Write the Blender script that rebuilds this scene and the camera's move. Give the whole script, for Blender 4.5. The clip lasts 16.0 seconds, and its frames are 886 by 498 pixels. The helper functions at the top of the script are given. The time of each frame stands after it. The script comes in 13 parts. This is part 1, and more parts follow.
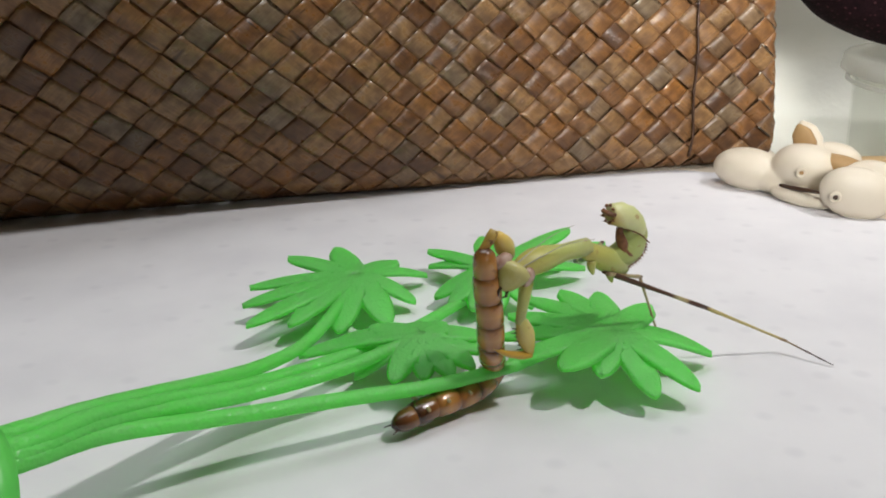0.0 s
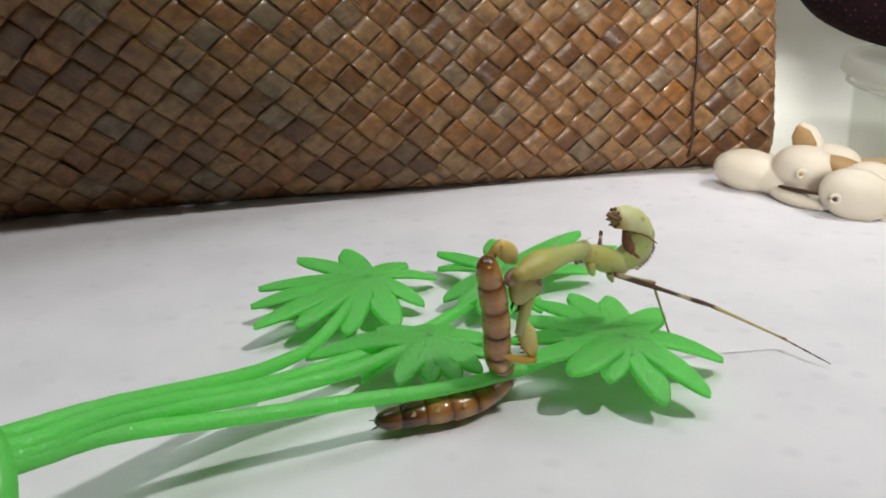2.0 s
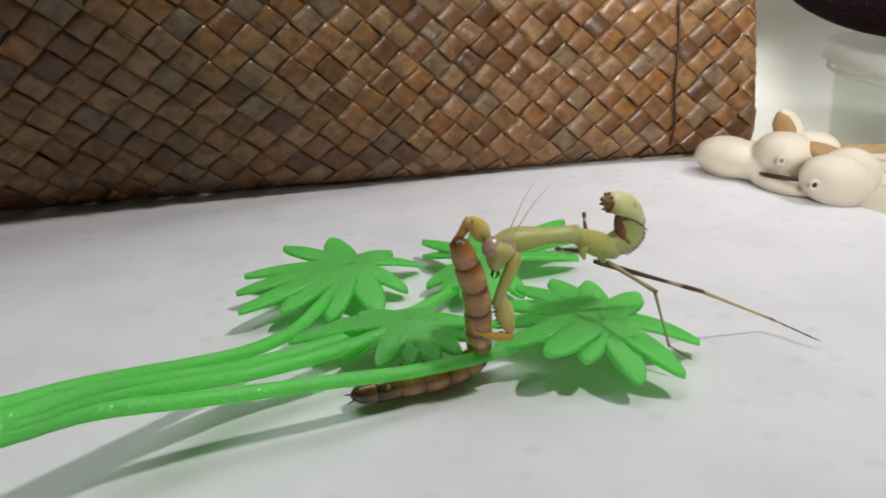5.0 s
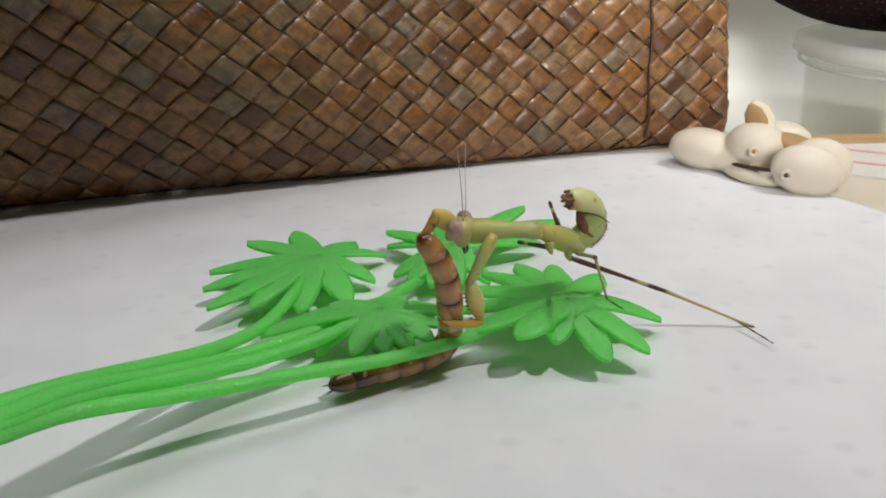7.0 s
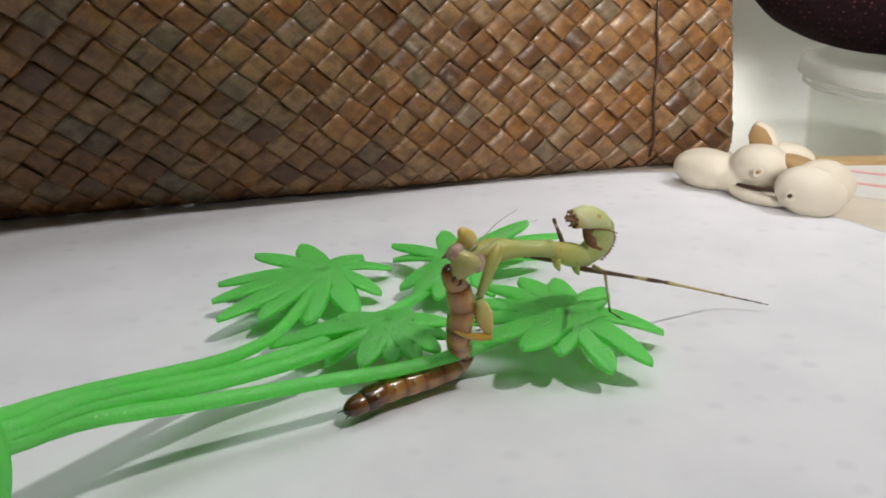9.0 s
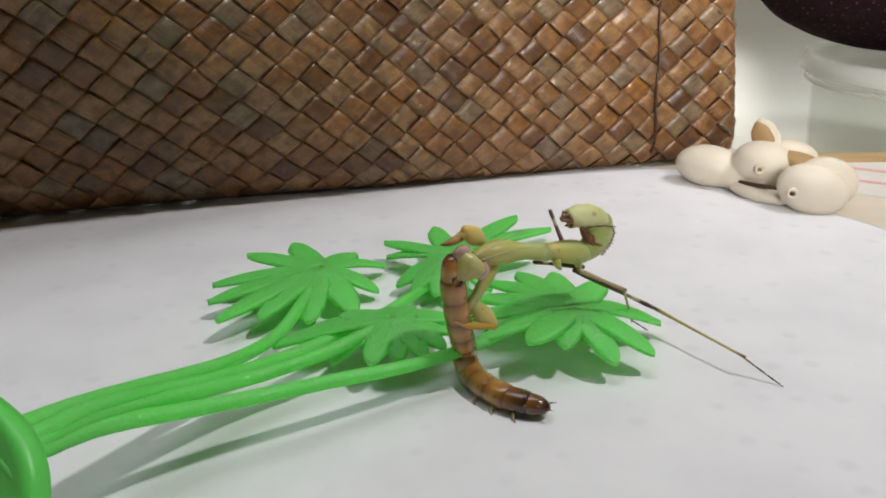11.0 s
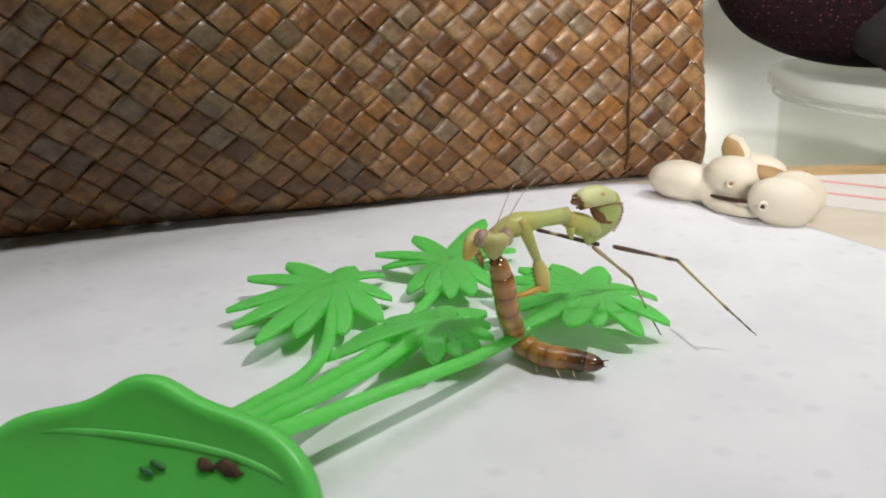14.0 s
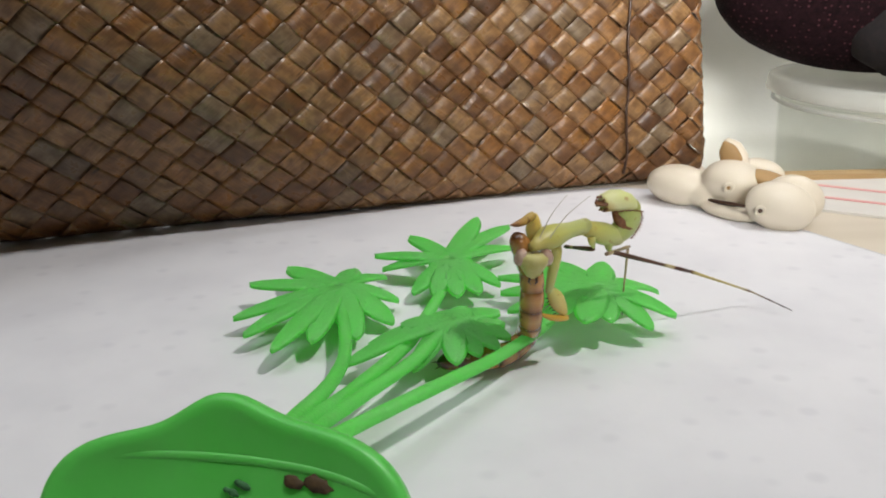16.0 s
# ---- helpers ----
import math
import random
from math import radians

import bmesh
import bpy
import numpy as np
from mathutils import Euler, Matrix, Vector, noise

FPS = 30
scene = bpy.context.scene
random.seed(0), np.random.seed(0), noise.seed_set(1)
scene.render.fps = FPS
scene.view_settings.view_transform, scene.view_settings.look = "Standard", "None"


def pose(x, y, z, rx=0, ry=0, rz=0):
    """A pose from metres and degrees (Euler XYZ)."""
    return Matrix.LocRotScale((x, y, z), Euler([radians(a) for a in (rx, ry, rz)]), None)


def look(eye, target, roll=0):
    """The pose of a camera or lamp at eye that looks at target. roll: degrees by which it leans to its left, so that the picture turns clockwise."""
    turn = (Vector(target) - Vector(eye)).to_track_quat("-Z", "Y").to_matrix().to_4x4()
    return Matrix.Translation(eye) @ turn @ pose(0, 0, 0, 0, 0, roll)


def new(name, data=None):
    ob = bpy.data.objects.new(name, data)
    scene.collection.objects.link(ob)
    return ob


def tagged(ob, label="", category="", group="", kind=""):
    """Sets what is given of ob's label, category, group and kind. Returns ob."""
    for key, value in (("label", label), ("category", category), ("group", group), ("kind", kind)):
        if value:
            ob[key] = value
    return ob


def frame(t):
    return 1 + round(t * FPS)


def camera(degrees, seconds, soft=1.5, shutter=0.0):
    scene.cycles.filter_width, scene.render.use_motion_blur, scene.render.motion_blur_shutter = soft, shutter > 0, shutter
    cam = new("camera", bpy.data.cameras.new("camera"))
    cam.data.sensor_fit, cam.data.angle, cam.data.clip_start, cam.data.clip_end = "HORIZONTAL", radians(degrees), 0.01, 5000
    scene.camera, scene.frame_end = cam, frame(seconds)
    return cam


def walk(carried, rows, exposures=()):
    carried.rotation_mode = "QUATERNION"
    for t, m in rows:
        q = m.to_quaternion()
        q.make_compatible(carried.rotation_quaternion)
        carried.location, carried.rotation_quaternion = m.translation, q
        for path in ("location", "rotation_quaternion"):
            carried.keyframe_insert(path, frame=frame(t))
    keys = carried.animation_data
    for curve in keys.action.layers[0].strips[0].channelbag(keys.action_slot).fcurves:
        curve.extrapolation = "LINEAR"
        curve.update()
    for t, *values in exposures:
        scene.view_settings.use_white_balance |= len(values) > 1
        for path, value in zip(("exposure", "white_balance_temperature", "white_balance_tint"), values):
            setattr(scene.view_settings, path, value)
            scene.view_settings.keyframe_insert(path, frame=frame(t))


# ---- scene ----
MM = 0.001
FOV = 61.4

# ---------------------------------------------------------------- camera
cam = camera(FOV, 16.0, soft=1.9, shutter=0.4)
walk(cam, [
    (0.0, pose(-0.00000, -0.00000, 0.08060, 66.728, 0.405, -0.174)),
    (0.5, pose(-0.00005, -0.00021, 0.08002, 66.878, 0.370, -0.105)),
    (1.0, pose(0.00027, -0.00054, 0.07970, 67.125, 0.385, -0.020)),
    (1.5, pose(0.00011, 0.00024, 0.08021, 66.623, 0.300, -0.060)),
    (2.0, pose(0.00064, -0.00039, 0.08038, 66.842, 0.291, -0.002)),
    (2.5, pose(0.00066, -0.00071, 0.08018, 67.072, 0.434, -0.030)),
    (3.0, pose(0.00100, -0.00038, 0.08106, 66.708, 0.342, 0.082)),
    (3.5, pose(0.00036, -0.00088, 0.08159, 67.241, 0.304, -0.069)),
    (4.0, pose(0.00089, -0.00004, 0.08085, 66.778, 0.347, -0.150)),
    (6.5, pose(0.00316, -0.00102, 0.07995, 65.829, 0.545, -2.730)),
    (7.0, pose(0.00300, -0.00052, 0.08010, 65.642, 0.528, -2.807)),
    (7.5, pose(0.00391, -0.00065, 0.07978, 65.367, 0.317, -2.294)),
    (8.0, pose(0.00299, -0.00137, 0.08012, 66.011, 0.118, -2.253)),
    (8.5, pose(0.00288, -0.00194, 0.08094, 66.592, 0.015, -2.261)),
    (9.0, pose(0.00295, -0.00278, 0.08044, 67.028, 0.093, -2.129)),
    (11.5, pose(0.00238, -0.00180, 0.08119, 66.402, 0.005, -2.135)),
    (12.0, pose(0.00367, -0.00186, 0.08040, 66.250, -0.051, -2.261)),
    (12.5, pose(0.00120, -0.00529, 0.08274, 66.169, -0.094, -2.872)),
    (13.0, pose(0.00305, -0.00316, 0.08104, 67.290, 0.033, -3.048)),
    (13.5, pose(0.00223, -0.00255, 0.08188, 67.408, 0.019, -3.678)),
    (14.0, pose(0.00227, -0.00282, 0.08215, 67.776, 0.191, -4.065)),
    (14.5, pose(0.00427, -0.00233, 0.08088, 67.611, 0.374, -3.558)),
    (15.0, pose(0.00299, -0.00276, 0.08173, 68.188, 0.161, -4.081)),
    (15.5, pose(0.00344, -0.00282, 0.08157, 68.167, 0.303, -4.138)),
    (16.0, pose(0.00386, -0.00319, 0.08148, 68.261, 0.237, -3.869)),
], exposures=[(0.0, -0.05), (3.5, -0.08), (6.5, -0.18), (9.0, -0.16), (11.5, -0.14), (12.0, -0.30), (13.0, -0.32), (13.3, 0.05), (14.5, -0.03), (16.0, -0.08)])

# ---------------------------------------------------------------- light
world = bpy.data.worlds.new("room_air")
scene.world = world
world.use_nodes = True
world.node_tree.nodes["Background"].inputs[0].default_value = (0.9, 0.95, 1.0, 1)
world.node_tree.nodes["Background"].inputs[1].default_value = 0.05


def lamp(name, kind, eye, target, power, colour, size):
    data = bpy.data.lights.new(name, kind)
    data.energy, data.color = power, colour
    if kind == "AREA":
        data.shape, data.size = "DISK", size
    else:
        data.shadow_soft_size = size
    ob = new(name, data)
    ob.matrix_basis = look(eye, target)
    return ob


key = lamp("desk_lamp_light", "AREA", (0.600, 0.000, 1.160), (0.02, 0.17, 0.03), 2.45, (1.0, 0.985, 0.97), 0.085)
key.data.spread = radians(100)
# added fill from the front, no real lamp: brightens the basket and card
side = lamp("basket_fill_light", "AREA", (0.105, -0.120, 0.230), (0.125, 0.290, 0.118), 0.32, (1.0, 0.98, 0.94), 0.20)
side.data.spread = radians(44)
# broad unseen fill overhead, standing in for the room's ambient light
overhead = lamp("overhead_fill_light", "AREA", (-0.11, 0.300, 0.90), (-0.03, 0.14, 0.0), 2.05, (0.93, 0.97, 1.0), 1.0)
overhead.data.shape, overhead.data.size_y = "ELLIPSE", 0.6
overhead.data.spread = radians(120)

# ---------------------------------------------------------------- materials


def material(name, rough=0.5, metal=0.0, coat=0.0, sss=0.0, radius=(1, 1, 1), sss_scale=0.001, alpha_ior=None):
    m = bpy.data.materials.new(name)
    m.use_nodes = True
    b = m.node_tree.nodes["Principled BSDF"]
    b.inputs["Roughness"].default_value = rough
    b.inputs["Metallic"].default_value = metal
    b.inputs["Coat Weight"].default_value = coat
    if sss:
        b.inputs["Subsurface Weight"].default_value = sss
        b.inputs["Subsurface Radius"].default_value = radius
        b.inputs["Subsurface Scale"].default_value = sss_scale
    return m, m.node_tree.nodes, m.node_tree.links, b


def ramp(nodes, stops):
    r = nodes.new("ShaderNodeValToRGB")
    e = r.color_ramp.elements
    while len(e) < len(stops):
        e.new(0.5)
    for el, (p, c) in zip(e, stops):
        el.position, el.color = p, (*c, 1)
    return r


def coords(nodes, links, scale, kind="Object"):
    c, m = nodes.new("ShaderNodeTexCoord"), nodes.new("ShaderNodeMapping")
    m.inputs["Scale"].default_value = scale
    links.new(c.outputs[kind], m.inputs["Vector"])
    return m.outputs[0]


def noise_tex(nodes, links, vec, scale, detail=3.0):
    n = nodes.new("ShaderNodeTexNoise")
    n.inputs["Scale"].default_value, n.inputs["Detail"].default_value = scale, detail
    links.new(vec, n.inputs["Vector"])
    return n.outputs["Fac"]


def bump(nodes, links, b, height, strength, dist):
    k = nodes.new("ShaderNodeBump")
    k.inputs["Strength"].default_value, k.inputs["Distance"].default_value = strength, dist
    links.new(height, k.inputs["Height"])
    links.new(k.outputs[0], b.inputs["Normal"])


def mottled(name, stops, scale, rough=0.5, bump_amt=0.3, bump_scale=None, dist=0.0003, stretch=(1, 1, 1), **kw):
    m, n, l, b = material(name, rough, **kw)
    v = coords(n, l, stretch)
    f = noise_tex(n, l, v, scale)
    r = ramp(n, stops)
    l.new(f, r.inputs[0])
    l.new(r.outputs[0], b.inputs["Base Color"])
    f2 = noise_tex(n, l, v, bump_scale or scale * 6, 5)
    if bump_amt:
        bump(n, l, b, f2, bump_amt, dist)
    return m


def banded(name, along, stops, fleck, rough=0.4, spot=(0.1, 0.03, 0.01), amount=0.62, **kw):
    """Colour by place along the part's own length (x), with flecks of a second colour."""
    m, n, l, b = material(name, rough, **kw)
    c = n.new("ShaderNodeTexCoord")
    sep = n.new("ShaderNodeSeparateXYZ")
    l.new(c.outputs["Generated"], sep.inputs[0])
    wob = noise_tex(n, l, c.outputs["Object"], fleck * 0.6, 2)
    add = n.new("ShaderNodeMath")
    add.operation = "MULTIPLY_ADD"
    add.inputs[1].default_value, add.inputs[2].default_value = 0.12, -0.06
    l.new(wob, add.inputs[0])
    tot = n.new("ShaderNodeMath")
    l.new(sep.outputs["XYZ".index(along)], tot.inputs[0])
    l.new(add.outputs[0], tot.inputs[1])
    r = ramp(n, stops)
    l.new(tot.outputs[0], r.inputs[0])
    f = noise_tex(n, l, c.outputs["Object"], fleck, 4)
    k = ramp(n, [(amount, (0, 0, 0)), (amount + 0.08, (1, 1, 1))])
    l.new(f, k.inputs[0])
    mix = n.new("ShaderNodeMix")
    mix.data_type = "RGBA"
    l.new(k.outputs[0], mix.inputs["Factor"])
    l.new(r.outputs[0], mix.inputs["A"])
    mix.inputs["B"].default_value = (*spot, 1)
    l.new(mix.outputs["Result"], b.inputs["Base Color"])
    bump(n, l, b, noise_tex(n, l, c.outputs["Object"], fleck * 3, 3), 0.25, 0.0002)
    return m


def per_piece(name, stops, island, rough=0.33):
    """Each piece takes its own colour; fine fibres run along it."""
    m, n, l, b = material(name, rough)
    info = n.new("ShaderNodeNewGeometry" if island else "ShaderNodeObjectInfo")
    pick = info.outputs["Random Per Island" if island else "Random"]
    r = ramp(n, stops)
    l.new(pick, r.inputs[0])
    uv = coords(n, l, (0.07, 1.0, 1.0), "UV")
    fibre = noise_tex(n, l, uv, 1.6, 5)
    patch = noise_tex(n, l, coords(n, l, (1, 1, 1), "UV"), 0.28, 3)
    crack = n.new("ShaderNodeTexNoise")
    crack.inputs["Scale"].default_value, crack.inputs["Detail"].default_value = 0.55, 3
    l.new(coords(n, l, (0.12, 0.8, 1.0), "UV"), crack.inputs["Vector"])
    prev = r.outputs[0]
    for fac, lo, hi, a, c, w in ((fibre, 0.30, 0.68, (0.62, 0.56, 0.50), (1.10, 1.08, 1.05), 0.6),
                                 (patch, 0.36, 0.64, (0.50, 0.40, 0.32), (1.22, 1.2, 1.16), 0.75),
                                 (crack.outputs["Fac"], 0.30, 0.36, (0.16, 0.11, 0.09), (1, 1, 1), 0.8)):
        k = ramp(n, [(lo, a), (hi, c)])
        l.new(fac, k.inputs[0])
        mix = n.new("ShaderNodeMix")
        mix.data_type, mix.blend_type = "RGBA", "MULTIPLY"
        mix.inputs["Factor"].default_value = w
        l.new(prev, mix.inputs["A"])
        l.new(k.outputs[0], mix.inputs["B"])
        prev = mix.outputs["Result"]
    l.new(prev, b.inputs["Base Color"])
    gloss = ramp(n, [(0.3, (rough + 0.14,) * 3), (0.7, (rough - 0.10,) * 3)])
    l.new(patch, gloss.inputs[0])
    l.new(gloss.outputs[0], b.inputs["Roughness"])
    bump(n, l, b, fibre, 0.55, 0.0003)
    return m


STRIP_TONES = [(0.0, (0.092, 0.043, 0.018)), (0.12, (0.148, 0.069, 0.025)), (0.28, (0.200, 0.097, 0.036)), (0.46, (0.237, 0.126, 0.052)), (0.60, (0.255, 0.148, 0.066)),
               (0.72, (0.215, 0.133, 0.066)), (0.82, (0.170, 0.126, 0.081)), (0.90, (0.266, 0.119, 0.032)), (1.0, (0.118, 0.076, 0.043))]
STRIP = per_piece("dried_leaf_strip", STRIP_TONES, False)
STRIP_FAR = per_piece("dried_leaf_strip_joined", STRIP_TONES, True)
BASKET_GAP_SHADE = mottled("basket_gap_shade", [(0.3, (0.07, 0.030, 0.012)), (0.7, (0.11, 0.05, 0.02))], 300, 0.8)
PAPER = mottled("white_paper", [(0.3, (0.69, 0.68, 0.71)), (0.6, (0.75, 0.74, 0.765))], 45, 0.75, 0.12, 700, 0.0002)


def speckled(m, scale, inner, colour, factor, stretch=(1, 1, 1)):
    """Adds rows of soft spots over the material's own colour."""
    n, l = m.node_tree.nodes, m.node_tree.links
    p = n["Principled BSDF"]
    was = p.inputs["Base Color"].links[0].from_socket
    v = n.new("ShaderNodeTexVoronoi")
    v.inputs["Scale"].default_value, v.inputs["Randomness"].default_value = scale, 0.45
    l.new(coords(n, l, stretch), v.inputs["Vector"])
    r = ramp(n, [(inner, (factor, factor, factor)), (inner + 0.16, (0, 0, 0))])
    l.new(v.outputs["Distance"], r.inputs[0])
    mix = n.new("ShaderNodeMix")
    mix.data_type = "RGBA"
    l.new(r.outputs[0], mix.inputs["Factor"])
    l.new(was, mix.inputs["A"])
    mix.inputs["B"].default_value = (*colour, 1)
    l.new(mix.outputs["Result"], p.inputs["Base Color"])


speckled(PAPER, 125, 0.14, (0.56, 0.55, 0.59), 0.30, (1, 1.3, 1))
PLASTIC = mottled("green_plastic", [(0.3, (0.28, 0.83, 0.24)), (0.7, (0.35, 0.88, 0.31))], 120, 0.27, 0.4, 1200, 0.0004,
                  sss=0.5, radius=(0.6, 1.0, 0.5), sss_scale=0.002)


def beaded(m, scale, strength):
    """Tiny raised beads, as moulded plastic leaves have."""
    n, l = m.node_tree.nodes, m.node_tree.links
    v = n.new("ShaderNodeTexVoronoi")
    v.inputs["Scale"].default_value = scale
    l.new(coords(n, l, (1, 1, 1)), v.inputs["Vector"])
    bump(n, l, n["Principled BSDF"], v.outputs["Distance"], strength, 0.0004)


beaded(PLASTIC, 1500, 0.45)


def translucent(m, colour, share):
    """Lets part of the light through the thin plastic."""
    n, l = m.node_tree.nodes, m.node_tree.links
    out, p = n["Material Output"], n["Principled BSDF"]
    t, mix = n.new("ShaderNodeBsdfTranslucent"), n.new("ShaderNodeMixShader")
    t.inputs["Color"].default_value = (*colour, 1)
    mix.inputs[0].default_value = share
    l.new(p.outputs[0], mix.inputs[1])
    l.new(t.outputs[0], mix.inputs[2])
    l.new(mix.outputs[0], out.inputs["Surface"])


translucent(PLASTIC, (0.30, 0.92, 0.22), 0.58)
# unbeaded plastic for the foot plate, its green darkened to hold the plate's shade
PLASTIC_SHADED = mottled("smooth_shaded_green_plastic", [(0.3, (0.12, 0.63, 0.10)), (0.7, (0.16, 0.69, 0.14))], 90, 0.38, 0.12, 500, 0.0003,
                         sss=0.4, radius=(0.6, 1.0, 0.5), sss_scale=0.002)
translucent(PLASTIC_SHADED, (0.20, 0.86, 0.16), 0.20)
DIRT = mottled("brown_speck", [(0.3, (0.035, 0.022, 0.008)), (0.7, (0.09, 0.05, 0.016))], 900, 0.7)
DIRT_GREEN = mottled("dark_green_speck", [(0.3, (0.02, 0.10, 0.03)), (0.7, (0.04, 0.16, 0.05))], 900, 0.7)
WALL = mottled("cream_wall", [(0.3, (0.78, 0.76, 0.66)), (0.7, (0.83, 0.81, 0.72))], 6, 0.7, 0.2, 120, 0.001)
TABLE = mottled("table_top", [(0.3, (0.62, 0.54, 0.43)), (0.7, (0.70, 0.62, 0.51))], 20, 0.45, 0.2, 400, 0.0002, stretch=(0.3, 3, 1))
WOOD = mottled("tan_wood", [(0.3, (0.42, 0.27, 0.12)), (0.7, (0.55, 0.38, 0.19))], 60, 0.5, 0.2, 600, 0.0002, stretch=(0.3, 3, 1))
CLOTH = mottled("white_mat", [(0.3, (0.66, 0.63, 0.58)), (0.7, (0.72, 0.69, 0.64))], 60, 0.7)
PINK = mottled("pink_line", [(0.3, (0.74, 0.34, 0.32)), (0.7, (0.76, 0.40, 0.38))], 90, 0.6)
FIGURE = mottled("off_white_figure", [(0.3, (0.60, 0.53, 0.42)), (0.7, (0.66, 0.59, 0.48))], 60, 0.42, 0.1, 500)
FIGURE_TAN = mottled("tan_recess", [(0.3, (0.30, 0.175, 0.065)), (0.7, (0.38, 0.235, 0.10))], 80, 0.6)
FABRIC = mottled("dark_maroon_fabric", [(0.3, (0.007, 0.003, 0.004)), (0.7, (0.016, 0.006, 0.008))], 500, 0.85, 0.5, 1500, 0.0006)
FABRIC.node_tree.nodes["Principled BSDF"].inputs["Specular IOR Level"].default_value = 0.08
speckled(FABRIC, 420, 0.10, (0.11, 0.04, 0.05), 0.6)

FOLD_CLOTH = mottled("black_cloth", [(0.3, (0.006, 0.004, 0.005)), (0.7, (0.012, 0.007, 0.008))], 500, 0.9, 0.5, 1500, 0.0006)
CARD = mottled("off_white_card", [(0.3, (0.86, 0.86, 0.78)), (0.7, (0.90, 0.90, 0.83))], 40, 0.6, 0.3, 200, 0.0008)
CLEAR, _n, _l, _b = material("clear_plastic", 0.08)
_t, _g, _m = _n.new("ShaderNodeBsdfTransparent"), _n.new("ShaderNodeBsdfGlossy"), _n.new("ShaderNodeMixShader")
_t.inputs["Color"].default_value = (0.965, 0.97, 0.955, 1)
_g.inputs["Roughness"].default_value = 0.10
_m.inputs[0].default_value = 0.10
_l.new(_t.outputs[0], _m.inputs[1])
_l.new(_g.outputs[0], _m.inputs[2])
_l.new(_m.outputs[0], _n["Material Output"].inputs["Surface"])
LID = mottled("frosted_lid", [(0.3, (0.80, 0.81, 0.77)), (0.7, (0.86, 0.86, 0.83))], 60, 0.25, 0.1)
translucent(LID, (0.9, 0.9, 0.86), 0.45)
_n, _l = LID.node_tree.nodes, LID.node_tree.links
_was = _n["Material Output"].inputs["Surface"].links[0].from_socket
_t, _m = _n.new("ShaderNodeBsdfTransparent"), _n.new("ShaderNodeMixShader")
_m.inputs[0].default_value = 0.45
_l.new(_was, _m.inputs[1])
_l.new(_t.outputs[0], _m.inputs[2])
_l.new(_m.outputs[0], _n["Material Output"].inputs["Surface"])

BODY = banded("mantis_body", "X", [(0.0, (0.430, 0.361, 0.104)), (0.3, (0.430, 0.420, 0.111)), (0.6, (0.396, 0.428, 0.133)), (1.0, (0.413, 0.437, 0.178))], 600, 0.40,
              (0.34, 0.26, 0.08), 0.64, sss=0.45, radius=(1, 0.9, 0.4), sss_scale=0.0016)
ABDOMEN = banded("mantis_abdomen", "X", [(0.0, (0.396, 0.420, 0.148)), (0.22, (0.378, 0.403, 0.133)), (0.42, (0.327, 0.386, 0.111)), (0.75, (0.361, 0.420, 0.133)), (1.0, (0.344, 0.353, 0.104))], 500, 0.40,
                 (0.28, 0.19, 0.06), 0.64, sss=0.45, radius=(1, 0.9, 0.4), sss_scale=0.0016)
ABDOMEN_TIP = banded("mantis_abdomen_tip", "X", [(0.0, (0.30, 0.16, 0.05)), (0.16, (0.46, 0.36, 0.15)), (0.34, (0.60, 0.60, 0.32)), (1.0, (0.50, 0.54, 0.22))], 500, 0.40,
                     (0.36, 0.22, 0.08), 0.64, sss=0.45, radius=(1, 0.9, 0.4), sss_scale=0.0016)
BROWN_EDGE = mottled("brown_edge", [(0.3, (0.10, 0.03, 0.008)), (0.7, (0.20, 0.08, 0.025))], 900, 0.5)
HEAD = mottled("mantis_head", [(0.35, (0.396, 0.353, 0.104)), (0.65, (0.473, 0.437, 0.178))], 420, 0.32, 0.2, 2500, sss=0.3, radius=(1, 0.9, 0.5), sss_scale=0.001)
EYE = mottled("mantis_eye", [(0.35, (0.34, 0.20, 0.15)), (0.65, (0.47, 0.34, 0.27))], 700, 0.12, 0.0, coat=0.4)
FORELEG = banded("mantis_foreleg", "X", [(0.0, (0.48, 0.46, 0.15)), (0.5, (0.60, 0.50, 0.17)), (1.0, (0.62, 0.44, 0.10))], 700, 0.36, (0.36, 0.20, 0.05), 0.66,
                 sss=0.45, radius=(1, 0.8, 0.3), sss_scale=0.0015)
FORELEG_BROWN = banded("mantis_foreleg_brown", "X", [(0.0, (0.42, 0.30, 0.07)), (0.5, (0.40, 0.24, 0.05)), (0.8, (0.26, 0.11, 0.025)), (1.0, (0.14, 0.05, 0.012))], 700, 0.35, (0.10, 0.035, 0.01), 0.60)
TIBIA_FORE = banded("mantis_fore_tibia", "X", [(0.0, (0.58, 0.36, 0.05)), (1.0, (0.50, 0.28, 0.04))], 900, 0.3, (0.2, 0.08, 0.01), 0.7)
FEMUR = banded("mantis_leg_femur", "X", [(0.0, (0.07, 0.028, 0.012)), (0.32, (0.06, 0.025, 0.012)), (0.42, (0.09, 0.04, 0.02)), (0.62, (0.06, 0.022, 0.01)), (0.70, (0.45, 0.38, 0.20)),
                                         (0.76, (0.40, 0.30, 0.15)), (0.80, (0.06, 0.02, 0.01)), (1.0, (0.05, 0.018, 0.008))], 800, 0.4, (0.16, 0.07, 0.03), 0.66)
TIBIA = banded("mantis_leg_tibia", "X", [(0.0, (0.10, 0.04, 0.015)), (0.06, (0.42, 0.34, 0.12)), (0.85, (0.46, 0.38, 0.15)), (1.0, (0.15, 0.06, 0.03))], 900, 0.4, (0.25, 0.14, 0.05), 0.68)
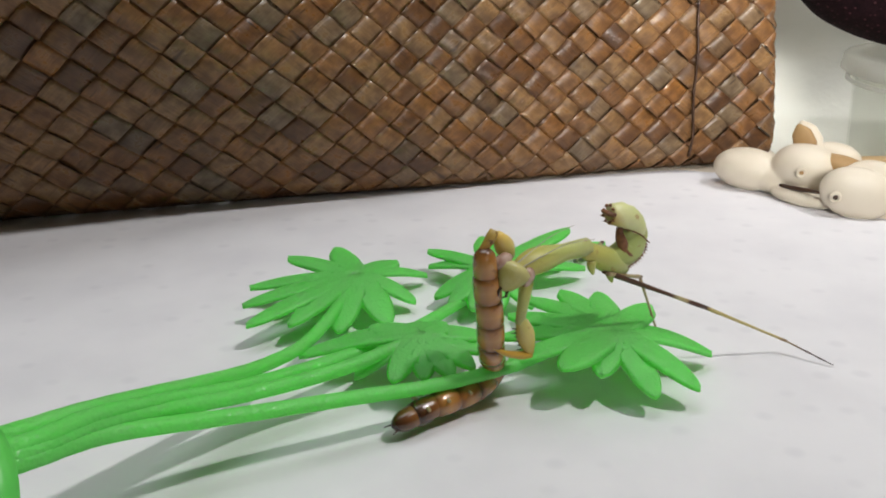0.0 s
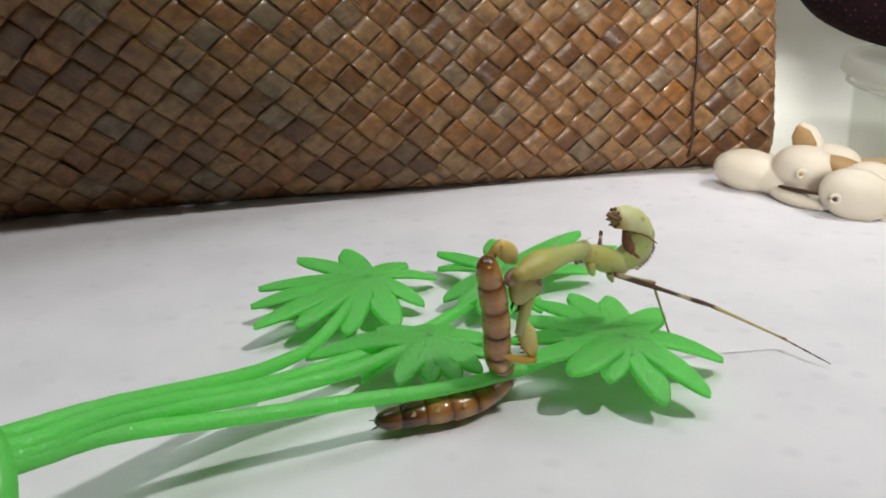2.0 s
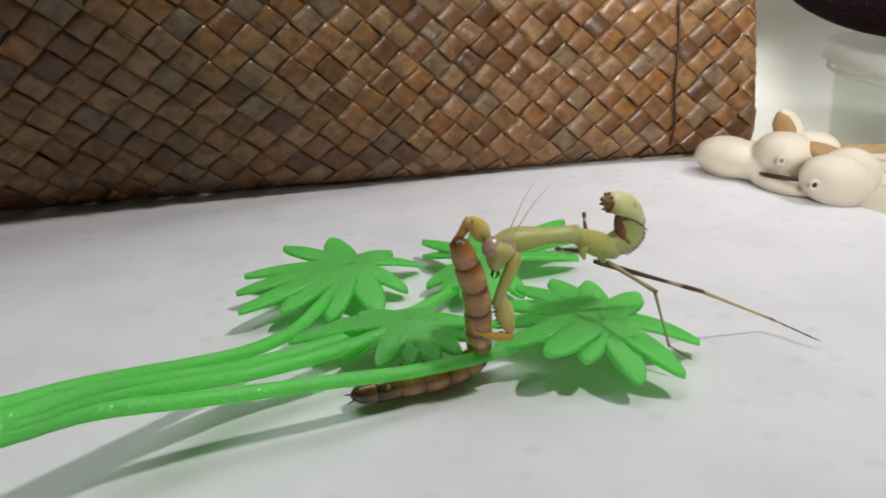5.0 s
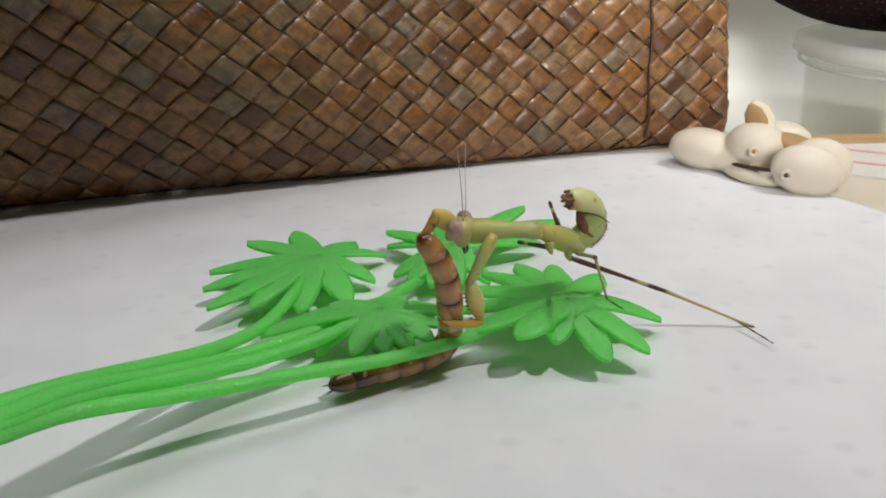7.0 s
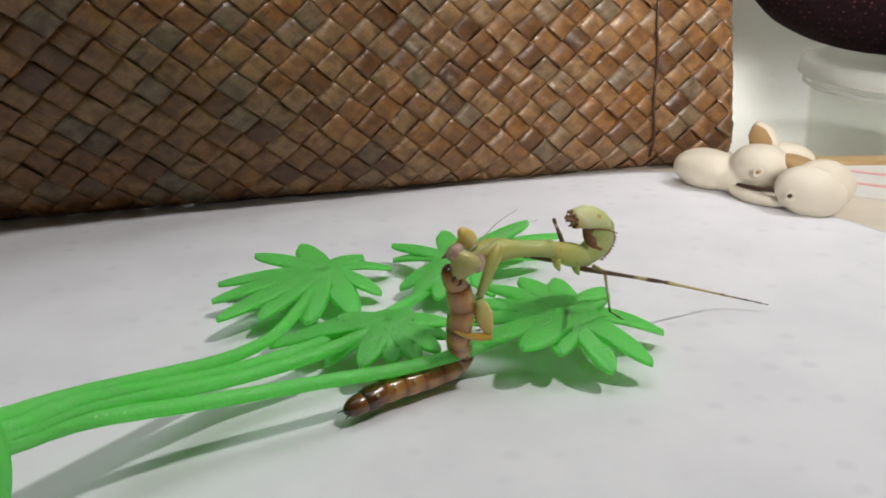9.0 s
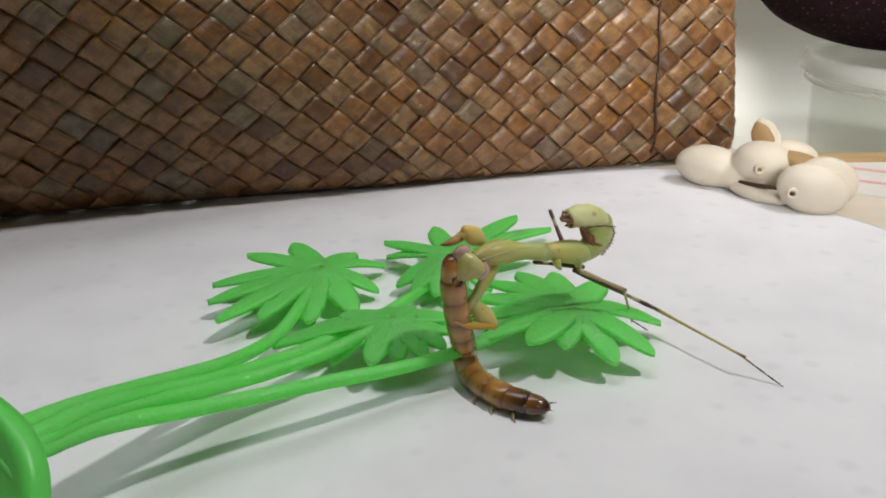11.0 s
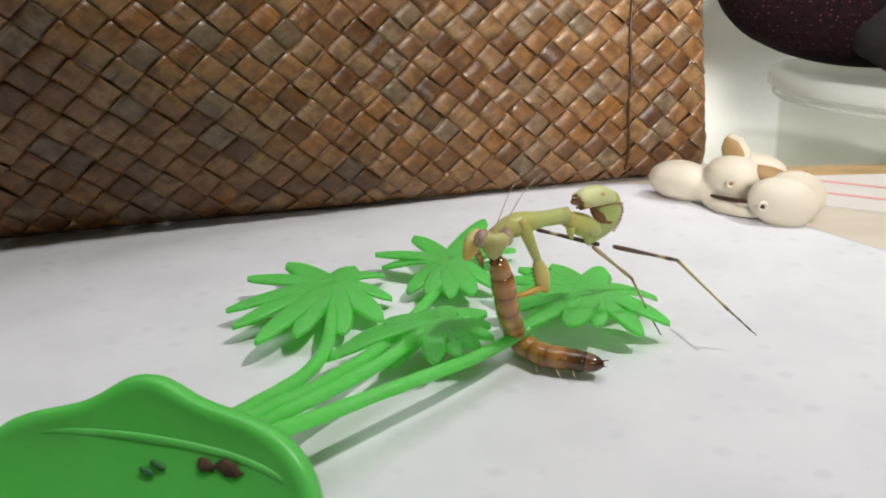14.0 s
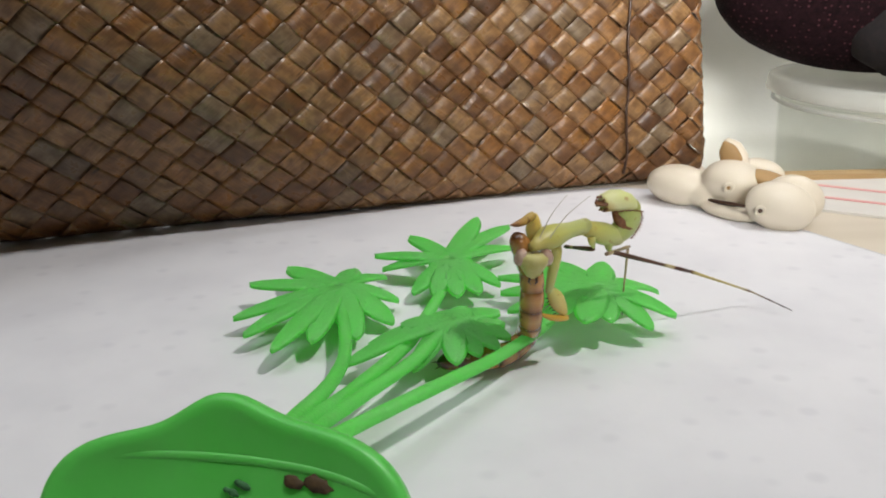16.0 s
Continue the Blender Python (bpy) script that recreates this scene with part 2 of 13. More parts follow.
TARSUS = banded("mantis_leg_tarsus", "X", [(0.0, (0.30, 0.22, 0.10)), (0.4, (0.05, 0.02, 0.012)), (1.0, (0.03, 0.015, 0.01))], 1500, 0.4, (0.3, 0.2, 0.1), 0.62)
PALE_LEG = banded("mantis_pale_leg", "X", [(0.0, (0.16, 0.08, 0.04)), (0.1, (0.40, 0.32, 0.17)), (0.9, (0.36, 0.28, 0.14)), (1.0, (0.12, 0.06, 0.03))], 900, 0.4, (0.2, 0.1, 0.05), 0.66)
FEELER = mottled("antenna", [(0.3, (0.34, 0.31, 0.26)), (0.7, (0.42, 0.39, 0.32))], 900, 0.5, 0.0)
SPINE = mottled("dark_spine", [(0.3, (0.03, 0.012, 0.006)), (0.7, (0.06, 0.025, 0.01))], 900, 0.35, 0.0)
WORM = banded("larva_skin", "X", [(0.0, (0.08, 0.028, 0.008)), (0.09, (0.20, 0.080, 0.020)), (0.20, (0.33, 0.145, 0.035)), (0.50, (0.45, 0.22, 0.060)), (0.78, (0.36, 0.16, 0.040)), (0.91, (0.22, 0.088, 0.022)), (1.0, (0.08, 0.028, 0.008))],
              420, 0.15, (0.20, 0.085, 0.022), 0.56, coat=0.7, sss=0.2, radius=(1, 0.6, 0.25), sss_scale=0.001)
WORM_DARK = banded("larva_dark", "X", [(0.0, (0.26, 0.11, 0.03)), (0.5, (0.13, 0.05, 0.015)), (1.0, (0.02, 0.009, 0.006))], 500, 0.2, (0.10, 0.04, 0.012), 0.62, coat=0.5)

# ---------------------------------------------------------------- mesh tools


def link_mesh(name, bm, mat, parent=None, label="", smooth=True):
    me = bpy.data.meshes.new(name)
    bmesh.ops.recalc_face_normals(bm, faces=bm.faces)
    bm.to_mesh(me)
    bm.free()
    me.materials.append(mat)
    if smooth:
        me.polygons.foreach_set("use_smooth", [True] * len(me.polygons))
    ob = new(name, me)
    ob.parent = parent
    if label:
        tagged(ob, label)
    return ob


def part(name, bm, mat, parent, label="", smooth=True):
    return link_mesh(name, bm, mat, parent, label, smooth)


def loft(bm, path, radii, sides=10, flat=1.0, up=(0, 0, 1), squash=None):
    """A closed tube of rings round a path; radii across, flat times that along the ring's own up."""
    path = [Vector(p) for p in path]
    rings = []
    for i, p in enumerate(path):
        d = (path[min(i + 1, len(path) - 1)] - path[max(i - 1, 0)]).normalized()
        side = d.cross(Vector(up))
        side = side.normalized() if side.length > 1e-6 else Vector((0, 1, 0))
        top = side.cross(d)
        r = radii[i]
        k = squash[i] if squash else flat
        rings.append([bm.verts.new(p + side * math.cos(a) * r + top * math.sin(a) * r * k)
                      for a in (2 * math.pi * j / sides for j in range(sides))])
    for a, b in zip(rings, rings[1:]):
        for j in range(sides):
            bm.faces.new((a[j], a[(j + 1) % sides], b[(j + 1) % sides], b[j]))
    bm.faces.new(list(reversed(rings[0])))
    bm.faces.new(rings[-1])
    return bm


def smooth_path(points, n):
    """A Catmull-Rom line through the points, with n steps to each stretch."""
    pts = [Vector(p) for p in points]
    pts = [pts[0] * 2 - pts[1], *pts, pts[-1] * 2 - pts[-2]]
    out = []
    for a, b, c, d in zip(pts, pts[1:], pts[2:], pts[3:]):
        for k in range(n):
            s = k / n
            out.append(0.5 * (2 * b + (c - a) * s + (2 * a - 5 * b + 4 * c - d) * s * s + (3 * b - a - 3 * c + d) * s ** 3))
    return out + [pts[-2]]


def eased(values, n):
    return [values[min(k // n, len(values) - 1)] + (values[min(k // n + 1, len(values) - 1)] - values[min(k // n, len(values) - 1)]) * (k % n) / n for k in range((len(values) - 1) * n + 1)]


def box(bm, x0, y0, z0, x1, y1, z1):
    v = [bm.verts.new((x, y, z)) for z in (z0, z1) for y in (y0, y1) for x in (x0, x1)]
    for f in ((0, 2, 3, 1), (4, 5, 7, 6), (0, 1, 5, 4), (1, 3, 7, 5), (3, 2, 6, 7), (2, 0, 4, 6)):
        bm.faces.new([v[i] for i in f])
    return bm


def blob(bm, centre, size, turn=(0, 0, 0), seg=20, rings=12, power=1.0):
    m = pose(*centre, *turn) @ Matrix.Diagonal((*size, 1))
    bmesh.ops.create_uvsphere(bm, u_segments=seg, v_segments=rings, radius=1.0, matrix=m)
    return bm


def empty(name, at=(0, 0, 0)):
    ob = new(name)
    ob.empty_display_size = 0.01
    ob.location = at
    return ob


# ---------------------------------------------------------------- room, table, paper

def structure(name, bm, mat, label, smooth=False):
    return tagged(link_mesh(name, bm, mat, None, "", smooth), label, name.split("_")[0], kind="structure")


_bm = box(bmesh.new(), -0.6, -0.5, -0.03, 0.13, 0.395, -0.0012)
box(_bm, 0.13, -0.5, -0.03, 0.75, 0.2615, -0.0012)
box(_bm, 0.13, 0.2615, -0.05, 0.75, 0.395, -0.0215)
structure("table_top", _bm, TABLE, "beige wooden table top with a lower ledge behind")
structure("wall_north", box(bmesh.new(), -2.0, 0.395, -0.75, 2.0, 0.50, 1.75), WALL, "plain cream painted wall behind the table")
structure("wall_south", box(bmesh.new(), -2.0, -2.1, -0.75, 2.0, -2.0, 1.75), WALL, "plain cream painted wall")
structure("wall_west", box(bmesh.new(), -2.1, -2.0, -0.75, -2.0, 0.50, 1.75), WALL, "plain cream painted wall")
structure("wall_east", box(bmesh.new(), 2.0, -2.0, -0.75, 2.1, 0.50, 1.75), WALL, "plain cream painted wall")
structure("ceiling", box(bmesh.new(), -2.1, -2.1, 1.75, 2.1, 0.50, 1.80), WALL, "plain white ceiling")
structure("floor", box(bmesh.new(), -2.1, -2.1, -0.80, 2.1, 0.50, -0.75), TABLE, "plain beige floor")


def paper_sheet():
    """A sheet with one corner behind, its edges lifting a little."""
    bm = bmesh.new()
    corner, along, down = Vector((0.101, 0.262, 0)), Vector((-0.985, -0.175, 0)), Vector((0.50, -0.866, 0))
    nu, nv = 40, 40
    grid = []
    for i in range(nu + 1):
        row = []
        for j in range(nv + 1):
            u, v = 0.30 * (i / nu) ** 1.4, 0.36 * (j / nv) ** 1.2
            p = corner + along * u + down * v
            z = 0.0003 * math.sin(u * 40 + v * 23) - 0.0006
            cut = math.exp(-((u + v) / 0.010) ** 2) * 0.006
            p += (along + down).normalized() * cut
            row.append(bm.verts.new((p.x, p.y, z)))
        grid.append(row)
    for i in range(nu):
        for j in range(nv):
            bm.faces.new((grid[i][j], grid[i + 1][j], grid[i + 1][j + 1], grid[i][j + 1]))
    res = bmesh.ops.extrude_face_region(bm, geom=bm.faces[:])
    for v in res["geom"]:
        if isinstance(v, bmesh.types.BMVert):
            v.co.z -= 0.0003
    return tagged(link_mesh("paper_sheet", bm, PAPER), "plain white sheet of paper lying on the table", "paper")


paper = paper_sheet()


# ---------------------------------------------------------------- woven basket
BASE_LEFT, ALONG, AWAY = Vector((-0.133, 0.209, 0)), Vector((0.97469, 0.22355, 0)), Vector((-0.22355, 0.97469, 0))
LEAN = radians(8)
UP = AWAY * math.sin(LEAN) + Vector((0, 0, 1)) * math.cos(LEAN)
OUT = -(AWAY * math.cos(LEAN) - Vector((0, 0, 1)) * math.sin(LEAN))


FOLD = ((-0.06, 0.110), (0.02, 0.085), (0.06, 0.052), (0.10, 0.026), (0.13, 0.010), (0.16, 0.003), (0.19, 0.0), (0.30, 0.0))


def fold_height(s):
    """How high the basket's front hangs forward, at a place along it."""
    for (s0, h0), (s1, h1) in zip(FOLD, FOLD[1:]):
        if s < s1:
            return h0 + (h1 - h0) * max(0.0, s - s0) / (s1 - s0)
    return 0.0


def face_point(s, h, out=0.0):
    """A place on the basket's front, s along from its left foot, h up, with the rounded foot and right-hand side."""
    end = 0.2662 - 0.080 * max(0.0, h - 0.004)
    fall = 0.0
    if h < 0.010:
        fall += (0.010 - h) ** 2 / 0.030
    r = 0.007
    if s > end - r:
        fall += (s - end + r) ** 2 / (2 * r) * 2.2
    # the left-hand part hangs forward over its foot up to a soft diagonal fold
    crest = fold_height(s)
    hang = 0.5 * (h + crest - math.sqrt((h - crest) ** 2 + 3.6e-5)) - 0.5 * (crest - math.sqrt(crest ** 2 + 3.6e-5))
    return BASE_LEFT + ALONG * s + UP * (h + 0.0006) + OUT * (out - fall + 0.6 * hang)


def basket():
    root = empty("woven_basket", BASE_LEFT)
    tagged(root, "brown woven basket of dried leaf strips standing against the wall", "basket")
    rng = random.Random(4)
    bm = bmesh.new()
    # core behind the strips, coloured dark so the gaps between them look shaded
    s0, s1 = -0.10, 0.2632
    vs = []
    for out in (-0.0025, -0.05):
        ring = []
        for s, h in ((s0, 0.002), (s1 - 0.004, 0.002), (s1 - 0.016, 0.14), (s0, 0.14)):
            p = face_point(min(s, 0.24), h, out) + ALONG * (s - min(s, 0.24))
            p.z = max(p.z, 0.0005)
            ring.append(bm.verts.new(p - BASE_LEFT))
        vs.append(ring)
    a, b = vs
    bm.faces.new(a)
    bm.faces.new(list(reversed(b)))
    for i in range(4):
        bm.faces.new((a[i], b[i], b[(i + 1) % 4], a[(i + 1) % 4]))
    part("body", bm, BASKET_GAP_SHADE, root, "inner backing of the basket, coloured dark as shade in the gaps", smooth=False)
    # diagonal weave: each visible square of a strip lies flat and turns under its neighbours at both ends
    wd, hd = 0.01130, 0.00940
    steps, far = (-1.0, -0.86, -0.60, 0.60, 0.86, 1.0), bmesh.new()
    far_uv = far.loops.layers.uv.new("UVMap")
    for i in range(-14, 46):
        for j in range(-14, 46):
            s = (i + j) * wd / 2 - 0.098 + WEAVE_S
            h = (i - j) * hd / 2 + WEAVE_H
            if not (-0.055 < s < 0.2675) or not (-0.002 < h < 0.099):
                continue
            rising = (i + j) % 2 == 0
            single = -0.030 < s and h < 0.062
            bmp = bmesh.new() if single else far
            uv_layer = bmp.loops.layers.uv.new("UVMap") if single else far_uv
            tilt, pitch = rng.uniform(-0.0005, 0.0005), rng.uniform(-0.0005, 0.0005)
            lift = rng.uniform(-0.0002, 0.0003)
            skew = [rng.uniform(-0.05, 0.05) for _ in range(2)]
            du0, dv0 = rng.uniform(0, 90), rng.uniform(0, 90)
            grid, at_uv = [], {}
            for a_ in steps:
                row = []
                for b_ in steps:
                    end_, mid_ = (a_, b_) if rising else (b_, a_)
                    uu = a_ * 0.5 * (1.08 if rising else 0.985) + skew[0] * b_ * 0.5
                    vv = b_ * 0.5 * (0.985 if rising else 1.08) + skew[1] * a_ * 0.5
                    z = 0.0009 - 0.0015 * max(0.0, abs(end_) - 0.60) ** 1.7 / 0.2106 - 0.0003 * max(0.0, abs(mid_) - 0.86) / 0.14 + lift + tilt * mid_ + pitch * end_
                    q = face_point(s + (uu + vv) * wd / 2, max(-0.0006, h + (uu - vv) * hd / 2), z)
                    q.z = max(q.z, 0.0003)
                    v = bmp.verts.new(q - BASE_LEFT)
                    at_uv[v] = (du0 + end_ * 4.0, dv0 + mid_ * 3.6)
                    row.append(v)
                grid.append(row)
            for a_ in range(5):
                for b_ in range(5):
                    f = bmp.faces.new((grid[a_][b_], grid[a_ + 1][b_], grid[a_ + 1][b_ + 1], grid[a_][b_ + 1]))
                    for lo in f.loops:
                        lo[uv_layer].uv = at_uv[lo.vert]
            if single:
                part("strip", bmp, STRIP, root)
    tagged(part("upper_weave", far, STRIP_FAR, root), "woven strips higher up the basket", kind="stuff")
    # the dark cord running up near the end
    bm = bmesh.new()
    pts = [face_point(0.2270 + 0.0004 * math.sin(k * 1.7) + 0.00004 * k, 0.004 + 0.0075 * k, 0.0016) - BASE_LEFT for k in range(13)]
    loft(bm, smooth_path(pts, 3), [0.00055] * (12 * 3 + 1), 6, up=OUT)
    part("cord", bm, SPINE, root, "thin dark stitched cord")
    return root


WEAVE_S, WEAVE_H = 0.0013, -0.0006
basket()


# ---------------------------------------------------------------- things behind

def deli_cup():
    root = empty("plastic_container", (0.2196, 0.307, -0.0205))
    tagged(root, "round clear plastic container with a frosted lid behind the table edge", "container")
    prof = [(0.0, 0.001), (0.0405, 0.001), (0.0420, 0.003), (0.0455, 0.042), (0.0478, 0.0422), (0.0478, 0.0455), (0.0465, 0.0455), (0.0448, 0.0440), (0.0410, 0.004), (0.0, 0.002)]
    part("cup", spun(prof, 64), CLEAR, root, "clear tapered plastic cup").visible_shadow = False
    lid = [(0.0, 0.0490), (0.0420, 0.0490), (0.0430, 0.0512), (0.0498, 0.0514), (0.0508, 0.0506), (0.0514, 0.0450), (0.0500, 0.0440), (0.0490, 0.0445), (0.0488, 0.0490), (0.0425, 0.0475), (0.0, 0.0475)]
    part("lid", spun(lid, 64), LID, root, "frosted snap-on lid")
    part("bead", spun([(0.0478, 0.0398), (0.0486, 0.0403), (0.0486, 0.0412), (0.0478, 0.0417), (0.0470, 0.0412), (0.0470, 0.0403), (0.0478, 0.0398)], 64), LID, root, "frosted bead under the lid")
    return root


def spun(profile, seg):
    bm = bmesh.new()
    rings = []
    for r, z in profile:
        if r == 0:
            rings.append([bm.verts.new((0, 0, z))])
        else:
            rings.append([bm.verts.new((r * math.cos(2 * math.pi * k / seg), r * math.sin(2 * math.pi * k / seg), z)) for k in range(seg)])
    for a, b in zip(rings, rings[1:]):
        for k in range(seg):
            q = [a[k % len(a)], a[(k + 1) % len(a)], b[(k + 1) % len(b)], b[k % len(b)]]
            q = [v for n, v in enumerate(q) if v not in q[:n]]
            if len(q) > 2:
                bm.faces.new(q)
    return bm


deli_cup()


def figurine():
    """A small off-white animal lying down: long rump, head with an eye hole and a mouth slit, one ear up, two broad feet."""
    at = Vector((116, 226, 0))

    def lump(bm, x, y, z, ru, rv, rz, slot=0, ry=0, facing=-30):
        first = len(bm.faces)
        blob(bm, (Vector((x, y, z)) - at) * MM, (ru * MM, rv * MM, rz * MM), (0, ry, facing), 30, 20)
        bm.faces.ensure_lookup_table()
        for f in bm.faces[first:]:
            f.material_index = slot

    def tube(bm, points, radii, slot, sides=12, flat=1.0, up=(0, 0, 1)):
        first = len(bm.faces)
        loft(bm, smooth_path([(Vector(p) - at) * MM for p in points], 4), [r * MM for r in eased(radii, 4)], sides, flat, up)
        bm.faces.ensure_lookup_table()
        for f in bm.faces[first:]:
            f.material_index = slot

    # the moulded body, its swellings run into one another
    body = bmesh.new()
    lump(body, 101.6, 238.4, 6.9, 11.4, 7.4, 7.0, 0, 3)
    lump(body, 108.5, 233.5, 5.6, 8.6, 6.4, 5.4, 0, 6)
    lump(body, 115.0, 228.2, 10.7, 9.8, 7.6, 7.4, 0, 4)
    lump(body, 112.8, 221.6, 2.6, 10.5, 4.6, 2.6, 0, 0, -48)
    lump(body, 127.5, 234.5, 12.2, 8.0, 5.2, 4.4, 0, 8)
    lump(body, 121.0, 229.0, 6.0, 9.0, 7.0, 6.0)
    lump(body, 123.2, 210.4, 7.7, 10.8, 4.4, 8.0, 0, 16, -18)
    lump(body, 130.6, 216.4, 8.0, 9.6, 4.2, 8.0, 0, 18, -18)
    tube(body, [(118.6, 231.5, 13.0), (117.2, 232.4, 17.5), (115.2, 233.2, 21.5), (113.6, 233.8, 24.4)], (3.4, 4.4, 3.6, 0.7), 0, 16, 0.36, (-0.55, -0.8, 0.2))
    block = link_mesh("moulded_block", body, FIGURE)
    blend = block.modifiers.new("blend", "REMESH")
    blend.mode, blend.voxel_size = "VOXEL", 0.0005
    soften = block.modifiers.new("soften", "SMOOTH")
    soften.factor, soften.iterations = 0.5, 12
    solid = bpy.data.meshes.new_from_object(block.evaluated_get(bpy.context.evaluated_depsgraph_get()))
    bpy.data.objects.remove(block)
    bm = bmesh.new()
    bm.from_mesh(solid)
    bpy.data.meshes.remove(solid)
    # tan hollows, mouth slit, eye and the curl at the corner of the mouth
    tube(bm, [(115.9, 229.2, 13.6), (114.7, 230.0, 17.6), (113.2, 230.9, 21.2), (112.2, 231.7, 23.6)], (2.4, 3.5, 2.8, 0.5), 1, 12, 0.34, (-0.55, -0.8, 0.2))
    lump(bm, 124.6, 223.2, 12.4, 8.2, 4.4, 3.0, 1, 12, -24)
    tube(bm, [(106.6, 231.0, 4.6), (108.8, 224.6, 5.2), (111.6, 219.6, 5.8), (115.4, 212.6, 6.9)], (0.45, 0.9, 1.0, 0.55), 2, 10, 0.7)
    for x, y, z, r in ((110.9, 221.3, 10.8, 1.2), (116.2, 208.9, 7.0, 1.3)):
        ring = [(x + r * math.cos(k * math.pi / 5), y + 0.5 * r * math.cos(k * math.pi / 5) * -0.4, z + r * math.sin(k * math.pi / 5)) for k in range(11)]
        tube(bm, ring, [0.6] * 11, 0, 8)
        lump(bm, x, y + 0.3, z, r * 0.75, 0.55, r * 0.75, 2 if r > 1.25 else 1, 0, -20)
    ob = link_mesh("animal_figurine", bm, FIGURE)
    ob.data.materials.append(FIGURE_TAN)
    ob.data.materials.append(SPINE)
    ob.location = (at + Vector((0.6, 0.6, 0))) * MM
    ob.location.z = -0.0008
    return tagged(ob, "off-white animal figurine lying beside the paper", "figurine")


figurine()


def curved_card():
    """A card lying on the ledge that bends up against the wall."""
    bm = bmesh.new()
    line = [(0.2700, -0.0212), (0.340, -0.0212)] + [(0.340 + 0.052 * math.sin(a), 0.0308 - 0.052 * math.cos(a)) for a in (math.pi / 2 * k / 14 for k in range(1, 15))] + [(0.3925, 0.34)]
    rows = []
    for off in (0.0, 0.0006):
        rows.append([[bm.verts.new((x, y - off, z + off * 0.7)) for y, z in line] for x in (0.132, 0.50)])
    for k in range(len(line) - 1):
        for r in rows:
            bm.faces.new((r[0][k], r[1][k], r[1][k + 1], r[0][k + 1]))
        for e in (0, 1):
            bm.faces.new((rows[0][e][k], rows[0][e][k + 1], rows[1][e][k + 1], rows[1][e][k]))
    return tagged(link_mesh("curved_card", bm, CARD), "off-white card bent up against the wall behind the container", "card")


curved_card()

tagged(link_mesh("wooden_strip", box(bmesh.new(), 0.131, 0.2617, -0.0213, 0.42, 0.2685, 0.0015), WOOD, smooth=False), "thin tan wooden strip on the table in front of the container", "strip")


def striped_mat():
    """A mat askew on the table, ending at the wooden strip; its lines run with its front edge."""
    root = empty("striped_mat", (0.15, 0.225, 0))
    tagged(root, "white mat with two thin pink lines", "mat")
    along, across = Vector((0.875, -0.485, 0)), Vector((0.485, 0.875, 0))

    def band(near, far, left, z0, z1):
        """A slab between two lines across the mat, cut off at the left and along the strip behind."""
        bm = bmesh.new()
        corners = []
        for n in (near, far):
            for x in ((left, 0.27) if n == near else (0.27, left)):
                y = min((n - across.x * x) / across.y, 0.2612)
                if y == 0.2612:
                    x = max(x, (n - across.y * y) / across.x) if n < 0.32 else x
                corners.append((x, y))
        lower = [bm.verts.new((x - 0.15, y - 0.225, z0)) for x, y in corners]
        upper = [bm.verts.new((x - 0.15, y - 0.225, z1)) for x, y in corners]
        bm.faces.new(upper)
        bm.faces.new(list(reversed(lower)))
        for k in range(4):
            bm.faces.new((lower[k], lower[(k + 1) % 4], upper[(k + 1) % 4], upper[k]))
        return bm

    part("sheet", band(0.2710, 0.40, 0.140, -0.0011, -0.0002), CLOTH, root, smooth=False)
    for n in (0.2995, 0.2842):
        part("pink_line", band(n, n + 0.0018, 0.142, -0.0001, 0.0002), PINK, root, "thin pink line", smooth=False)
    return root


striped_mat()


def fabric_bundle():
    root = empty("dark_fabric", (0.228, 0.312, 0.0322))
    tagged(root, "dark maroon knitted fabric lying on the container lid", "fabric")
    bm = bmesh.new()
    blob(bm, (-0.013, 0.0, 0.0350), (0.076, 0.036, 0.0352), (0, 0, 0), 64, 40)
    for v in bm.verts:
        v.co += v.co.normalized() * (noise.noise(v.co * 28) * 0.003 + noise.noise(v.co * 90) * 0.0012)
        v.co.z = max(v.co.z, 0.0003)
    part("cloth", bm, FABRIC, root, "dark maroon knitted cloth")
    bm = bmesh.new()
    blob(bm, (0.0, 0.0, 0.0), (0.030, 0.020, 0.0185), (0, 0, 0), 40, 26)
    for v in bm.verts:
        v.co += v.co.normalized() * (noise.noise(v.co * 40) * 0.004 + noise.noise(v.co * 110) * 0.0012)
    part("fold", bm, FOLD_CLOTH, root, "nearly black fold of the cloth").location = (-0.0150, -0.0270, 0.0190)
    return root


fabric_bundle()

# ---------------------------------------------------------------- the plastic plant
PIVOT = Vector((0, 0.12, 0))


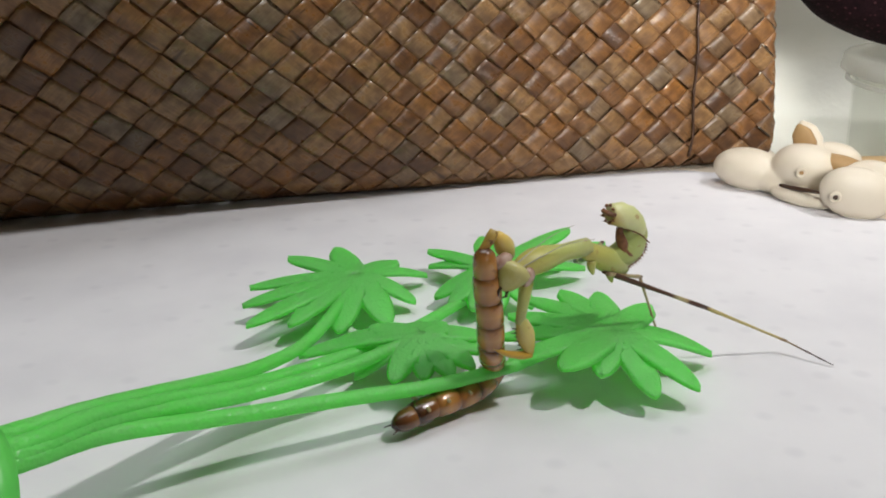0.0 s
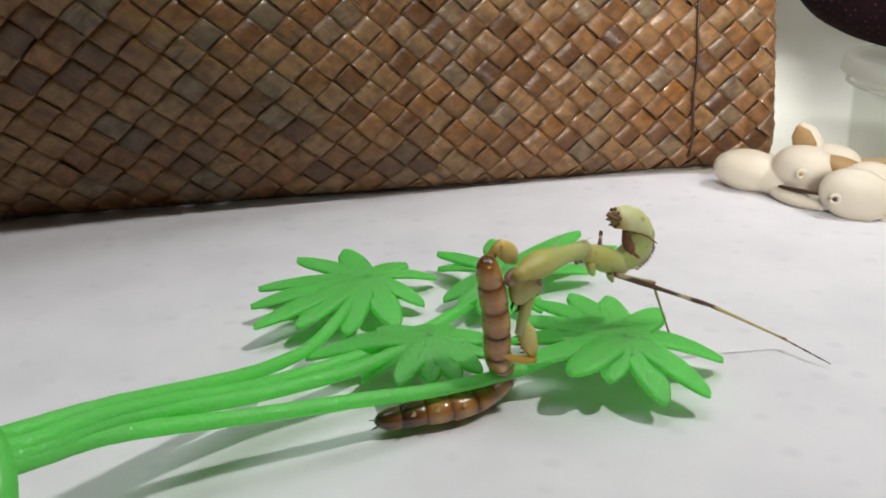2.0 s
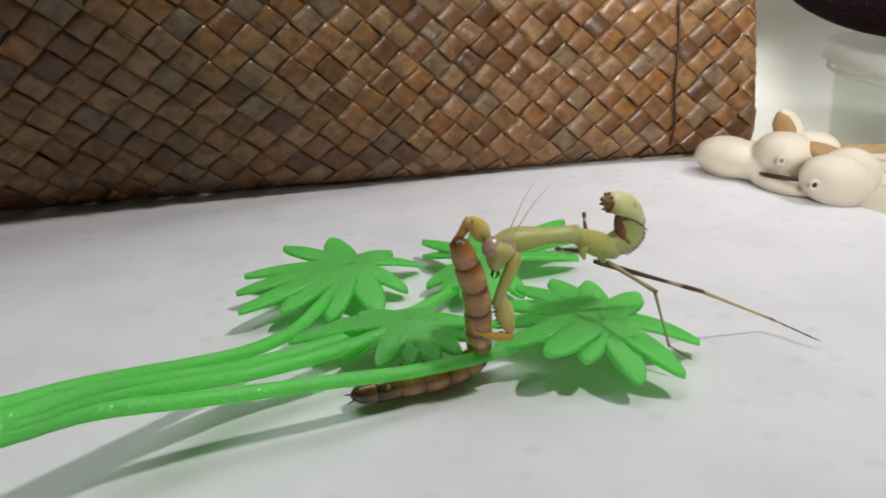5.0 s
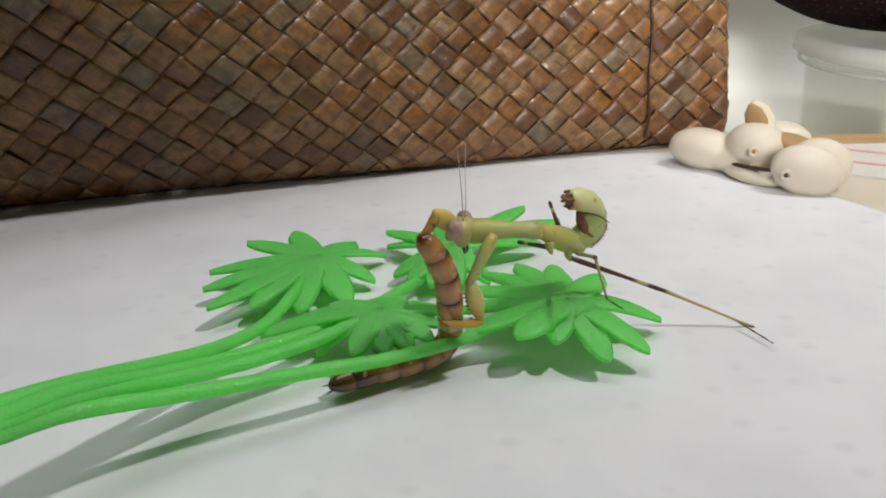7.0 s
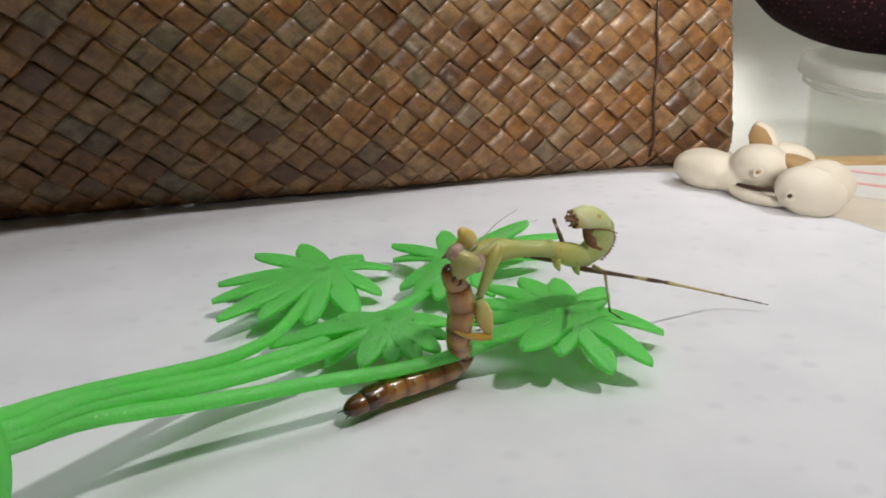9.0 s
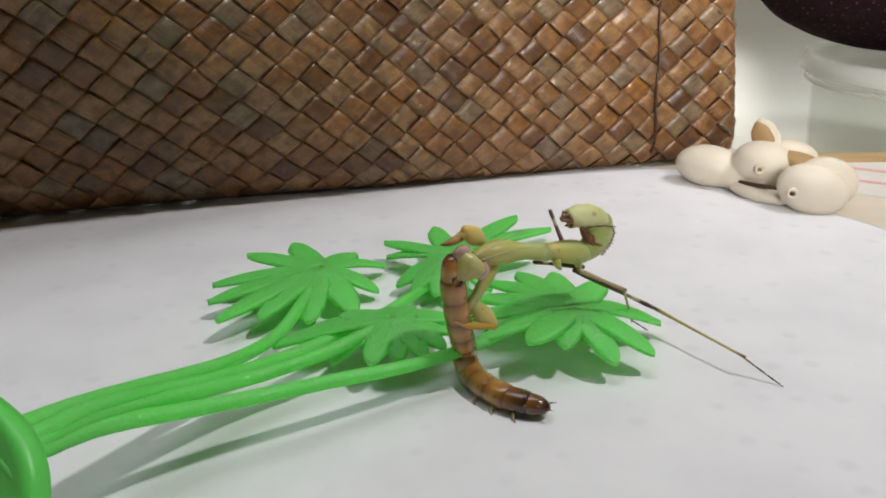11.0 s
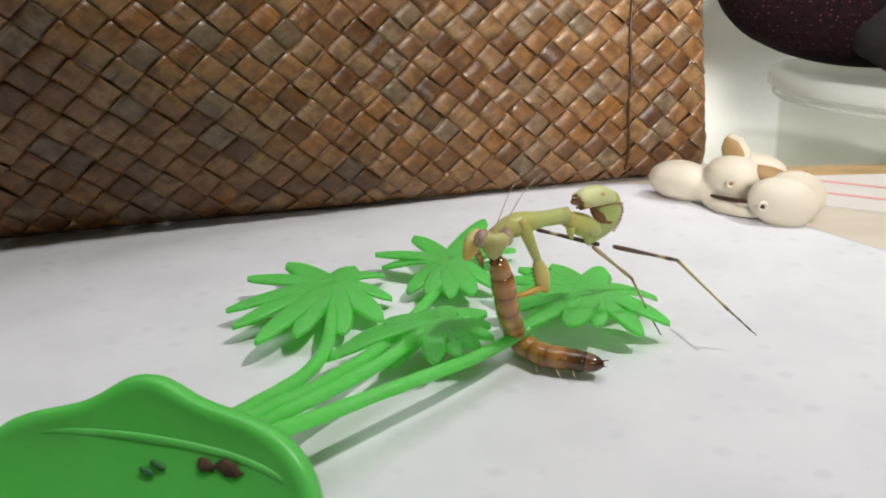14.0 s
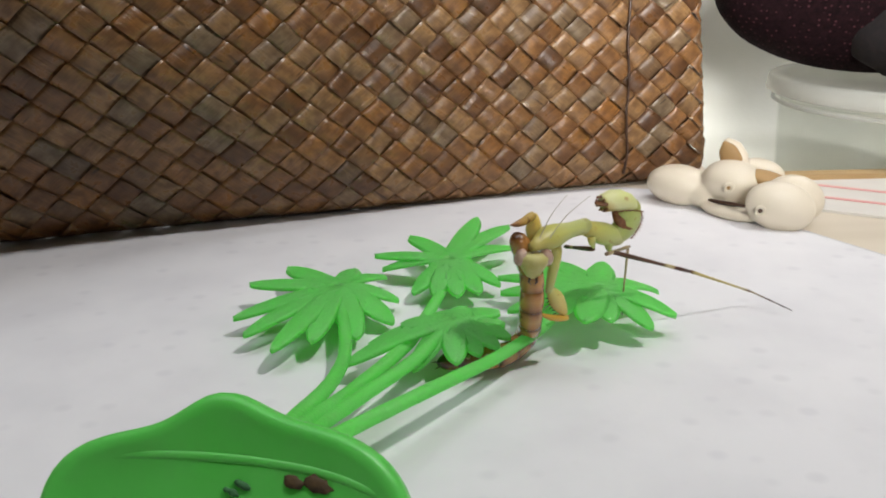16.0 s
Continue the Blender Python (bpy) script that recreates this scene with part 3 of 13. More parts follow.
def lobe_mesh(angle, length, drop, width, ridges=True):
    """One tapering lobe from the hub outwards, bowed down, with a raised midrib."""
    bm = bmesh.new()
    d = Vector((math.cos(radians(angle)), math.sin(radians(angle)), 0))
    side = Vector((-d.y, d.x, 0))
    n, prof = 13, (-1.0, -0.72, -0.36, 0.0, 0.36, 0.72, 1.0)
    tops, bots = [], []
    for k in range(n + 1):
        s = 1 - (1 - k / n) ** 1.8
        w = 1.12 * width * (0.90 + 0.10 * math.sin(min(1.0, s / 0.5) * math.pi / 2)) * (1.0 if s < 0.5 else max(0.0, 1 - ((s - 0.5) / 0.5) ** 2.2) ** 0.56 * 0.97 + 0.03)
        c = d * (length * s) + Vector((0, 0, drop * s ** 1.9))
        top, bot = [], []
        for q in prof:
            rib = 0.00012 * (1 - abs(q)) ** 2 + 0.00024 * math.cos(q * math.pi * 2.8) * (1 if s > 0.15 else 0)
            edge = -0.00015 * abs(q) ** 2
            top.append(bm.verts.new(c + side * (w * q) + Vector((0, 0, 0.0005 + rib + edge - 0.0004 * abs(q) ** 6))))
            bot.append(bm.verts.new(c + side * (w * q * 0.96) + Vector((0, 0, -0.0004 + edge + 0.0003 * abs(q) ** 6))))
        tops.append(top)
        bots.append(bot)
    m = len(prof)
    for k in range(n):
        for j in range(m - 1):
            bm.faces.new((tops[k][j], tops[k + 1][j], tops[k + 1][j + 1], tops[k][j + 1]))
            bm.faces.new((bots[k][j], bots[k][j + 1], bots[k + 1][j + 1], bots[k + 1][j]))
        bm.faces.new((tops[k][0], bots[k][0], bots[k + 1][0], tops[k + 1][0]))
        bm.faces.new((tops[k][-1], tops[k + 1][-1], bots[k + 1][-1], bots[k][-1]))
    for k in (0, n):
        for j in range(m - 1):
            f = (tops[k][j], tops[k][j + 1], bots[k][j + 1], bots[k][j])
            bm.faces.new(f if k == 0 else tuple(reversed(f)))
    return bm


def leaf(plant, centre, lobes):
    """A rosette: a low hub and its lobes (angle, length, drop, half width in mm)."""
    bm = bmesh.new()
    blob(bm, (0, 0, -0.0006), (0.0058, 0.0058, 0.0010), (0, 0, 0), 20, 8)
    hub = part("leaf", bm, PLASTIC, plant)
    hub.location = Vector(centre) * MM - PIVOT
    for ang, length, drop, width in lobes:
        part("lobe", lobe_mesh(ang, length * MM, drop * MM, width * MM), PLASTIC, hub)
    return hub


def stem(plant, points, r0, r1):
    path = smooth_path([Vector(p) * MM - PIVOT for p in points], 8)
    n = len(path)
    bm = bmesh.new()
    loft(bm, path, [(r0 + (r1 - r0) * k / (n - 1)) * MM * (1 + 0.02 * math.sin(k * 1.9)) for k in range(n)], 12, 0.9)
    return part("stem", bm, PLASTIC, plant)


def plate_radius(a):
    """Uneven scallops round the foot plate."""
    r = 0.0180
    for at, wide, high in ((-150, 24, 0.0050), (-97, 15, 0.0025), (-36, 30, 0.0034), (30, 24, 0.0015), (85, 20, 0.0), (145, 24, 0.0010)):
        gap = (math.degrees(a) - at + 180) % 360 - 180
        r += high * math.exp(-(gap / wide) ** 2)
    return r


def plant_base(plant, centre, turn):
    """A scalloped foot plate with a raised rim on its underside and a socket for the stems."""
    bm = bmesh.new()
    seg = 96
    rings = []
    for rr, z in ((0.0, 0.0), (0.62, 0.0), (0.86, -0.0002), (0.91, -0.0006), (0.95, -0.0008), (0.985, -0.0005), (1.0, 0.0002), (1.0, 0.0016), (0.93, 0.0026), (0.25, 0.0034), (0.0, 0.0036)):
        if rr == 0:
            rings.append([bm.verts.new((0, 0, z))])
            continue
        ring = []
        for k in range(seg):
            a = 2 * math.pi * k / seg
            r = rr * plate_radius(a)
            ring.append(bm.verts.new((r * math.cos(a), r * math.sin(a), z)))
        rings.append(ring)
    for a, b in zip(rings, rings[1:]):
        for k in range(seg):
            q = [a[k % len(a)], a[(k + 1) % len(a)], b[(k + 1) % len(b)], b[k % len(b)]]
            q = [v for n_, v in enumerate(q) if v not in q[:n_]]
            bm.faces.new(q)
    ob = part("base_plate", bm, PLASTIC_SHADED, plant, "scalloped green foot plate")
    ob.matrix_basis = Matrix.Translation(Vector(centre) * MM - PIVOT) @ turn
    bm = bmesh.new()
    loft(bm, smooth_path([(-0.0180, -0.0110, 0.0), (-0.0140, -0.0132, 0.0), (-0.002, -0.0138, 0.0), (0.0095, -0.0128, 0.0), (0.0180, -0.0100, 0.0)], 6), [0.0005] * 25, 10, 0.6)
    part("ridge", bm, PLASTIC_SHADED, ob, "low raised ridge")
    for size, place in ((1.0, (0.0088, -0.0117, -0.0002)), (0.75, (0.0064, -0.0118, -0.0002)), (0.5, (0.0010, -0.0112, -0.0002)), (0.42, (0.0002, -0.0103, -0.0002)), (0.3, (-0.0006, -0.0106, -0.0002))):
        bm = bmesh.new()
        blob(bm, (0, 0, 0), (0.0015 * size, 0.00085 * size, 0.0003), (0, 0, 20), 14, 8)
        for v in bm.verts:
            v.co *= 1 + 0.5 * noise.noise(v.co * 1500 + Vector((size * 9, 0, 0)))
        sp = part("dirt_speck", bm, DIRT if size > 0.6 else DIRT_GREEN, ob, "brown dried speck" if size > 0.6 else "dark green speck")
        sp.location = place
    return ob


plant = empty("plastic_plant", PIVOT)
tagged(plant, "green plastic toy plant lying on its side on the paper", "toy plant")
leaf(plant, (-19.3, 151.5, 8.9), [(111, 19.7, -1.4, 3.0), (144, 22.0, -1.4, 2.7), (-180, 24.3, -3.0, 2.4), (-160, 25.4, -3.0, 2.4), (-136, 28.3, -1.8, 2.5), (-122, 22.4, -2.1, 2.7), (-96, 18.8, -3.8, 3.1), (-61, 16.4, -4.5, 3.2), (-19, 14.1, -4.5, 2.6), (32, 18.4, -4.8, 2.3), (55, 14.7, -2.3, 2.7)])
leaf(plant, (31.4, 121.0, 11.5), [(8, 20.5, -6.8, 3.0), (-41, 17.6, -5.0, 2.8), (-69, 14.5, -5.2, 2.9), (-110, 11.7, -2.5, 2.6), (-135, 15.6, -1.0, 3.2), (-163, 20.7, -2.5, 2.4), (169, 21.0, -3.5, 2.4), (149, 21.5, -2.6, 2.6), (124, 24.7, -3.6, 2.4), (106, 22.7, -2.6, 2.8), (87, 18.8, -1.6, 2.9), (49, 14.8, -0.5, 3.2)])
leaf(plant, (11.4, 155.1, 8.8), [(93, 23.1, -2.1, 2.8), (136, 20.8, -2.0, 2.3), (147, 17.6, -4.0, 2.2), (-152, 15.0, -3.9, 2.5), (-129, 15.8, -2.9, 2.4), (-109, 15.6, -2.9, 2.6), (-89, 15.5, -2.9, 2.8), (-56, 14.3, -4.0, 2.6), (21, 24.8, -4.4, 2.6), (38, 39.5, -4.6, 2.6), (51, 34.9, -1.5, 2.8)])
leaf(plant, (-4.3, 121.7, 11.0), [(179, 23.2, -5.0, 2.4), (167, 17.4, -4.0, 2.2), (159, 10.6, -1.0, 2.6), (32, 5.9, -0.0, 3.0), (10, 12.5, -2.0, 2.6), (-9, 11.7, -3.0, 2.6), (-36, 12.2, -3.0, 2.6), (-60, 11.5, -3.0, 2.4), (-85, 10.7, -3.0, 2.4), (-112, 12.3, -3.0, 2.5), (-149, 13.8, -5.0, 2.4)])

stem(plant, [(-64.0, 60.6, 22.4), (-57.6, 72.2, 23.6), (-52.8, 80.1, 21.8), (-46.9, 88.9, 19.0), (-36.4, 106.1, 12.0), (-31.1, 115.4, 9.0), (-26.6, 124.6, 7.4), (-22.8, 136.7, 7.4), (-19.3, 151.5, 7.9)], 1.50, 1.30)
stem(plant, [(-63.2, 60.0, 22.0), (-56.4, 70.2, 23.4), (-51.3, 77.2, 21.8), (-46.3, 87.1, 19.0), (-31.7, 105.5, 11.0), (-14.4, 121.5, 8.0), (-5.2, 133.6, 5.9), (5.7, 146.9, 5.9), (11.4, 155.1, 7.8)], 1.50, 1.30)
stem(plant, [(-62.4, 59.4, 21.6), (-56.0, 69.2, 22.8), (-51.1, 76.2, 21.0), (-46.1, 86.0, 18.0), (-31.1, 103.0, 11.0), (-18.3, 111.2, 10.0), (-9.8, 117.7, 10.0), (-4.3, 121.7, 10.0)], 1.50, 1.30)
stem(plant, [(-61.6, 58.8, 21.2), (-55.6, 68.4, 22.2), (-51.0, 75.5, 20.4), (-45.7, 84.5, 17.1), (-33.0, 93.7, 13.0), (-13.5, 102.4, 10.5), (-1.9, 107.6, 9.0), (11.5, 114.0, 8.5), (22.4, 119.7, 9.5), (31.4, 121.0, 10.5)], 1.50, 1.20)

plant_base(plant, (-60.4, 59.3, 21.8), pose(0, 0, 0, -124.0, -0.0, -31.0))

# ---------------------------------------------------------------- the mantis


def grown(root, k):
    """Brings a thing and its parts to their true size."""
    for ob in root.children_recursive:
        ob.location *= k
        if ob.type == "MESH":
            ob.data.transform(Matrix.Scale(k, 4))


def limb(bm, length, radii, sides=8, flat=1.0, bow=0.0):
    """A limb piece along x from 0 to length (mm), with its radii at even steps."""
    n = len(radii) - 1
    path = [(length * k / n * MM, 0, bow * math.sin(math.pi * k / n) * MM) for k in range(n + 1)]
    return loft(bm, path, [r * MM for r in radii], sides, flat)


def spines(bm, length, x0, x1, count, size, down=-1, off=0.6):
    """Short dark thorns along the inner edge of a raptorial leg piece."""
    for k in range(count):
        x = x0 + (x1 - x0) * k / max(1, count - 1)
        s = size * (1.3 if k % 2 else 0.8)
        loft(bm, [(x * MM, 0, down * off * MM), ((x - 0.25) * MM, 0, down * (off + s * 0.5) * MM), ((x - 0.5) * MM, 0, down * (off + s) * MM)],
             [0.16 * MM, 0.1 * MM, 0.02 * MM], 5, up=(0, 1, 0))
    return bm


mantis = empty("mantis", (0, 0.11, 0.03))
tagged(mantis, "young pale green mantis with banded brown legs gripping a larva", "mantis")
MANTIS = {}


def mantis_part(key, name, bm, mat, label=""):
    MANTIS[key] = part(name, bm, mat, mantis, label)
    return MANTIS[key]


mantis_part("prothorax", "prothorax", loft(bmesh.new(), [(x * MM, 0, z * MM) for x, z in ((-3.0, -0.9), (-2.0, -0.75), (-0.8, -0.45), (0.6, -0.25), (2.4, 0), (4.4, 0.1), (6.6, 0.15), (9.0, 0.15), (11.5, 0.1), (14.4, 0))],
                                         [r * MM for r in (0.9, 1.2, 1.6, 2.15, 2.45, 2.3, 1.9, 1.6, 1.65, 1.75)], 16, 0.95), BODY, "yellow-green ridged prothorax")
mantis_part("thorax", "thorax", limb(bmesh.new(), 11.6, [1.4, 1.65, 1.95, 2.25, 2.4, 2.25, 1.95, 1.5], 16, 0.98), BODY, "pale green swollen thorax")

for x, mat in ((2.6, BODY), (7.8, ABDOMEN)):
    bm = bmesh.new()
    loft(bm, smooth_path([(x * MM, -0.9 * MM, -1.2 * MM), ((x + 0.7) * MM, -1.1 * MM, -2.4 * MM), ((x + 1.6) * MM, -1.2 * MM, -3.2 * MM)], 3), [r * MM for r in (0.9, 0.85, 0.8, 0.7, 0.55, 0.4, 0.25)], 10)
    part("leg_base", bm, mat, MANTIS["thorax"], "greenish brown leg base")

# abdomen: a flattened fan that widens upwards, its end rolled over with a toothed brown edge
bm = bmesh.new()
trunk = smooth_path([(-2.6 * MM, 0, 2.6 * MM), (-0.4 * MM, 0, 1.6 * MM), (1.8 * MM, 0, 0.7 * MM), (4.0 * MM, 0, 0.7 * MM), (5.5 * MM, 0, 2.2 * MM), (5.9 * MM, 0, 4.0 * MM)], 5)
wide = eased((1.3, 1.9, 2.7, 3.5, 3.4, 2.2), 5)
deep = eased((1.3, 1.8, 2.0, 1.8, 1.5, 1.1), 5)
loft(bm, trunk, [w * MM for w in wide], 24, up=(0, 1, 0), squash=[d / w for d, w in zip(deep, wide)])
for v in bm.verts:
    v.co += Vector((0.00006, 0, 0.00010)) * math.sin((v.co.x - v.co.z) * 3600)
ab_part = mantis_part("abdomen", "abdomen", bm, ABDOMEN, "leaf-like green abdomen with brown edges")
bm = bmesh.new()
roll = smooth_path([(6.9 * MM, -0.3 * MM, 0.6 * MM), (6.8 * MM, -0.5 * MM, 3.6 * MM), (5.9 * MM, -0.5 * MM, 6.4 * MM), (4.6 * MM, -0.3 * MM, 8.3 * MM), (3.2 * MM, 0, 9.5 * MM)], 6)
wide = eased((0.6, 1.7, 2.15, 2.2, 1.95), 6)
loft(bm, roll, [w * MM for w in wide], 20, up=(0, 1, 0), squash=[0.9] * len(wide))
for v in bm.verts:
    v.co += v.co.normalized() * 0.00022 * noise.noise(v.co * 900)
part("rolled_tip", bm, ABDOMEN_TIP, ab_part, "paler rolled-over end of the abdomen")
# the brown toothed rims: along the fold, down the outer edge and round the open end
bm = bmesh.new()
for line in ([(3.0, -1.3, 6.7), (4.7, -1.9, 4.9), (6.0, -2.0, 2.8), (7.2, -1.3, -0.2)], [(7.0, -0.9, -0.4), (6.3, -1.0, -1.5), (4.7, -1.3, -1.9), (3.0, -1.5, -1.8), (1.3, -1.6, -1.4)]):
    edge = smooth_path([Vector(p) * MM for p in line], 5)
    loft(bm, edge, [(0.12 + 0.05 * math.sin(k * 2.3)) * MM for k in range(len(edge))], 6)
    for k in range(1, len(edge), 2):
        loft(bm, [edge[k], edge[k] + Vector((0.1, -0.35, -0.35)) * MM], [0.16 * MM, 0.03 * MM], 5)
for k in range(9):
    a_ = k * 0.698
    p = Vector((3.0, 1.5 * math.sin(a_), 9.7)) * MM + Vector((0.57, 0, 0.82)) * (1.55 * math.cos(a_) * MM)
    loft(bm, [p, p + Vector((-0.50, 0.2 * math.sin(k * 5), 0.35 + 0.2 * math.sin(k * 3))) * MM], [0.38 * MM, 0.06 * MM], 5)
part("edge_teeth", bm, BROWN_EDGE, ab_part, "toothed brown rim")
bm = bmesh.new()
loft(bm, smooth_path([(3.4 * MM, -0.5 * MM, 6.2 * MM), (2.7 * MM, -0.8 * MM, 4.6 * MM), (2.5 * MM, -1.1 * MM, 2.6 * MM), (2.7 * MM, -1.35 * MM, 0.8 * MM), (3.3 * MM, -1.4 * MM, -0.6 * MM)], 4),
     [r * MM for r in eased((0.55, 0.95, 1.0, 0.75, 0.25), 4)], 12, 0.6)
part("dark_patch", bm, BROWN_EDGE, ab_part, "dark brown streak in the fold")
bm = bmesh.new()
blob(bm, (3.0 * MM, 0, 9.7 * MM), (0.5 * MM, 1.5 * MM, 1.6 * MM), (0, -35, 0), 16, 10)
part("open_end", bm, BROWN_EDGE, ab_part, "brown ragged end of the abdomen")

# head: a broad triangle with bulging eyes at its upper corners
bm = bmesh.new()
loft(bm, [(3 * MM, -0.4 * MM, 1.0 * MM), (3 * MM, -0.5 * MM, 0.3 * MM), (3 * MM, -0.6 * MM, -0.8 * MM), (3 * MM, -0.8 * MM, -2.0 * MM), (3 * MM, -1.0 * MM, -3.2 * MM), (3 * MM, -1.1 * MM, -3.9 * MM)],
     [1.9 * MM, 3.1 * MM, 3.0 * MM, 2.2 * MM, 1.4 * MM, 0.6 * MM], 18, 0.75, up=(0, -1, 0))
head = mantis_part("head", "head", bm, HEAD, "yellow-green triangular head")
for x, tilt in ((0.5, 18), (5.5, -18)):
    bm = bmesh.new()
    blob(bm, (x * MM, -0.5 * MM, 0.1 * MM), (1.25 * MM, 1.4 * MM, 1.75 * MM), (0, tilt, 0), 20, 14)
    part("eye", bm, EYE, head, "glossy pinkish bulging eye")
for x, dx in ((2.4, 3.4), (3.6, 5.2)):
    bm = bmesh.new()
    loft(bm, smooth_path([(x * MM, -1.2 * MM, 0.9 * MM), ((x + dx * 0.4) * MM, -0.6 * MM, 4 * MM), ((x + dx) * MM, 0.5 * MM, 8 * MM), ((x + dx * 1.9) * MM, 2 * MM, 11.5 * MM)], 5),
         [(0.13 - 0.006 * k) * MM for k in range(16)], 5)
    part("antenna", bm, FEELER, head, "hair-thin antenna")
bm = bmesh.new()
for s in (-1, 1):
    loft(bm, [((3 + s * 0.5) * MM, -1.2 * MM, -3.2 * MM), ((3 + s * 0.8) * MM, -1.6 * MM, -4.4 * MM), ((3 + s * 0.3) * MM, -1.6 * MM, -5.0 * MM)], [0.35 * MM, 0.25 * MM, 0.06 * MM], 6)
part("mouthparts", bm, SPINE, head, "dark brown mouthparts")

# raptorial forelegs
for key, L_, fat in (("fore_femur_a", 6.2, 1.25), ("fore_femur", 7.6, 1.25)):
    bm = bmesh.new()
    limb(bm, L_, [0.45 * fat, 0.80 * fat, 1.02 * fat, 1.10 * fat, 0.98 * fat, 0.74 * fat, 0.45 * fat], 14, 1.25)
    f = mantis_part(key, "fore_femur", bm, FORELEG, "broad yellowish fore femur")
    if key == "fore_femur":
        part("femur_spines", spines(bmesh.new(), L_, 1.6, L_ - 0.8, 7, 0.8, -1, 1.15 * fat), SPINE, f, "row of dark spines")
for key, L_ in (("fore_tibia_a", 5.6), ("fore_tibia", 8.8)):
    bm = bmesh.new()
    fat = 1.5 if key == "fore_tibia_a" else 1.25
    limb(bm, L_, [0.5 * fat, 0.62 * fat, 0.58 * fat, 0.5 * fat, 0.42 * fat, 0.28 * fat, 0.08], 9, 1.0, 0.5)
    f = mantis_part(key, "fore_tibia", bm, FORELEG_BROWN if key == "fore_tibia_a" else TIBIA_FORE, "hooked orange-yellow fore tibia")
    part("tibia_spines", spines(bmesh.new(), L_, 1.2, L_ - 1.2, 6, 0.55, 1, 0.5), SPINE, f, "fine spines")
mantis_part("fore_coxa", "fore_coxa", loft(bmesh.new(), [(x * MM, 0, 0) for x in (-3.0, -1.6, 0.0, 1.6, 3.4, 5.2, 6.9)], [r * MM for r in (0.6, 1.0, 1.1, 1.0, 0.9, 0.8, 0.65)], 12, 1.15), BODY, "pale green fore coxa")

# walking legs
FEM = [0.42, 0.52, 0.50, 0.46, 0.40, 0.36, 0.40, 0.46, 0.36]
mantis_part("mid_femur", "mid_femur", limb(bmesh.new(), 11.2, [r * 0.9 for r in FEM], 8), PALE_LEG, "brownish banded middle femur")
mantis_part("mid_tibia", "mid_tibia", limb(bmesh.new(), 15.2, [0.30, 0.28, 0.24, 0.22, 0.22, 0.26], 7), PALE_LEG, "thin pale middle tibia")
mantis_part("mid_tarsus", "mid_tarsus", limb(bmesh.new(), 4.7, [0.20, 0.16, 0.19, 0.13, 0.16, 0.08], 6), TARSUS, "dark jointed foot")
mantis_part("hind_femur", "hind_femur", limb(bmesh.new(), 25.2, [r * 1.02 for r in FEM], 9), FEMUR, "dark brown hind femur with a pale band")
mantis_part("hind_tibia", "hind_tibia", limb(bmesh.new(), 21.1, [0.42, 0.34, 0.30, 0.27, 0.25, 0.30], 8), TIBIA, "thin straw-yellow hind tibia")
mantis_part("hind_tarsus", "hind_tarsus", limb(bmesh.new(), 9.8, [0.26, 0.17, 0.22, 0.15, 0.21, 0.13, 0.20, 0.12, 0.10], 6), TARSUS, "dark jointed hind foot")
mantis_part("far_hind_femur", "far_hind_femur", loft(bmesh.new(), [(x * MM, 0, 0) for x in (-3.6, -2.0, 0.0, 1.5, 3.0, 4.5, 5.8, 6.6, 7.2)], [r * 0.9 * MM for r in FEM], 8), FEMUR, "dark hind femur raised behind the body")
mantis_part("far_femur", "far_mid_femur", loft(bmesh.new(), [(x * MM, 0, 0) for x in (-3.6, -2.0, 0.0, 1.8, 3.8, 5.8, 7.6, 8.8, 9.6)], [r * MM for r in FEM], 8), FEMUR, "dark middle femur reaching forwards")

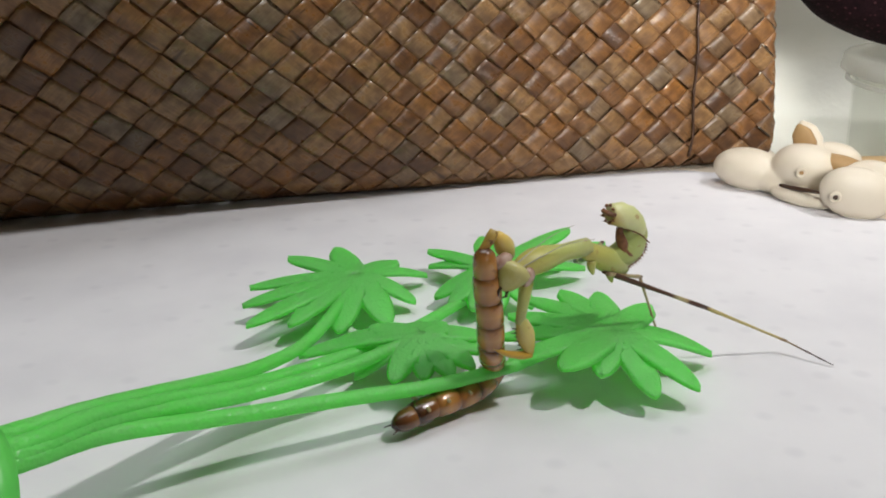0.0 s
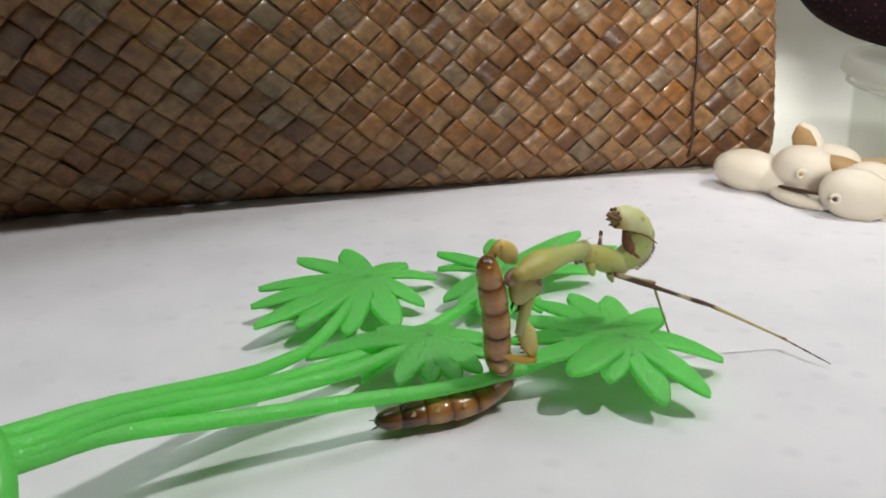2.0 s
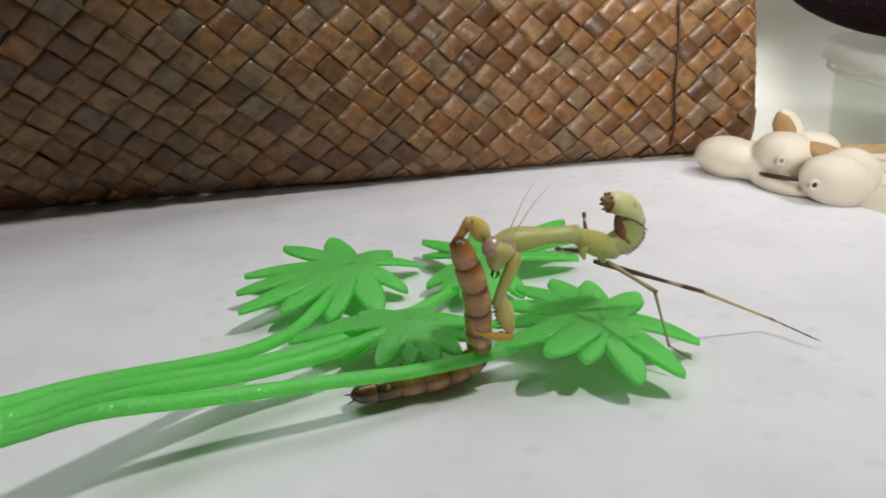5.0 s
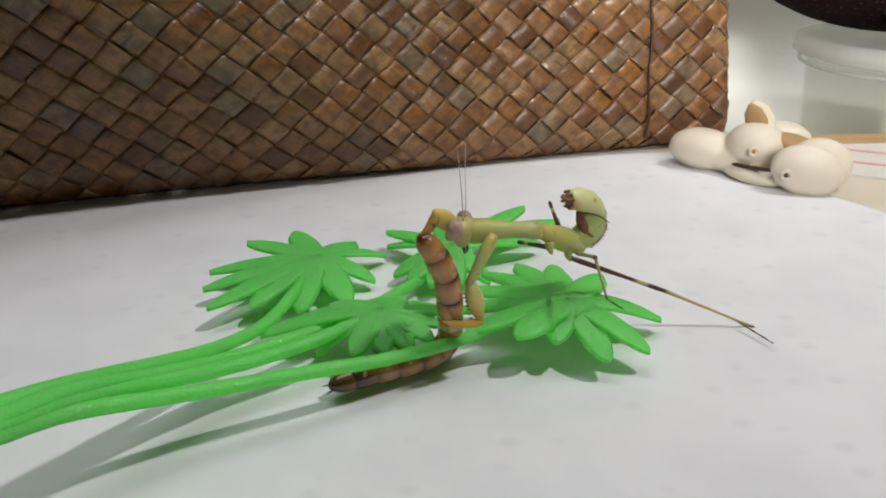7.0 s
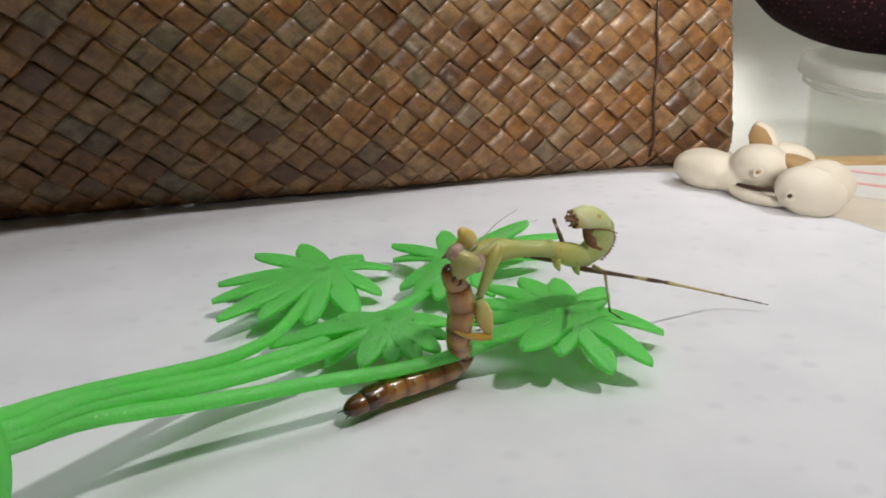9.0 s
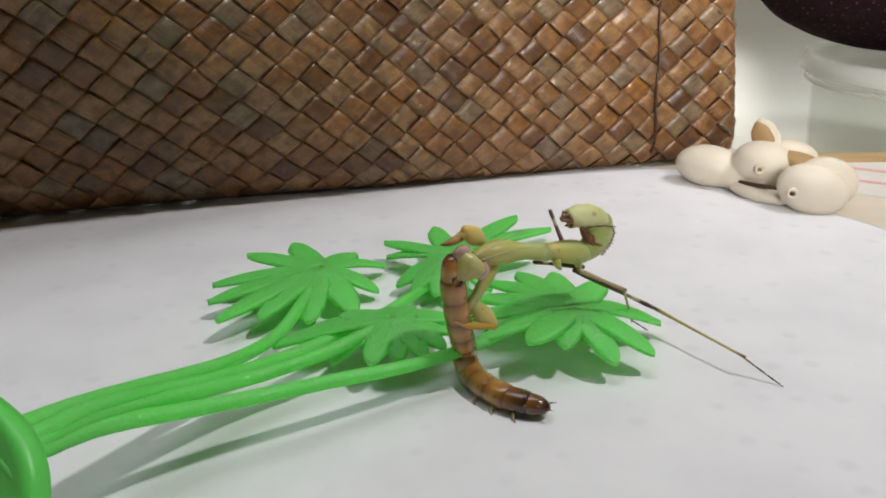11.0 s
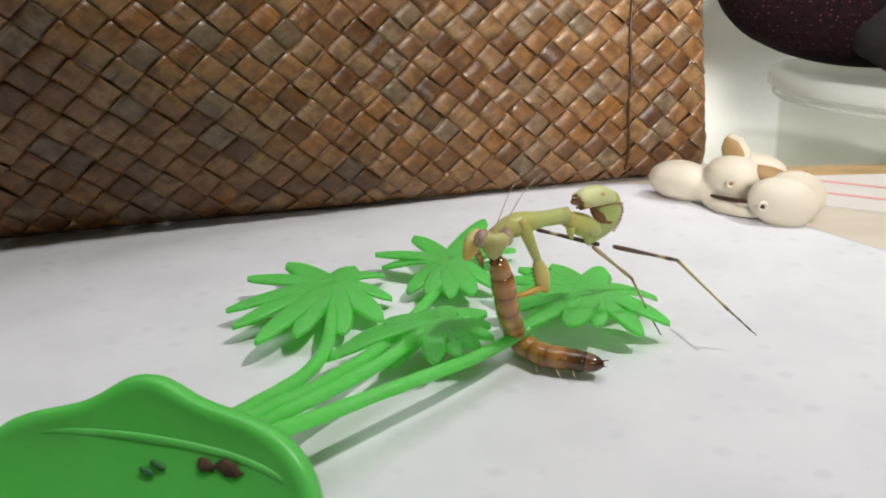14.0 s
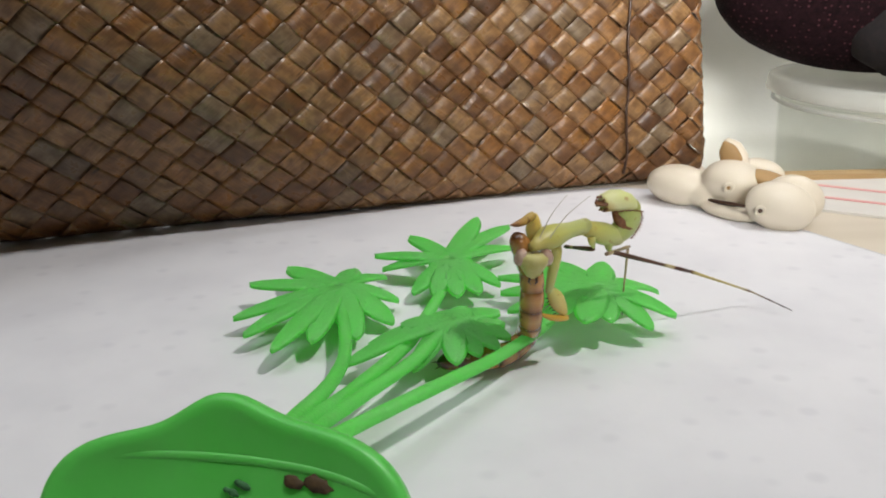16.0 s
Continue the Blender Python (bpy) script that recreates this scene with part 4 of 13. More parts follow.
# ---------------------------------------------------------------- the larva
larva = empty("beetle_larva", (0, 0.11, 0.02))
tagged(larva, "glossy brown segmented beetle larva held by the mantis", "larva")
LARVA = []
SEG_L = 3.9
for k in range(13):
    bm = bmesh.new()
    girth = 2.45 if 0 < k < 11 else (2.15 if k == 0 else (2.3 if k == 11 else 1.85))
    half = SEG_L * 0.5 + 0.55
    if k == 12:
        xs = [-half, -half * 0.7, -0.3, 0.8, 1.7, 2.3, 2.6]
        rs = [1.9, 2.05, 2.0, 1.75, 1.3, 0.7, 0.15]
    elif k == 0:
        xs = [-half - 0.4, -half * 0.8, -half * 0.4, 0.0, half * 0.6, half * 0.85, half]
        rs = [0.9, 1.7, 2.0, 2.15, 2.2, 2.1, 1.85]
    else:
        xs = [-half, -half * 0.86, -half * 0.5, 0.0, half * 0.5, half * 0.82, half]
        rs = [girth * q for q in (0.83, 0.95, 1.0, 1.02, 1.01, 0.975, 0.87)]
    loft(bm, [(x * MM, 0, 0) for x in xs], [r * MM for r in rs], 18, 0.95)
    seg = part("body_segment" if k < 12 else "head", bm, WORM if k < 11 else WORM_DARK, larva, "" if k < 11 else "dark brown head end")
    LARVA.append(seg)
    if k in (9, 10, 11):
        for s in (-1, 1):
            bm = bmesh.new()
            loft(bm, smooth_path([(0.2 * MM, s * 1.3 * MM, -1.3 * MM), (0.5 * MM, s * 2.6 * MM, -1.7 * MM), (1.2 * MM, s * 3.3 * MM, -2.3 * MM)], 3), [(0.42 - 0.05 * q) * MM for q in range(7)], 7)
            part("leg", bm, PALE_LEG, seg, "short jointed leg")
    if k == 12:
        for s in (-1, 1):
            bm = bmesh.new()
            loft(bm, [(1.6 * MM, s * 0.7 * MM, 0.3 * MM), (2.6 * MM, s * 1.1 * MM, 0.4 * MM), (3.3 * MM, s * 1.3 * MM, 0.5 * MM)], [0.2 * MM, 0.14 * MM, 0.05 * MM], 5)
            part("feeler", bm, SPINE, seg, "tiny dark feeler")

for thing in (plant, mantis, larva):
    grown(thing, 1.03)


def motions():
    walk(plant, [
        (0.0, pose(-0.00007, 0.12363, -0.00242, 0.2, 0.1, 0.1)),
        (0.5, pose(0.00088, 0.12249, -0.00242, 0.1, -0.1, -1.0)),
        (1.0, pose(0.00137, 0.12200, -0.00242, 0.3, -0.1, -1.2)),
        (1.5, pose(0.00139, 0.12265, -0.00242, 0.1, 0.0, -1.1)),
        (2.0, pose(0.00175, 0.12223, -0.00242, 0.1, -0.1, -0.9)),
        (2.5, pose(0.00173, 0.12207, -0.00242, 0.1, 0.0, -1.1)),
        (3.0, pose(0.00270, 0.12299, -0.00242, -0.2, 0.0, -1.2)),
        (3.5, pose(0.00214, 0.12425, -0.00242, -0.5, -0.0, -1.9)),
        (4.0, pose(0.00242, 0.12397, -0.00242, -0.6, 0.0, -1.9)),
        (6.5, pose(0.00032, 0.12601, -0.00242, -0.4, -0.2, -0.4)),
        (7.0, pose(0.00069, 0.12688, -0.00242, -0.3, -0.2, 0.7)),
        (7.5, pose(0.00131, 0.12794, -0.00242, -0.2, -0.2, 1.4)),
        (8.0, pose(0.00103, 0.12809, -0.00242, 0.0, -0.4, 1.2)),
        (8.5, pose(0.00109, 0.12805, -0.00242, 0.0, -0.5, 1.3)),
        (9.0, pose(0.00113, 0.12764, -0.00242, 0.0, -0.4, 1.4)),
        (11.5, pose(0.00192, 0.12947, -0.00242, -0.1, -0.1, 7.6)),
        (12.0, pose(0.01039, 0.13200, -0.00242, 0.2, -0.0, 12.7)),
        (12.5, pose(0.00905, 0.13241, -0.00242, 0.3, -0.3, 11.8)),
        (13.0, pose(0.01069, 0.13194, -0.00242, 0.0, -0.1, 12.7)),
        (13.5, pose(0.01091, 0.13377, -0.00242, -0.1, -0.1, 13.5)),
        (14.0, pose(0.01515, 0.13660, -0.00242, -0.4, 0.1, 16.7)),
        (14.5, pose(0.01712, 0.14002, -0.00242, -0.3, -0.2, 21.5)),
        (15.0, pose(0.01719, 0.14086, -0.00242, 0.3, -0.0, 23.0)),
        (15.5, pose(0.01808, 0.14011, -0.00242, 0.3, 0.1, 22.5)),
        (16.0, pose(0.01977, 0.13770, -0.00242, 0.6, -0.2, 21.4)),
    ])
    walk(mantis, [
        (0.0, pose(0.01367, 0.11486, 0.02829, 0.2, 0.1, 0.1)),
        (0.5, pose(0.01399, 0.11268, 0.02858, 0.1, -0.1, -1.0)),
        (1.0, pose(0.01405, 0.11118, 0.02876, 0.3, -0.1, -1.2)),
        (1.5, pose(0.01376, 0.11109, 0.02900, 0.1, 0.0, -1.1)),
        (2.0, pose(0.01447, 0.11119, 0.02926, 0.1, -0.1, -0.9)),
        (2.5, pose(0.01483, 0.11144, 0.02946, 0.1, 0.0, -1.1)),
        (3.0, pose(0.01613, 0.11298, 0.02976, -0.2, 0.0, -1.2)),
        (3.5, pose(0.01579, 0.11468, 0.03004, -0.5, -0.0, -1.9)),
        (4.0, pose(0.01575, 0.11606, 0.02942, -0.6, 0.0, -1.9)),
        (6.5, pose(0.01179, 0.12622, 0.02635, -0.4, -0.2, -0.4)),
        (7.0, pose(0.01232, 0.12756, 0.02566, -0.3, -0.2, 0.7)),
        (7.5, pose(0.01313, 0.12902, 0.02497, -0.2, -0.2, 1.4)),
        (8.0, pose(0.01509, 0.12844, 0.02485, 0.0, -0.4, 1.2)),
        (8.5, pose(0.01465, 0.12623, 0.02556, 0.0, -0.5, 1.3)),
        (9.0, pose(0.01428, 0.12360, 0.02624, 0.0, -0.4, 1.4)),
        (11.5, pose(0.01551, 0.12092, 0.02785, -0.1, -0.1, 7.6)),
        (12.0, pose(0.03456, 0.12770, 0.03122, 0.2, -0.0, 12.7)),
        (12.5, pose(0.02708, 0.12648, 0.03184, 0.3, -0.3, 11.8)),
        (13.0, pose(0.02707, 0.12691, 0.02728, 0.0, -0.1, 12.7)),
        (13.5, pose(0.02612, 0.12770, 0.02846, -0.1, -0.1, 13.5)),
        (14.0, pose(0.02331, 0.12954, 0.03213, -0.4, 0.1, 16.7)),
        (14.5, pose(0.02468, 0.13487, 0.03107, -0.3, -0.2, 21.5)),
        (15.0, pose(0.02910, 0.13381, 0.02921, 0.3, -0.0, 23.0)),
        (15.5, pose(0.02994, 0.13185, 0.02823, 0.3, 0.1, 22.5)),
        (16.0, pose(0.03169, 0.12902, 0.03004, 0.6, -0.2, 21.4)),
    ])
    walk(MANTIS["prothorax"], [
        (0.0, pose(0.00000, 0.00000, 0.00000, 0.1, 2.2, 34.9)),
        (0.75, pose(0.00000, 0.00000, 0.00000, 0.6, 3.3, 39.1)),
        (1.5, pose(0.00000, 0.00000, 0.00000, 1.0, 4.3, 43.4)),
        (3.5, pose(0.00000, 0.00000, 0.00000, 0.9, 2.7, 38.9)),
        (4.0, pose(0.00000, 0.00000, 0.00000, 0.6, 2.3, 31.9)),
        (4.5, pose(0.00000, 0.00000, 0.00000, 0.3, 2.0, 24.8)),
        (5.0, pose(0.00000, 0.00000, 0.00000, 0.2, 1.6, 17.7)),
        (5.5, pose(0.00000, 0.00000, 0.00000, 0.1, 1.2, 10.6)),
        (6.0, pose(0.00000, 0.00000, 0.00000, 0.2, 0.7, 3.6)),
        (6.5, pose(0.00000, 0.00000, 0.00000, 0.4, 0.3, -3.5)),
        (7.0, pose(0.00000, 0.00000, 0.00000, 0.7, -0.3, -4.3)),
        (7.5, pose(0.00000, 0.00000, 0.00000, 0.8, -0.9, -5.0)),
        (8.0, pose(0.00000, 0.00000, 0.00000, 1.7, -3.0, -0.2)),
        (8.33, pose(0.00000, 0.00000, 0.00000, 0.3, -0.1, 4.8)),
        (8.67, pose(0.00000, 0.00000, 0.00000, -0.6, 2.9, 10.0)),
        (9.0, pose(0.00000, 0.00000, 0.00000, -1.0, 5.8, 15.1)),
        (9.83, pose(0.00000, 0.00000, 0.00000, -1.0, 9.5, 19.9)),
        (10.67, pose(0.00000, 0.00000, 0.00000, 1.2, 13.3, 24.8)),
        (11.5, pose(0.00000, 0.00000, 0.00000, 2.9, 16.8, 29.8)),
        (11.67, pose(0.00000, 0.00000, 0.00000, 4.3, 21.9, 31.5)),
        (11.83, pose(0.00000, 0.00000, 0.00000, 8.1, 26.7, 33.3)),
        (12.0, pose(0.00000, 0.00000, 0.00000, 10.6, 31.8, 35.3)),
        (12.25, pose(0.00000, 0.00000, 0.00000, 7.5, 28.4, 31.2)),
        (12.5, pose(0.00000, 0.00000, 0.00000, 4.6, 24.9, 27.4)),
        (12.75, pose(0.00000, 0.00000, 0.00000, 2.1, 18.4, 23.3)),
        (13.0, pose(0.00000, 0.00000, 0.00000, 0.9, 11.9, 19.5)),
        (13.5, pose(0.00000, 0.00000, 0.00000, 1.4, 11.6, 20.7)),
        (13.75, pose(0.00000, 0.00000, 0.00000, 0.2, 6.4, 14.8)),
        (14.0, pose(0.00000, 0.00000, 0.00000, 0.4, 1.1, 9.0)),
        (14.25, pose(0.00000, 0.00000, 0.00000, 1.0, -4.3, 4.0)),
        (14.5, pose(0.00000, 0.00000, 0.00000, 1.6, -9.7, -1.2)),
        (14.67, pose(0.00000, 0.00000, 0.00000, 0.5, -5.5, 4.2)),
        (14.83, pose(0.00000, 0.00000, 0.00000, -0.4, -1.4, 9.1)),
        (15.0, pose(0.00000, 0.00000, 0.00000, 0.2, 2.8, 14.3)),
        (15.5, pose(0.00000, 0.00000, 0.00000, -0.3, 0.3, 18.9)),
        (16.0, pose(0.00000, 0.00000, 0.00000, 0.7, 5.0, 21.0)),
    ])
    walk(MANTIS["thorax"], [
        (0.0, pose(0.01114, 0.00777, -0.00054, -0.2, 30.2, 27.8)),
        (1.5, pose(0.00985, 0.00932, -0.00102, -0.1, 26.1, 29.0)),
        (3.5, pose(0.01057, 0.00854, -0.00063, 0.5, 30.7, 30.1)),
        (4.5, pose(0.01246, 0.00575, -0.00047, 0.3, 29.2, 29.6)),
        (5.5, pose(0.01363, 0.00255, -0.00028, 0.8, 27.6, 29.1)),
        (6.5, pose(0.01397, -0.00085, -0.00007, 0.5, 26.1, 28.6)),
        (7.0, pose(0.01445, -0.00107, 0.00008, 0.6, 29.1, 27.8)),
        (7.5, pose(0.01493, -0.00130, 0.00023, 0.3, 32.4, 26.8)),
        (8.0, pose(0.01358, -0.00005, 0.00071, 0.2, 31.5, 26.9)),
        (8.5, pose(0.01347, 0.00176, -0.00033, 0.2, 27.3, 26.8)),
        (9.0, pose(0.01306, 0.00353, -0.00137, 0.2, 23.0, 26.7)),
        (10.25, pose(0.01233, 0.00507, -0.00269, -0.8, 17.7, 23.5)),
        (11.5, pose(0.01129, 0.00648, -0.00394, 0.1, 12.4, 20.4)),
        (11.67, pose(0.01074, 0.00660, -0.00508, -0.4, 18.5, 18.8)),
        (11.83, pose(0.01016, 0.00666, -0.00611, 0.5, 24.3, 17.1)),
        (12.0, pose(0.00945, 0.00667, -0.00716, -0.3, 30.4, 15.2)),
        (12.5, pose(0.01095, 0.00568, -0.00572, -0.2, 30.3, 16.1)),
        (12.75, pose(0.01185, 0.00511, -0.00431, -0.4, 26.1, 15.7)),
        (13.0, pose(0.01254, 0.00445, -0.00281, 0.0, 21.9, 15.3)),
        (13.5, pose(0.01246, 0.00471, -0.00273, 0.2, 20.5, 14.5)),
        (13.75, pose(0.01306, 0.00345, -0.00150, -0.4, 24.0, 13.1)),
        (14.0, pose(0.01342, 0.00213, -0.00025, 0.5, 27.5, 11.6)),
        (14.5, pose(0.01340, -0.00027, 0.00229, 0.3, 25.2, 6.6)),
        (14.75, pose(0.01348, 0.00157, 0.00082, -0.1, 27.1, 5.8)),
        (15.0, pose(0.01315, 0.00336, -0.00067, -0.3, 28.9, 4.9)),
        (15.5, pose(0.01286, 0.00441, -0.00007, -0.4, 26.5, 5.3)),
        (16.0, pose(0.01265, 0.00486, -0.00117, -0.6, 23.8, 6.3)),
    ])
    walk(MANTIS["abdomen"], [
        (0.0, pose(0.01822, 0.01151, -0.00518, -0.2, -29.6, 28.1)),
        (1.5, pose(0.01867, 0.01421, -0.00596, -0.1, -32.4, 29.1)),
        (3.5, pose(0.01889, 0.01337, -0.00636, 0.5, -34.0, 29.6)),
        (4.5, pose(0.02101, 0.01061, -0.00596, 0.8, -31.3, 29.1)),
        (5.5, pose(0.02239, 0.00744, -0.00553, 0.4, -28.6, 28.6)),
        (6.5, pose(0.02296, 0.00405, -0.00508, 0.5, -25.9, 28.1)),
        (7.0, pose(0.02281, 0.00333, -0.00518, 0.4, -33.5, 27.3)),
        (7.5, pose(0.02268, 0.00262, -0.00528, 0.4, -41.2, 26.4)),
        (8.0, pose(0.02155, 0.00400, -0.00477, 0.2, -38.8, 26.7)),
        (8.5, pose(0.02230, 0.00622, -0.00543, 0.2, -41.2, 26.6)),
        (9.0, pose(0.02273, 0.00839, -0.00596, 0.2, -43.5, 26.5)),
        (10.25, pose(0.02244, 0.00946, -0.00621, 2.7, -47.7, 22.2)),
        (11.5, pose(0.02171, 0.01035, -0.00638, 0.2, -51.9, 20.2)),
        (11.75, pose(0.02032, 0.00983, -0.00966, 1.8, -52.5, 17.0)),
        (12.0, pose(0.01849, 0.00913, -0.01266, -0.4, -53.0, 15.6)),
        (12.5, pose(0.02098, 0.00858, -0.01182, -0.3, -48.1, 16.5)),
        (12.75, pose(0.02177, 0.00789, -0.00936, -0.0, -48.5, 15.8)),
        (13.0, pose(0.02226, 0.00711, -0.00687, 0.0, -48.8, 15.3)),
        (13.25, pose(0.02321, 0.00743, -0.00708, 0.2, -44.0, 14.8)),
        (13.5, pose(0.02416, 0.00775, -0.00724, 0.2, -39.1, 14.3)),
        (13.67, pose(0.02433, 0.00662, -0.00686, 0.8, -45.3, 13.1)),
        (13.83, pose(0.02436, 0.00553, -0.00646, -0.3, -51.2, 12.5)),
        (14.0, pose(0.02427, 0.00435, -0.00600, 0.7, -57.4, 10.7)),
        (14.25, pose(0.02411, 0.00263, -0.00428, 3.1, -60.0, 7.5)),
        (14.5, pose(0.02369, 0.00093, -0.00260, 0.6, -62.7, 6.0)),
        (14.75, pose(0.02397, 0.00263, -0.00457, 1.1, -58.0, 5.3)),
        (15.0, pose(0.02382, 0.00427, -0.00658, -0.5, -53.3, 5.4)),
        (15.5, pose(0.02374, 0.00541, -0.00551, -0.6, -58.1, 6.0)),
        (15.75, pose(0.02356, 0.00574, -0.00572, -1.1, -53.8, 6.8)),
        (16.0, pose(0.02333, 0.00605, -0.00592, -0.9, -49.4, 7.3)),
    ])
    walk(MANTIS["head"], [
        (0.0, pose(-0.00437, -0.00162, 0.00160, -13.6, 35.7, 5.7)),
        (0.5, pose(-0.00394, -0.00076, 0.00047, -9.7, 34.8, 12.3)),
        (1.0, pose(-0.00353, 0.00008, -0.00066, -5.9, 33.6, 18.8)),
        (1.5, pose(-0.00312, 0.00094, -0.00178, -2.2, 32.0, 25.1)),
        (3.5, pose(-0.00312, -0.00050, -0.00191, -2.3, 30.4, 24.7)),
        (4.0, pose(-0.00306, -0.00246, -0.00062, 1.4, 27.9, 31.9)),
        (4.5, pose(-0.00299, -0.00443, 0.00068, 4.3, 25.1, 38.8)),
        (5.0, pose(-0.00291, -0.00639, 0.00197, 6.4, 22.0, 45.4)),
        (5.5, pose(-0.00284, -0.00834, 0.00325, 8.3, 18.6, 51.6)),
        (6.0, pose(-0.00278, -0.01031, 0.00454, 8.8, 15.0, 57.7)),
        (6.5, pose(-0.00271, -0.01227, 0.00583, 8.4, 11.3, 63.5)),
        (6.75, pose(-0.00276, -0.01234, 0.00550, 4.8, 5.7, 65.4)),
        (7.0, pose(-0.00281, -0.01242, 0.00517, 0.6, 0.0, 67.3)),
        (7.25, pose(-0.00286, -0.01249, 0.00483, -4.4, -5.6, 69.2)),
        (7.5, pose(-0.00291, -0.01257, 0.00450, -10.4, -11.2, 71.1)),
        (7.62, pose(-0.00312, -0.01195, 0.00468, 2.2, 4.2, 51.2)),
        (7.75, pose(-0.00335, -0.01128, 0.00487, 1.0, 20.1, 28.7)),
        (7.88, pose(-0.00357, -0.01061, 0.00506, -14.0, 32.7, 1.8)),
        (8.0, pose(-0.00379, -0.00999, 0.00523, -41.4, 38.1, -28.4)),
        (8.2, pose(-0.00417, -0.00940, 0.00487, -32.8, 38.4, -19.4)),
        (8.4, pose(-0.00456, -0.00882, 0.00451, -24.8, 38.0, -10.4)),
        (8.6, pose(-0.00494, -0.00823, 0.00415, -17.7, 36.9, -1.6)),
        (8.8, pose(-0.00534, -0.00764, 0.00379, -11.6, 35.2, 6.9)),
        (9.0, pose(-0.00572, -0.00707, 0.00343, -6.3, 32.9, 14.9)),
        (9.83, pose(-0.00559, -0.00499, 0.00265, -11.8, 38.2, 7.9)),
        (10.67, pose(-0.00547, -0.00289, 0.00185, -14.4, 43.1, -0.4)),
        (11.5, pose(-0.00535, -0.00082, 0.00107, -23.0, 47.2, -9.8)),
        (11.62, pose(-0.00579, -0.00062, 0.00148, -16.9, 38.1, -6.1)),
        (11.75, pose(-0.00626, -0.00039, 0.00193, -11.4, 28.2, -2.9)),
        (11.88, pose(-0.00674, -0.00018, 0.00238, -5.2, 18.3, -0.3)),
        (12.0, pose(-0.00717, 0.00003, 0.00279, -2.4, 9.0, 1.8)),
        (12.12, pose(-0.00677, -0.00001, 0.00245, -4.7, 17.8, 0.9)),
        (12.25, pose(-0.00632, -0.00005, 0.00209, -7.4, 27.2, -0.2)),
        (12.38, pose(-0.00588, -0.00010, 0.00173, -11.0, 36.7, -1.5)),
        (12.5, pose(-0.00547, -0.00014, 0.00140, -14.1, 45.3, -3.1)),
        (13.0, pose(-0.00493, -0.00140, 0.00179, -13.2, 46.0, -2.8)),
        (13.25, pose(-0.00482, -0.00110, 0.00111, -13.5, 41.1, -4.8)),
        (13.5, pose(-0.00471, -0.00079, 0.00043, -12.6, 36.2, -6.6)),
        (13.62, pose(-0.00536, -0.00161, 0.00037, -9.0, 28.6, -4.1)),
        (13.75, pose(-0.00606, -0.00247, 0.00032, -5.7, 20.4, -1.8)),
        (13.88, pose(-0.00677, -0.00335, 0.00026, -2.0, 12.2, 0.2)),
        (14.0, pose(-0.00742, -0.00415, 0.00021, -0.3, 4.6, 2.0)),
        (14.25, pose(-0.00689, -0.00437, 0.00016, -0.4, 9.2, 6.1)),
        (14.5, pose(-0.00637, -0.00458, 0.00011, 1.2, 13.8, 10.2)),
        (14.67, pose(-0.00664, -0.00319, 0.00008, -0.7, 15.1, 2.8)),
        (14.83, pose(-0.00691, -0.00188, 0.00006, -2.9, 16.2, -4.2)),
        (15.0, pose(-0.00719, -0.00049, 0.00003, -5.3, 17.1, -11.7)),
        (15.25, pose(-0.00479, 0.00070, -0.00082, -6.3, 18.3, -13.5)),
        (15.5, pose(-0.00239, 0.00190, -0.00169, -7.6, 19.5, -15.4)),
        (15.67, pose(-0.00328, 0.00150, -0.00214, -5.8, 14.1, -15.9)),
        (15.83, pose(-0.00410, 0.00112, -0.00256, -4.4, 9.1, -16.4)),
        (16.0, pose(-0.00497, 0.00073, -0.00302, -2.2, 3.7, -16.9)),
    ])
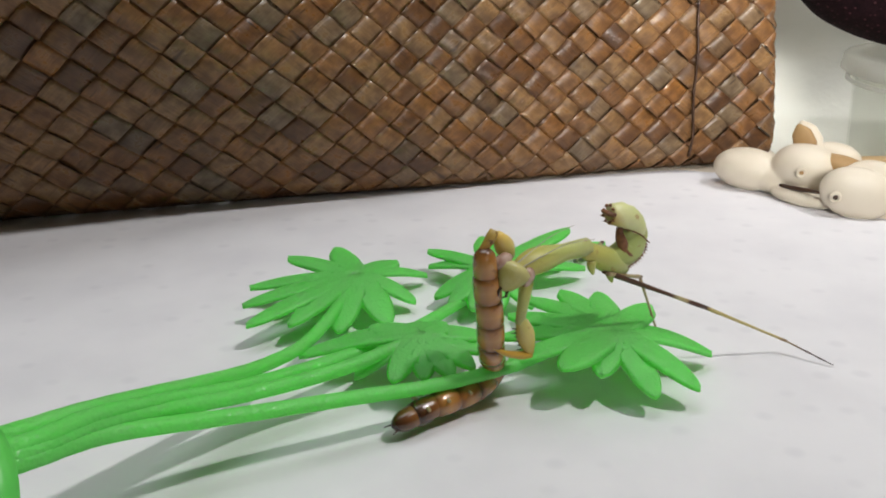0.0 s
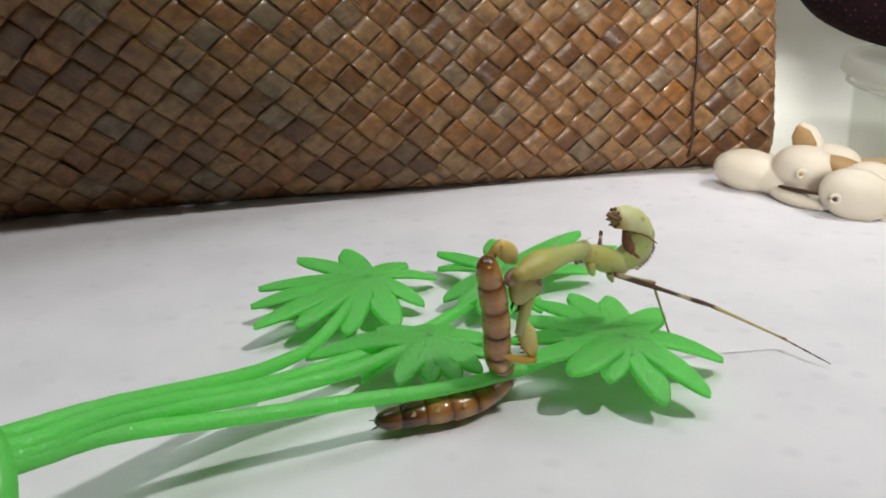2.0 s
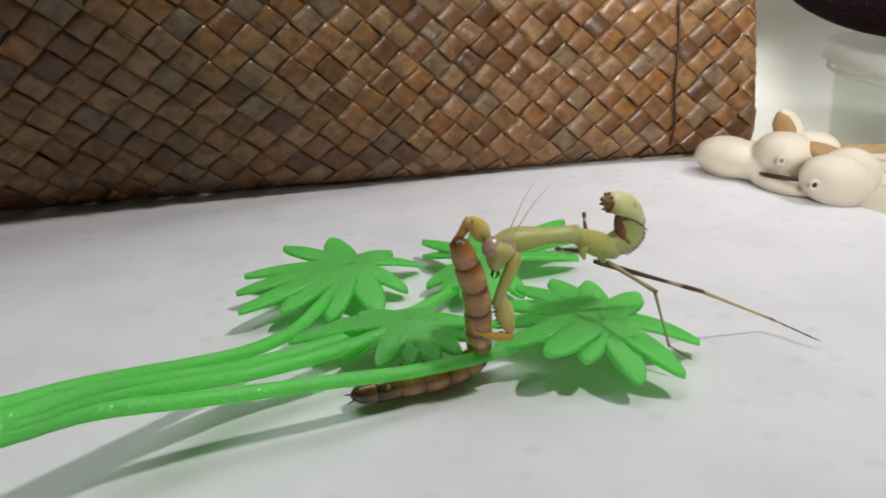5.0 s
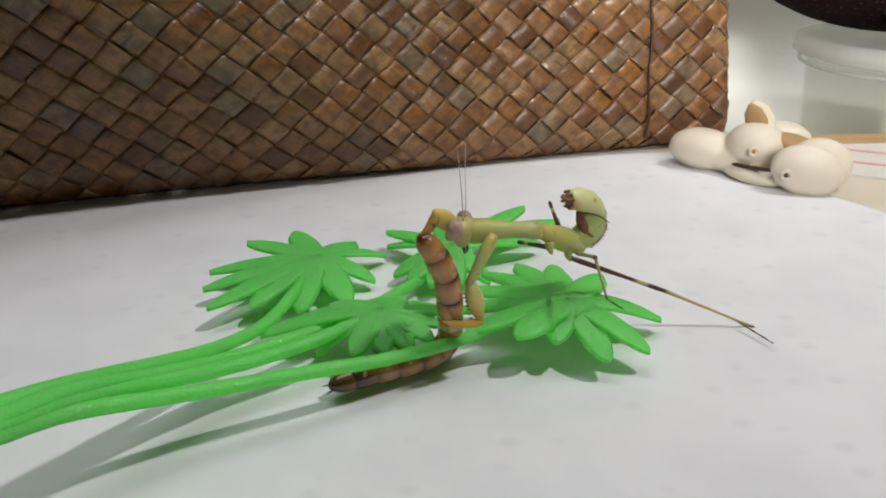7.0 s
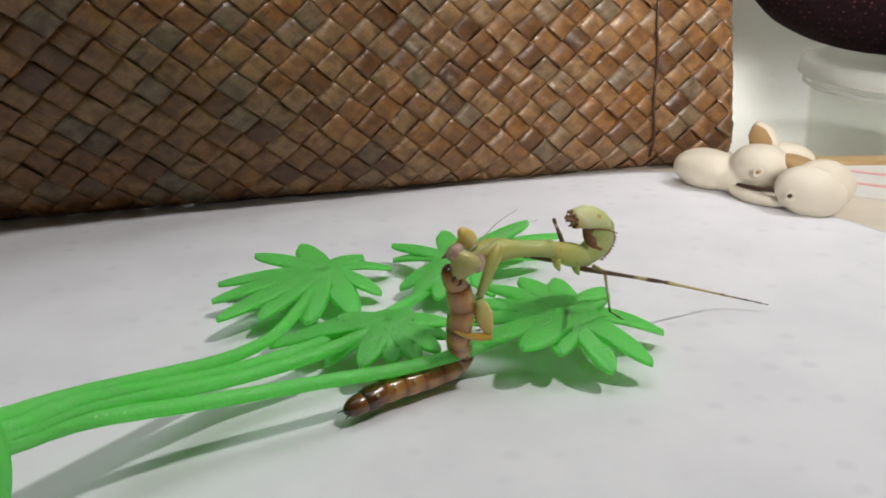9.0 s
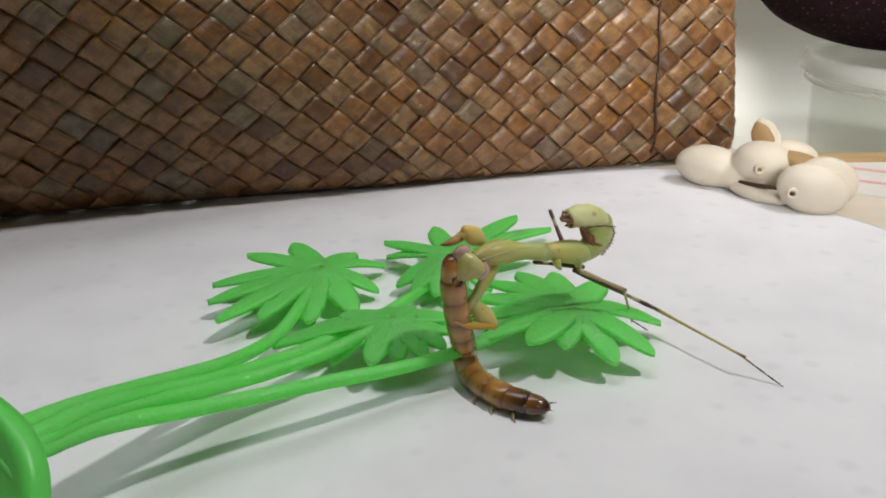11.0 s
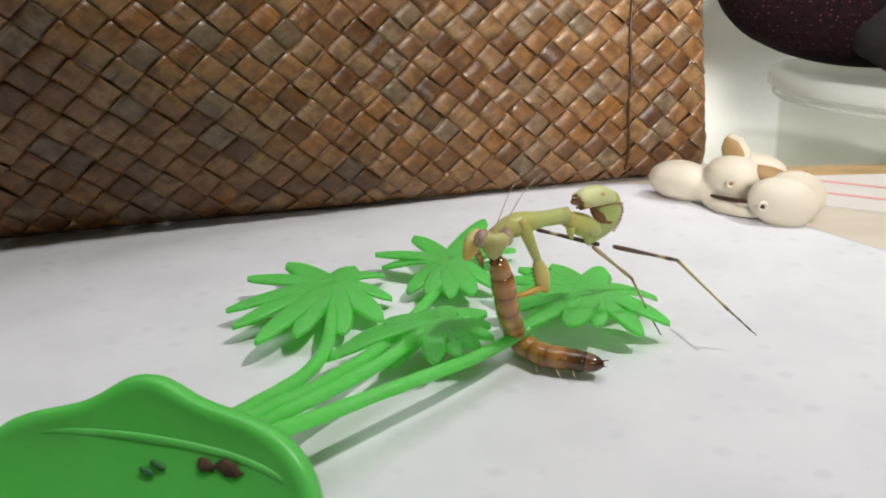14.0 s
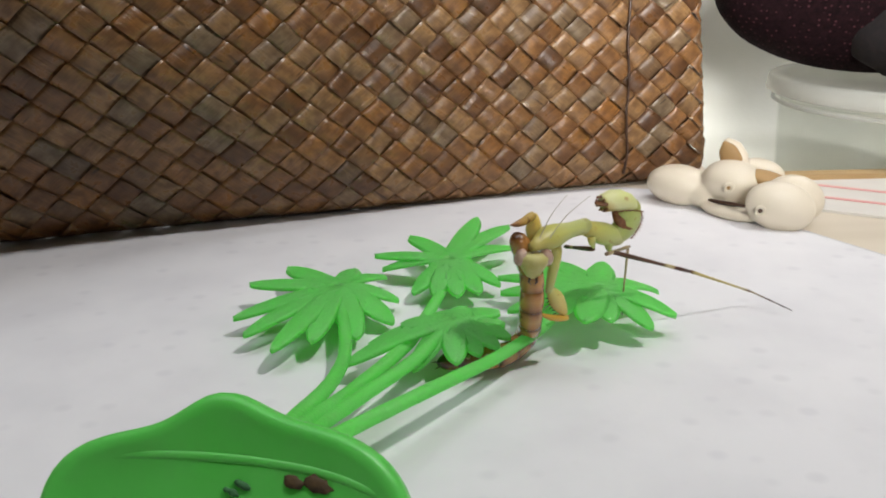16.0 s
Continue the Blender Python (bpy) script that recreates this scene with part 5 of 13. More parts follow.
    walk(MANTIS["fore_femur_a"], [
        (0.0, pose(-0.00204, 0.00195, 0.00050, 168.6, -55.3, -138.2)),
        (0.75, pose(-0.00188, 0.00301, 0.00009, 169.1, -49.9, -136.9)),
        (1.5, pose(-0.00173, 0.00407, -0.00032, 169.3, -44.5, -135.8)),
        (2.5, pose(-0.00227, 0.00305, -0.00056, 168.2, -50.3, -135.6)),
        (3.5, pose(-0.00281, 0.00204, -0.00080, 167.4, -56.0, -135.3)),
        (4.25, pose(-0.00268, -0.00060, 0.00039, 168.0, -53.5, -135.6)),
        (5.0, pose(-0.00253, -0.00322, 0.00159, 168.5, -51.0, -135.9)),
        (5.75, pose(-0.00240, -0.00586, 0.00278, 168.0, -48.4, -136.1)),
        (6.5, pose(-0.00227, -0.00850, 0.00398, 168.6, -45.9, -136.4)),
        (7.0, pose(-0.00198, -0.00850, 0.00433, 170.0, -41.0, -138.0)),
        (7.5, pose(-0.00169, -0.00851, 0.00468, 171.6, -35.7, -139.6)),
        (7.75, pose(-0.00184, -0.00764, 0.00480, 170.1, -40.2, -138.6)),
        (8.0, pose(-0.00199, -0.00678, 0.00492, 168.7, -44.7, -137.5)),
        (8.5, pose(-0.00165, -0.00466, 0.00331, 165.1, -47.5, -133.6)),
        (9.0, pose(-0.00131, -0.00254, 0.00169, 161.0, -50.1, -129.4)),
        (9.83, pose(-0.00095, -0.00061, 0.00138, 167.0, -45.8, -135.7)),
        (10.67, pose(-0.00058, 0.00135, 0.00107, 167.5, -41.2, -141.2)),
        (11.5, pose(-0.00021, 0.00329, 0.00076, 171.6, -36.4, -145.8)),
        (11.75, pose(-0.00348, 0.00332, 0.00004, 171.8, -42.0, -147.6)),
        (12.0, pose(-0.00677, 0.00334, -0.00069, 168.9, -47.6, -149.6)),
        (12.5, pose(-0.00411, 0.00239, -0.00107, 167.5, -52.3, -148.0)),
        (12.75, pose(-0.00286, 0.00202, 0.00034, 166.9, -48.3, -146.3)),
        (13.0, pose(-0.00161, 0.00164, 0.00175, 165.9, -44.3, -144.9)),
        (13.25, pose(-0.00085, 0.00208, 0.00069, 160.7, -50.5, -140.3)),
        (13.5, pose(-0.00009, 0.00252, -0.00037, 153.2, -56.4, -134.4)),
        (13.62, pose(-0.00147, 0.00175, -0.00014, 164.4, -31.6, -137.7)),
        (13.75, pose(-0.00296, 0.00092, 0.00009, 177.6, -4.6, -139.6)),
        (13.88, pose(-0.00445, 0.00009, 0.00034, -169.3, 22.4, -141.4)),
        (14.0, pose(-0.00582, -0.00068, 0.00057, -161.5, 47.3, -143.9)),
        (14.12, pose(-0.00479, -0.00074, 0.00044, -170.7, 27.6, -148.4)),
        (14.25, pose(-0.00368, -0.00080, 0.00032, -178.5, 6.2, -151.8)),
        (14.38, pose(-0.00255, -0.00087, 0.00020, 174.6, -15.3, -154.8)),
        (14.5, pose(-0.00153, -0.00093, 0.00007, 170.9, -35.0, -158.3)),
        (14.75, pose(-0.00061, 0.00117, 0.00055, 170.0, -40.9, -158.7)),
        (15.0, pose(0.00032, 0.00328, 0.00102, 168.6, -46.8, -159.3)),
        (15.17, pose(0.00056, 0.00363, 0.00072, 163.0, -52.2, -153.6)),
        (15.33, pose(0.00078, 0.00396, 0.00043, 156.5, -57.0, -147.0)),
        (15.5, pose(0.00102, 0.00431, 0.00013, 146.9, -61.5, -137.8)),
        (15.75, pose(0.00102, 0.00442, -0.00107, 143.4, -69.2, -135.9)),
        (16.0, pose(0.00101, 0.00454, -0.00228, 139.5, -76.8, -132.1)),
    ])
    walk(MANTIS["fore_tibia_a"], [
        (0.0, pose(-0.00517, -0.00085, 0.00657, -179.7, 45.9, -151.8)),
        (0.75, pose(-0.00491, 0.00016, 0.00502, 179.8, 40.7, -151.3)),
        (1.5, pose(-0.00454, 0.00134, 0.00354, -179.9, 35.4, -150.9)),
        (2.5, pose(-0.00525, 0.00013, 0.00446, -179.8, 40.1, -150.7)),
        (3.5, pose(-0.00582, -0.00093, 0.00547, 179.4, 44.7, -150.5)),
        (4.5, pose(-0.00565, -0.00443, 0.00633, 179.0, 45.5, -151.1)),
        (5.5, pose(-0.00545, -0.00788, 0.00723, 179.7, 46.3, -151.6)),
        (6.5, pose(-0.00519, -0.01129, 0.00815, 179.3, 47.0, -152.1)),
        (7.0, pose(-0.00511, -0.01131, 0.00799, 179.6, 43.7, -152.8)),
        (7.5, pose(-0.00503, -0.01134, 0.00783, 179.6, 39.6, -153.6)),
        (7.75, pose(-0.00493, -0.01036, 0.00828, 179.7, 34.6, -153.4)),
        (8.0, pose(-0.00482, -0.00937, 0.00871, 179.8, 29.7, -153.3)),
        (8.5, pose(-0.00384, -0.00695, 0.00676, 179.8, 30.2, -153.4)),
        (9.0, pose(-0.00294, -0.00451, 0.00474, 179.8, 30.7, -153.5)),
        (9.83, pose(-0.00317, -0.00277, 0.00458, 178.9, 24.5, -155.7)),
        (10.67, pose(-0.00347, -0.00098, 0.00433, -179.5, 18.3, -157.8)),
        (11.5, pose(-0.00382, 0.00084, 0.00398, 179.9, 12.2, -159.6)),
        (11.62, pose(-0.00535, 0.00095, 0.00388, 179.6, 25.6, -160.2)),
        (11.75, pose(-0.00699, 0.00108, 0.00379, 179.1, 40.2, -160.9)),
        (11.88, pose(-0.00862, 0.00123, 0.00368, -177.7, 54.7, -162.0)),
        (12.0, pose(-0.01011, 0.00137, 0.00358, -179.4, 68.2, -164.2)),
        (12.25, pose(-0.00870, 0.00089, 0.00367, -179.0, 61.3, -163.7)),
        (12.5, pose(-0.00727, 0.00041, 0.00375, -179.6, 54.5, -163.5)),
        (12.62, pose(-0.00654, 0.00026, 0.00396, -180.0, 45.1, -163.9)),
        (12.75, pose(-0.00573, 0.00010, 0.00420, 179.9, 34.9, -164.3)),
        (12.88, pose(-0.00489, -0.00001, 0.00446, -179.9, 24.7, -164.5)),
        (13.0, pose(-0.00410, -0.00010, 0.00472, 180.0, 15.3, -164.7)),
        (13.5, pose(-0.00150, 0.00108, 0.00266, 179.8, 13.6, -165.6)),
        (13.62, pose(-0.00375, -0.00032, 0.00175, -179.8, 38.6, -165.0)),
        (13.75, pose(-0.00569, -0.00140, 0.00038, -178.2, 65.6, -163.5)),
        (13.88, pose(-0.00702, -0.00198, -0.00102, -19.5, 87.2, -8.2)),
        (14.0, pose(-0.00777, -0.00210, -0.00205, 0.9, 62.4, 12.1)),
        (14.12, pose(-0.00770, -0.00253, -0.00135, 5.1, 77.1, 16.5)),
        (14.25, pose(-0.00735, -0.00278, -0.00013, 148.5, 86.3, 159.8)),
        (14.38, pose(-0.00652, -0.00273, 0.00139, 177.2, 70.7, -176.4)),
        (14.5, pose(-0.00522, -0.00239, 0.00285, 179.5, 56.0, -173.9)),
        (14.75, pose(-0.00423, -0.00024, 0.00391, 179.2, 51.0, -174.3)),
        (15.0, pose(-0.00318, 0.00195, 0.00500, -179.6, 46.0, -174.7)),
        (15.12, pose(-0.00240, 0.00220, 0.00467, -179.6, 39.5, -174.6)),
        (15.25, pose(-0.00161, 0.00250, 0.00424, -179.5, 32.5, -174.5)),
        (15.38, pose(-0.00087, 0.00284, 0.00376, -179.7, 25.4, -174.5)),
        (15.5, pose(-0.00024, 0.00317, 0.00325, -179.6, 18.9, -174.4)),
        (16.0, pose(0.00003, 0.00345, 0.00396, -179.4, 11.3, -173.3)),
    ])
    walk(MANTIS["fore_coxa"], [
        (0.0, pose(0.00059, 0.00040, -0.00414, -157.7, 76.4, -129.2)),
        (1.5, pose(0.00054, 0.00237, -0.00585, -158.8, 72.9, -128.9)),
        (2.5, pose(0.00008, 0.00145, -0.00625, -163.3, 68.5, -133.1)),
        (3.5, pose(-0.00036, 0.00053, -0.00665, -167.4, 64.0, -135.9)),
        (4.25, pose(0.00062, -0.00166, -0.00508, -169.8, 61.5, -138.3)),
        (5.0, pose(0.00161, -0.00385, -0.00351, -171.8, 59.0, -140.3)),
        (5.75, pose(0.00259, -0.00604, -0.00195, -172.2, 56.5, -142.0)),
        (6.5, pose(0.00357, -0.00823, -0.00038, -173.7, 54.0, -143.5)),
        (7.0, pose(0.00367, -0.00843, -0.00022, -174.3, 53.9, -145.3)),
        (7.5, pose(0.00377, -0.00862, -0.00005, -174.8, 53.9, -146.8)),
        (8.0, pose(0.00078, -0.00824, -0.00174, -174.7, 49.7, -146.1)),
        (8.5, pose(0.00148, -0.00595, -0.00101, -173.7, 56.2, -145.6)),
        (9.0, pose(0.00217, -0.00367, -0.00029, -172.7, 62.8, -145.0)),
        (9.83, pose(0.00133, -0.00229, -0.00205, -175.2, 58.0, -147.6)),
        (10.67, pose(0.00046, -0.00089, -0.00383, -172.1, 53.1, -149.7)),
        (11.5, pose(-0.00038, 0.00049, -0.00559, -173.8, 48.2, -151.2)),
        (11.62, pose(-0.00004, 0.00130, -0.00536, -173.3, 61.9, -151.9)),
        (11.75, pose(0.00034, 0.00217, -0.00509, -174.6, 76.7, -154.0)),
        (11.88, pose(0.00072, 0.00305, -0.00482, 45.1, 88.2, 60.4)),
        (12.0, pose(0.00107, 0.00386, -0.00457, 17.1, 74.8, 33.0)),
        (12.12, pose(0.00099, 0.00320, -0.00482, 18.3, 84.5, 33.7)),
        (12.25, pose(0.00092, 0.00248, -0.00508, -163.7, 84.9, -148.4)),
        (12.38, pose(0.00083, 0.00176, -0.00535, -164.4, 74.3, -147.6)),
        (12.5, pose(0.00075, 0.00110, -0.00558, -165.2, 64.6, -147.5)),
        (12.62, pose(0.00097, 0.00080, -0.00515, -169.6, 58.3, -151.7)),
        (12.75, pose(0.00119, 0.00048, -0.00468, -172.8, 51.4, -154.8)),
        (12.88, pose(0.00143, 0.00016, -0.00421, -174.6, 44.5, -157.1)),
        (13.0, pose(0.00164, -0.00013, -0.00378, -176.3, 38.0, -158.7)),
        (13.12, pose(0.00215, 0.00010, -0.00343, -175.4, 44.6, -158.2)),
        (13.25, pose(0.00271, 0.00037, -0.00306, -174.3, 51.8, -157.5)),
        (13.38, pose(0.00327, 0.00063, -0.00268, -172.3, 58.9, -156.5)),
        (13.5, pose(0.00378, 0.00088, -0.00234, -170.5, 65.5, -155.1)),
        (13.62, pose(0.00382, 0.00034, -0.00207, -159.2, 76.4, -144.2)),
        (13.75, pose(0.00386, -0.00024, -0.00178, -93.7, 84.6, -79.2)),
        (13.88, pose(0.00390, -0.00080, -0.00149, -21.3, 76.8, -10.6)),
        (14.0, pose(0.00394, -0.00134, -0.00123, -9.5, 65.9, 0.8)),
        (14.5, pose(0.00315, -0.00298, -0.00108, -10.5, 63.3, -5.4)),
        (14.62, pose(0.00341, -0.00202, -0.00165, -18.0, 73.7, -12.3)),
        (14.75, pose(0.00369, -0.00098, -0.00226, -51.2, 83.8, -44.9)),
        (14.88, pose(0.00397, 0.00005, -0.00286, -149.2, 81.2, -143.9)),
        (15.0, pose(0.00422, 0.00101, -0.00343, -167.5, 71.3, -161.9)),
        (15.5, pose(0.00496, 0.00207, -0.00472, -169.9, 65.1, -163.6)),
        (15.75, pose(0.00491, 0.00221, -0.00527, -165.7, 69.8, -159.5)),
        (16.0, pose(0.00486, 0.00236, -0.00582, -160.1, 74.4, -153.0)),
    ])
    walk(MANTIS["fore_femur"], [
        (0.0, pose(-0.00029, -0.00067, -0.00983, -13.8, 74.3, 13.7)),
        (1.5, pose(-0.00034, 0.00129, -0.01037, -10.8, 72.4, 17.7)),
        (3.5, pose(-0.00178, -0.00084, -0.01069, -10.6, 72.7, 18.7)),
        (4.25, pose(-0.00109, -0.00319, -0.00931, -10.3, 72.7, 18.9)),
        (5.0, pose(-0.00043, -0.00554, -0.00791, -10.0, 72.8, 19.2)),
        (5.75, pose(0.00022, -0.00789, -0.00649, -8.3, 72.8, 19.5)),
        (6.5, pose(0.00084, -0.01025, -0.00504, -8.1, 72.9, 19.8)),
        (7.0, pose(0.00054, -0.01059, -0.00545, -11.3, 75.7, 15.6)),
        (7.5, pose(0.00023, -0.01094, -0.00585, -19.2, 79.1, 7.0)),
        (7.75, pose(-0.00118, -0.01073, -0.00618, -13.2, 74.1, 12.8)),
        (8.0, pose(-0.00257, -0.01050, -0.00651, -10.1, 69.0, 15.9)),
        (8.5, pose(-0.00167, -0.00811, -0.00673, -10.7, 71.6, 15.3)),
        (9.0, pose(-0.00063, -0.00562, -0.00695, -11.6, 74.2, 14.5)),
        (9.62, pose(-0.00143, -0.00456, -0.00755, -11.6, 67.4, 14.0)),
        (10.25, pose(-0.00217, -0.00345, -0.00818, -11.2, 60.5, 13.7)),
        (10.88, pose(-0.00284, -0.00232, -0.00883, -5.4, 53.5, 13.6)),
        (11.5, pose(-0.00343, -0.00117, -0.00949, -5.0, 46.7, 13.4)),
        (11.62, pose(-0.00230, 0.00009, -0.01015, -8.5, 70.7, 11.3)),
        (11.75, pose(-0.00083, 0.00161, -0.01062, -176.0, 83.1, -155.6)),
        (11.88, pose(0.00080, 0.00321, -0.01074, -178.9, 57.1, -163.5)),
        (12.0, pose(0.00242, 0.00474, -0.01052, -179.7, 33.0, -164.6)),
        (12.12, pose(0.00144, 0.00350, -0.01053, -178.0, 51.4, -162.3)),
        (12.25, pose(0.00052, 0.00224, -0.01034, -171.5, 71.2, -155.8)),
        (12.38, pose(-0.00027, 0.00107, -0.00999, -70.2, 85.9, -54.0)),
        (12.5, pose(-0.00083, 0.00009, -0.00956, -12.8, 69.6, 2.7)),
        (12.75, pose(-0.00181, -0.00094, -0.00886, -9.4, 65.7, 6.0)),
        (13.0, pose(-0.00297, -0.00193, -0.00764, -6.0, 61.8, 8.5)),
        (13.17, pose(-0.00164, -0.00142, -0.00799, -8.9, 67.6, 5.6)),
        (13.33, pose(-0.00028, -0.00089, -0.00823, -12.6, 73.0, 1.3)),
        (13.5, pose(0.00130, -0.00029, -0.00836, -21.6, 78.6, -7.6)),
        (13.75, pose(0.00398, -0.00083, -0.00824, -18.9, 75.6, -5.0)),
        (14.0, pose(0.00654, -0.00130, -0.00703, -13.9, 72.7, -3.3)),
        (14.5, pose(0.00553, -0.00320, -0.00584, -10.8, 67.5, -5.2)),
        (14.75, pose(0.00418, -0.00147, -0.00866, -12.2, 68.8, -6.6)),
        (15.0, pose(0.00192, 0.00026, -0.01059, -12.5, 70.1, -8.2)),
        (15.25, pose(0.00202, 0.00074, -0.01080, -9.8, 65.2, -5.6)),
        (15.5, pose(0.00217, 0.00125, -0.01101, -8.3, 60.4, -3.9)),
        (16.0, pose(0.00340, 0.00161, -0.01171, -6.4, 58.5, -0.6)),
    ])
    walk(MANTIS["fore_tibia"], [
        (0.0, pose(0.00186, -0.00014, -0.01769, 178.9, -24.8, -149.1)),
        (1.5, pose(0.00222, 0.00210, -0.01885, 178.7, -26.6, -147.9)),
        (3.5, pose(0.00044, -0.00009, -0.01823, 178.2, -26.8, -146.9)),
        (4.5, pose(0.00153, -0.00314, -0.01705, 178.4, -24.4, -147.4)),
        (5.5, pose(0.00259, -0.00620, -0.01581, 178.2, -22.1, -148.0)),
        (6.5, pose(0.00359, -0.00925, -0.01454, 178.5, -19.7, -148.5)),
        (7.0, pose(0.00262, -0.01001, -0.01393, 178.5, -19.2, -149.1)),
        (7.5, pose(0.00165, -0.01076, -0.01331, 178.6, -18.6, -149.8)),
        (8.0, pose(-0.00005, -0.00978, -0.01333, 178.3, -24.5, -149.5)),
        (8.5, pose(0.00075, -0.00745, -0.01429, 178.3, -24.7, -149.8)),
        (9.0, pose(0.00164, -0.00504, -0.01523, 178.5, -24.9, -150.2)),
        (10.25, pose(0.00134, -0.00259, -0.01456, 179.9, -21.7, -153.4)),
        (11.5, pose(0.00062, -0.00021, -0.01389, 178.9, -18.5, -156.5)),
        (11.75, pose(-0.00142, 0.00134, -0.01594, 176.4, -19.0, -149.0)),
        (12.0, pose(-0.00136, 0.00370, -0.01307, 172.2, -19.1, -141.3)),
        (12.17, pose(-0.00151, 0.00210, -0.01505, 174.3, -20.0, -147.9)),
        (12.33, pose(-0.00052, 0.00098, -0.01604, 176.8, -20.6, -154.2)),
        (12.5, pose(0.00146, 0.00020, -0.01574, 179.1, -20.9, -160.8)),
        (13.0, pose(0.00129, -0.00130, -0.01565, 178.6, -22.6, -161.2)),
        (13.25, pose(0.00168, -0.00099, -0.01554, 179.2, -18.1, -162.1)),
        (13.5, pose(0.00261, -0.00045, -0.01489, 179.2, -13.6, -163.0)),
        (13.75, pose(0.00557, -0.00097, -0.01451, 179.7, -6.3, -164.6)),
        (14.0, pose(0.00840, -0.00141, -0.01302, 179.6, 1.1, -166.2)),
        (14.5, pose(0.00792, -0.00342, -0.01162, 179.5, -3.9, -170.9)),
        (14.67, pose(0.00712, -0.00229, -0.01388, 179.4, -8.7, -171.4)),
        (14.83, pose(0.00592, -0.00123, -0.01571, 179.5, -13.2, -171.8)),
        (15.0, pose(0.00428, -0.00008, -0.01718, 179.4, -17.9, -172.3)),
        (15.5, pose(0.00555, 0.00102, -0.01697, 179.6, -13.5, -171.4)),
        (15.75, pose(0.00685, 0.00127, -0.01824, 179.3, -18.2, -171.3)),
        (16.0, pose(0.00814, 0.00157, -0.01943, 179.7, -22.9, -171.2)),
    ])
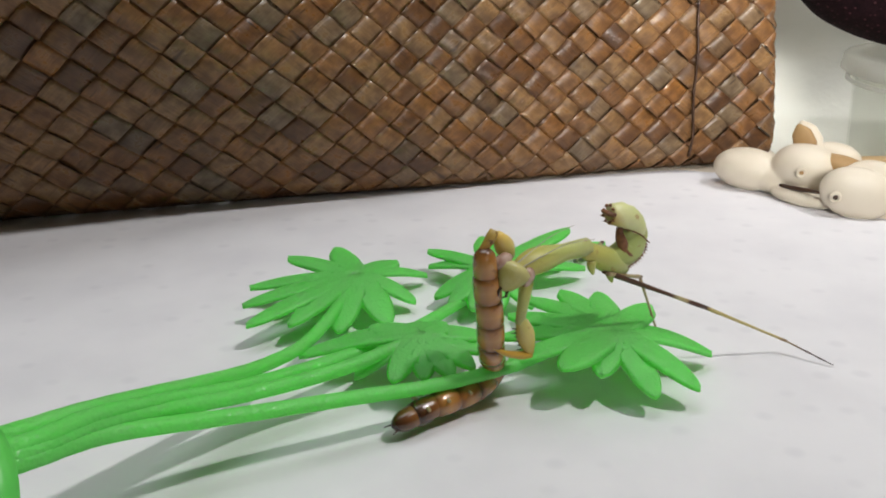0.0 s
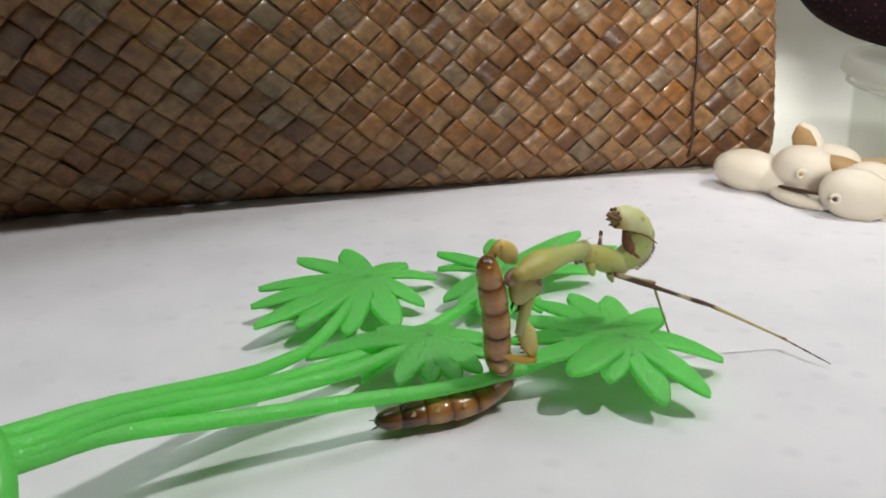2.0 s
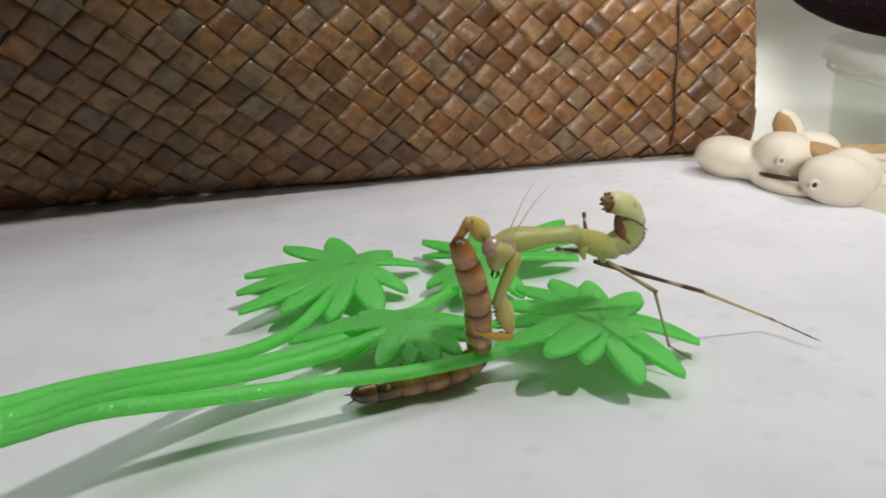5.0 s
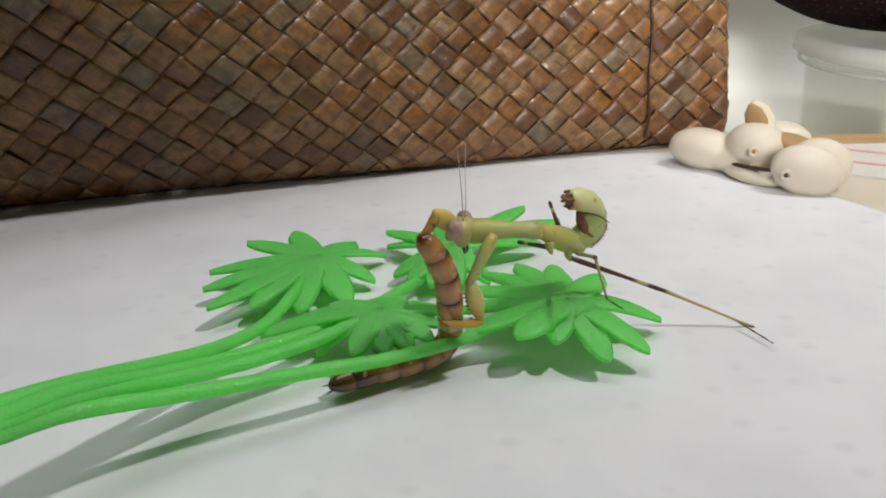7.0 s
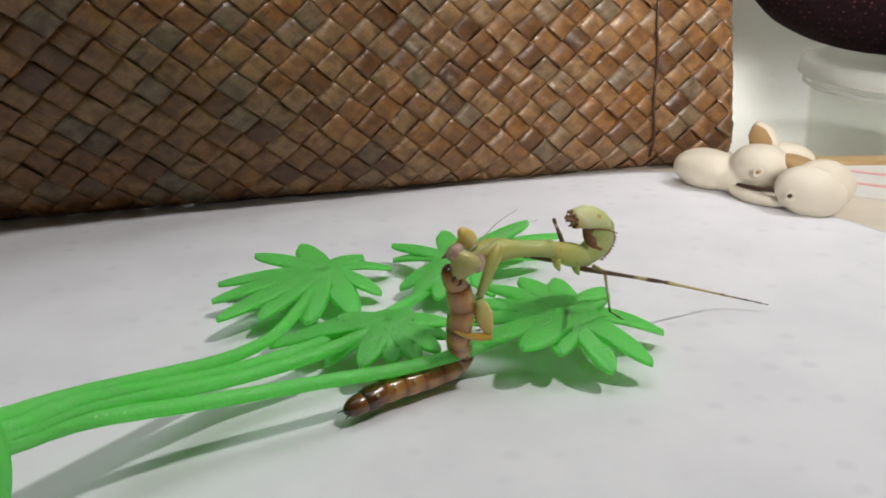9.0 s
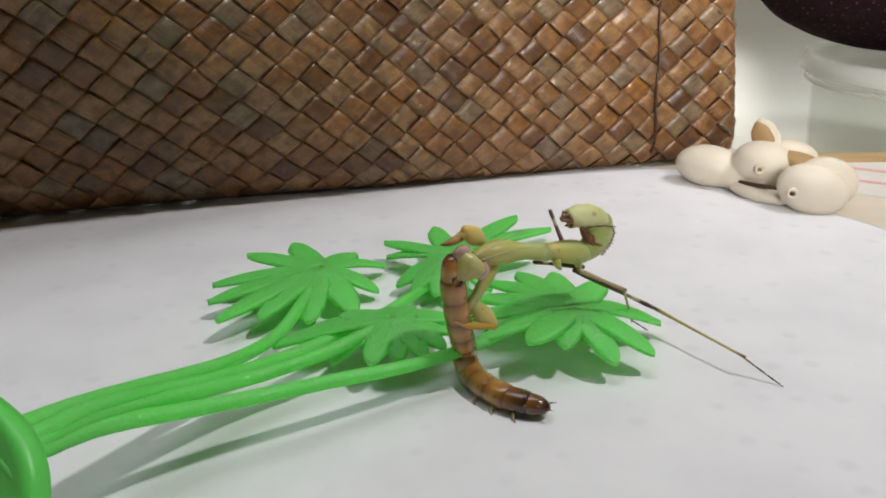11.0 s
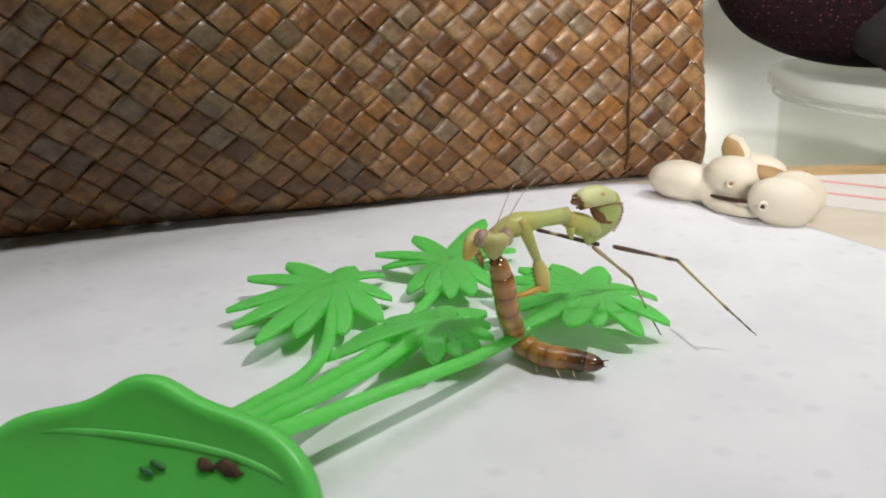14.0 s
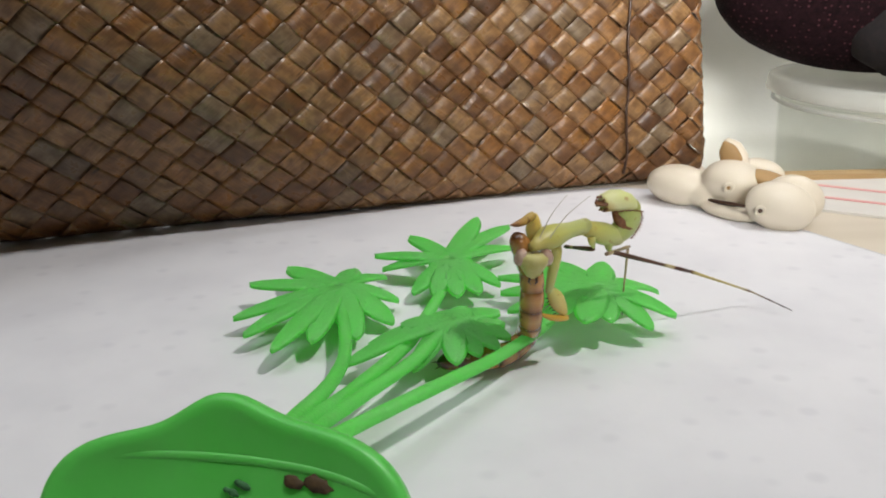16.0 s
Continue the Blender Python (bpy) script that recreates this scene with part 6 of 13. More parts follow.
    walk(MANTIS["mid_femur"], [
        (0.0, pose(0.01619, 0.00810, -0.00576, 3.8, 20.1, 39.5)),
        (0.15, pose(0.01622, 0.00834, -0.00579, 3.5, 20.3, 38.5)),
        (0.3, pose(0.01624, 0.00860, -0.00583, 3.1, 20.5, 37.6)),
        (0.45, pose(0.01627, 0.00885, -0.00586, 2.8, 20.7, 36.6)),
        (0.6, pose(0.01629, 0.00911, -0.00590, 2.5, 21.0, 35.7)),
        (0.75, pose(0.01633, 0.00936, -0.00593, 2.1, 21.2, 34.7)),
        (0.9, pose(0.01635, 0.00961, -0.00596, 1.8, 21.4, 33.8)),
        (1.05, pose(0.01638, 0.00987, -0.00600, 1.4, 21.6, 32.8)),
        (1.2, pose(0.01640, 0.01011, -0.00604, 1.1, 21.8, 31.9)),
        (1.35, pose(0.01643, 0.01037, -0.00608, 0.7, 21.9, 30.9)),
        (1.5, pose(0.01645, 0.01062, -0.00611, 0.4, 22.1, 29.9)),
        (1.7, pose(0.01658, 0.01060, -0.00617, 0.9, 22.3, 31.2)),
        (1.9, pose(0.01673, 0.01058, -0.00624, 1.4, 22.5, 32.6)),
        (2.1, pose(0.01686, 0.01055, -0.00630, 1.9, 22.7, 33.9)),
        (2.3, pose(0.01699, 0.01053, -0.00637, 2.4, 22.9, 35.3)),
        (2.5, pose(0.01713, 0.01051, -0.00644, 2.9, 23.0, 36.6)),
        (2.7, pose(0.01727, 0.01048, -0.00650, 3.5, 23.2, 38.0)),
        (2.9, pose(0.01741, 0.01045, -0.00656, 4.0, 23.3, 39.3)),
        (3.1, pose(0.01754, 0.01043, -0.00663, 4.5, 23.4, 40.7)),
        (3.3, pose(0.01767, 0.01040, -0.00669, 5.1, 23.5, 42.0)),
        (3.5, pose(0.01782, 0.01038, -0.00676, 5.6, 23.6, 43.4)),
        (3.66, pose(0.01808, 0.00992, -0.00676, 1.3, 25.1, 32.9)),
        (3.82, pose(0.01834, 0.00945, -0.00675, -3.3, 25.8, 22.3)),
        (3.97, pose(0.01859, 0.00901, -0.00674, -7.7, 25.8, 12.3)),
        (4.13, pose(0.01886, 0.00854, -0.00673, -12.2, 25.0, 1.6)),
        (4.29, pose(0.01912, 0.00808, -0.00673, -16.5, 23.5, -8.8)),
        (4.45, pose(0.01938, 0.00760, -0.00672, -20.4, 21.3, -18.9)),
        (4.61, pose(0.01965, 0.00714, -0.00671, -23.7, 18.5, -28.7)),
        (4.76, pose(0.01990, 0.00669, -0.00671, -26.3, 15.4, -37.6)),
        (4.92, pose(0.02016, 0.00623, -0.00669, -28.5, 11.8, -46.8)),
        (5.08, pose(0.02042, 0.00577, -0.00668, -29.6, 8.2, -53.1)),
        (5.24, pose(0.02068, 0.00529, -0.00667, -30.0, 4.9, -56.8)),
        (5.39, pose(0.02093, 0.00486, -0.00667, -30.2, 1.9, -60.2)),
        (5.55, pose(0.02120, 0.00439, -0.00666, -30.2, -1.4, -63.8)),
        (5.71, pose(0.02147, 0.00392, -0.00665, -30.0, -4.7, -67.4)),
        (5.87, pose(0.02172, 0.00345, -0.00665, -29.6, -8.0, -71.1)),
        (6.03, pose(0.02199, 0.00299, -0.00664, -29.0, -11.3, -74.8)),
        (6.18, pose(0.02224, 0.00254, -0.00663, -28.2, -14.3, -78.4)),
        (6.34, pose(0.02251, 0.00208, -0.00662, -27.2, -17.4, -82.3)),
        (6.5, pose(0.02276, 0.00162, -0.00662, -25.8, -20.5, -86.3)),
        (7.0, pose(0.02222, 0.00071, -0.00579, -25.9, -20.4, -86.1)),
        (7.5, pose(0.02167, -0.00020, -0.00496, -26.0, -20.3, -85.8)),
        (7.67, pose(0.02199, 0.00063, -0.00497, -24.7, -19.0, -89.6)),
        (7.83, pose(0.02228, 0.00140, -0.00499, -23.6, -17.6, -93.1)),
        (8.0, pose(0.02260, 0.00221, -0.00500, -22.6, -16.2, -96.8)),
        (8.5, pose(0.02302, 0.00434, -0.00586, -23.0, -17.3, -95.4)),
        (9.0, pose(0.02345, 0.00646, -0.00673, -23.4, -18.4, -94.1)),
        (9.16, pose(0.02311, 0.00648, -0.00681, -24.8, -14.7, -89.0)),
        (9.31, pose(0.02279, 0.00650, -0.00689, -25.9, -11.2, -84.3)),
        (9.47, pose(0.02245, 0.00653, -0.00696, -26.6, -7.3, -79.5)),
        (9.62, pose(0.02213, 0.00655, -0.00705, -27.1, -3.7, -75.1)),
        (9.78, pose(0.02179, 0.00657, -0.00713, -27.2, 0.2, -70.4)),
        (9.94, pose(0.02145, 0.00660, -0.00720, -27.0, 4.1, -65.7)),
        (10.09, pose(0.02114, 0.00662, -0.00728, -26.6, 7.7, -61.3)),
        (10.25, pose(0.02080, 0.00664, -0.00736, -25.8, 11.6, -56.5)),
        (10.41, pose(0.02047, 0.00667, -0.00745, -23.1, 16.1, -45.5)),
        (10.56, pose(0.02015, 0.00669, -0.00752, -19.8, 19.9, -34.7)),
        (10.72, pose(0.01981, 0.00672, -0.00760, -15.4, 23.2, -22.7)),
        (10.88, pose(0.01947, 0.00675, -0.00768, -10.2, 25.5, -10.2)),
        (11.03, pose(0.01915, 0.00677, -0.00776, -4.9, 26.6, 1.9)),
        (11.19, pose(0.01881, 0.00679, -0.00784, 1.0, 26.8, 14.9)),
        (11.34, pose(0.01849, 0.00682, -0.00791, 6.4, 25.8, 27.0)),
        (11.5, pose(0.01815, 0.00684, -0.00799, 11.6, 23.7, 39.6)),
        (11.62, pose(0.01795, 0.00680, -0.00946, -17.7, 36.1, -15.5)),
        (11.75, pose(0.01774, 0.00676, -0.01103, -47.2, 20.1, -73.5)),
        (11.88, pose(0.01752, 0.00671, -0.01261, -52.0, 3.5, -96.5)),
        (12.0, pose(0.01732, 0.00666, -0.01406, -50.5, -12.3, -116.9)),
        (12.12, pose(0.01793, 0.00653, -0.01381, -52.9, 0.0, -94.7)),
        (12.25, pose(0.01859, 0.00639, -0.01353, -50.0, 13.3, -70.6)),
        (12.38, pose(0.01925, 0.00623, -0.01326, -36.8, 23.5, -30.2)),
        (12.5, pose(0.01986, 0.00610, -0.01300, -20.5, 23.1, 9.6)),
        (12.75, pose(0.01998, 0.00524, -0.01027, -22.3, 25.3, 5.1)),
        (13.0, pose(0.02011, 0.00438, -0.00754, -24.3, 27.3, 0.6)),
        (13.12, pose(0.02031, 0.00448, -0.00786, -27.5, 27.6, -6.4)),
        (13.25, pose(0.02053, 0.00458, -0.00820, -31.0, 27.6, -13.9)),
        (13.38, pose(0.02075, 0.00470, -0.00855, -34.5, 27.2, -21.4)),
        (13.5, pose(0.02096, 0.00479, -0.00887, -37.6, 26.5, -28.3)),
        (13.62, pose(0.02096, 0.00403, -0.00858, -36.3, 29.9, -25.6)),
        (13.75, pose(0.02096, 0.00319, -0.00828, -34.7, 33.5, -22.5)),
        (13.88, pose(0.02096, 0.00237, -0.00798, -32.7, 37.0, -19.1)),
        (14.0, pose(0.02096, 0.00160, -0.00769, -30.6, 40.2, -15.7)),
        (14.12, pose(0.02169, 0.00095, -0.00669, -19.8, 41.5, 0.8)),
        (14.25, pose(0.02248, 0.00025, -0.00561, -8.0, 40.3, 18.7)),
        (14.38, pose(0.02328, -0.00045, -0.00452, 2.3, 36.4, 35.3)),
        (14.5, pose(0.02401, -0.00110, -0.00352, 9.9, 31.0, 48.9)),
        (14.62, pose(0.02261, -0.00043, -0.00426, 7.5, 26.8, 43.9)),
        (14.75, pose(0.02108, 0.00030, -0.00507, 5.5, 22.1, 38.9)),
        (14.88, pose(0.01956, 0.00103, -0.00588, 3.9, 17.3, 34.3)),
        (15.0, pose(0.01816, 0.00171, -0.00662, 2.8, 12.7, 30.2)),
        (15.12, pose(0.01834, 0.00199, -0.00641, 2.8, 13.2, 30.1)),
        (15.25, pose(0.01854, 0.00230, -0.00616, 2.8, 13.8, 30.0)),
        (15.38, pose(0.01874, 0.00260, -0.00592, 2.8, 14.3, 29.9)),
        (15.5, pose(0.01892, 0.00288, -0.00571, 2.7, 14.9, 29.8)),
        (15.62, pose(0.01876, 0.00300, -0.00618, 2.5, 13.6, 29.0)),
        (15.75, pose(0.01858, 0.00312, -0.00668, 2.3, 12.2, 28.1)),
        (15.88, pose(0.01841, 0.00325, -0.00719, 2.1, 10.9, 27.2)),
        (16.0, pose(0.01825, 0.00337, -0.00766, 2.0, 9.6, 26.3)),
    ])
    walk(MANTIS["mid_tibia"], [
        (0.0, pose(0.02416, 0.01466, -0.00953, -8.7, 67.3, 18.6)),
        (0.15, pose(0.02430, 0.01478, -0.00962, -6.6, 66.7, 20.9)),
        (0.3, pose(0.02440, 0.01487, -0.00968, -5.0, 66.3, 22.7)),
        (0.45, pose(0.02450, 0.01497, -0.00975, -3.4, 65.9, 24.4)),
        (0.6, pose(0.02463, 0.01509, -0.00983, -1.6, 65.3, 26.4)),
        (0.75, pose(0.02475, 0.01520, -0.00991, 0.2, 64.6, 28.3)),
        (0.9, pose(0.02485, 0.01531, -0.00997, 1.5, 64.1, 29.8)),
        (1.05, pose(0.02495, 0.01539, -0.01003, 2.8, 63.6, 31.2)),
        (1.2, pose(0.02507, 0.01550, -0.01011, 4.3, 62.9, 33.0)),
        (1.35, pose(0.02519, 0.01561, -0.01018, 5.8, 62.2, 34.6)),
        (1.5, pose(0.02528, 0.01570, -0.01025, 6.9, 61.6, 35.9)),
        (1.7, pose(0.02528, 0.01587, -0.01035, 5.2, 62.6, 34.0)),
        (1.9, pose(0.02528, 0.01605, -0.01044, 3.5, 63.6, 32.0)),
        (2.1, pose(0.02528, 0.01621, -0.01055, 1.6, 64.5, 29.9)),
        (2.3, pose(0.02527, 0.01638, -0.01064, -0.5, 65.4, 27.6)),
        (2.5, pose(0.02526, 0.01653, -0.01073, -2.7, 66.3, 25.2)),
        (2.7, pose(0.02523, 0.01670, -0.01083, -5.1, 67.1, 22.6)),
        (2.9, pose(0.02521, 0.01685, -0.01092, -7.6, 67.9, 19.8)),
        (3.1, pose(0.02519, 0.01701, -0.01100, -10.4, 68.6, 16.9)),
        (3.3, pose(0.02516, 0.01715, -0.01108, -13.3, 69.3, 13.7)),
        (3.5, pose(0.02513, 0.01729, -0.01117, -16.5, 69.9, 10.4)),
        (3.66, pose(0.02637, 0.01543, -0.01140, -13.0, 69.5, 14.1)),
        (3.82, pose(0.02743, 0.01339, -0.01154, -9.6, 69.1, 17.7)),
        (3.97, pose(0.02828, 0.01106, -0.01151, -6.1, 68.6, 21.5)),
        (4.13, pose(0.02880, 0.00887, -0.01138, -3.1, 68.0, 24.7)),
        (4.29, pose(0.02908, 0.00666, -0.01112, -0.2, 67.3, 27.8)),
        (4.45, pose(0.02907, 0.00454, -0.01076, 2.5, 66.7, 30.8)),
        (4.61, pose(0.02876, 0.00199, -0.01015, 5.7, 65.7, 34.2)),
        (4.76, pose(0.02831, 0.00031, -0.00964, 7.7, 65.0, 36.4)),
        (4.92, pose(0.02759, -0.00146, -0.00900, 9.8, 64.2, 38.8)),
        (5.08, pose(0.02691, -0.00304, -0.00820, 12.4, 63.1, 41.6)),
        (5.24, pose(0.02668, -0.00389, -0.00760, 14.3, 62.2, 43.8)),
        (5.39, pose(0.02642, -0.00462, -0.00707, 15.8, 61.4, 45.5)),
        (5.55, pose(0.02601, -0.00556, -0.00631, 17.8, 60.2, 47.8)),
        (5.71, pose(0.02564, -0.00623, -0.00571, 19.3, 59.1, 49.5)),
        (5.87, pose(0.02525, -0.00685, -0.00511, 20.7, 58.1, 51.2)),
        (6.03, pose(0.02482, -0.00740, -0.00450, 22.1, 57.0, 52.8)),
        (6.18, pose(0.02435, -0.00792, -0.00387, 23.4, 55.9, 54.3)),
        (6.34, pose(0.02390, -0.00833, -0.00331, 24.6, 54.7, 55.8)),
        (6.5, pose(0.02343, -0.00866, -0.00278, 25.6, 53.7, 57.1)),
        (7.0, pose(0.02293, -0.00957, -0.00197, 25.1, 53.5, 56.5)),
        (7.5, pose(0.02241, -0.01048, -0.00115, 24.7, 53.4, 55.9)),
        (7.67, pose(0.02205, -0.00975, -0.00141, 25.1, 53.8, 56.5)),
        (7.83, pose(0.02172, -0.00908, -0.00165, 25.5, 54.1, 57.0)),
        (8.0, pose(0.02135, -0.00826, -0.00194, 26.0, 54.5, 57.6)),
        (8.5, pose(0.02203, -0.00611, -0.00260, 28.4, 53.8, 60.6)),
        (9.0, pose(0.02271, -0.00394, -0.00327, 30.8, 53.0, 63.5)),
        (9.16, pose(0.02327, -0.00414, -0.00398, 30.1, 52.9, 62.7)),
        (9.31, pose(0.02389, -0.00422, -0.00481, 29.6, 52.7, 62.0)),
        (9.47, pose(0.02444, -0.00419, -0.00558, 29.0, 52.5, 61.2)),
        (9.62, pose(0.02491, -0.00407, -0.00626, 28.5, 52.3, 60.6)),
        (9.78, pose(0.02553, -0.00375, -0.00724, 27.7, 52.1, 59.7)),
        (9.94, pose(0.02598, -0.00337, -0.00802, 27.2, 51.9, 59.1)),
        (10.09, pose(0.02635, -0.00295, -0.00872, 26.7, 51.7, 58.4)),
        (10.25, pose(0.02666, -0.00245, -0.00947, 26.2, 51.5, 57.7)),
        (10.41, pose(0.02795, -0.00074, -0.01056, 25.6, 51.2, 56.9)),
        (10.56, pose(0.02862, 0.00075, -0.01123, 25.1, 51.0, 56.3)),
        (10.72, pose(0.02910, 0.00262, -0.01186, 24.5, 50.8, 55.7)),
        (10.88, pose(0.02923, 0.00518, -0.01244, 24.0, 50.6, 54.8)),
        (11.03, pose(0.02897, 0.00705, -0.01268, 23.5, 50.3, 54.2)),
        (11.19, pose(0.02835, 0.00917, -0.01278, 23.0, 50.1, 53.5)),
        (11.34, pose(0.02724, 0.01142, -0.01269, 22.5, 49.9, 52.9)),
        (11.5, pose(0.02590, 0.01325, -0.01241, 22.0, 49.6, 52.2)),
        (11.62, pose(0.02649, 0.00575, -0.01584, 21.5, 48.8, 51.7)),
        (11.75, pose(0.01971, -0.00349, -0.01459, 22.7, 43.8, 53.4)),
        (11.88, pose(0.01585, -0.00416, -0.01309, 23.2, 41.0, 53.9)),
        (12.0, pose(0.01246, -0.00291, -0.01173, 23.3, 38.7, 54.2)),
        (12.12, pose(0.01644, -0.00454, -0.01354, 17.0, 43.6, 44.7)),
        (12.25, pose(0.02140, -0.00420, -0.01580, 7.2, 48.4, 31.1)),
        (12.38, pose(0.02893, 0.00189, -0.01784, -9.0, 51.7, 9.9)),
        (12.5, pose(0.03045, 0.00788, -0.01758, -19.4, 51.6, -3.2)),
        (12.75, pose(0.03050, 0.00604, -0.01504, -15.2, 52.0, 2.1)),
        (13.0, pose(0.03048, 0.00448, -0.01289, -11.8, 52.2, 6.3)),
        (13.12, pose(0.03059, 0.00345, -0.01322, -14.1, 50.9, 3.4)),
        (13.25, pose(0.03058, 0.00228, -0.01356, -16.5, 49.2, 0.3)),
        (13.38, pose(0.03039, 0.00076, -0.01391, -19.2, 46.7, -3.4)),
        (13.5, pose(0.03016, -0.00015, -0.01406, -20.8, 45.2, -5.6)),
        (13.62, pose(0.03010, -0.00033, -0.01435, -17.2, 47.3, -0.6)),
        (13.75, pose(0.02993, -0.00055, -0.01476, -10.3, 50.0, 8.6)),
        (13.88, pose(0.02974, -0.00070, -0.01504, -4.4, 51.5, 16.2)),
        (14.0, pose(0.02954, -0.00081, -0.01522, 0.8, 52.5, 22.8)),
        (14.12, pose(0.03032, 0.00083, -0.01454, 0.9, 57.5, 22.9)),
        (14.25, pose(0.03091, 0.00283, -0.01336, 1.0, 63.3, 23.0)),
        (14.38, pose(0.03094, 0.00518, -0.01119, 1.3, 71.0, 23.3)),
        (14.5, pose(0.03059, 0.00643, -0.00954, 1.5, 75.9, 23.5)),
        (14.62, pose(0.03009, 0.00667, -0.00947, -2.7, 79.3, 19.3)),
        (14.75, pose(0.02914, 0.00692, -0.00932, -19.4, 84.3, 2.4)),
        (14.88, pose(0.02825, 0.00703, -0.00917, -68.5, 86.8, -46.8)),
        (15.0, pose(0.02743, 0.00710, -0.00903, 59.3, 94.4, 80.9)),
        (15.12, pose(0.02770, 0.00739, -0.00896, -36.3, 88.0, -14.7)),
        (15.25, pose(0.02802, 0.00775, -0.00887, 18.2, 83.4, 40.0)),
        (15.38, pose(0.02845, 0.00821, -0.00876, 26.8, 76.1, 48.6)),
        (15.5, pose(0.02871, 0.00849, -0.00870, 28.6, 71.5, 50.6)),
        (15.62, pose(0.02857, 0.00843, -0.00885, 28.8, 74.4, 50.7)),
        (15.75, pose(0.02833, 0.00832, -0.00911, 29.2, 79.1, 51.1)),
        (15.88, pose(0.02814, 0.00824, -0.00931, 29.7, 82.5, 51.7)),
        (16.0, pose(0.02796, 0.00818, -0.00949, 31.0, 85.6, 53.0)),
    ])
    walk(MANTIS["mid_tarsus"], [
        (0.0, pose(0.02965, 0.01650, -0.02335, 88.0, -8.6, -61.8)),
        (0.15, pose(0.02983, 0.01689, -0.02338, 88.1, -7.3, -62.4)),
        (0.3, pose(0.02996, 0.01720, -0.02340, 88.2, -6.2, -62.8)),
        (0.45, pose(0.03009, 0.01750, -0.02342, 88.2, -5.0, -63.3)),
        (0.6, pose(0.03025, 0.01788, -0.02344, 88.3, -3.7, -63.9)),
        (0.75, pose(0.03041, 0.01826, -0.02345, 88.3, -2.4, -64.5)),
        (0.9, pose(0.03053, 0.01855, -0.02345, 88.3, -1.3, -64.9)),
        (1.05, pose(0.03065, 0.01885, -0.02345, 88.3, -0.1, -65.4)),
        (1.2, pose(0.03080, 0.01922, -0.02345, 88.3, 1.2, -66.0)),
        (1.35, pose(0.03094, 0.01960, -0.02344, 88.3, 2.6, -66.6)),
        (1.5, pose(0.03104, 0.01988, -0.02343, 88.3, 3.6, -67.0)),
        (1.7, pose(0.03099, 0.01972, -0.02366, 88.3, 2.4, -67.3)),
        (1.9, pose(0.03093, 0.01958, -0.02387, 88.3, 1.1, -67.6)),
        (2.1, pose(0.03087, 0.01943, -0.02407, 88.3, -0.2, -67.9)),
        (2.3, pose(0.03079, 0.01926, -0.02427, 88.3, -1.4, -68.2)),
        (2.5, pose(0.03070, 0.01911, -0.02445, 88.3, -2.7, -68.5)),
        (2.7, pose(0.03062, 0.01893, -0.02463, 88.3, -3.9, -68.8)),
        (2.9, pose(0.03052, 0.01877, -0.02480, 88.3, -5.2, -69.1)),
        (3.1, pose(0.03042, 0.01859, -0.02496, 88.3, -6.5, -69.4)),
        (3.3, pose(0.03031, 0.01841, -0.02510, 88.4, -7.7, -69.7)),
        (3.5, pose(0.03020, 0.01822, -0.02525, 88.4, -9.0, -70.0)),
        (3.66, pose(0.03146, 0.01670, -0.02549, 87.9, -6.2, -66.6)),
        (3.82, pose(0.03254, 0.01502, -0.02563, 87.7, -3.5, -63.2)),
        (3.97, pose(0.03342, 0.01308, -0.02560, 87.5, -0.5, -59.5)),
        (4.13, pose(0.03397, 0.01125, -0.02546, 87.6, 2.2, -56.1)),
        (4.29, pose(0.03426, 0.00941, -0.02517, 87.8, 5.0, -52.7)),
        (4.45, pose(0.03428, 0.00764, -0.02478, 88.1, 7.7, -49.3)),
        (4.61, pose(0.03397, 0.00553, -0.02413, 88.9, 11.0, -45.1)),
        (4.76, pose(0.03354, 0.00416, -0.02358, 89.6, 13.3, -41.9)),
        (4.92, pose(0.03282, 0.00275, -0.02289, 90.4, 15.8, -38.5)),
        (5.08, pose(0.03215, 0.00161, -0.02199, 91.8, 19.0, -33.8)),
        (5.24, pose(0.03191, 0.00112, -0.02134, 93.1, 21.5, -30.1)),
        (5.39, pose(0.03165, 0.00070, -0.02073, 94.4, 23.5, -26.6)),
        (5.55, pose(0.03124, 0.00021, -0.01987, 96.5, 26.3, -21.5)),
        (5.71, pose(0.03087, -0.00011, -0.01917, 98.5, 28.4, -17.3)),
        (5.87, pose(0.03045, -0.00038, -0.01845, 100.7, 30.4, -12.8)),
        (6.03, pose(0.03001, -0.00057, -0.01774, 103.1, 32.3, -8.2)),
        (6.18, pose(0.02952, -0.00071, -0.01697, 105.9, 34.0, -3.0)),
        (6.34, pose(0.02905, -0.00076, -0.01629, 108.8, 35.5, 2.0)),
        (6.5, pose(0.02855, -0.00075, -0.01560, 111.9, 36.7, 7.2)),
        (7.0, pose(0.02814, -0.00169, -0.01476, 113.3, 36.6, 9.6)),
        (7.5, pose(0.02774, -0.00262, -0.01393, 114.7, 36.4, 12.0)),
        (7.67, pose(0.02724, -0.00191, -0.01425, 116.9, 36.3, 15.8)),
        (7.83, pose(0.02680, -0.00126, -0.01455, 118.9, 36.0, 19.1)),
        (8.0, pose(0.02631, -0.00047, -0.01489, 121.1, 35.5, 22.9)),
        (8.5, pose(0.02665, 0.00207, -0.01545, 115.8, 36.6, 13.9)),
        (9.0, pose(0.02698, 0.00461, -0.01599, 110.4, 36.9, 4.8)),
        (9.16, pose(0.02765, 0.00437, -0.01662, 106.4, 35.8, -2.0)),
        (9.31, pose(0.02839, 0.00423, -0.01736, 102.2, 34.0, -9.1)),
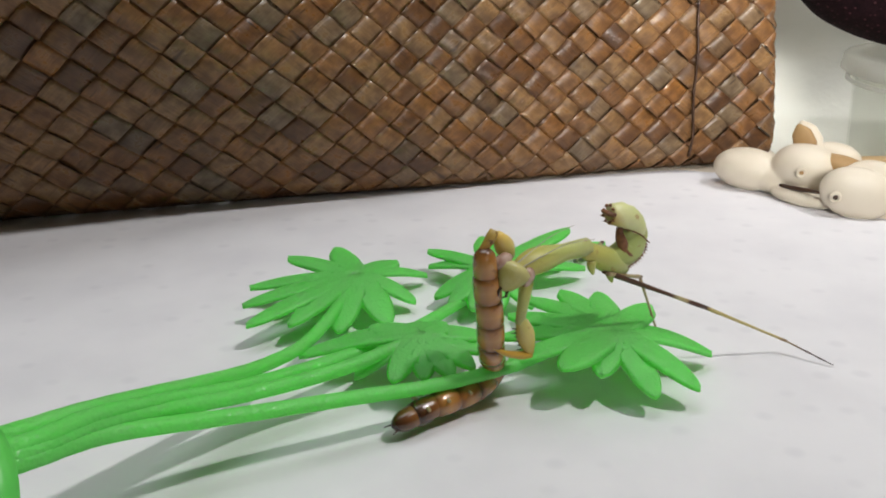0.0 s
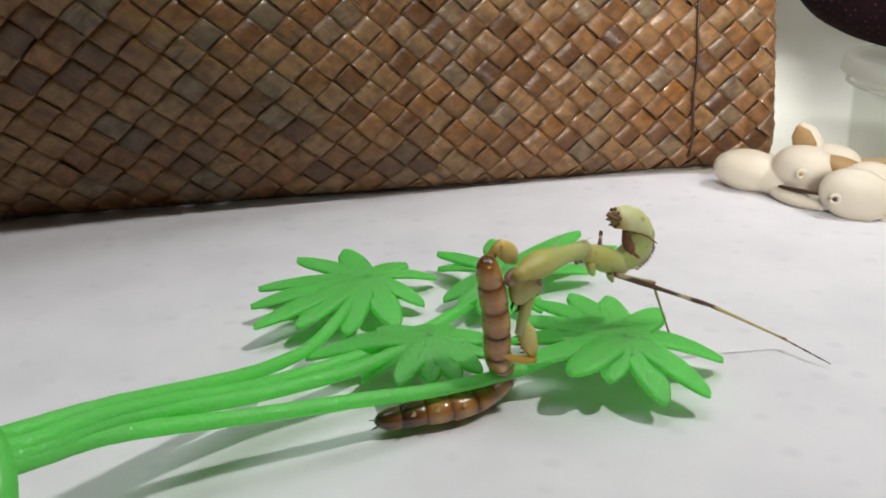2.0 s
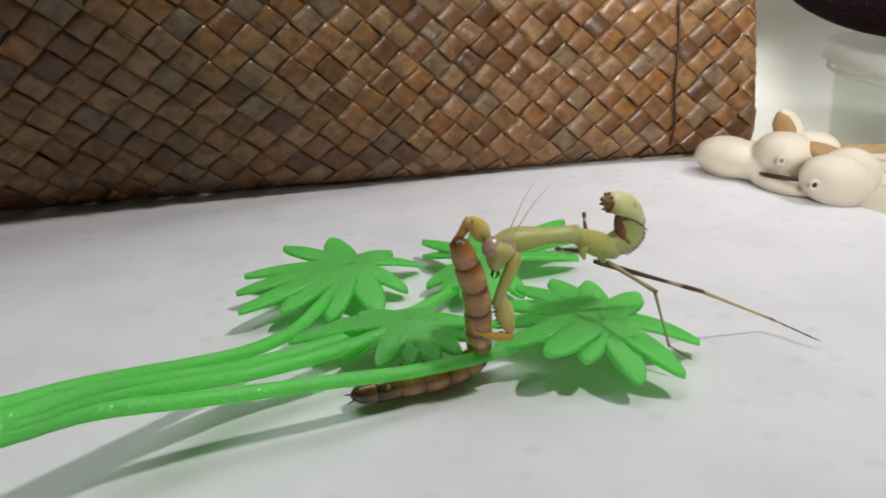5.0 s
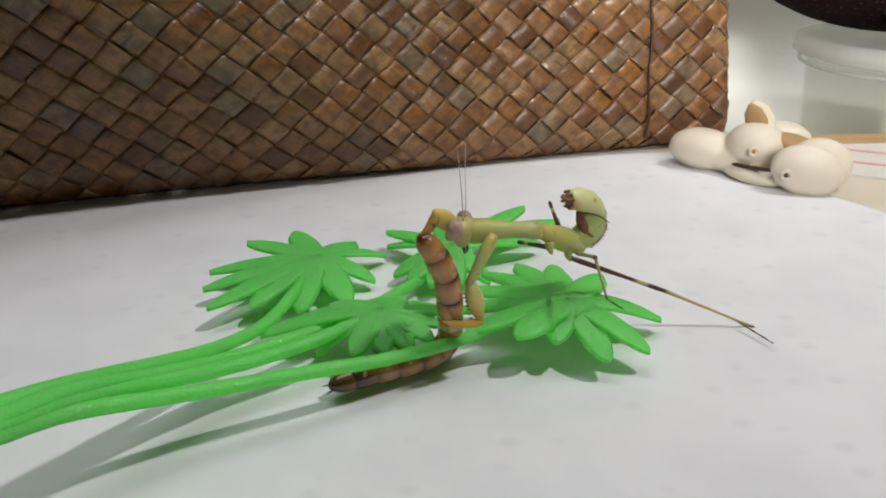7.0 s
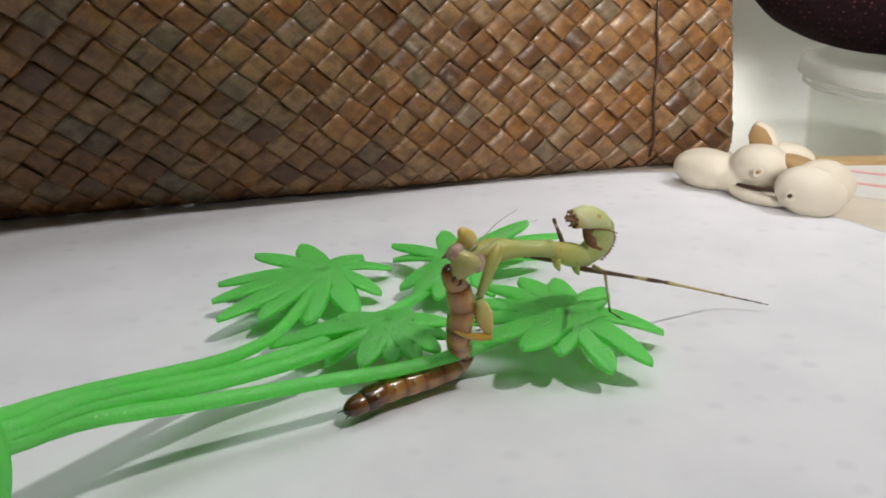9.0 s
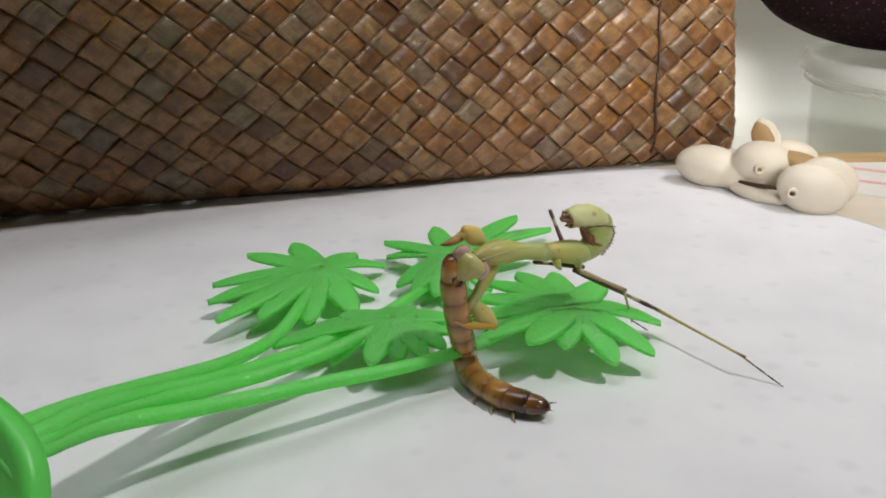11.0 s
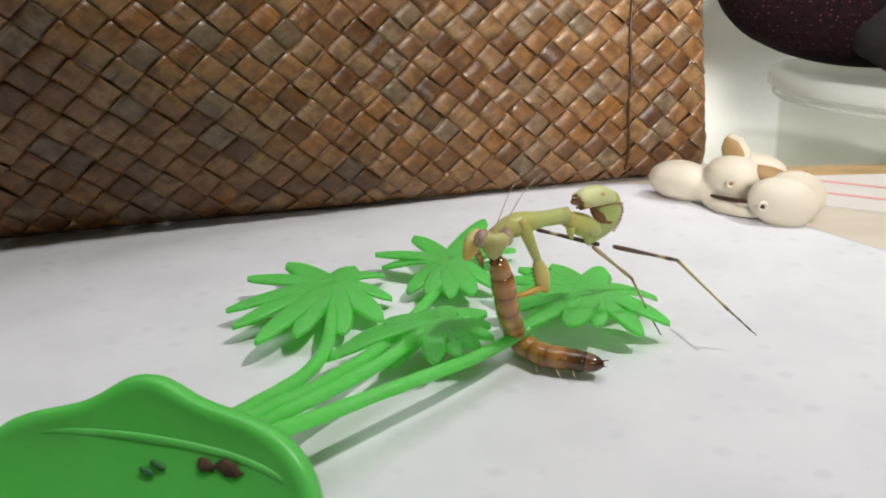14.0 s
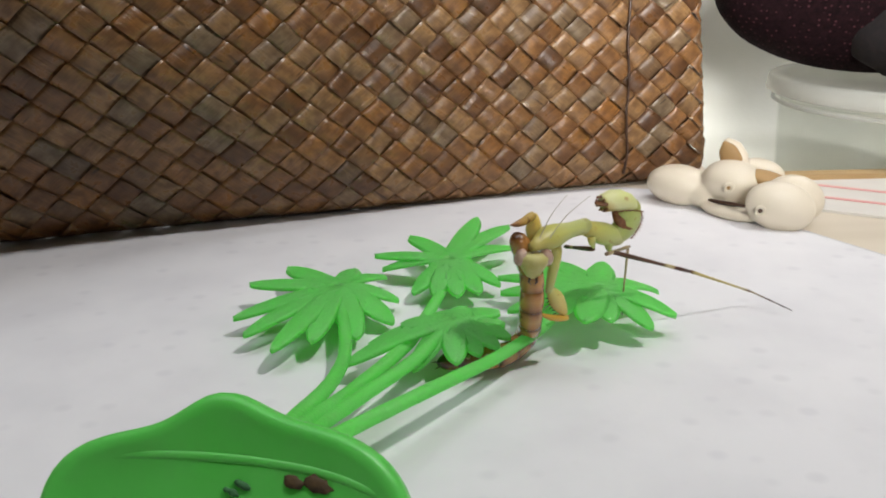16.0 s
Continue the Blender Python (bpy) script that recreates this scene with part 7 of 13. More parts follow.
        (9.47, pose(0.02906, 0.00421, -0.01806, 98.8, 32.2, -15.3)),
        (9.62, pose(0.02962, 0.00429, -0.01867, 96.2, 30.2, -20.6)),
        (9.78, pose(0.03037, 0.00455, -0.01956, 92.7, 27.1, -27.6)),
        (9.94, pose(0.03092, 0.00487, -0.02027, 90.4, 24.5, -33.0)),
        (10.09, pose(0.03139, 0.00524, -0.02089, 88.6, 22.0, -37.6)),
        (10.25, pose(0.03180, 0.00570, -0.02156, 86.9, 19.1, -42.5)),
        (10.41, pose(0.03321, 0.00733, -0.02255, 85.1, 15.2, -48.4)),
        (10.56, pose(0.03398, 0.00877, -0.02315, 84.2, 12.3, -52.5)),
        (10.72, pose(0.03455, 0.01059, -0.02371, 83.4, 9.0, -57.0)),
        (10.88, pose(0.03479, 0.01309, -0.02418, 82.7, 4.8, -62.5)),
        (11.03, pose(0.03464, 0.01490, -0.02435, 82.5, 1.9, -66.3)),
        (11.19, pose(0.03410, 0.01697, -0.02437, 82.5, -1.6, -70.7)),
        (11.34, pose(0.03309, 0.01915, -0.02418, 82.8, -5.4, -75.5)),
        (11.5, pose(0.03186, 0.02093, -0.02382, 83.3, -8.7, -80.0)),
        (11.62, pose(0.03251, 0.01354, -0.02662, 82.8, 2.6, -77.9)),
        (11.75, pose(0.02618, 0.00529, -0.02493, 88.0, 32.7, -58.5)),
        (11.88, pose(0.02252, 0.00494, -0.02293, 131.4, 55.3, 0.9)),
        (12.0, pose(0.01930, 0.00657, -0.02109, -7.2, 135.4, -126.9)),
        (12.12, pose(0.02425, 0.00332, -0.02401, 163.5, 44.0, 39.9)),
        (12.25, pose(0.03018, 0.00094, -0.02730, 149.5, 42.9, 19.1)),
        (12.38, pose(0.03847, 0.00353, -0.03005, 111.6, 14.4, -57.8)),
        (12.5, pose(0.04028, 0.00728, -0.03003, 117.6, 11.7, -52.4)),
        (12.75, pose(0.04026, 0.00639, -0.02756, 117.8, 13.2, -50.5)),
        (13.0, pose(0.04008, 0.00547, -0.02540, 116.5, 10.9, -55.3)),
        (13.12, pose(0.04047, 0.00393, -0.02548, 116.7, 8.3, -58.4)),
        (13.25, pose(0.04092, 0.00227, -0.02553, 117.1, 7.4, -58.7)),
        (13.38, pose(0.04127, 0.00010, -0.02550, 118.3, 10.0, -52.8)),
        (13.5, pose(0.04131, -0.00125, -0.02536, 119.4, 12.5, -47.3)),
        (13.62, pose(0.04090, -0.00041, -0.02603, 117.8, 18.7, -52.6)),
        (13.75, pose(0.04004, 0.00098, -0.02695, 111.5, 25.8, -66.2)),
        (13.88, pose(0.03924, 0.00203, -0.02751, 105.4, 31.7, -75.2)),
        (14.0, pose(0.03846, 0.00295, -0.02786, 96.8, 31.9, -87.8)),
        (14.12, pose(0.03810, 0.00416, -0.02778, 93.9, 33.8, -90.7)),
        (14.25, pose(0.03730, 0.00553, -0.02721, 94.7, 45.8, -85.8)),
        (14.38, pose(0.03546, 0.00715, -0.02554, 167.3, 68.4, -2.4)),
        (14.5, pose(0.03393, 0.00789, -0.02408, -161.4, 60.9, 32.1)),
        (14.62, pose(0.03270, 0.00759, -0.02420, -157.7, 57.7, 36.4)),
        (14.75, pose(0.03061, 0.00698, -0.02423, -153.7, 52.9, 41.3)),
        (14.88, pose(0.02882, 0.00643, -0.02412, -151.3, 49.1, 44.4)),
        (15.0, pose(0.02724, 0.00594, -0.02397, -149.6, 45.9, 46.7)),
        (15.12, pose(0.02820, 0.00725, -0.02413, 78.6, 64.8, -93.8)),
        (15.25, pose(0.02940, 0.00889, -0.02418, 68.9, 32.0, -110.1)),
        (15.38, pose(0.03095, 0.01104, -0.02403, 63.0, 30.0, -117.9)),
        (15.5, pose(0.03191, 0.01238, -0.02379, 59.7, 22.9, -124.7)),
        (15.62, pose(0.03122, 0.01166, -0.02381, 60.2, 34.2, -123.6)),
        (15.75, pose(0.03010, 0.01051, -0.02376, 61.0, 46.6, -122.2)),
        (15.88, pose(0.02930, 0.00972, -0.02365, 81.7, 79.4, -99.7)),
        (16.0, pose(0.02861, 0.00904, -0.02350, -139.4, 66.6, 40.8)),
    ])
    walk(MANTIS["hind_femur"], [
        (0.0, pose(0.01564, 0.00896, -0.00559, -6.4, 25.0, 13.5)),
        (0.75, pose(0.01558, 0.01012, -0.00568, -5.2, 25.0, 16.3)),
        (1.5, pose(0.01553, 0.01129, -0.00576, -4.0, 24.9, 19.2)),
        (2.5, pose(0.01552, 0.01076, -0.00623, -4.4, 24.3, 18.2)),
        (3.5, pose(0.01550, 0.01024, -0.00672, -4.8, 23.6, 17.2)),
        (3.88, pose(0.01610, 0.00912, -0.00666, -5.1, 23.0, 16.6)),
        (4.25, pose(0.01668, 0.00802, -0.00661, -5.3, 22.5, 16.0)),
        (4.62, pose(0.01725, 0.00694, -0.00657, -5.5, 22.0, 15.4)),
        (5.0, pose(0.01785, 0.00582, -0.00652, -5.7, 21.5, 14.8)),
        (5.38, pose(0.01845, 0.00470, -0.00647, -6.0, 21.0, 14.2)),
        (5.75, pose(0.01902, 0.00360, -0.00642, -6.2, 20.5, 13.6)),
        (6.12, pose(0.01960, 0.00251, -0.00638, -6.4, 20.0, 13.1)),
        (6.5, pose(0.02020, 0.00139, -0.00632, -6.6, 19.4, 12.5)),
        (6.62, pose(0.02029, 0.00129, -0.00640, -6.5, 21.0, 12.6)),
        (6.75, pose(0.02039, 0.00116, -0.00648, -6.4, 22.7, 12.8)),
        (6.88, pose(0.02050, 0.00104, -0.00656, -6.4, 24.4, 13.0)),
        (7.0, pose(0.02059, 0.00094, -0.00663, -6.3, 26.0, 13.1)),
        (7.12, pose(0.02041, 0.00072, -0.00621, -6.3, 24.2, 13.2)),
        (7.25, pose(0.02022, 0.00048, -0.00576, -6.2, 22.3, 13.4)),
        (7.38, pose(0.02002, 0.00026, -0.00529, -6.2, 20.4, 13.5)),
        (7.5, pose(0.01984, 0.00004, -0.00488, -6.1, 18.6, 13.6)),
        (7.75, pose(0.01967, 0.00093, -0.00521, -5.2, 19.1, 16.4)),
        (8.0, pose(0.01951, 0.00181, -0.00555, -4.3, 19.5, 19.3)),
        (8.33, pose(0.01938, 0.00301, -0.00582, -3.8, 19.6, 20.7)),
        (8.67, pose(0.01925, 0.00424, -0.00610, -3.3, 19.6, 22.1)),
        (9.0, pose(0.01913, 0.00544, -0.00636, -2.8, 19.7, 23.5)),
        (9.16, pose(0.01910, 0.00561, -0.00650, -3.0, 20.7, 23.2)),
        (9.31, pose(0.01907, 0.00577, -0.00663, -3.1, 21.6, 22.8)),
        (9.47, pose(0.01903, 0.00594, -0.00678, -3.2, 22.5, 22.4)),
        (9.62, pose(0.01900, 0.00611, -0.00692, -3.4, 23.4, 22.1)),
        (9.78, pose(0.01897, 0.00627, -0.00707, -3.5, 24.4, 21.7)),
        (9.94, pose(0.01894, 0.00645, -0.00721, -3.7, 25.4, 21.3)),
        (10.09, pose(0.01891, 0.00660, -0.00734, -3.9, 26.3, 20.9)),
        (10.25, pose(0.01888, 0.00678, -0.00749, -4.1, 27.2, 20.5)),
        (10.41, pose(0.01885, 0.00695, -0.00763, -4.3, 28.2, 20.1)),
        (10.56, pose(0.01882, 0.00711, -0.00777, -4.5, 29.1, 19.7)),
        (10.72, pose(0.01879, 0.00728, -0.00791, -4.7, 30.1, 19.2)),
        (10.88, pose(0.01876, 0.00746, -0.00805, -4.9, 31.0, 18.8)),
        (11.03, pose(0.01873, 0.00761, -0.00819, -5.1, 31.9, 18.4)),
        (11.19, pose(0.01869, 0.00779, -0.00833, -5.4, 32.9, 17.9)),
        (11.34, pose(0.01866, 0.00794, -0.00847, -5.6, 33.8, 17.5)),
        (11.5, pose(0.01863, 0.00812, -0.00861, -5.9, 34.7, 17.0)),
        (11.62, pose(0.01892, 0.00819, -0.01071, -4.0, 29.5, 20.4)),
        (11.75, pose(0.01924, 0.00826, -0.01299, -2.5, 23.8, 23.8)),
        (11.88, pose(0.01956, 0.00834, -0.01526, -1.4, 18.0, 26.9)),
        (12.0, pose(0.01986, 0.00842, -0.01737, -0.7, 12.6, 29.6)),
        (12.12, pose(0.01965, 0.00805, -0.01638, -1.5, 13.6, 26.0)),
        (12.25, pose(0.01943, 0.00766, -0.01531, -2.5, 14.6, 22.0)),
        (12.38, pose(0.01920, 0.00727, -0.01424, -3.5, 15.5, 18.0)),
        (12.5, pose(0.01898, 0.00692, -0.01326, -4.5, 16.3, 14.3)),
        (12.62, pose(0.02012, 0.00680, -0.01229, -4.4, 17.1, 14.9)),
        (12.75, pose(0.02135, 0.00667, -0.01124, -4.2, 18.0, 15.5)),
        (12.88, pose(0.02258, 0.00655, -0.01019, -4.0, 18.9, 16.1)),
        (13.0, pose(0.02371, 0.00644, -0.00923, -3.8, 19.7, 16.6)),
        (13.25, pose(0.02495, 0.00682, -0.00975, -4.4, 20.1, 15.0)),
        (13.5, pose(0.02618, 0.00721, -0.01029, -4.9, 20.4, 13.3)),
        (13.62, pose(0.02658, 0.00645, -0.01012, -4.5, 20.7, 14.6)),
        (13.75, pose(0.02702, 0.00562, -0.00995, -4.0, 21.0, 15.9)),
        (13.88, pose(0.02745, 0.00480, -0.00976, -3.5, 21.3, 17.3)),
        (14.0, pose(0.02785, 0.00405, -0.00960, -3.1, 21.6, 18.5)),
        (14.12, pose(0.02719, 0.00309, -0.00839, -2.7, 22.9, 19.5)),
        (14.25, pose(0.02648, 0.00205, -0.00710, -2.2, 24.4, 20.7)),
        (14.38, pose(0.02577, 0.00102, -0.00579, -1.8, 25.9, 21.8)),
        (14.5, pose(0.02512, 0.00006, -0.00458, -1.3, 27.2, 22.9)),
        (14.62, pose(0.02423, 0.00077, -0.00533, -3.4, 27.9, 18.3)),
        (14.75, pose(0.02326, 0.00155, -0.00614, -5.8, 28.5, 13.2)),
        (14.88, pose(0.02229, 0.00231, -0.00694, -8.3, 28.9, 8.1)),
        (15.0, pose(0.02140, 0.00302, -0.00769, -10.6, 29.1, 3.3)),
        (15.25, pose(0.02225, 0.00366, -0.00774, -9.0, 28.8, 6.6)),
        (15.5, pose(0.02309, 0.00431, -0.00779, -7.4, 28.5, 9.9)),
        (15.62, pose(0.02253, 0.00440, -0.00786, -8.2, 26.9, 8.1)),
        (15.75, pose(0.02192, 0.00449, -0.00794, -9.0, 25.2, 6.3)),
        (15.88, pose(0.02131, 0.00459, -0.00802, -9.8, 23.5, 4.5)),
        (16.0, pose(0.02074, 0.00469, -0.00810, -10.4, 21.9, 2.9)),
    ])
    walk(MANTIS["hind_tibia"], [
        (0.0, pose(0.03765, 0.01424, -0.01616, -8.1, 26.8, 10.8)),
        (0.75, pose(0.03798, 0.01677, -0.01657, -6.9, 27.7, 13.5)),
        (1.5, pose(0.03824, 0.01920, -0.01694, -5.9, 28.4, 15.7)),
        (2.5, pose(0.03782, 0.01810, -0.01681, -5.6, 29.6, 16.1)),
        (3.5, pose(0.03737, 0.01703, -0.01670, -5.6, 30.7, 16.4)),
        (3.88, pose(0.03815, 0.01564, -0.01643, -5.3, 29.7, 16.7)),
        (4.25, pose(0.03882, 0.01444, -0.01620, -5.2, 28.8, 16.8)),
        (4.62, pose(0.03955, 0.01314, -0.01594, -5.1, 27.8, 17.1)),
        (5.0, pose(0.04031, 0.01176, -0.01568, -5.0, 26.8, 17.3)),
        (5.38, pose(0.04108, 0.01037, -0.01540, -4.9, 25.8, 17.6)),
        (5.75, pose(0.04179, 0.00907, -0.01514, -4.9, 24.8, 17.8)),
        (6.12, pose(0.04245, 0.00788, -0.01491, -4.8, 23.9, 18.0)),
        (6.5, pose(0.04320, 0.00649, -0.01463, -4.7, 22.9, 18.1)),
        (6.62, pose(0.04308, 0.00640, -0.01523, -5.5, 23.9, 16.2)),
        (6.75, pose(0.04284, 0.00624, -0.01621, -8.4, 24.6, 9.3)),
        (6.88, pose(0.04264, 0.00614, -0.01696, -12.0, 24.2, 1.0)),
        (7.0, pose(0.04247, 0.00603, -0.01756, -14.2, 24.2, -3.8)),
        (7.12, pose(0.04257, 0.00594, -0.01659, -12.0, 24.7, 1.2)),
        (7.25, pose(0.04269, 0.00585, -0.01539, -8.0, 25.6, 10.2)),
        (7.38, pose(0.04279, 0.00570, -0.01382, -3.6, 25.7, 20.0)),
        (7.5, pose(0.04285, 0.00561, -0.01285, -2.4, 25.1, 23.0)),
        (7.75, pose(0.04302, 0.00800, -0.01371, -3.0, 23.1, 21.6)),
        (8.0, pose(0.04312, 0.01006, -0.01441, -3.4, 21.5, 20.4)),
        (8.33, pose(0.04277, 0.01182, -0.01471, -2.5, 21.9, 22.7)),
        (8.67, pose(0.04239, 0.01368, -0.01501, -1.6, 22.3, 25.2)),
        (9.0, pose(0.04202, 0.01542, -0.01530, -0.7, 22.6, 27.6)),
        (9.16, pose(0.04192, 0.01538, -0.01584, -3.4, 22.8, 20.5)),
        (9.31, pose(0.04179, 0.01533, -0.01642, -6.5, 22.5, 12.4)),
        (9.47, pose(0.04167, 0.01529, -0.01695, -9.4, 21.8, 4.9)),
        (9.62, pose(0.04156, 0.01525, -0.01742, -11.8, 21.0, -1.7)),
        (9.78, pose(0.04140, 0.01519, -0.01808, -15.0, 19.4, -10.6)),
        (9.94, pose(0.04127, 0.01514, -0.01859, -17.2, 17.9, -17.4)),
        (10.09, pose(0.04114, 0.01509, -0.01906, -18.9, 16.5, -23.2)),
        (10.25, pose(0.04098, 0.01503, -0.01956, -20.5, 14.9, -29.3)),
        (10.41, pose(0.04079, 0.01496, -0.02020, -22.3, 12.6, -36.9)),
        (10.56, pose(0.04064, 0.01491, -0.02064, -23.5, 10.7, -42.4)),
        (10.72, pose(0.04048, 0.01485, -0.02115, -24.5, 8.3, -48.5)),
        (10.88, pose(0.04026, 0.01476, -0.02177, -25.5, 5.3, -56.2)),
        (11.03, pose(0.04009, 0.01470, -0.02220, -25.8, 3.0, -61.6)),
        (11.19, pose(0.03990, 0.01463, -0.02270, -26.0, 0.6, -67.7)),
        (11.34, pose(0.03968, 0.01455, -0.02323, -25.9, -2.3, -74.4)),
        (11.5, pose(0.03948, 0.01448, -0.02372, -25.5, -4.8, -80.5)),
        (11.62, pose(0.04014, 0.01589, -0.02362, -25.6, 4.2, -67.1)),
        (11.75, pose(0.04086, 0.01799, -0.02334, -23.8, 12.8, -54.5)),
        (11.88, pose(0.04106, 0.01941, -0.02307, -19.7, 21.7, -39.8)),
        (12.0, pose(0.04106, 0.02045, -0.02281, -12.4, 29.4, -22.0)),
        (12.12, pose(0.04143, 0.01891, -0.02230, -10.8, 29.4, -19.1)),
        (12.25, pose(0.04180, 0.01700, -0.02169, -8.2, 29.4, -14.0)),
        (12.38, pose(0.04210, 0.01445, -0.02083, -3.0, 29.9, -3.7)),
        (12.5, pose(0.04222, 0.01285, -0.02025, -0.1, 29.8, 2.0)),
        (12.62, pose(0.04306, 0.01293, -0.01970, 0.6, 29.9, 3.3)),
        (12.75, pose(0.04440, 0.01302, -0.01885, 0.3, 29.8, 2.8)),
        (12.88, pose(0.04539, 0.01310, -0.01818, -0.6, 29.6, 0.8)),
        (13.0, pose(0.04625, 0.01316, -0.01763, 0.2, 29.8, 2.5)),
        (13.25, pose(0.04689, 0.01274, -0.01803, -0.9, 30.6, 0.5)),
        (13.5, pose(0.04754, 0.01227, -0.01848, -1.6, 31.8, -0.5)),
        (13.62, pose(0.04834, 0.01215, -0.01866, -18.1, 32.7, -29.2)),
        (13.75, pose(0.04958, 0.01200, -0.01894, -33.0, 28.3, -56.6)),
        (13.88, pose(0.05050, 0.01194, -0.01916, -42.1, 18.9, -78.8)),
        (14.0, pose(0.05124, 0.01189, -0.01935, -46.3, 7.2, -97.2)),
        (14.12, pose(0.04979, 0.01114, -0.01856, -43.3, 16.2, -82.6)),
        (14.25, pose(0.04802, 0.01022, -0.01755, -36.9, 24.9, -64.7)),
        (14.38, pose(0.04572, 0.00898, -0.01617, -9.5, 33.2, -11.4)),
        (14.5, pose(0.04431, 0.00818, -0.01529, 7.4, 26.4, 21.7)),
        (14.62, pose(0.04448, 0.00758, -0.01643, -9.1, 30.7, -11.9)),
        (14.75, pose(0.04463, 0.00641, -0.01823, -32.6, 19.9, -63.7)),
        (14.88, pose(0.04464, 0.00534, -0.01955, -36.7, 9.1, -80.6)),
        (15.0, pose(0.04454, 0.00436, -0.02058, -37.8, -0.8, -95.1)),
        (15.25, pose(0.04525, 0.00614, -0.02053, -37.8, -0.3, -94.4)),
        (15.5, pose(0.04605, 0.00831, -0.02045, -37.8, 0.2, -93.7)),
        (15.62, pose(0.04596, 0.00783, -0.01996, -36.6, 8.0, -76.4)),
        (15.75, pose(0.04575, 0.00703, -0.01915, -29.6, 18.5, -46.6)),
        (15.88, pose(0.04553, 0.00643, -0.01853, -21.0, 23.2, -22.7)),
        (16.0, pose(0.04533, 0.00591, -0.01796, -12.1, 24.3, -0.9)),
    ])
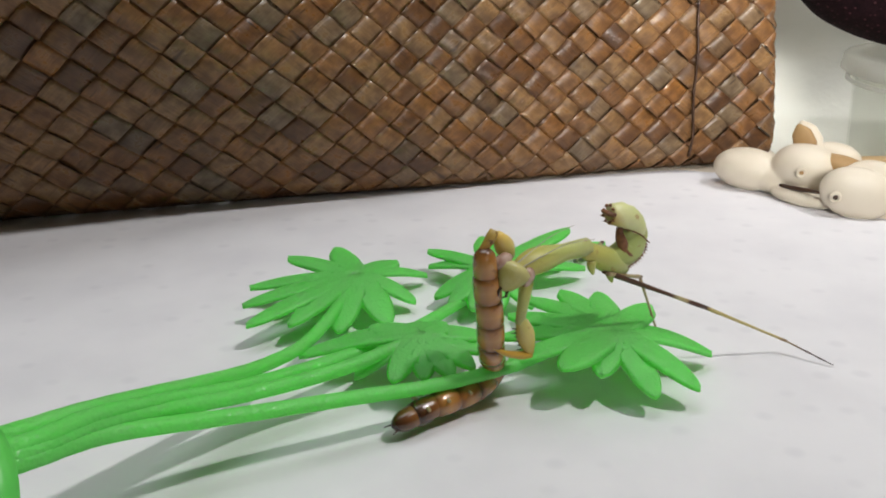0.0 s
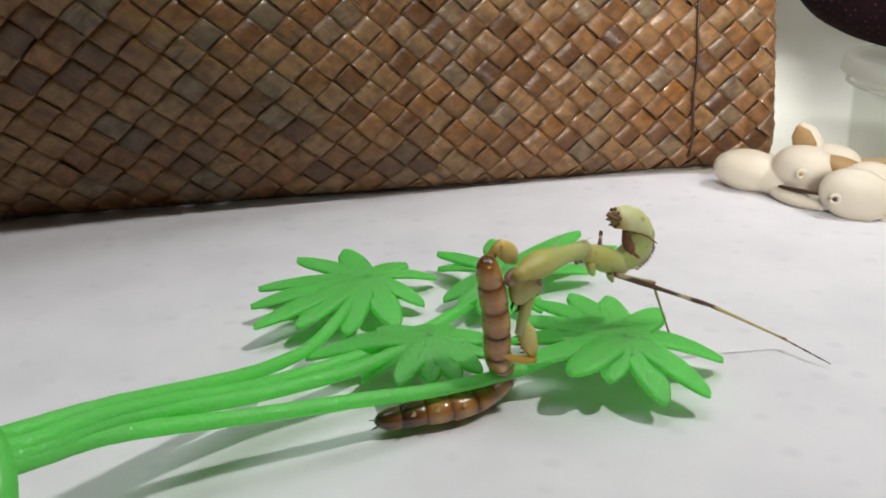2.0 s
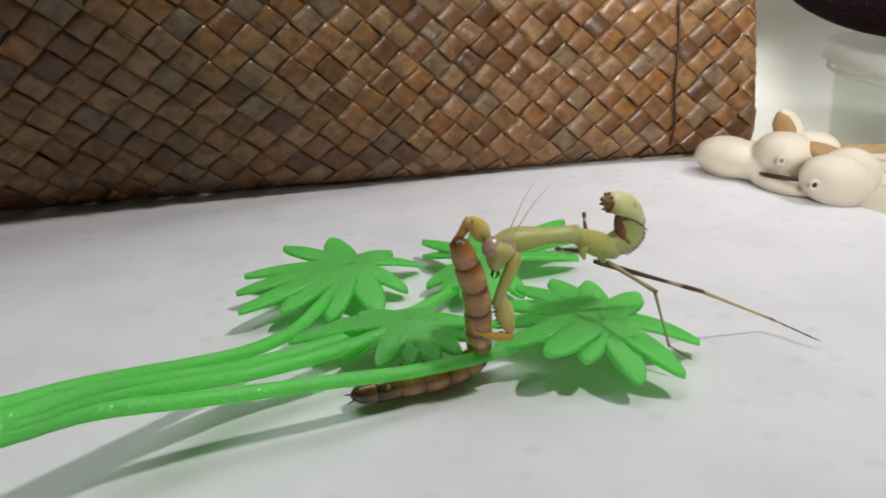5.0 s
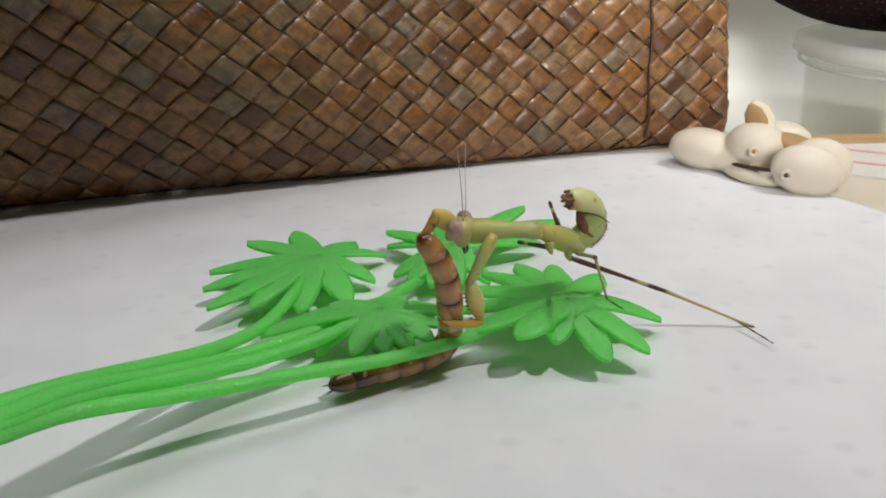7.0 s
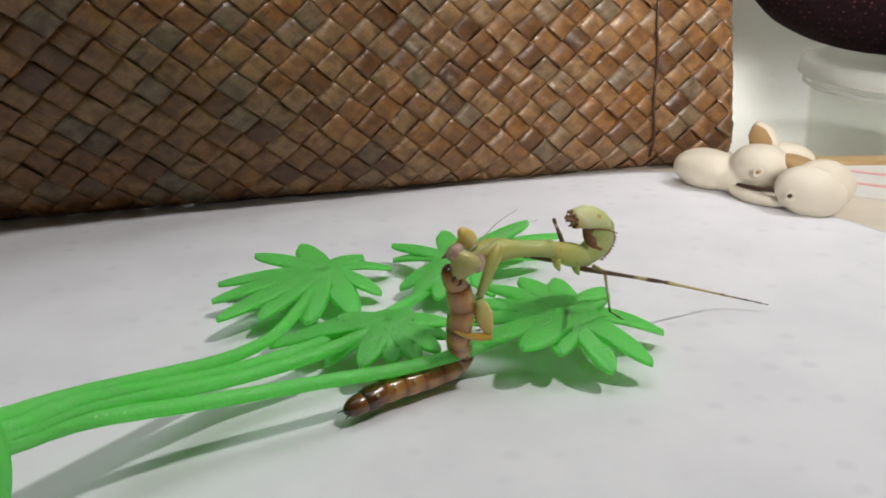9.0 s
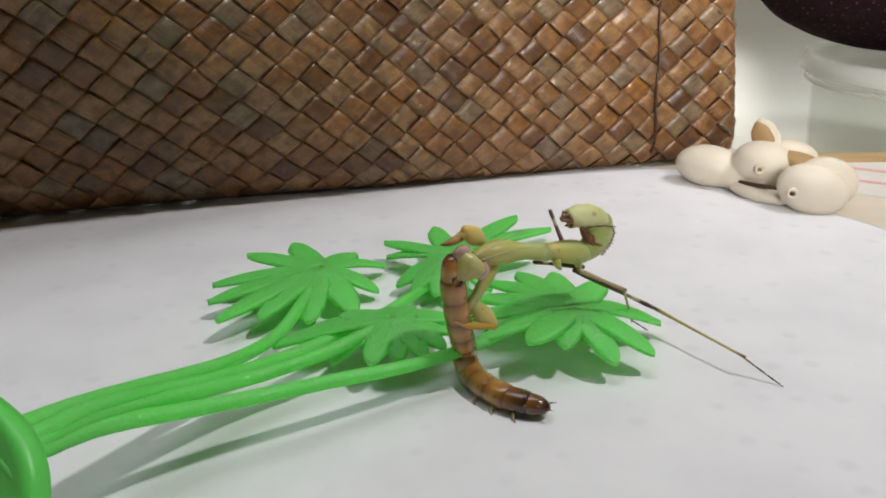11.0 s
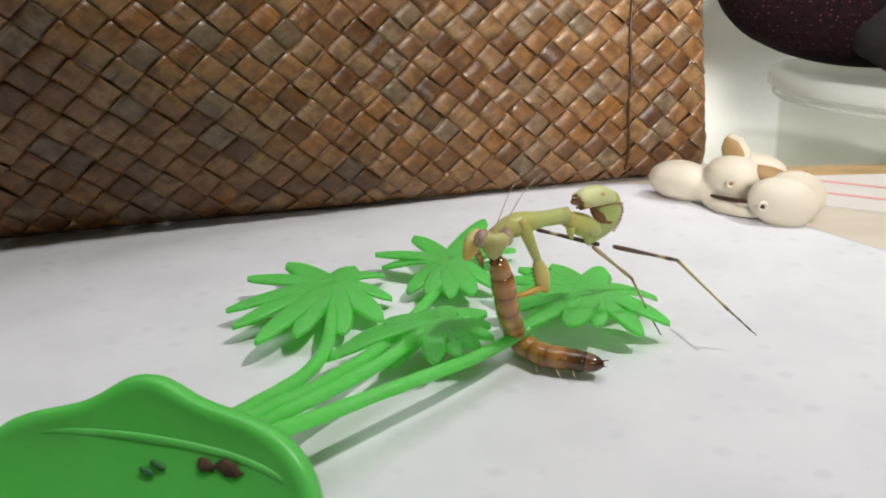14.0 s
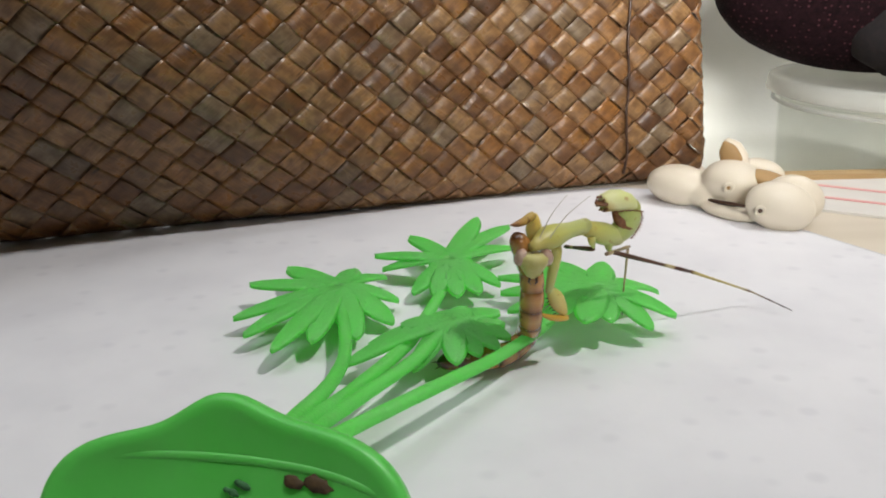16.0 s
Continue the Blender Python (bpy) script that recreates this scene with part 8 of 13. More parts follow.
    walk(MANTIS["hind_tarsus"], [
        (0.0, pose(0.05604, 0.01776, -0.02562, -27.9, 14.6, -35.6)),
        (0.75, pose(0.05604, 0.02113, -0.02632, -29.2, 11.1, -41.5)),
        (1.5, pose(0.05593, 0.02432, -0.02693, -30.3, 8.2, -47.0)),
        (2.5, pose(0.05532, 0.02324, -0.02718, -31.8, 11.1, -47.6)),
        (3.5, pose(0.05466, 0.02214, -0.02742, -33.5, 14.3, -48.3)),
        (3.88, pose(0.05561, 0.02089, -0.02682, -32.7, 10.4, -50.3)),
        (4.25, pose(0.05641, 0.01979, -0.02631, -31.9, 8.1, -50.5)),
        (4.62, pose(0.05728, 0.01860, -0.02574, -30.7, 7.3, -47.9)),
        (5.0, pose(0.05819, 0.01735, -0.02514, -29.4, 7.6, -42.9)),
        (5.38, pose(0.05909, 0.01608, -0.02452, -28.7, 7.3, -38.8)),
        (5.75, pose(0.05993, 0.01488, -0.02395, -28.7, 4.2, -40.0)),
        (6.12, pose(0.06069, 0.01378, -0.02342, -28.8, 0.6, -42.8)),
        (6.5, pose(0.06156, 0.01250, -0.02278, -28.8, -3.8, -45.9)),
        (6.62, pose(0.06126, 0.01168, -0.02362, -28.6, -2.0, -49.5)),
        (6.75, pose(0.06034, 0.00974, -0.02455, -28.5, 0.5, -55.7)),
        (6.88, pose(0.05903, 0.00721, -0.02461, -28.7, 0.8, -62.9)),
        (7.0, pose(0.05794, 0.00520, -0.02463, -29.1, 2.7, -66.0)),
        (7.12, pose(0.05881, 0.00693, -0.02428, -28.5, 5.0, -60.2)),
        (7.25, pose(0.05997, 0.00940, -0.02394, -27.7, 6.5, -55.2)),
        (7.38, pose(0.06116, 0.01237, -0.02321, -26.0, 9.0, -48.1)),
        (7.5, pose(0.06142, 0.01351, -0.02229, -23.4, 13.3, -37.9)),
        (7.75, pose(0.06147, 0.01526, -0.02218, -23.2, 13.7, -37.2)),
        (8.0, pose(0.06141, 0.01686, -0.02211, -22.8, 14.4, -35.6)),
        (8.33, pose(0.06108, 0.01949, -0.02269, -19.1, 13.2, -28.4)),
        (8.67, pose(0.06068, 0.02230, -0.02330, -15.0, 12.4, -18.7)),
        (9.0, pose(0.06024, 0.02495, -0.02387, -12.3, 10.3, -11.9)),
        (9.16, pose(0.06102, 0.02251, -0.02439, -14.4, 8.8, -20.3)),
        (9.31, pose(0.06154, 0.01966, -0.02480, -16.3, 8.9, -25.3)),
        (9.47, pose(0.06167, 0.01698, -0.02501, -17.3, 11.0, -25.6)),
        (9.62, pose(0.06157, 0.01468, -0.02511, -18.2, 12.9, -25.7)),
        (9.78, pose(0.06112, 0.01156, -0.02517, -19.5, 15.1, -26.6)),
        (9.94, pose(0.06049, 0.00922, -0.02517, -20.9, 16.7, -28.0)),
        (10.09, pose(0.05975, 0.00726, -0.02512, -22.3, 17.8, -29.9)),
        (10.25, pose(0.05871, 0.00522, -0.02501, -23.9, 18.9, -32.1)),
        (10.41, pose(0.05706, 0.00281, -0.02474, -25.8, 20.5, -34.4)),
        (10.56, pose(0.05566, 0.00124, -0.02446, -27.1, 22.0, -35.6)),
        (10.72, pose(0.05391, -0.00036, -0.02412, -28.6, 23.5, -37.0)),
        (10.88, pose(0.05150, -0.00205, -0.02364, -30.4, 25.2, -38.8)),
        (11.03, pose(0.04969, -0.00301, -0.02329, -31.8, 26.4, -40.2)),
        (11.19, pose(0.04750, -0.00388, -0.02288, -33.3, 27.9, -41.7)),
        (11.34, pose(0.04499, -0.00455, -0.02244, -34.5, 30.2, -42.1)),
        (11.5, pose(0.04270, -0.00487, -0.02206, -34.7, 33.0, -40.9)),
        (11.62, pose(0.04778, -0.00219, -0.02507, -42.0, 21.2, -58.8)),
        (11.75, pose(0.05250, 0.00268, -0.02805, -41.5, 15.9, -61.2)),
        (11.88, pose(0.05375, 0.00843, -0.02962, -41.8, 9.8, -64.3)),
        (12.0, pose(0.05424, 0.01461, -0.03079, -42.6, 0.2, -73.6)),
        (12.12, pose(0.05529, 0.01408, -0.03056, -42.4, 3.1, -68.9)),
        (12.25, pose(0.05700, 0.01404, -0.03062, -42.4, 4.3, -67.5)),
        (12.38, pose(0.05903, 0.01403, -0.03065, -42.5, 5.1, -66.6)),
        (12.5, pose(0.06003, 0.01384, -0.03049, -42.4, 6.2, -65.2)),
        (12.62, pose(0.06066, 0.01432, -0.02987, -43.0, 4.3, -69.5)),
        (12.75, pose(0.06089, 0.01425, -0.02837, -43.5, 3.3, -72.3)),
        (12.88, pose(0.06050, 0.01360, -0.02682, -43.5, 4.3, -71.5)),
        (13.0, pose(0.06104, 0.01406, -0.02616, -43.8, 1.9, -76.4)),
        (13.25, pose(0.06116, 0.01286, -0.02653, -43.8, 3.3, -75.1)),
        (13.5, pose(0.06194, 0.01233, -0.02739, -43.8, 2.4, -77.4)),
        (13.62, pose(0.06151, 0.00486, -0.02843, -43.1, 10.8, -69.9)),
        (13.75, pose(0.05989, -0.00237, -0.02895, -46.2, 10.9, -79.1)),
        (13.88, pose(0.05416, -0.00650, -0.02557, -39.5, 29.4, -56.0)),
        (14.0, pose(0.04878, -0.00749, -0.02182, -25.7, 40.7, -31.7)),
        (14.12, pose(0.05222, -0.00751, -0.02401, -29.8, 36.9, -38.3)),
        (14.25, pose(0.05559, -0.00599, -0.02600, -39.7, 27.7, -57.2)),
        (14.38, pose(0.06160, 0.00568, -0.02708, -43.1, 18.1, -68.2)),
        (14.5, pose(0.06071, 0.01470, -0.02403, -38.7, 21.4, -56.2)),
        (14.62, pose(0.06065, 0.00402, -0.02653, -43.3, 16.9, -69.3)),
        (14.75, pose(0.05282, -0.01035, -0.02501, -40.7, 24.1, -59.9)),
        (14.88, pose(0.04782, -0.01370, -0.02264, -31.2, 33.4, -39.6)),
        (15.0, pose(0.04281, -0.01524, -0.02031, -24.6, 37.2, -28.0)),
        (15.25, pose(0.04377, -0.01348, -0.02043, -25.9, 36.4, -30.3)),
        (15.5, pose(0.04476, -0.01133, -0.02053, -27.8, 35.4, -33.5)),
        (15.62, pose(0.05071, -0.01146, -0.02275, -37.3, 27.6, -52.4)),
        (15.75, pose(0.05952, -0.00745, -0.02585, -40.9, 16.9, -66.5)),
        (15.88, pose(0.06391, -0.00127, -0.02705, -39.2, 13.3, -67.0)),
        (16.0, pose(0.06563, 0.00560, -0.02713, -36.9, 12.5, -62.9)),
    ])
    walk(MANTIS["far_hind_femur"], [
        (0.0, pose(0.01491, 0.01326, -0.00294, 9.8, 12.4, 67.7)),
        (0.5, pose(0.01486, 0.01403, -0.00302, 10.4, 7.9, 70.7)),
        (1.0, pose(0.01481, 0.01481, -0.00309, 10.7, 3.3, 73.6)),
        (1.5, pose(0.01476, 0.01558, -0.00317, 10.7, -1.2, 76.5)),
        (3.5, pose(0.01407, 0.01413, -0.00255, 10.6, -2.6, 79.8)),
        (4.5, pose(0.01578, 0.01125, -0.00230, 10.4, -5.8, 82.6)),
        (5.5, pose(0.01749, 0.00837, -0.00203, 10.0, -9.0, 85.4)),
        (6.5, pose(0.01920, 0.00549, -0.00176, 9.5, -12.1, 88.2)),
        (7.0, pose(0.01907, 0.00483, -0.00119, 8.7, -13.6, 91.8)),
        (7.5, pose(0.01892, 0.00416, -0.00063, 7.8, -15.1, 95.4)),
        (7.75, pose(0.01779, 0.00456, -0.00069, 7.8, -18.9, 95.5)),
        (8.0, pose(0.01666, 0.00496, -0.00076, 7.7, -22.8, 95.7)),
        (8.25, pose(0.01678, 0.00598, -0.00095, 8.3, -19.4, 94.1)),
        (8.5, pose(0.01690, 0.00700, -0.00114, 8.7, -16.0, 92.6)),
        (8.75, pose(0.01703, 0.00802, -0.00134, 9.1, -12.7, 91.2)),
        (9.0, pose(0.01715, 0.00904, -0.00153, 9.4, -9.3, 89.8)),
        (9.31, pose(0.01713, 0.00939, -0.00179, 9.1, -13.1, 91.1)),
        (9.62, pose(0.01711, 0.00974, -0.00204, 8.7, -16.8, 92.5)),
        (9.94, pose(0.01708, 0.01010, -0.00231, 8.3, -20.7, 94.0)),
        (10.25, pose(0.01706, 0.01046, -0.00256, 7.7, -24.5, 95.5)),
        (10.56, pose(0.01704, 0.01081, -0.00282, 7.0, -28.2, 97.1)),
        (10.88, pose(0.01702, 0.01118, -0.00309, 6.1, -32.1, 98.9)),
        (11.19, pose(0.01698, 0.01153, -0.00334, 5.0, -35.8, 100.8)),
        (11.5, pose(0.01696, 0.01188, -0.00359, 3.8, -39.4, 102.9)),
        (11.62, pose(0.01570, 0.01155, -0.00439, 7.2, -35.8, 97.3)),
        (11.75, pose(0.01433, 0.01119, -0.00524, 10.2, -31.7, 91.8)),
        (11.88, pose(0.01296, 0.01083, -0.00609, 12.7, -27.3, 86.8)),
        (12.0, pose(0.01169, 0.01050, -0.00688, 14.5, -23.1, 82.6)),
        (12.12, pose(0.01216, 0.01030, -0.00672, 10.9, -31.5, 90.3)),
        (12.25, pose(0.01269, 0.01009, -0.00653, 5.0, -40.0, 100.5)),
        (12.38, pose(0.01321, 0.00989, -0.00634, -3.9, -47.3, 113.2)),
        (12.5, pose(0.01370, 0.00969, -0.00618, -15.3, -52.4, 128.1)),
        (12.62, pose(0.01495, 0.00962, -0.00577, 3.1, -40.9, 103.1)),
        (12.75, pose(0.01630, 0.00954, -0.00531, 12.9, -24.4, 85.3)),
        (12.88, pose(0.01765, 0.00947, -0.00486, 16.5, -6.4, 71.9)),
        (13.0, pose(0.01891, 0.00939, -0.00445, 16.1, 10.6, 60.4)),
        (13.5, pose(0.02019, 0.00990, -0.00501, 15.9, 10.3, 59.4)),
        (13.75, pose(0.01931, 0.00811, -0.00387, 16.6, 5.9, 63.9)),
        (14.0, pose(0.01843, 0.00630, -0.00275, 16.8, 1.4, 68.4)),
        (14.12, pose(0.01977, 0.00578, -0.00392, 16.3, 12.9, 64.3)),
        (14.25, pose(0.02123, 0.00520, -0.00521, 14.7, 25.2, 59.3)),
        (14.38, pose(0.02269, 0.00463, -0.00649, 11.5, 37.3, 53.3)),
        (14.5, pose(0.02403, 0.00410, -0.00766, 6.4, 48.2, 45.7)),
        (14.62, pose(0.02328, 0.00483, -0.00688, 7.3, 39.5, 47.0)),
        (14.75, pose(0.02246, 0.00561, -0.00603, 7.9, 30.2, 48.0)),
        (14.88, pose(0.02164, 0.00640, -0.00517, 8.3, 20.9, 48.9)),
        (15.0, pose(0.02089, 0.00713, -0.00438, 8.5, 12.2, 49.7)),
        (15.5, pose(0.02049, 0.00822, -0.00327, 8.6, 12.3, 50.1)),
        (16.0, pose(0.01693, 0.00844, -0.00348, 8.9, 12.8, 51.5)),
    ])
    walk(MANTIS["far_femur"], [
        (0.0, pose(0.01329, 0.01239, -0.00461, 45.5, 27.1, 94.0)),
        (1.5, pose(0.01239, 0.01427, -0.00486, 45.9, 27.0, 94.9)),
        (3.5, pose(0.01339, 0.01377, -0.00564, 46.0, 24.9, 95.1)),
        (4.1, pose(0.01404, 0.01185, -0.00569, 47.8, 23.0, 99.6)),
        (4.7, pose(0.01468, 0.00992, -0.00574, 49.4, 21.1, 104.0)),
        (5.3, pose(0.01533, 0.00799, -0.00578, 50.9, 19.0, 108.2)),
        (5.9, pose(0.01596, 0.00607, -0.00583, 52.2, 16.8, 112.4)),
        (6.5, pose(0.01661, 0.00414, -0.00587, 53.3, 14.5, 116.4)),
        (6.75, pose(0.01628, 0.00370, -0.00554, 52.4, 15.7, 113.2)),
        (7.0, pose(0.01595, 0.00325, -0.00520, 51.5, 16.8, 109.9)),
        (7.25, pose(0.01564, 0.00281, -0.00487, 50.5, 17.9, 106.6)),
        (7.5, pose(0.01531, 0.00237, -0.00453, 49.5, 18.9, 103.3)),
        (8.0, pose(0.01387, 0.00357, -0.00468, 50.0, 18.1, 104.9)),
        (8.33, pose(0.01396, 0.00488, -0.00491, 50.8, 17.6, 107.7)),
        (8.67, pose(0.01403, 0.00622, -0.00516, 51.7, 17.1, 110.5)),
        (9.0, pose(0.01411, 0.00753, -0.00541, 52.5, 16.6, 113.2)),
        (9.31, pose(0.01489, 0.00823, -0.00599, 52.9, 16.3, 114.9)),
        (9.62, pose(0.01569, 0.00893, -0.00658, 53.4, 16.0, 116.6)),
        (9.94, pose(0.01650, 0.00966, -0.00719, 53.9, 15.7, 118.4)),
        (10.25, pose(0.01728, 0.01036, -0.00778, 54.4, 15.3, 120.1)),
        (10.56, pose(0.01808, 0.01106, -0.00837, 54.8, 15.0, 121.8)),
        (10.88, pose(0.01889, 0.01179, -0.00898, 55.3, 14.6, 123.6)),
        (11.19, pose(0.01967, 0.01249, -0.00957, 55.7, 14.3, 125.3)),
        (11.5, pose(0.02047, 0.01319, -0.01016, 56.1, 13.9, 126.9)),
        (11.62, pose(0.01908, 0.01273, -0.01147, 56.8, 5.6, 131.3)),
        (11.75, pose(0.01756, 0.01224, -0.01290, 56.9, -3.3, 135.9)),
        (11.88, pose(0.01606, 0.01173, -0.01432, 56.3, -12.3, 140.5)),
        (12.0, pose(0.01467, 0.01127, -0.01564, 55.0, -20.5, 145.1)),
        (12.12, pose(0.01503, 0.01106, -0.01500, 57.2, -17.0, 138.3)),
        (12.25, pose(0.01541, 0.01083, -0.01431, 59.0, -13.1, 131.3)),
        (12.38, pose(0.01580, 0.01060, -0.01362, 60.3, -8.9, 124.4)),
        (12.5, pose(0.01616, 0.01038, -0.01298, 61.1, -5.0, 118.2)),
        (12.62, pose(0.01652, 0.01006, -0.01194, 61.3, -1.9, 114.7)),
        (12.75, pose(0.01691, 0.00972, -0.01083, 61.3, 1.5, 111.0)),
        (12.88, pose(0.01729, 0.00937, -0.00971, 61.1, 4.8, 107.2)),
        (13.0, pose(0.01765, 0.00905, -0.00867, 60.7, 7.9, 103.7)),
        (13.12, pose(0.01799, 0.00919, -0.00883, 61.0, 8.0, 105.4)),
        (13.25, pose(0.01835, 0.00933, -0.00899, 61.2, 8.1, 107.3)),
        (13.38, pose(0.01873, 0.00949, -0.00916, 61.5, 8.1, 109.2)),
        (13.5, pose(0.01905, 0.00962, -0.00930, 61.7, 8.2, 111.0)),
        (13.62, pose(0.01968, 0.00899, -0.00907, 62.7, 3.7, 119.9)),
        (13.75, pose(0.02036, 0.00831, -0.00884, 62.9, -1.3, 129.5)),
        (13.88, pose(0.02103, 0.00762, -0.00859, 62.2, -6.3, 139.1)),
        (14.0, pose(0.02166, 0.00699, -0.00837, 60.9, -10.7, 148.1)),
        (14.25, pose(0.02103, 0.00534, -0.00725, 60.9, -6.2, 147.7)),
        (14.5, pose(0.02039, 0.00368, -0.00614, 61.0, -1.7, 147.3)),
        (14.62, pose(0.01984, 0.00444, -0.00656, 61.0, 1.3, 137.0)),
        (14.75, pose(0.01924, 0.00527, -0.00703, 60.4, 4.4, 125.8)),
        (14.88, pose(0.01864, 0.00610, -0.00750, 59.3, 7.3, 114.5)),
        (15.0, pose(0.01809, 0.00686, -0.00793, 57.7, 9.8, 104.0)),
        (15.12, pose(0.01787, 0.00711, -0.00756, 56.6, 12.1, 98.0)),
        (15.25, pose(0.01763, 0.00737, -0.00716, 55.0, 14.5, 91.4)),
        (15.38, pose(0.01740, 0.00764, -0.00677, 53.2, 16.7, 84.6)),
        (15.5, pose(0.01718, 0.00788, -0.00640, 51.3, 18.6, 78.2)),
        (16.0, pose(0.01651, 0.00834, -0.00791, 52.6, 18.8, 82.2)),
    ])
    walk(larva, [
        (0.0, pose(0.00680, 0.11248, 0.03147, 0.2, 0.1, 0.1)),
        (0.5, pose(0.00715, 0.11108, 0.03112, 0.1, -0.1, -1.0)),
        (1.0, pose(0.00727, 0.11022, 0.03068, 0.3, -0.1, -1.2)),
        (1.5, pose(0.00706, 0.11075, 0.03030, 0.1, 0.0, -1.1)),
        (2.0, pose(0.00744, 0.11027, 0.03073, 0.1, -0.1, -0.9)),
        (2.5, pose(0.00747, 0.10998, 0.03113, 0.1, 0.0, -1.1)),
        (3.0, pose(0.00845, 0.11099, 0.03163, -0.2, 0.0, -1.2)),
        (3.5, pose(0.00775, 0.11224, 0.03209, -0.5, -0.0, -1.9)),
        (4.0, pose(0.00774, 0.11190, 0.03184, -0.6, 0.0, -1.9)),
        (6.5, pose(0.00420, 0.11323, 0.03049, -0.4, -0.2, -0.4)),
        (7.0, pose(0.00488, 0.11435, 0.02996, -0.3, -0.2, 0.7)),
        (7.5, pose(0.00575, 0.11562, 0.02942, -0.2, -0.2, 1.4)),
        (8.0, pose(0.00857, 0.11740, 0.02923, 0.0, -0.4, 1.2)),
        (8.5, pose(0.00848, 0.11733, 0.02734, 0.0, -0.5, 1.3)),
        (9.0, pose(0.00843, 0.11685, 0.02543, 0.0, -0.4, 1.4)),
        (11.5, pose(0.00849, 0.11903, 0.02814, -0.1, -0.1, 7.6)),
        (12.0, pose(0.02776, 0.12801, 0.03019, 0.2, -0.0, 12.7)),
        (12.5, pose(0.02014, 0.12494, 0.02946, 0.3, -0.3, 11.8)),
        (13.0, pose(0.01961, 0.12347, 0.02887, 0.0, -0.1, 12.7)),
        (13.5, pose(0.02083, 0.12594, 0.02700, -0.1, -0.1, 13.5)),
        (14.0, pose(0.02189, 0.12759, 0.02561, -0.4, 0.1, 16.7)),
        (14.5, pose(0.02562, 0.13278, 0.02661, -0.3, -0.2, 21.5)),
        (15.0, pose(0.02437, 0.13320, 0.02994, 0.3, -0.0, 23.0)),
        (15.5, pose(0.02436, 0.13188, 0.02829, 0.3, 0.1, 22.5)),
        (16.0, pose(0.02699, 0.12977, 0.03012, 0.6, -0.2, 21.4)),
    ])
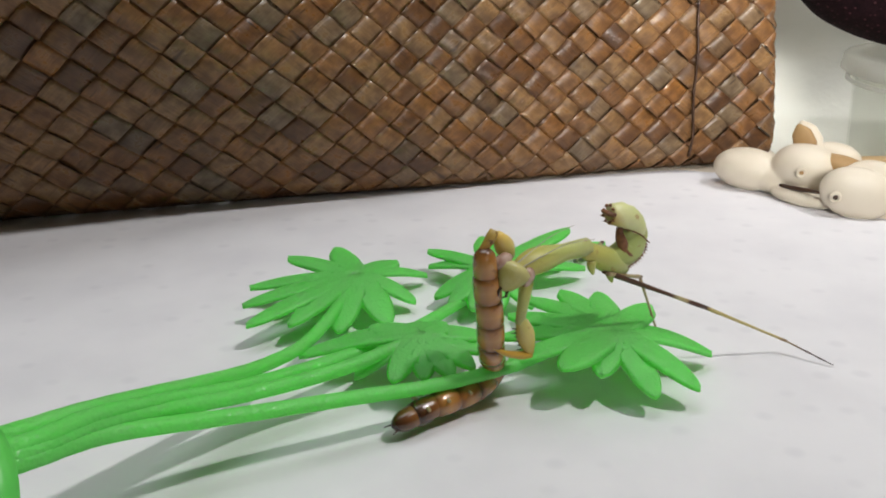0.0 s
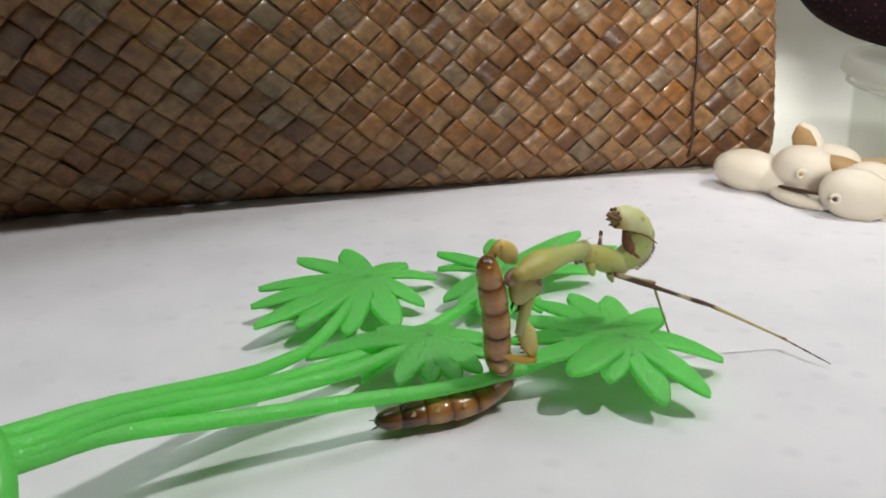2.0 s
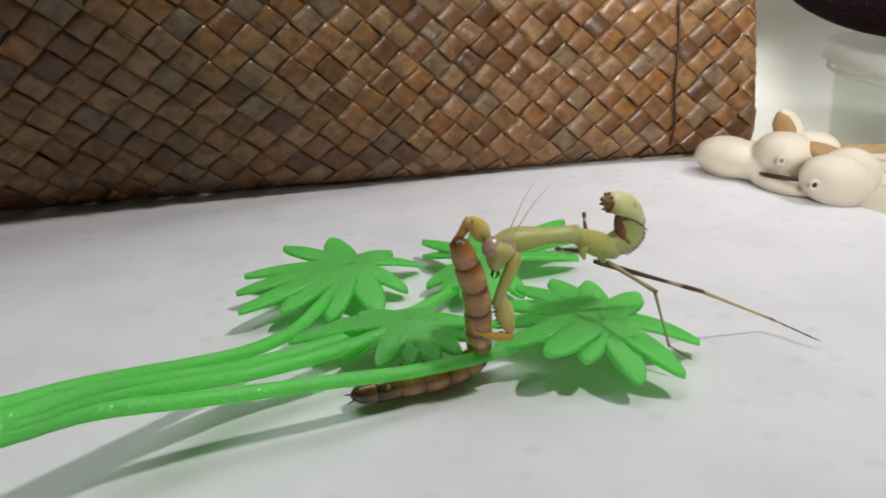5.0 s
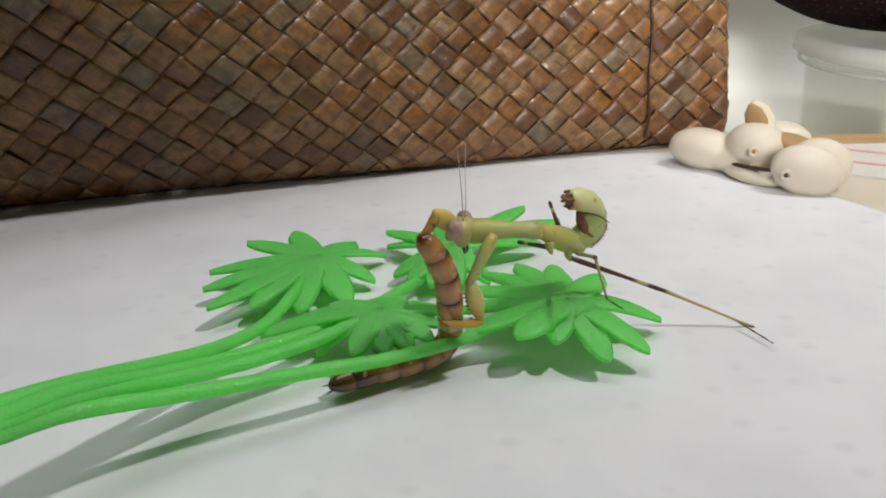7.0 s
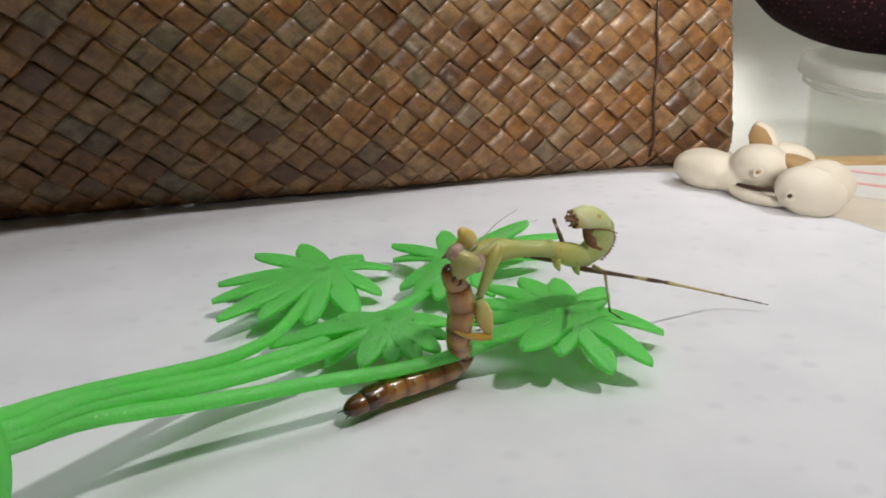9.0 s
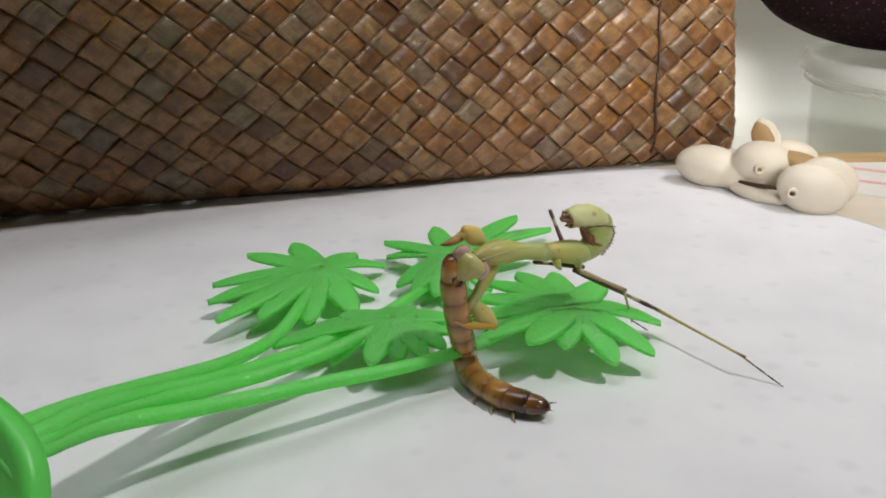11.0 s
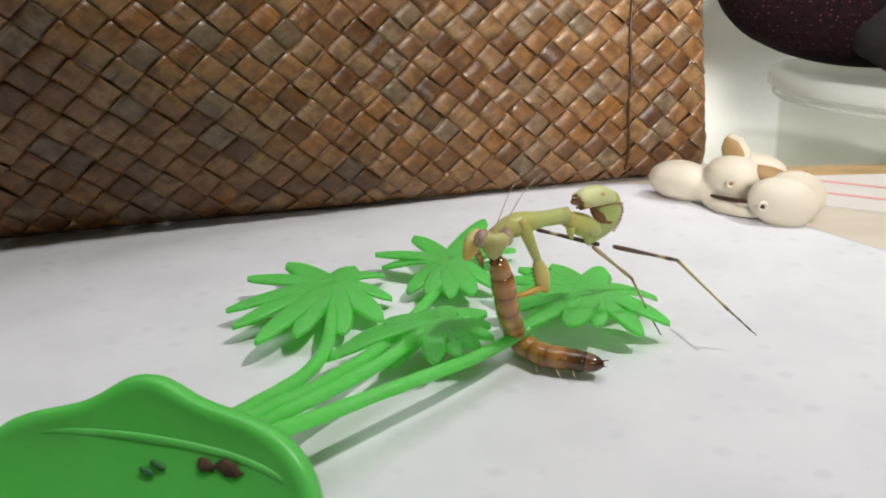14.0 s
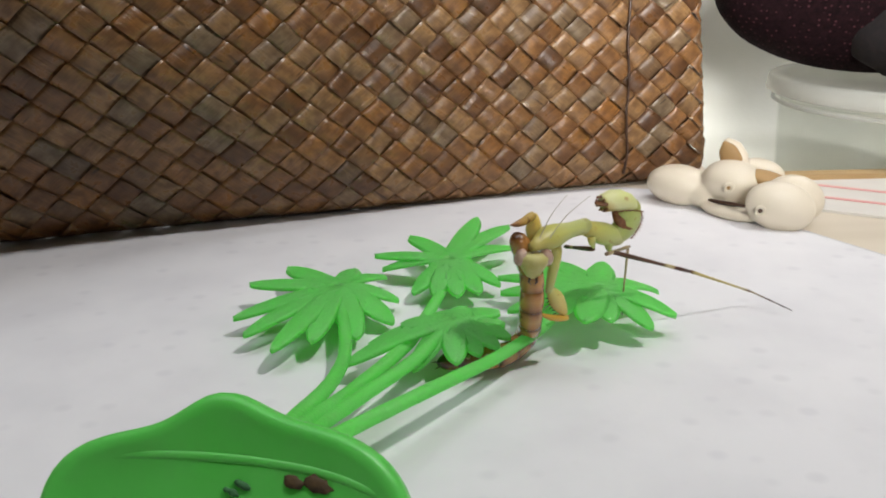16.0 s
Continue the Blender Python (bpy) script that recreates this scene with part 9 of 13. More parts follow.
    walk(LARVA[0], [
        (0.0, pose(0.00019, 0.00011, -0.00220, 2.0, 84.3, 30.0)),
        (0.21, pose(0.00022, 0.00012, -0.00220, 2.2, 83.5, 30.2)),
        (0.43, pose(0.00025, 0.00014, -0.00219, 1.5, 82.6, 30.4)),
        (0.64, pose(0.00027, 0.00017, -0.00219, 1.6, 81.8, 30.6)),
        (0.86, pose(0.00030, 0.00017, -0.00219, 1.5, 81.0, 30.7)),
        (1.07, pose(0.00033, 0.00020, -0.00219, 1.6, 80.2, 30.8)),
        (1.29, pose(0.00035, 0.00022, -0.00219, 1.8, 79.3, 30.9)),
        (1.5, pose(0.00038, 0.00023, -0.00218, 1.9, 78.5, 31.0)),
        (1.9, pose(0.00042, 0.00026, -0.00220, 2.3, 77.5, 31.3)),
        (2.3, pose(0.00045, 0.00028, -0.00221, 2.4, 76.4, 31.6)),
        (2.7, pose(0.00049, 0.00031, -0.00222, 2.6, 75.3, 31.8)),
        (3.1, pose(0.00054, 0.00033, -0.00224, 2.7, 74.2, 32.0)),
        (3.5, pose(0.00058, 0.00036, -0.00225, 2.3, 73.2, 32.1)),
        (4.5, pose(0.00065, 0.00039, -0.00216, 1.4, 70.6, 31.2)),
        (5.5, pose(0.00072, 0.00042, -0.00208, 2.2, 68.0, 30.5)),
        (6.5, pose(0.00078, 0.00045, -0.00199, 1.6, 65.4, 30.0)),
        (6.75, pose(0.00094, 0.00052, -0.00193, 0.6, 61.4, 28.8)),
        (7.0, pose(0.00106, 0.00057, -0.00187, 0.8, 57.3, 28.0)),
        (7.25, pose(0.00119, 0.00061, -0.00181, 0.1, 53.1, 27.2)),
        (7.5, pose(0.00133, 0.00067, -0.00171, 0.1, 49.0, 26.5)),
        (7.62, pose(0.00118, 0.00058, -0.00184, -0.2, 55.3, 26.2)),
        (7.75, pose(0.00092, 0.00044, -0.00200, -0.6, 62.2, 25.8)),
        (7.88, pose(0.00069, 0.00033, -0.00209, -1.6, 69.0, 25.0)),
        (8.0, pose(0.00051, 0.00023, -0.00213, -2.9, 75.3, 23.7)),
        (8.33, pose(0.00062, 0.00029, -0.00205, -1.5, 71.6, 25.1)),
        (8.67, pose(0.00071, 0.00035, -0.00195, -0.6, 67.8, 26.0)),
        (9.0, pose(0.00079, 0.00040, -0.00184, 0.1, 64.1, 26.6)),
        (9.16, pose(0.00074, 0.00037, -0.00186, 0.2, 66.0, 26.8)),
        (9.31, pose(0.00069, 0.00035, -0.00189, 0.4, 67.7, 27.0)),
        (9.47, pose(0.00063, 0.00033, -0.00191, 0.6, 69.6, 27.2)),
        (9.62, pose(0.00058, 0.00030, -0.00192, 0.8, 71.3, 27.5)),
        (9.78, pose(0.00051, 0.00027, -0.00193, 1.2, 73.2, 27.8)),
        (9.94, pose(0.00045, 0.00025, -0.00195, 1.6, 75.0, 28.2)),
        (10.09, pose(0.00041, 0.00022, -0.00195, 2.0, 76.7, 28.7)),
        (10.25, pose(0.00035, 0.00020, -0.00196, 2.7, 78.6, 29.4)),
        (10.41, pose(0.00028, 0.00016, -0.00196, 9.8, 80.4, 30.3)),
        (10.56, pose(0.00023, 0.00014, -0.00197, 11.1, 82.2, 31.5)),
        (10.72, pose(0.00018, 0.00012, -0.00197, 13.2, 84.0, 33.7)),
        (10.88, pose(0.00011, 0.00008, -0.00197, 17.3, 85.8, 37.7)),
        (11.03, pose(0.00006, 0.00006, -0.00196, 26.3, 87.5, 46.7)),
        (11.19, pose(0.00000, 0.00003, -0.00196, 68.4, 89.0, 88.8)),
        (11.34, pose(-0.00005, 0.00001, -0.00195, 148.3, 88.4, 168.7)),
        (11.5, pose(-0.00011, -0.00002, -0.00194, 167.8, 86.7, -171.8)),
        (11.62, pose(0.00002, -0.00011, -0.00188, -90.3, 86.1, -69.9)),
        (11.75, pose(0.00022, -0.00024, -0.00177, -68.5, 80.5, -48.4)),
        (11.88, pose(0.00035, -0.00033, -0.00166, -57.4, 74.5, -43.0)),
        (12.0, pose(0.00045, -0.00039, -0.00157, -54.2, 69.0, -40.8)),
        (12.12, pose(0.00052, -0.00027, -0.00157, -38.5, 69.6, -24.9)),
        (12.25, pose(0.00059, -0.00010, -0.00155, -21.9, 68.7, -8.0)),
        (12.38, pose(0.00067, 0.00009, -0.00151, -9.0, 66.2, 6.5)),
        (12.5, pose(0.00071, 0.00022, -0.00146, 0.8, 63.0, 17.2)),
        (12.62, pose(0.00068, 0.00021, -0.00149, 0.8, 64.8, 17.2)),
        (12.75, pose(0.00062, 0.00019, -0.00153, 0.7, 66.8, 17.1)),
        (12.88, pose(0.00057, 0.00017, -0.00155, 1.6, 68.7, 17.0)),
        (13.0, pose(0.00054, 0.00016, -0.00158, 1.5, 70.5, 16.8)),
        (13.12, pose(0.00044, 0.00014, -0.00166, 2.0, 74.7, 17.4)),
        (13.25, pose(0.00034, 0.00011, -0.00175, 3.2, 79.1, 18.5)),
        (13.38, pose(0.00018, 0.00007, -0.00185, 6.6, 83.6, 21.1)),
        (13.5, pose(0.00006, 0.00004, -0.00191, 17.8, 87.6, 32.3)),
        (13.62, pose(0.00017, 0.00006, -0.00188, 5.3, 84.1, 19.8)),
        (13.75, pose(0.00032, 0.00010, -0.00184, 2.1, 80.1, 16.6)),
        (13.88, pose(0.00044, 0.00012, -0.00179, 3.8, 76.2, 15.2)),
        (14.0, pose(0.00054, 0.00013, -0.00174, 3.1, 72.5, 14.5)),
        (14.12, pose(0.00045, 0.00012, -0.00181, 3.5, 76.3, 14.8)),
        (14.25, pose(0.00033, 0.00009, -0.00189, 4.2, 80.4, 15.5)),
        (14.38, pose(0.00016, 0.00005, -0.00199, 10.8, 84.6, 17.3)),
        (14.5, pose(0.00005, 0.00003, -0.00204, 20.1, 88.3, 26.6)),
        (14.62, pose(0.00016, 0.00003, -0.00209, 4.5, 85.1, 11.0)),
        (14.75, pose(0.00034, 0.00004, -0.00217, 1.3, 81.5, 7.8)),
        (14.88, pose(0.00049, 0.00005, -0.00222, 1.3, 77.9, 6.4)),
        (15.0, pose(0.00062, 0.00006, -0.00225, 0.6, 74.6, 5.7)),
        (15.15, pose(0.00070, 0.00007, -0.00216, 0.6, 72.4, 5.7)),
        (15.3, pose(0.00075, 0.00007, -0.00210, 0.1, 70.1, 5.7)),
        (15.4, pose(0.00076, 0.00008, -0.00198, 0.3, 68.9, 5.9)),
        (15.5, pose(0.00075, 0.00008, -0.00185, 0.3, 67.8, 6.0)),
        (15.62, pose(0.00080, 0.00008, -0.00185, 0.4, 66.3, 6.1)),
        (15.75, pose(0.00087, 0.00009, -0.00185, 0.5, 64.8, 6.2)),
        (15.88, pose(0.00093, 0.00010, -0.00184, -0.5, 63.2, 6.3)),
        (16.0, pose(0.00098, 0.00011, -0.00184, -0.4, 61.8, 6.4)),
    ])
    walk(LARVA[1], [
        (0.0, pose(0.00062, 0.00012, -0.00659, -50.6, 83.3, -22.9)),
        (0.21, pose(0.00069, 0.00017, -0.00660, -45.7, 83.0, -18.0)),
        (0.43, pose(0.00076, 0.00023, -0.00659, -42.0, 82.7, -13.2)),
        (0.64, pose(0.00084, 0.00028, -0.00659, -37.9, 82.3, -9.2)),
        (0.86, pose(0.00090, 0.00033, -0.00659, -34.2, 81.9, -5.3)),
        (1.07, pose(0.00098, 0.00038, -0.00659, -30.9, 81.5, -2.0)),
        (1.29, pose(0.00106, 0.00043, -0.00658, -27.6, 81.0, 1.2)),
        (1.5, pose(0.00113, 0.00048, -0.00657, -24.9, 80.5, 3.9)),
        (1.9, pose(0.00122, 0.00053, -0.00662, -26.9, 80.5, 1.7)),
        (2.3, pose(0.00130, 0.00056, -0.00667, -29.3, 80.4, -0.5)),
        (2.7, pose(0.00138, 0.00060, -0.00672, -31.4, 80.4, -2.6)),
        (3.1, pose(0.00146, 0.00064, -0.00677, -33.5, 80.3, -4.8)),
        (3.5, pose(0.00154, 0.00068, -0.00680, -36.3, 80.2, -6.9)),
        (4.5, pose(0.00191, 0.00084, -0.00654, -23.8, 74.6, 5.1)),
        (5.5, pose(0.00225, 0.00100, -0.00624, -16.3, 68.7, 10.7)),
        (6.5, pose(0.00254, 0.00115, -0.00592, -12.7, 62.7, 14.0)),
        (6.75, pose(0.00279, 0.00123, -0.00587, -14.1, 64.8, 12.6)),
        (7.0, pose(0.00298, 0.00130, -0.00578, -14.9, 66.9, 11.0)),
        (7.25, pose(0.00316, 0.00135, -0.00573, -17.1, 69.7, 9.1)),
        (7.5, pose(0.00335, 0.00141, -0.00558, -19.1, 72.3, 6.5)),
        (7.62, pose(0.00296, 0.00120, -0.00588, -23.3, 75.3, 2.5)),
        (7.75, pose(0.00226, 0.00085, -0.00621, -30.1, 78.4, -4.0)),
        (7.88, pose(0.00170, 0.00055, -0.00639, -41.6, 81.3, -15.1)),
        (8.0, pose(0.00124, 0.00031, -0.00648, -59.8, 83.4, -33.2)),
        (8.33, pose(0.00148, 0.00044, -0.00625, -53.9, 82.5, -27.4)),
        (8.67, pose(0.00172, 0.00058, -0.00598, -49.2, 81.4, -22.9)),
        (9.0, pose(0.00192, 0.00069, -0.00570, -45.7, 80.3, -19.4)),
        (9.16, pose(0.00181, 0.00064, -0.00574, -46.2, 80.6, -20.0)),
        (9.31, pose(0.00167, 0.00058, -0.00579, -46.7, 80.8, -20.5)),
        (9.47, pose(0.00155, 0.00053, -0.00581, -47.3, 81.1, -21.0)),
        (9.62, pose(0.00144, 0.00049, -0.00584, -47.9, 81.3, -21.6)),
        (9.78, pose(0.00130, 0.00043, -0.00586, -48.6, 81.6, -22.3)),
        (9.94, pose(0.00117, 0.00038, -0.00587, -49.3, 81.9, -22.9)),
        (10.09, pose(0.00107, 0.00033, -0.00588, -50.0, 82.1, -23.6)),
        (10.25, pose(0.00094, 0.00028, -0.00589, -50.8, 82.3, -24.4)),
        (10.41, pose(0.00079, 0.00022, -0.00590, -45.3, 82.6, -25.2)),
        (10.56, pose(0.00068, 0.00018, -0.00589, -46.2, 82.8, -26.0)),
        (10.72, pose(0.00057, 0.00013, -0.00589, -47.1, 83.1, -27.0)),
        (10.88, pose(0.00042, 0.00007, -0.00588, -48.2, 83.3, -28.0)),
        (11.03, pose(0.00031, 0.00002, -0.00587, -49.2, 83.6, -29.0)),
        (11.19, pose(0.00019, -0.00003, -0.00585, -50.4, 83.8, -30.2)),
        (11.34, pose(0.00007, -0.00008, -0.00583, -51.6, 84.0, -31.3)),
        (11.5, pose(-0.00006, -0.00013, -0.00580, -52.9, 84.3, -32.7)),
        (11.62, pose(0.00017, -0.00042, -0.00564, -82.3, 82.4, -62.0)),
        (11.75, pose(0.00050, -0.00083, -0.00531, -99.0, 79.2, -78.5)),
        (11.88, pose(0.00072, -0.00110, -0.00501, -102.7, 75.5, -87.0)),
        (12.0, pose(0.00090, -0.00130, -0.00471, -107.9, 71.9, -91.8)),
        (12.12, pose(0.00111, -0.00096, -0.00475, -95.3, 75.2, -79.9)),
        (12.25, pose(0.00134, -0.00053, -0.00472, -75.9, 77.7, -60.9)),
        (12.38, pose(0.00161, 0.00001, -0.00463, -52.2, 78.4, -36.5)),
        (12.5, pose(0.00177, 0.00035, -0.00451, -30.7, 77.1, -15.1)),
        (12.62, pose(0.00170, 0.00032, -0.00458, -31.5, 77.5, -15.9)),
        (12.75, pose(0.00157, 0.00027, -0.00468, -32.5, 77.8, -16.8)),
        (12.88, pose(0.00148, 0.00025, -0.00473, -32.6, 78.2, -17.8)),
        (13.0, pose(0.00138, 0.00022, -0.00478, -33.5, 78.5, -18.8)),
        (13.12, pose(0.00114, 0.00015, -0.00501, -43.6, 80.8, -28.7)),
        (13.25, pose(0.00085, 0.00006, -0.00525, -60.7, 82.7, -45.6)),
        (13.38, pose(0.00040, -0.00005, -0.00555, -85.2, 83.7, -70.7)),
        (13.5, pose(0.00011, -0.00013, -0.00571, -110.5, 83.3, -95.9)),
        (13.62, pose(0.00038, -0.00009, -0.00565, -86.4, 83.3, -71.9)),
        (13.75, pose(0.00083, -0.00000, -0.00552, -64.2, 82.1, -50.0)),
        (13.88, pose(0.00115, 0.00006, -0.00539, -46.1, 80.1, -35.2)),
        (14.0, pose(0.00141, 0.00010, -0.00527, -37.0, 77.9, -26.4)),
        (14.12, pose(0.00122, 0.00005, -0.00546, -39.3, 78.2, -28.7)),
        (14.25, pose(0.00098, -0.00002, -0.00569, -42.0, 78.6, -31.3)),
        (14.38, pose(0.00064, -0.00011, -0.00594, -40.0, 78.9, -34.1)),
        (14.5, pose(0.00041, -0.00018, -0.00608, -42.8, 79.2, -36.8)),
        (14.62, pose(0.00064, -0.00016, -0.00626, -40.8, 79.2, -34.9)),
        (14.75, pose(0.00103, -0.00013, -0.00649, -38.7, 79.2, -32.8)),
        (14.88, pose(0.00134, -0.00011, -0.00666, -35.3, 79.2, -30.7)),
        (15.0, pose(0.00162, -0.00008, -0.00678, -33.4, 79.1, -28.8)),
        (15.15, pose(0.00188, -0.00006, -0.00655, -27.5, 77.0, -23.0)),
        (15.3, pose(0.00207, -0.00004, -0.00636, -23.6, 74.7, -18.8)),
        (15.4, pose(0.00211, -0.00002, -0.00598, -20.8, 73.0, -16.1)),
        (15.5, pose(0.00213, -0.00000, -0.00560, -18.4, 71.3, -13.8)),
        (15.62, pose(0.00227, 0.00006, -0.00560, -13.3, 70.1, -8.5)),
        (15.75, pose(0.00250, 0.00015, -0.00560, -8.4, 68.7, -3.4)),
        (15.88, pose(0.00267, 0.00022, -0.00559, -5.3, 67.2, 1.1)),
        (16.0, pose(0.00282, 0.00029, -0.00557, -2.0, 65.6, 4.7)),
    ])
    walk(LARVA[2], [
        (0.0, pose(0.00105, 0.00002, -0.01099, -25.8, 84.8, 2.0)),
        (0.21, pose(0.00116, 0.00010, -0.01100, -25.3, 84.6, 2.5)),
        (0.43, pose(0.00125, 0.00016, -0.01100, -25.8, 84.3, 3.0)),
        (0.64, pose(0.00136, 0.00024, -0.01100, -25.4, 84.0, 3.4)),
        (0.86, pose(0.00146, 0.00031, -0.01100, -25.2, 83.8, 3.8)),
        (1.07, pose(0.00157, 0.00038, -0.01100, -24.9, 83.5, 4.2)),
        (1.29, pose(0.00166, 0.00046, -0.01100, -24.4, 83.2, 4.5)),
        (1.5, pose(0.00177, 0.00053, -0.01098, -24.1, 82.9, 4.8)),
        (1.9, pose(0.00180, 0.00055, -0.01109, -25.4, 84.3, 3.4)),
        (2.3, pose(0.00184, 0.00056, -0.01120, -27.8, 85.7, 1.3)),
        (2.7, pose(0.00187, 0.00058, -0.01129, -32.0, 87.0, -2.9)),
        (3.1, pose(0.00192, 0.00059, -0.01138, -43.2, 88.4, -14.0)),
        (3.5, pose(0.00195, 0.00060, -0.01145, -99.9, 89.3, -70.0)),
        (4.5, pose(0.00271, 0.00100, -0.01103, -2.7, 84.6, 27.1)),
        (5.5, pose(0.00341, 0.00137, -0.01054, 2.3, 79.1, 30.7)),
        (6.5, pose(0.00405, 0.00172, -0.00996, 3.5, 73.6, 31.8)),
        (6.75, pose(0.00410, 0.00171, -0.01002, 5.4, 77.0, 33.8)),
        (7.0, pose(0.00412, 0.00168, -0.01001, 9.8, 80.5, 37.3)),
        (7.25, pose(0.00411, 0.00167, -0.01007, 22.8, 83.8, 50.3)),
        (7.5, pose(0.00405, 0.00164, -0.01000, 57.2, 86.1, 83.8)),
        (7.62, pose(0.00355, 0.00137, -0.01032, 63.9, 86.8, 90.6)),
        (7.75, pose(0.00267, 0.00090, -0.01066, 74.7, 87.4, 101.3)),
        (7.88, pose(0.00197, 0.00053, -0.01083, 90.8, 87.8, 117.6)),
        (8.0, pose(0.00139, 0.00023, -0.01089, 111.1, 88.1, 137.9)),
        (8.33, pose(0.00161, 0.00036, -0.01056, 134.9, 86.6, 161.6)),
        (8.67, pose(0.00183, 0.00049, -0.01016, 144.0, 84.9, 170.6)),
        (9.0, pose(0.00200, 0.00060, -0.00974, 148.5, 83.2, 175.0)),
        (9.16, pose(0.00192, 0.00055, -0.00980, 146.7, 84.4, 173.2)),
        (9.31, pose(0.00183, 0.00050, -0.00983, 144.1, 85.5, 170.7)),
        (9.47, pose(0.00174, 0.00045, -0.00985, 139.5, 86.7, 166.1)),
        (9.62, pose(0.00166, 0.00041, -0.00986, 130.6, 87.8, 157.2)),
        (9.78, pose(0.00155, 0.00035, -0.00987, 103.7, 88.8, 130.3)),
        (9.94, pose(0.00146, 0.00030, -0.00988, 37.4, 88.9, 64.1)),
        (10.09, pose(0.00138, 0.00026, -0.00988, 5.5, 88.1, 32.2)),
        (10.25, pose(0.00129, 0.00021, -0.00987, -5.9, 86.9, 20.7)),
        (10.41, pose(0.00117, 0.00015, -0.00986, -4.7, 85.7, 15.6)),
        (10.56, pose(0.00110, 0.00010, -0.00984, -7.5, 84.6, 12.9)),
        (10.72, pose(0.00100, 0.00006, -0.00982, -9.3, 83.4, 11.0)),
        (10.88, pose(0.00089, 0.00001, -0.00978, -10.5, 82.1, 9.7)),
        (11.03, pose(0.00081, -0.00004, -0.00975, -11.4, 81.0, 8.8)),
        (11.19, pose(0.00072, -0.00009, -0.00973, -12.1, 79.7, 8.1)),
        (11.34, pose(0.00061, -0.00015, -0.00968, -12.6, 78.6, 7.6)),
        (11.5, pose(0.00053, -0.00019, -0.00962, -13.0, 77.3, 7.1)),
        (11.62, pose(0.00045, -0.00071, -0.00939, -67.2, 85.2, -46.9)),
        (11.75, pose(0.00030, -0.00147, -0.00883, -148.0, 78.8, -127.1)),
        (11.88, pose(0.00022, -0.00198, -0.00826, -156.7, 67.9, -139.8)),
        (12.0, pose(0.00015, -0.00234, -0.00768, -162.3, 57.5, -144.1)),
        (12.12, pose(0.00058, -0.00183, -0.00786, -159.9, 65.4, -142.8)),
        (12.25, pose(0.00111, -0.00117, -0.00793, -156.3, 73.9, -140.2)),
        (12.38, pose(0.00178, -0.00032, -0.00787, -148.5, 82.3, -132.1)),
        (12.5, pose(0.00216, 0.00022, -0.00773, -60.0, 87.9, -43.8)),
        (12.62, pose(0.00210, 0.00019, -0.00783, -43.3, 87.4, -27.1)),
        (12.75, pose(0.00199, 0.00015, -0.00794, -31.8, 86.8, -15.6)),
        (12.88, pose(0.00191, 0.00012, -0.00802, -23.5, 86.0, -8.3)),
        (13.0, pose(0.00183, 0.00010, -0.00806, -19.0, 85.2, -3.7)),
        (13.12, pose(0.00150, 0.00000, -0.00842, -25.4, 86.9, -10.2)),
        (13.25, pose(0.00107, -0.00012, -0.00880, -48.8, 88.5, -33.6)),
        (13.38, pose(0.00043, -0.00029, -0.00925, -134.9, 88.8, -120.4)),
        (13.5, pose(0.00001, -0.00040, -0.00950, -165.2, 87.3, -150.7)),
        (13.62, pose(0.00047, -0.00031, -0.00942, -16.8, 88.7, -2.3)),
        (13.75, pose(0.00119, -0.00015, -0.00923, -0.3, 84.7, 14.2)),
        (13.88, pose(0.00172, -0.00004, -0.00903, 5.1, 80.6, 16.4)),
        (14.0, pose(0.00214, 0.00006, -0.00883, 5.8, 76.8, 17.2)),
        (14.12, pose(0.00197, -0.00001, -0.00912, 4.9, 76.6, 16.3)),
        (14.25, pose(0.00174, -0.00009, -0.00945, 4.0, 76.4, 15.4)),
        (14.38, pose(0.00141, -0.00021, -0.00984, 7.8, 76.2, 14.5)),
        (14.5, pose(0.00119, -0.00029, -0.01004, 7.0, 76.0, 13.6)),
        (14.62, pose(0.00142, -0.00031, -0.01037, 2.8, 77.3, 9.3)),
        (14.75, pose(0.00181, -0.00033, -0.01081, -3.0, 78.7, 3.4)),
        (14.88, pose(0.00210, -0.00035, -0.01113, -8.8, 79.9, -3.9)),
        (15.0, pose(0.00237, -0.00038, -0.01135, -17.1, 80.8, -12.2)),
        (15.15, pose(0.00282, -0.00025, -0.01100, -6.0, 78.6, -1.0)),
        (15.3, pose(0.00315, -0.00016, -0.01067, 0.8, 76.1, 6.4)),
        (15.4, pose(0.00330, -0.00015, -0.01004, -2.0, 73.7, 3.5)),
        (15.5, pose(0.00340, -0.00013, -0.00938, -4.1, 71.2, 1.3)),
        (15.62, pose(0.00349, -0.00007, -0.00946, -9.1, 74.9, -3.9)),
        (15.75, pose(0.00362, 0.00002, -0.00952, -18.4, 78.7, -13.2)),
        (15.88, pose(0.00372, 0.00010, -0.00955, -37.0, 82.0, -30.6)),
        (16.0, pose(0.00379, 0.00016, -0.00954, -66.7, 83.7, -60.2)),
    ])
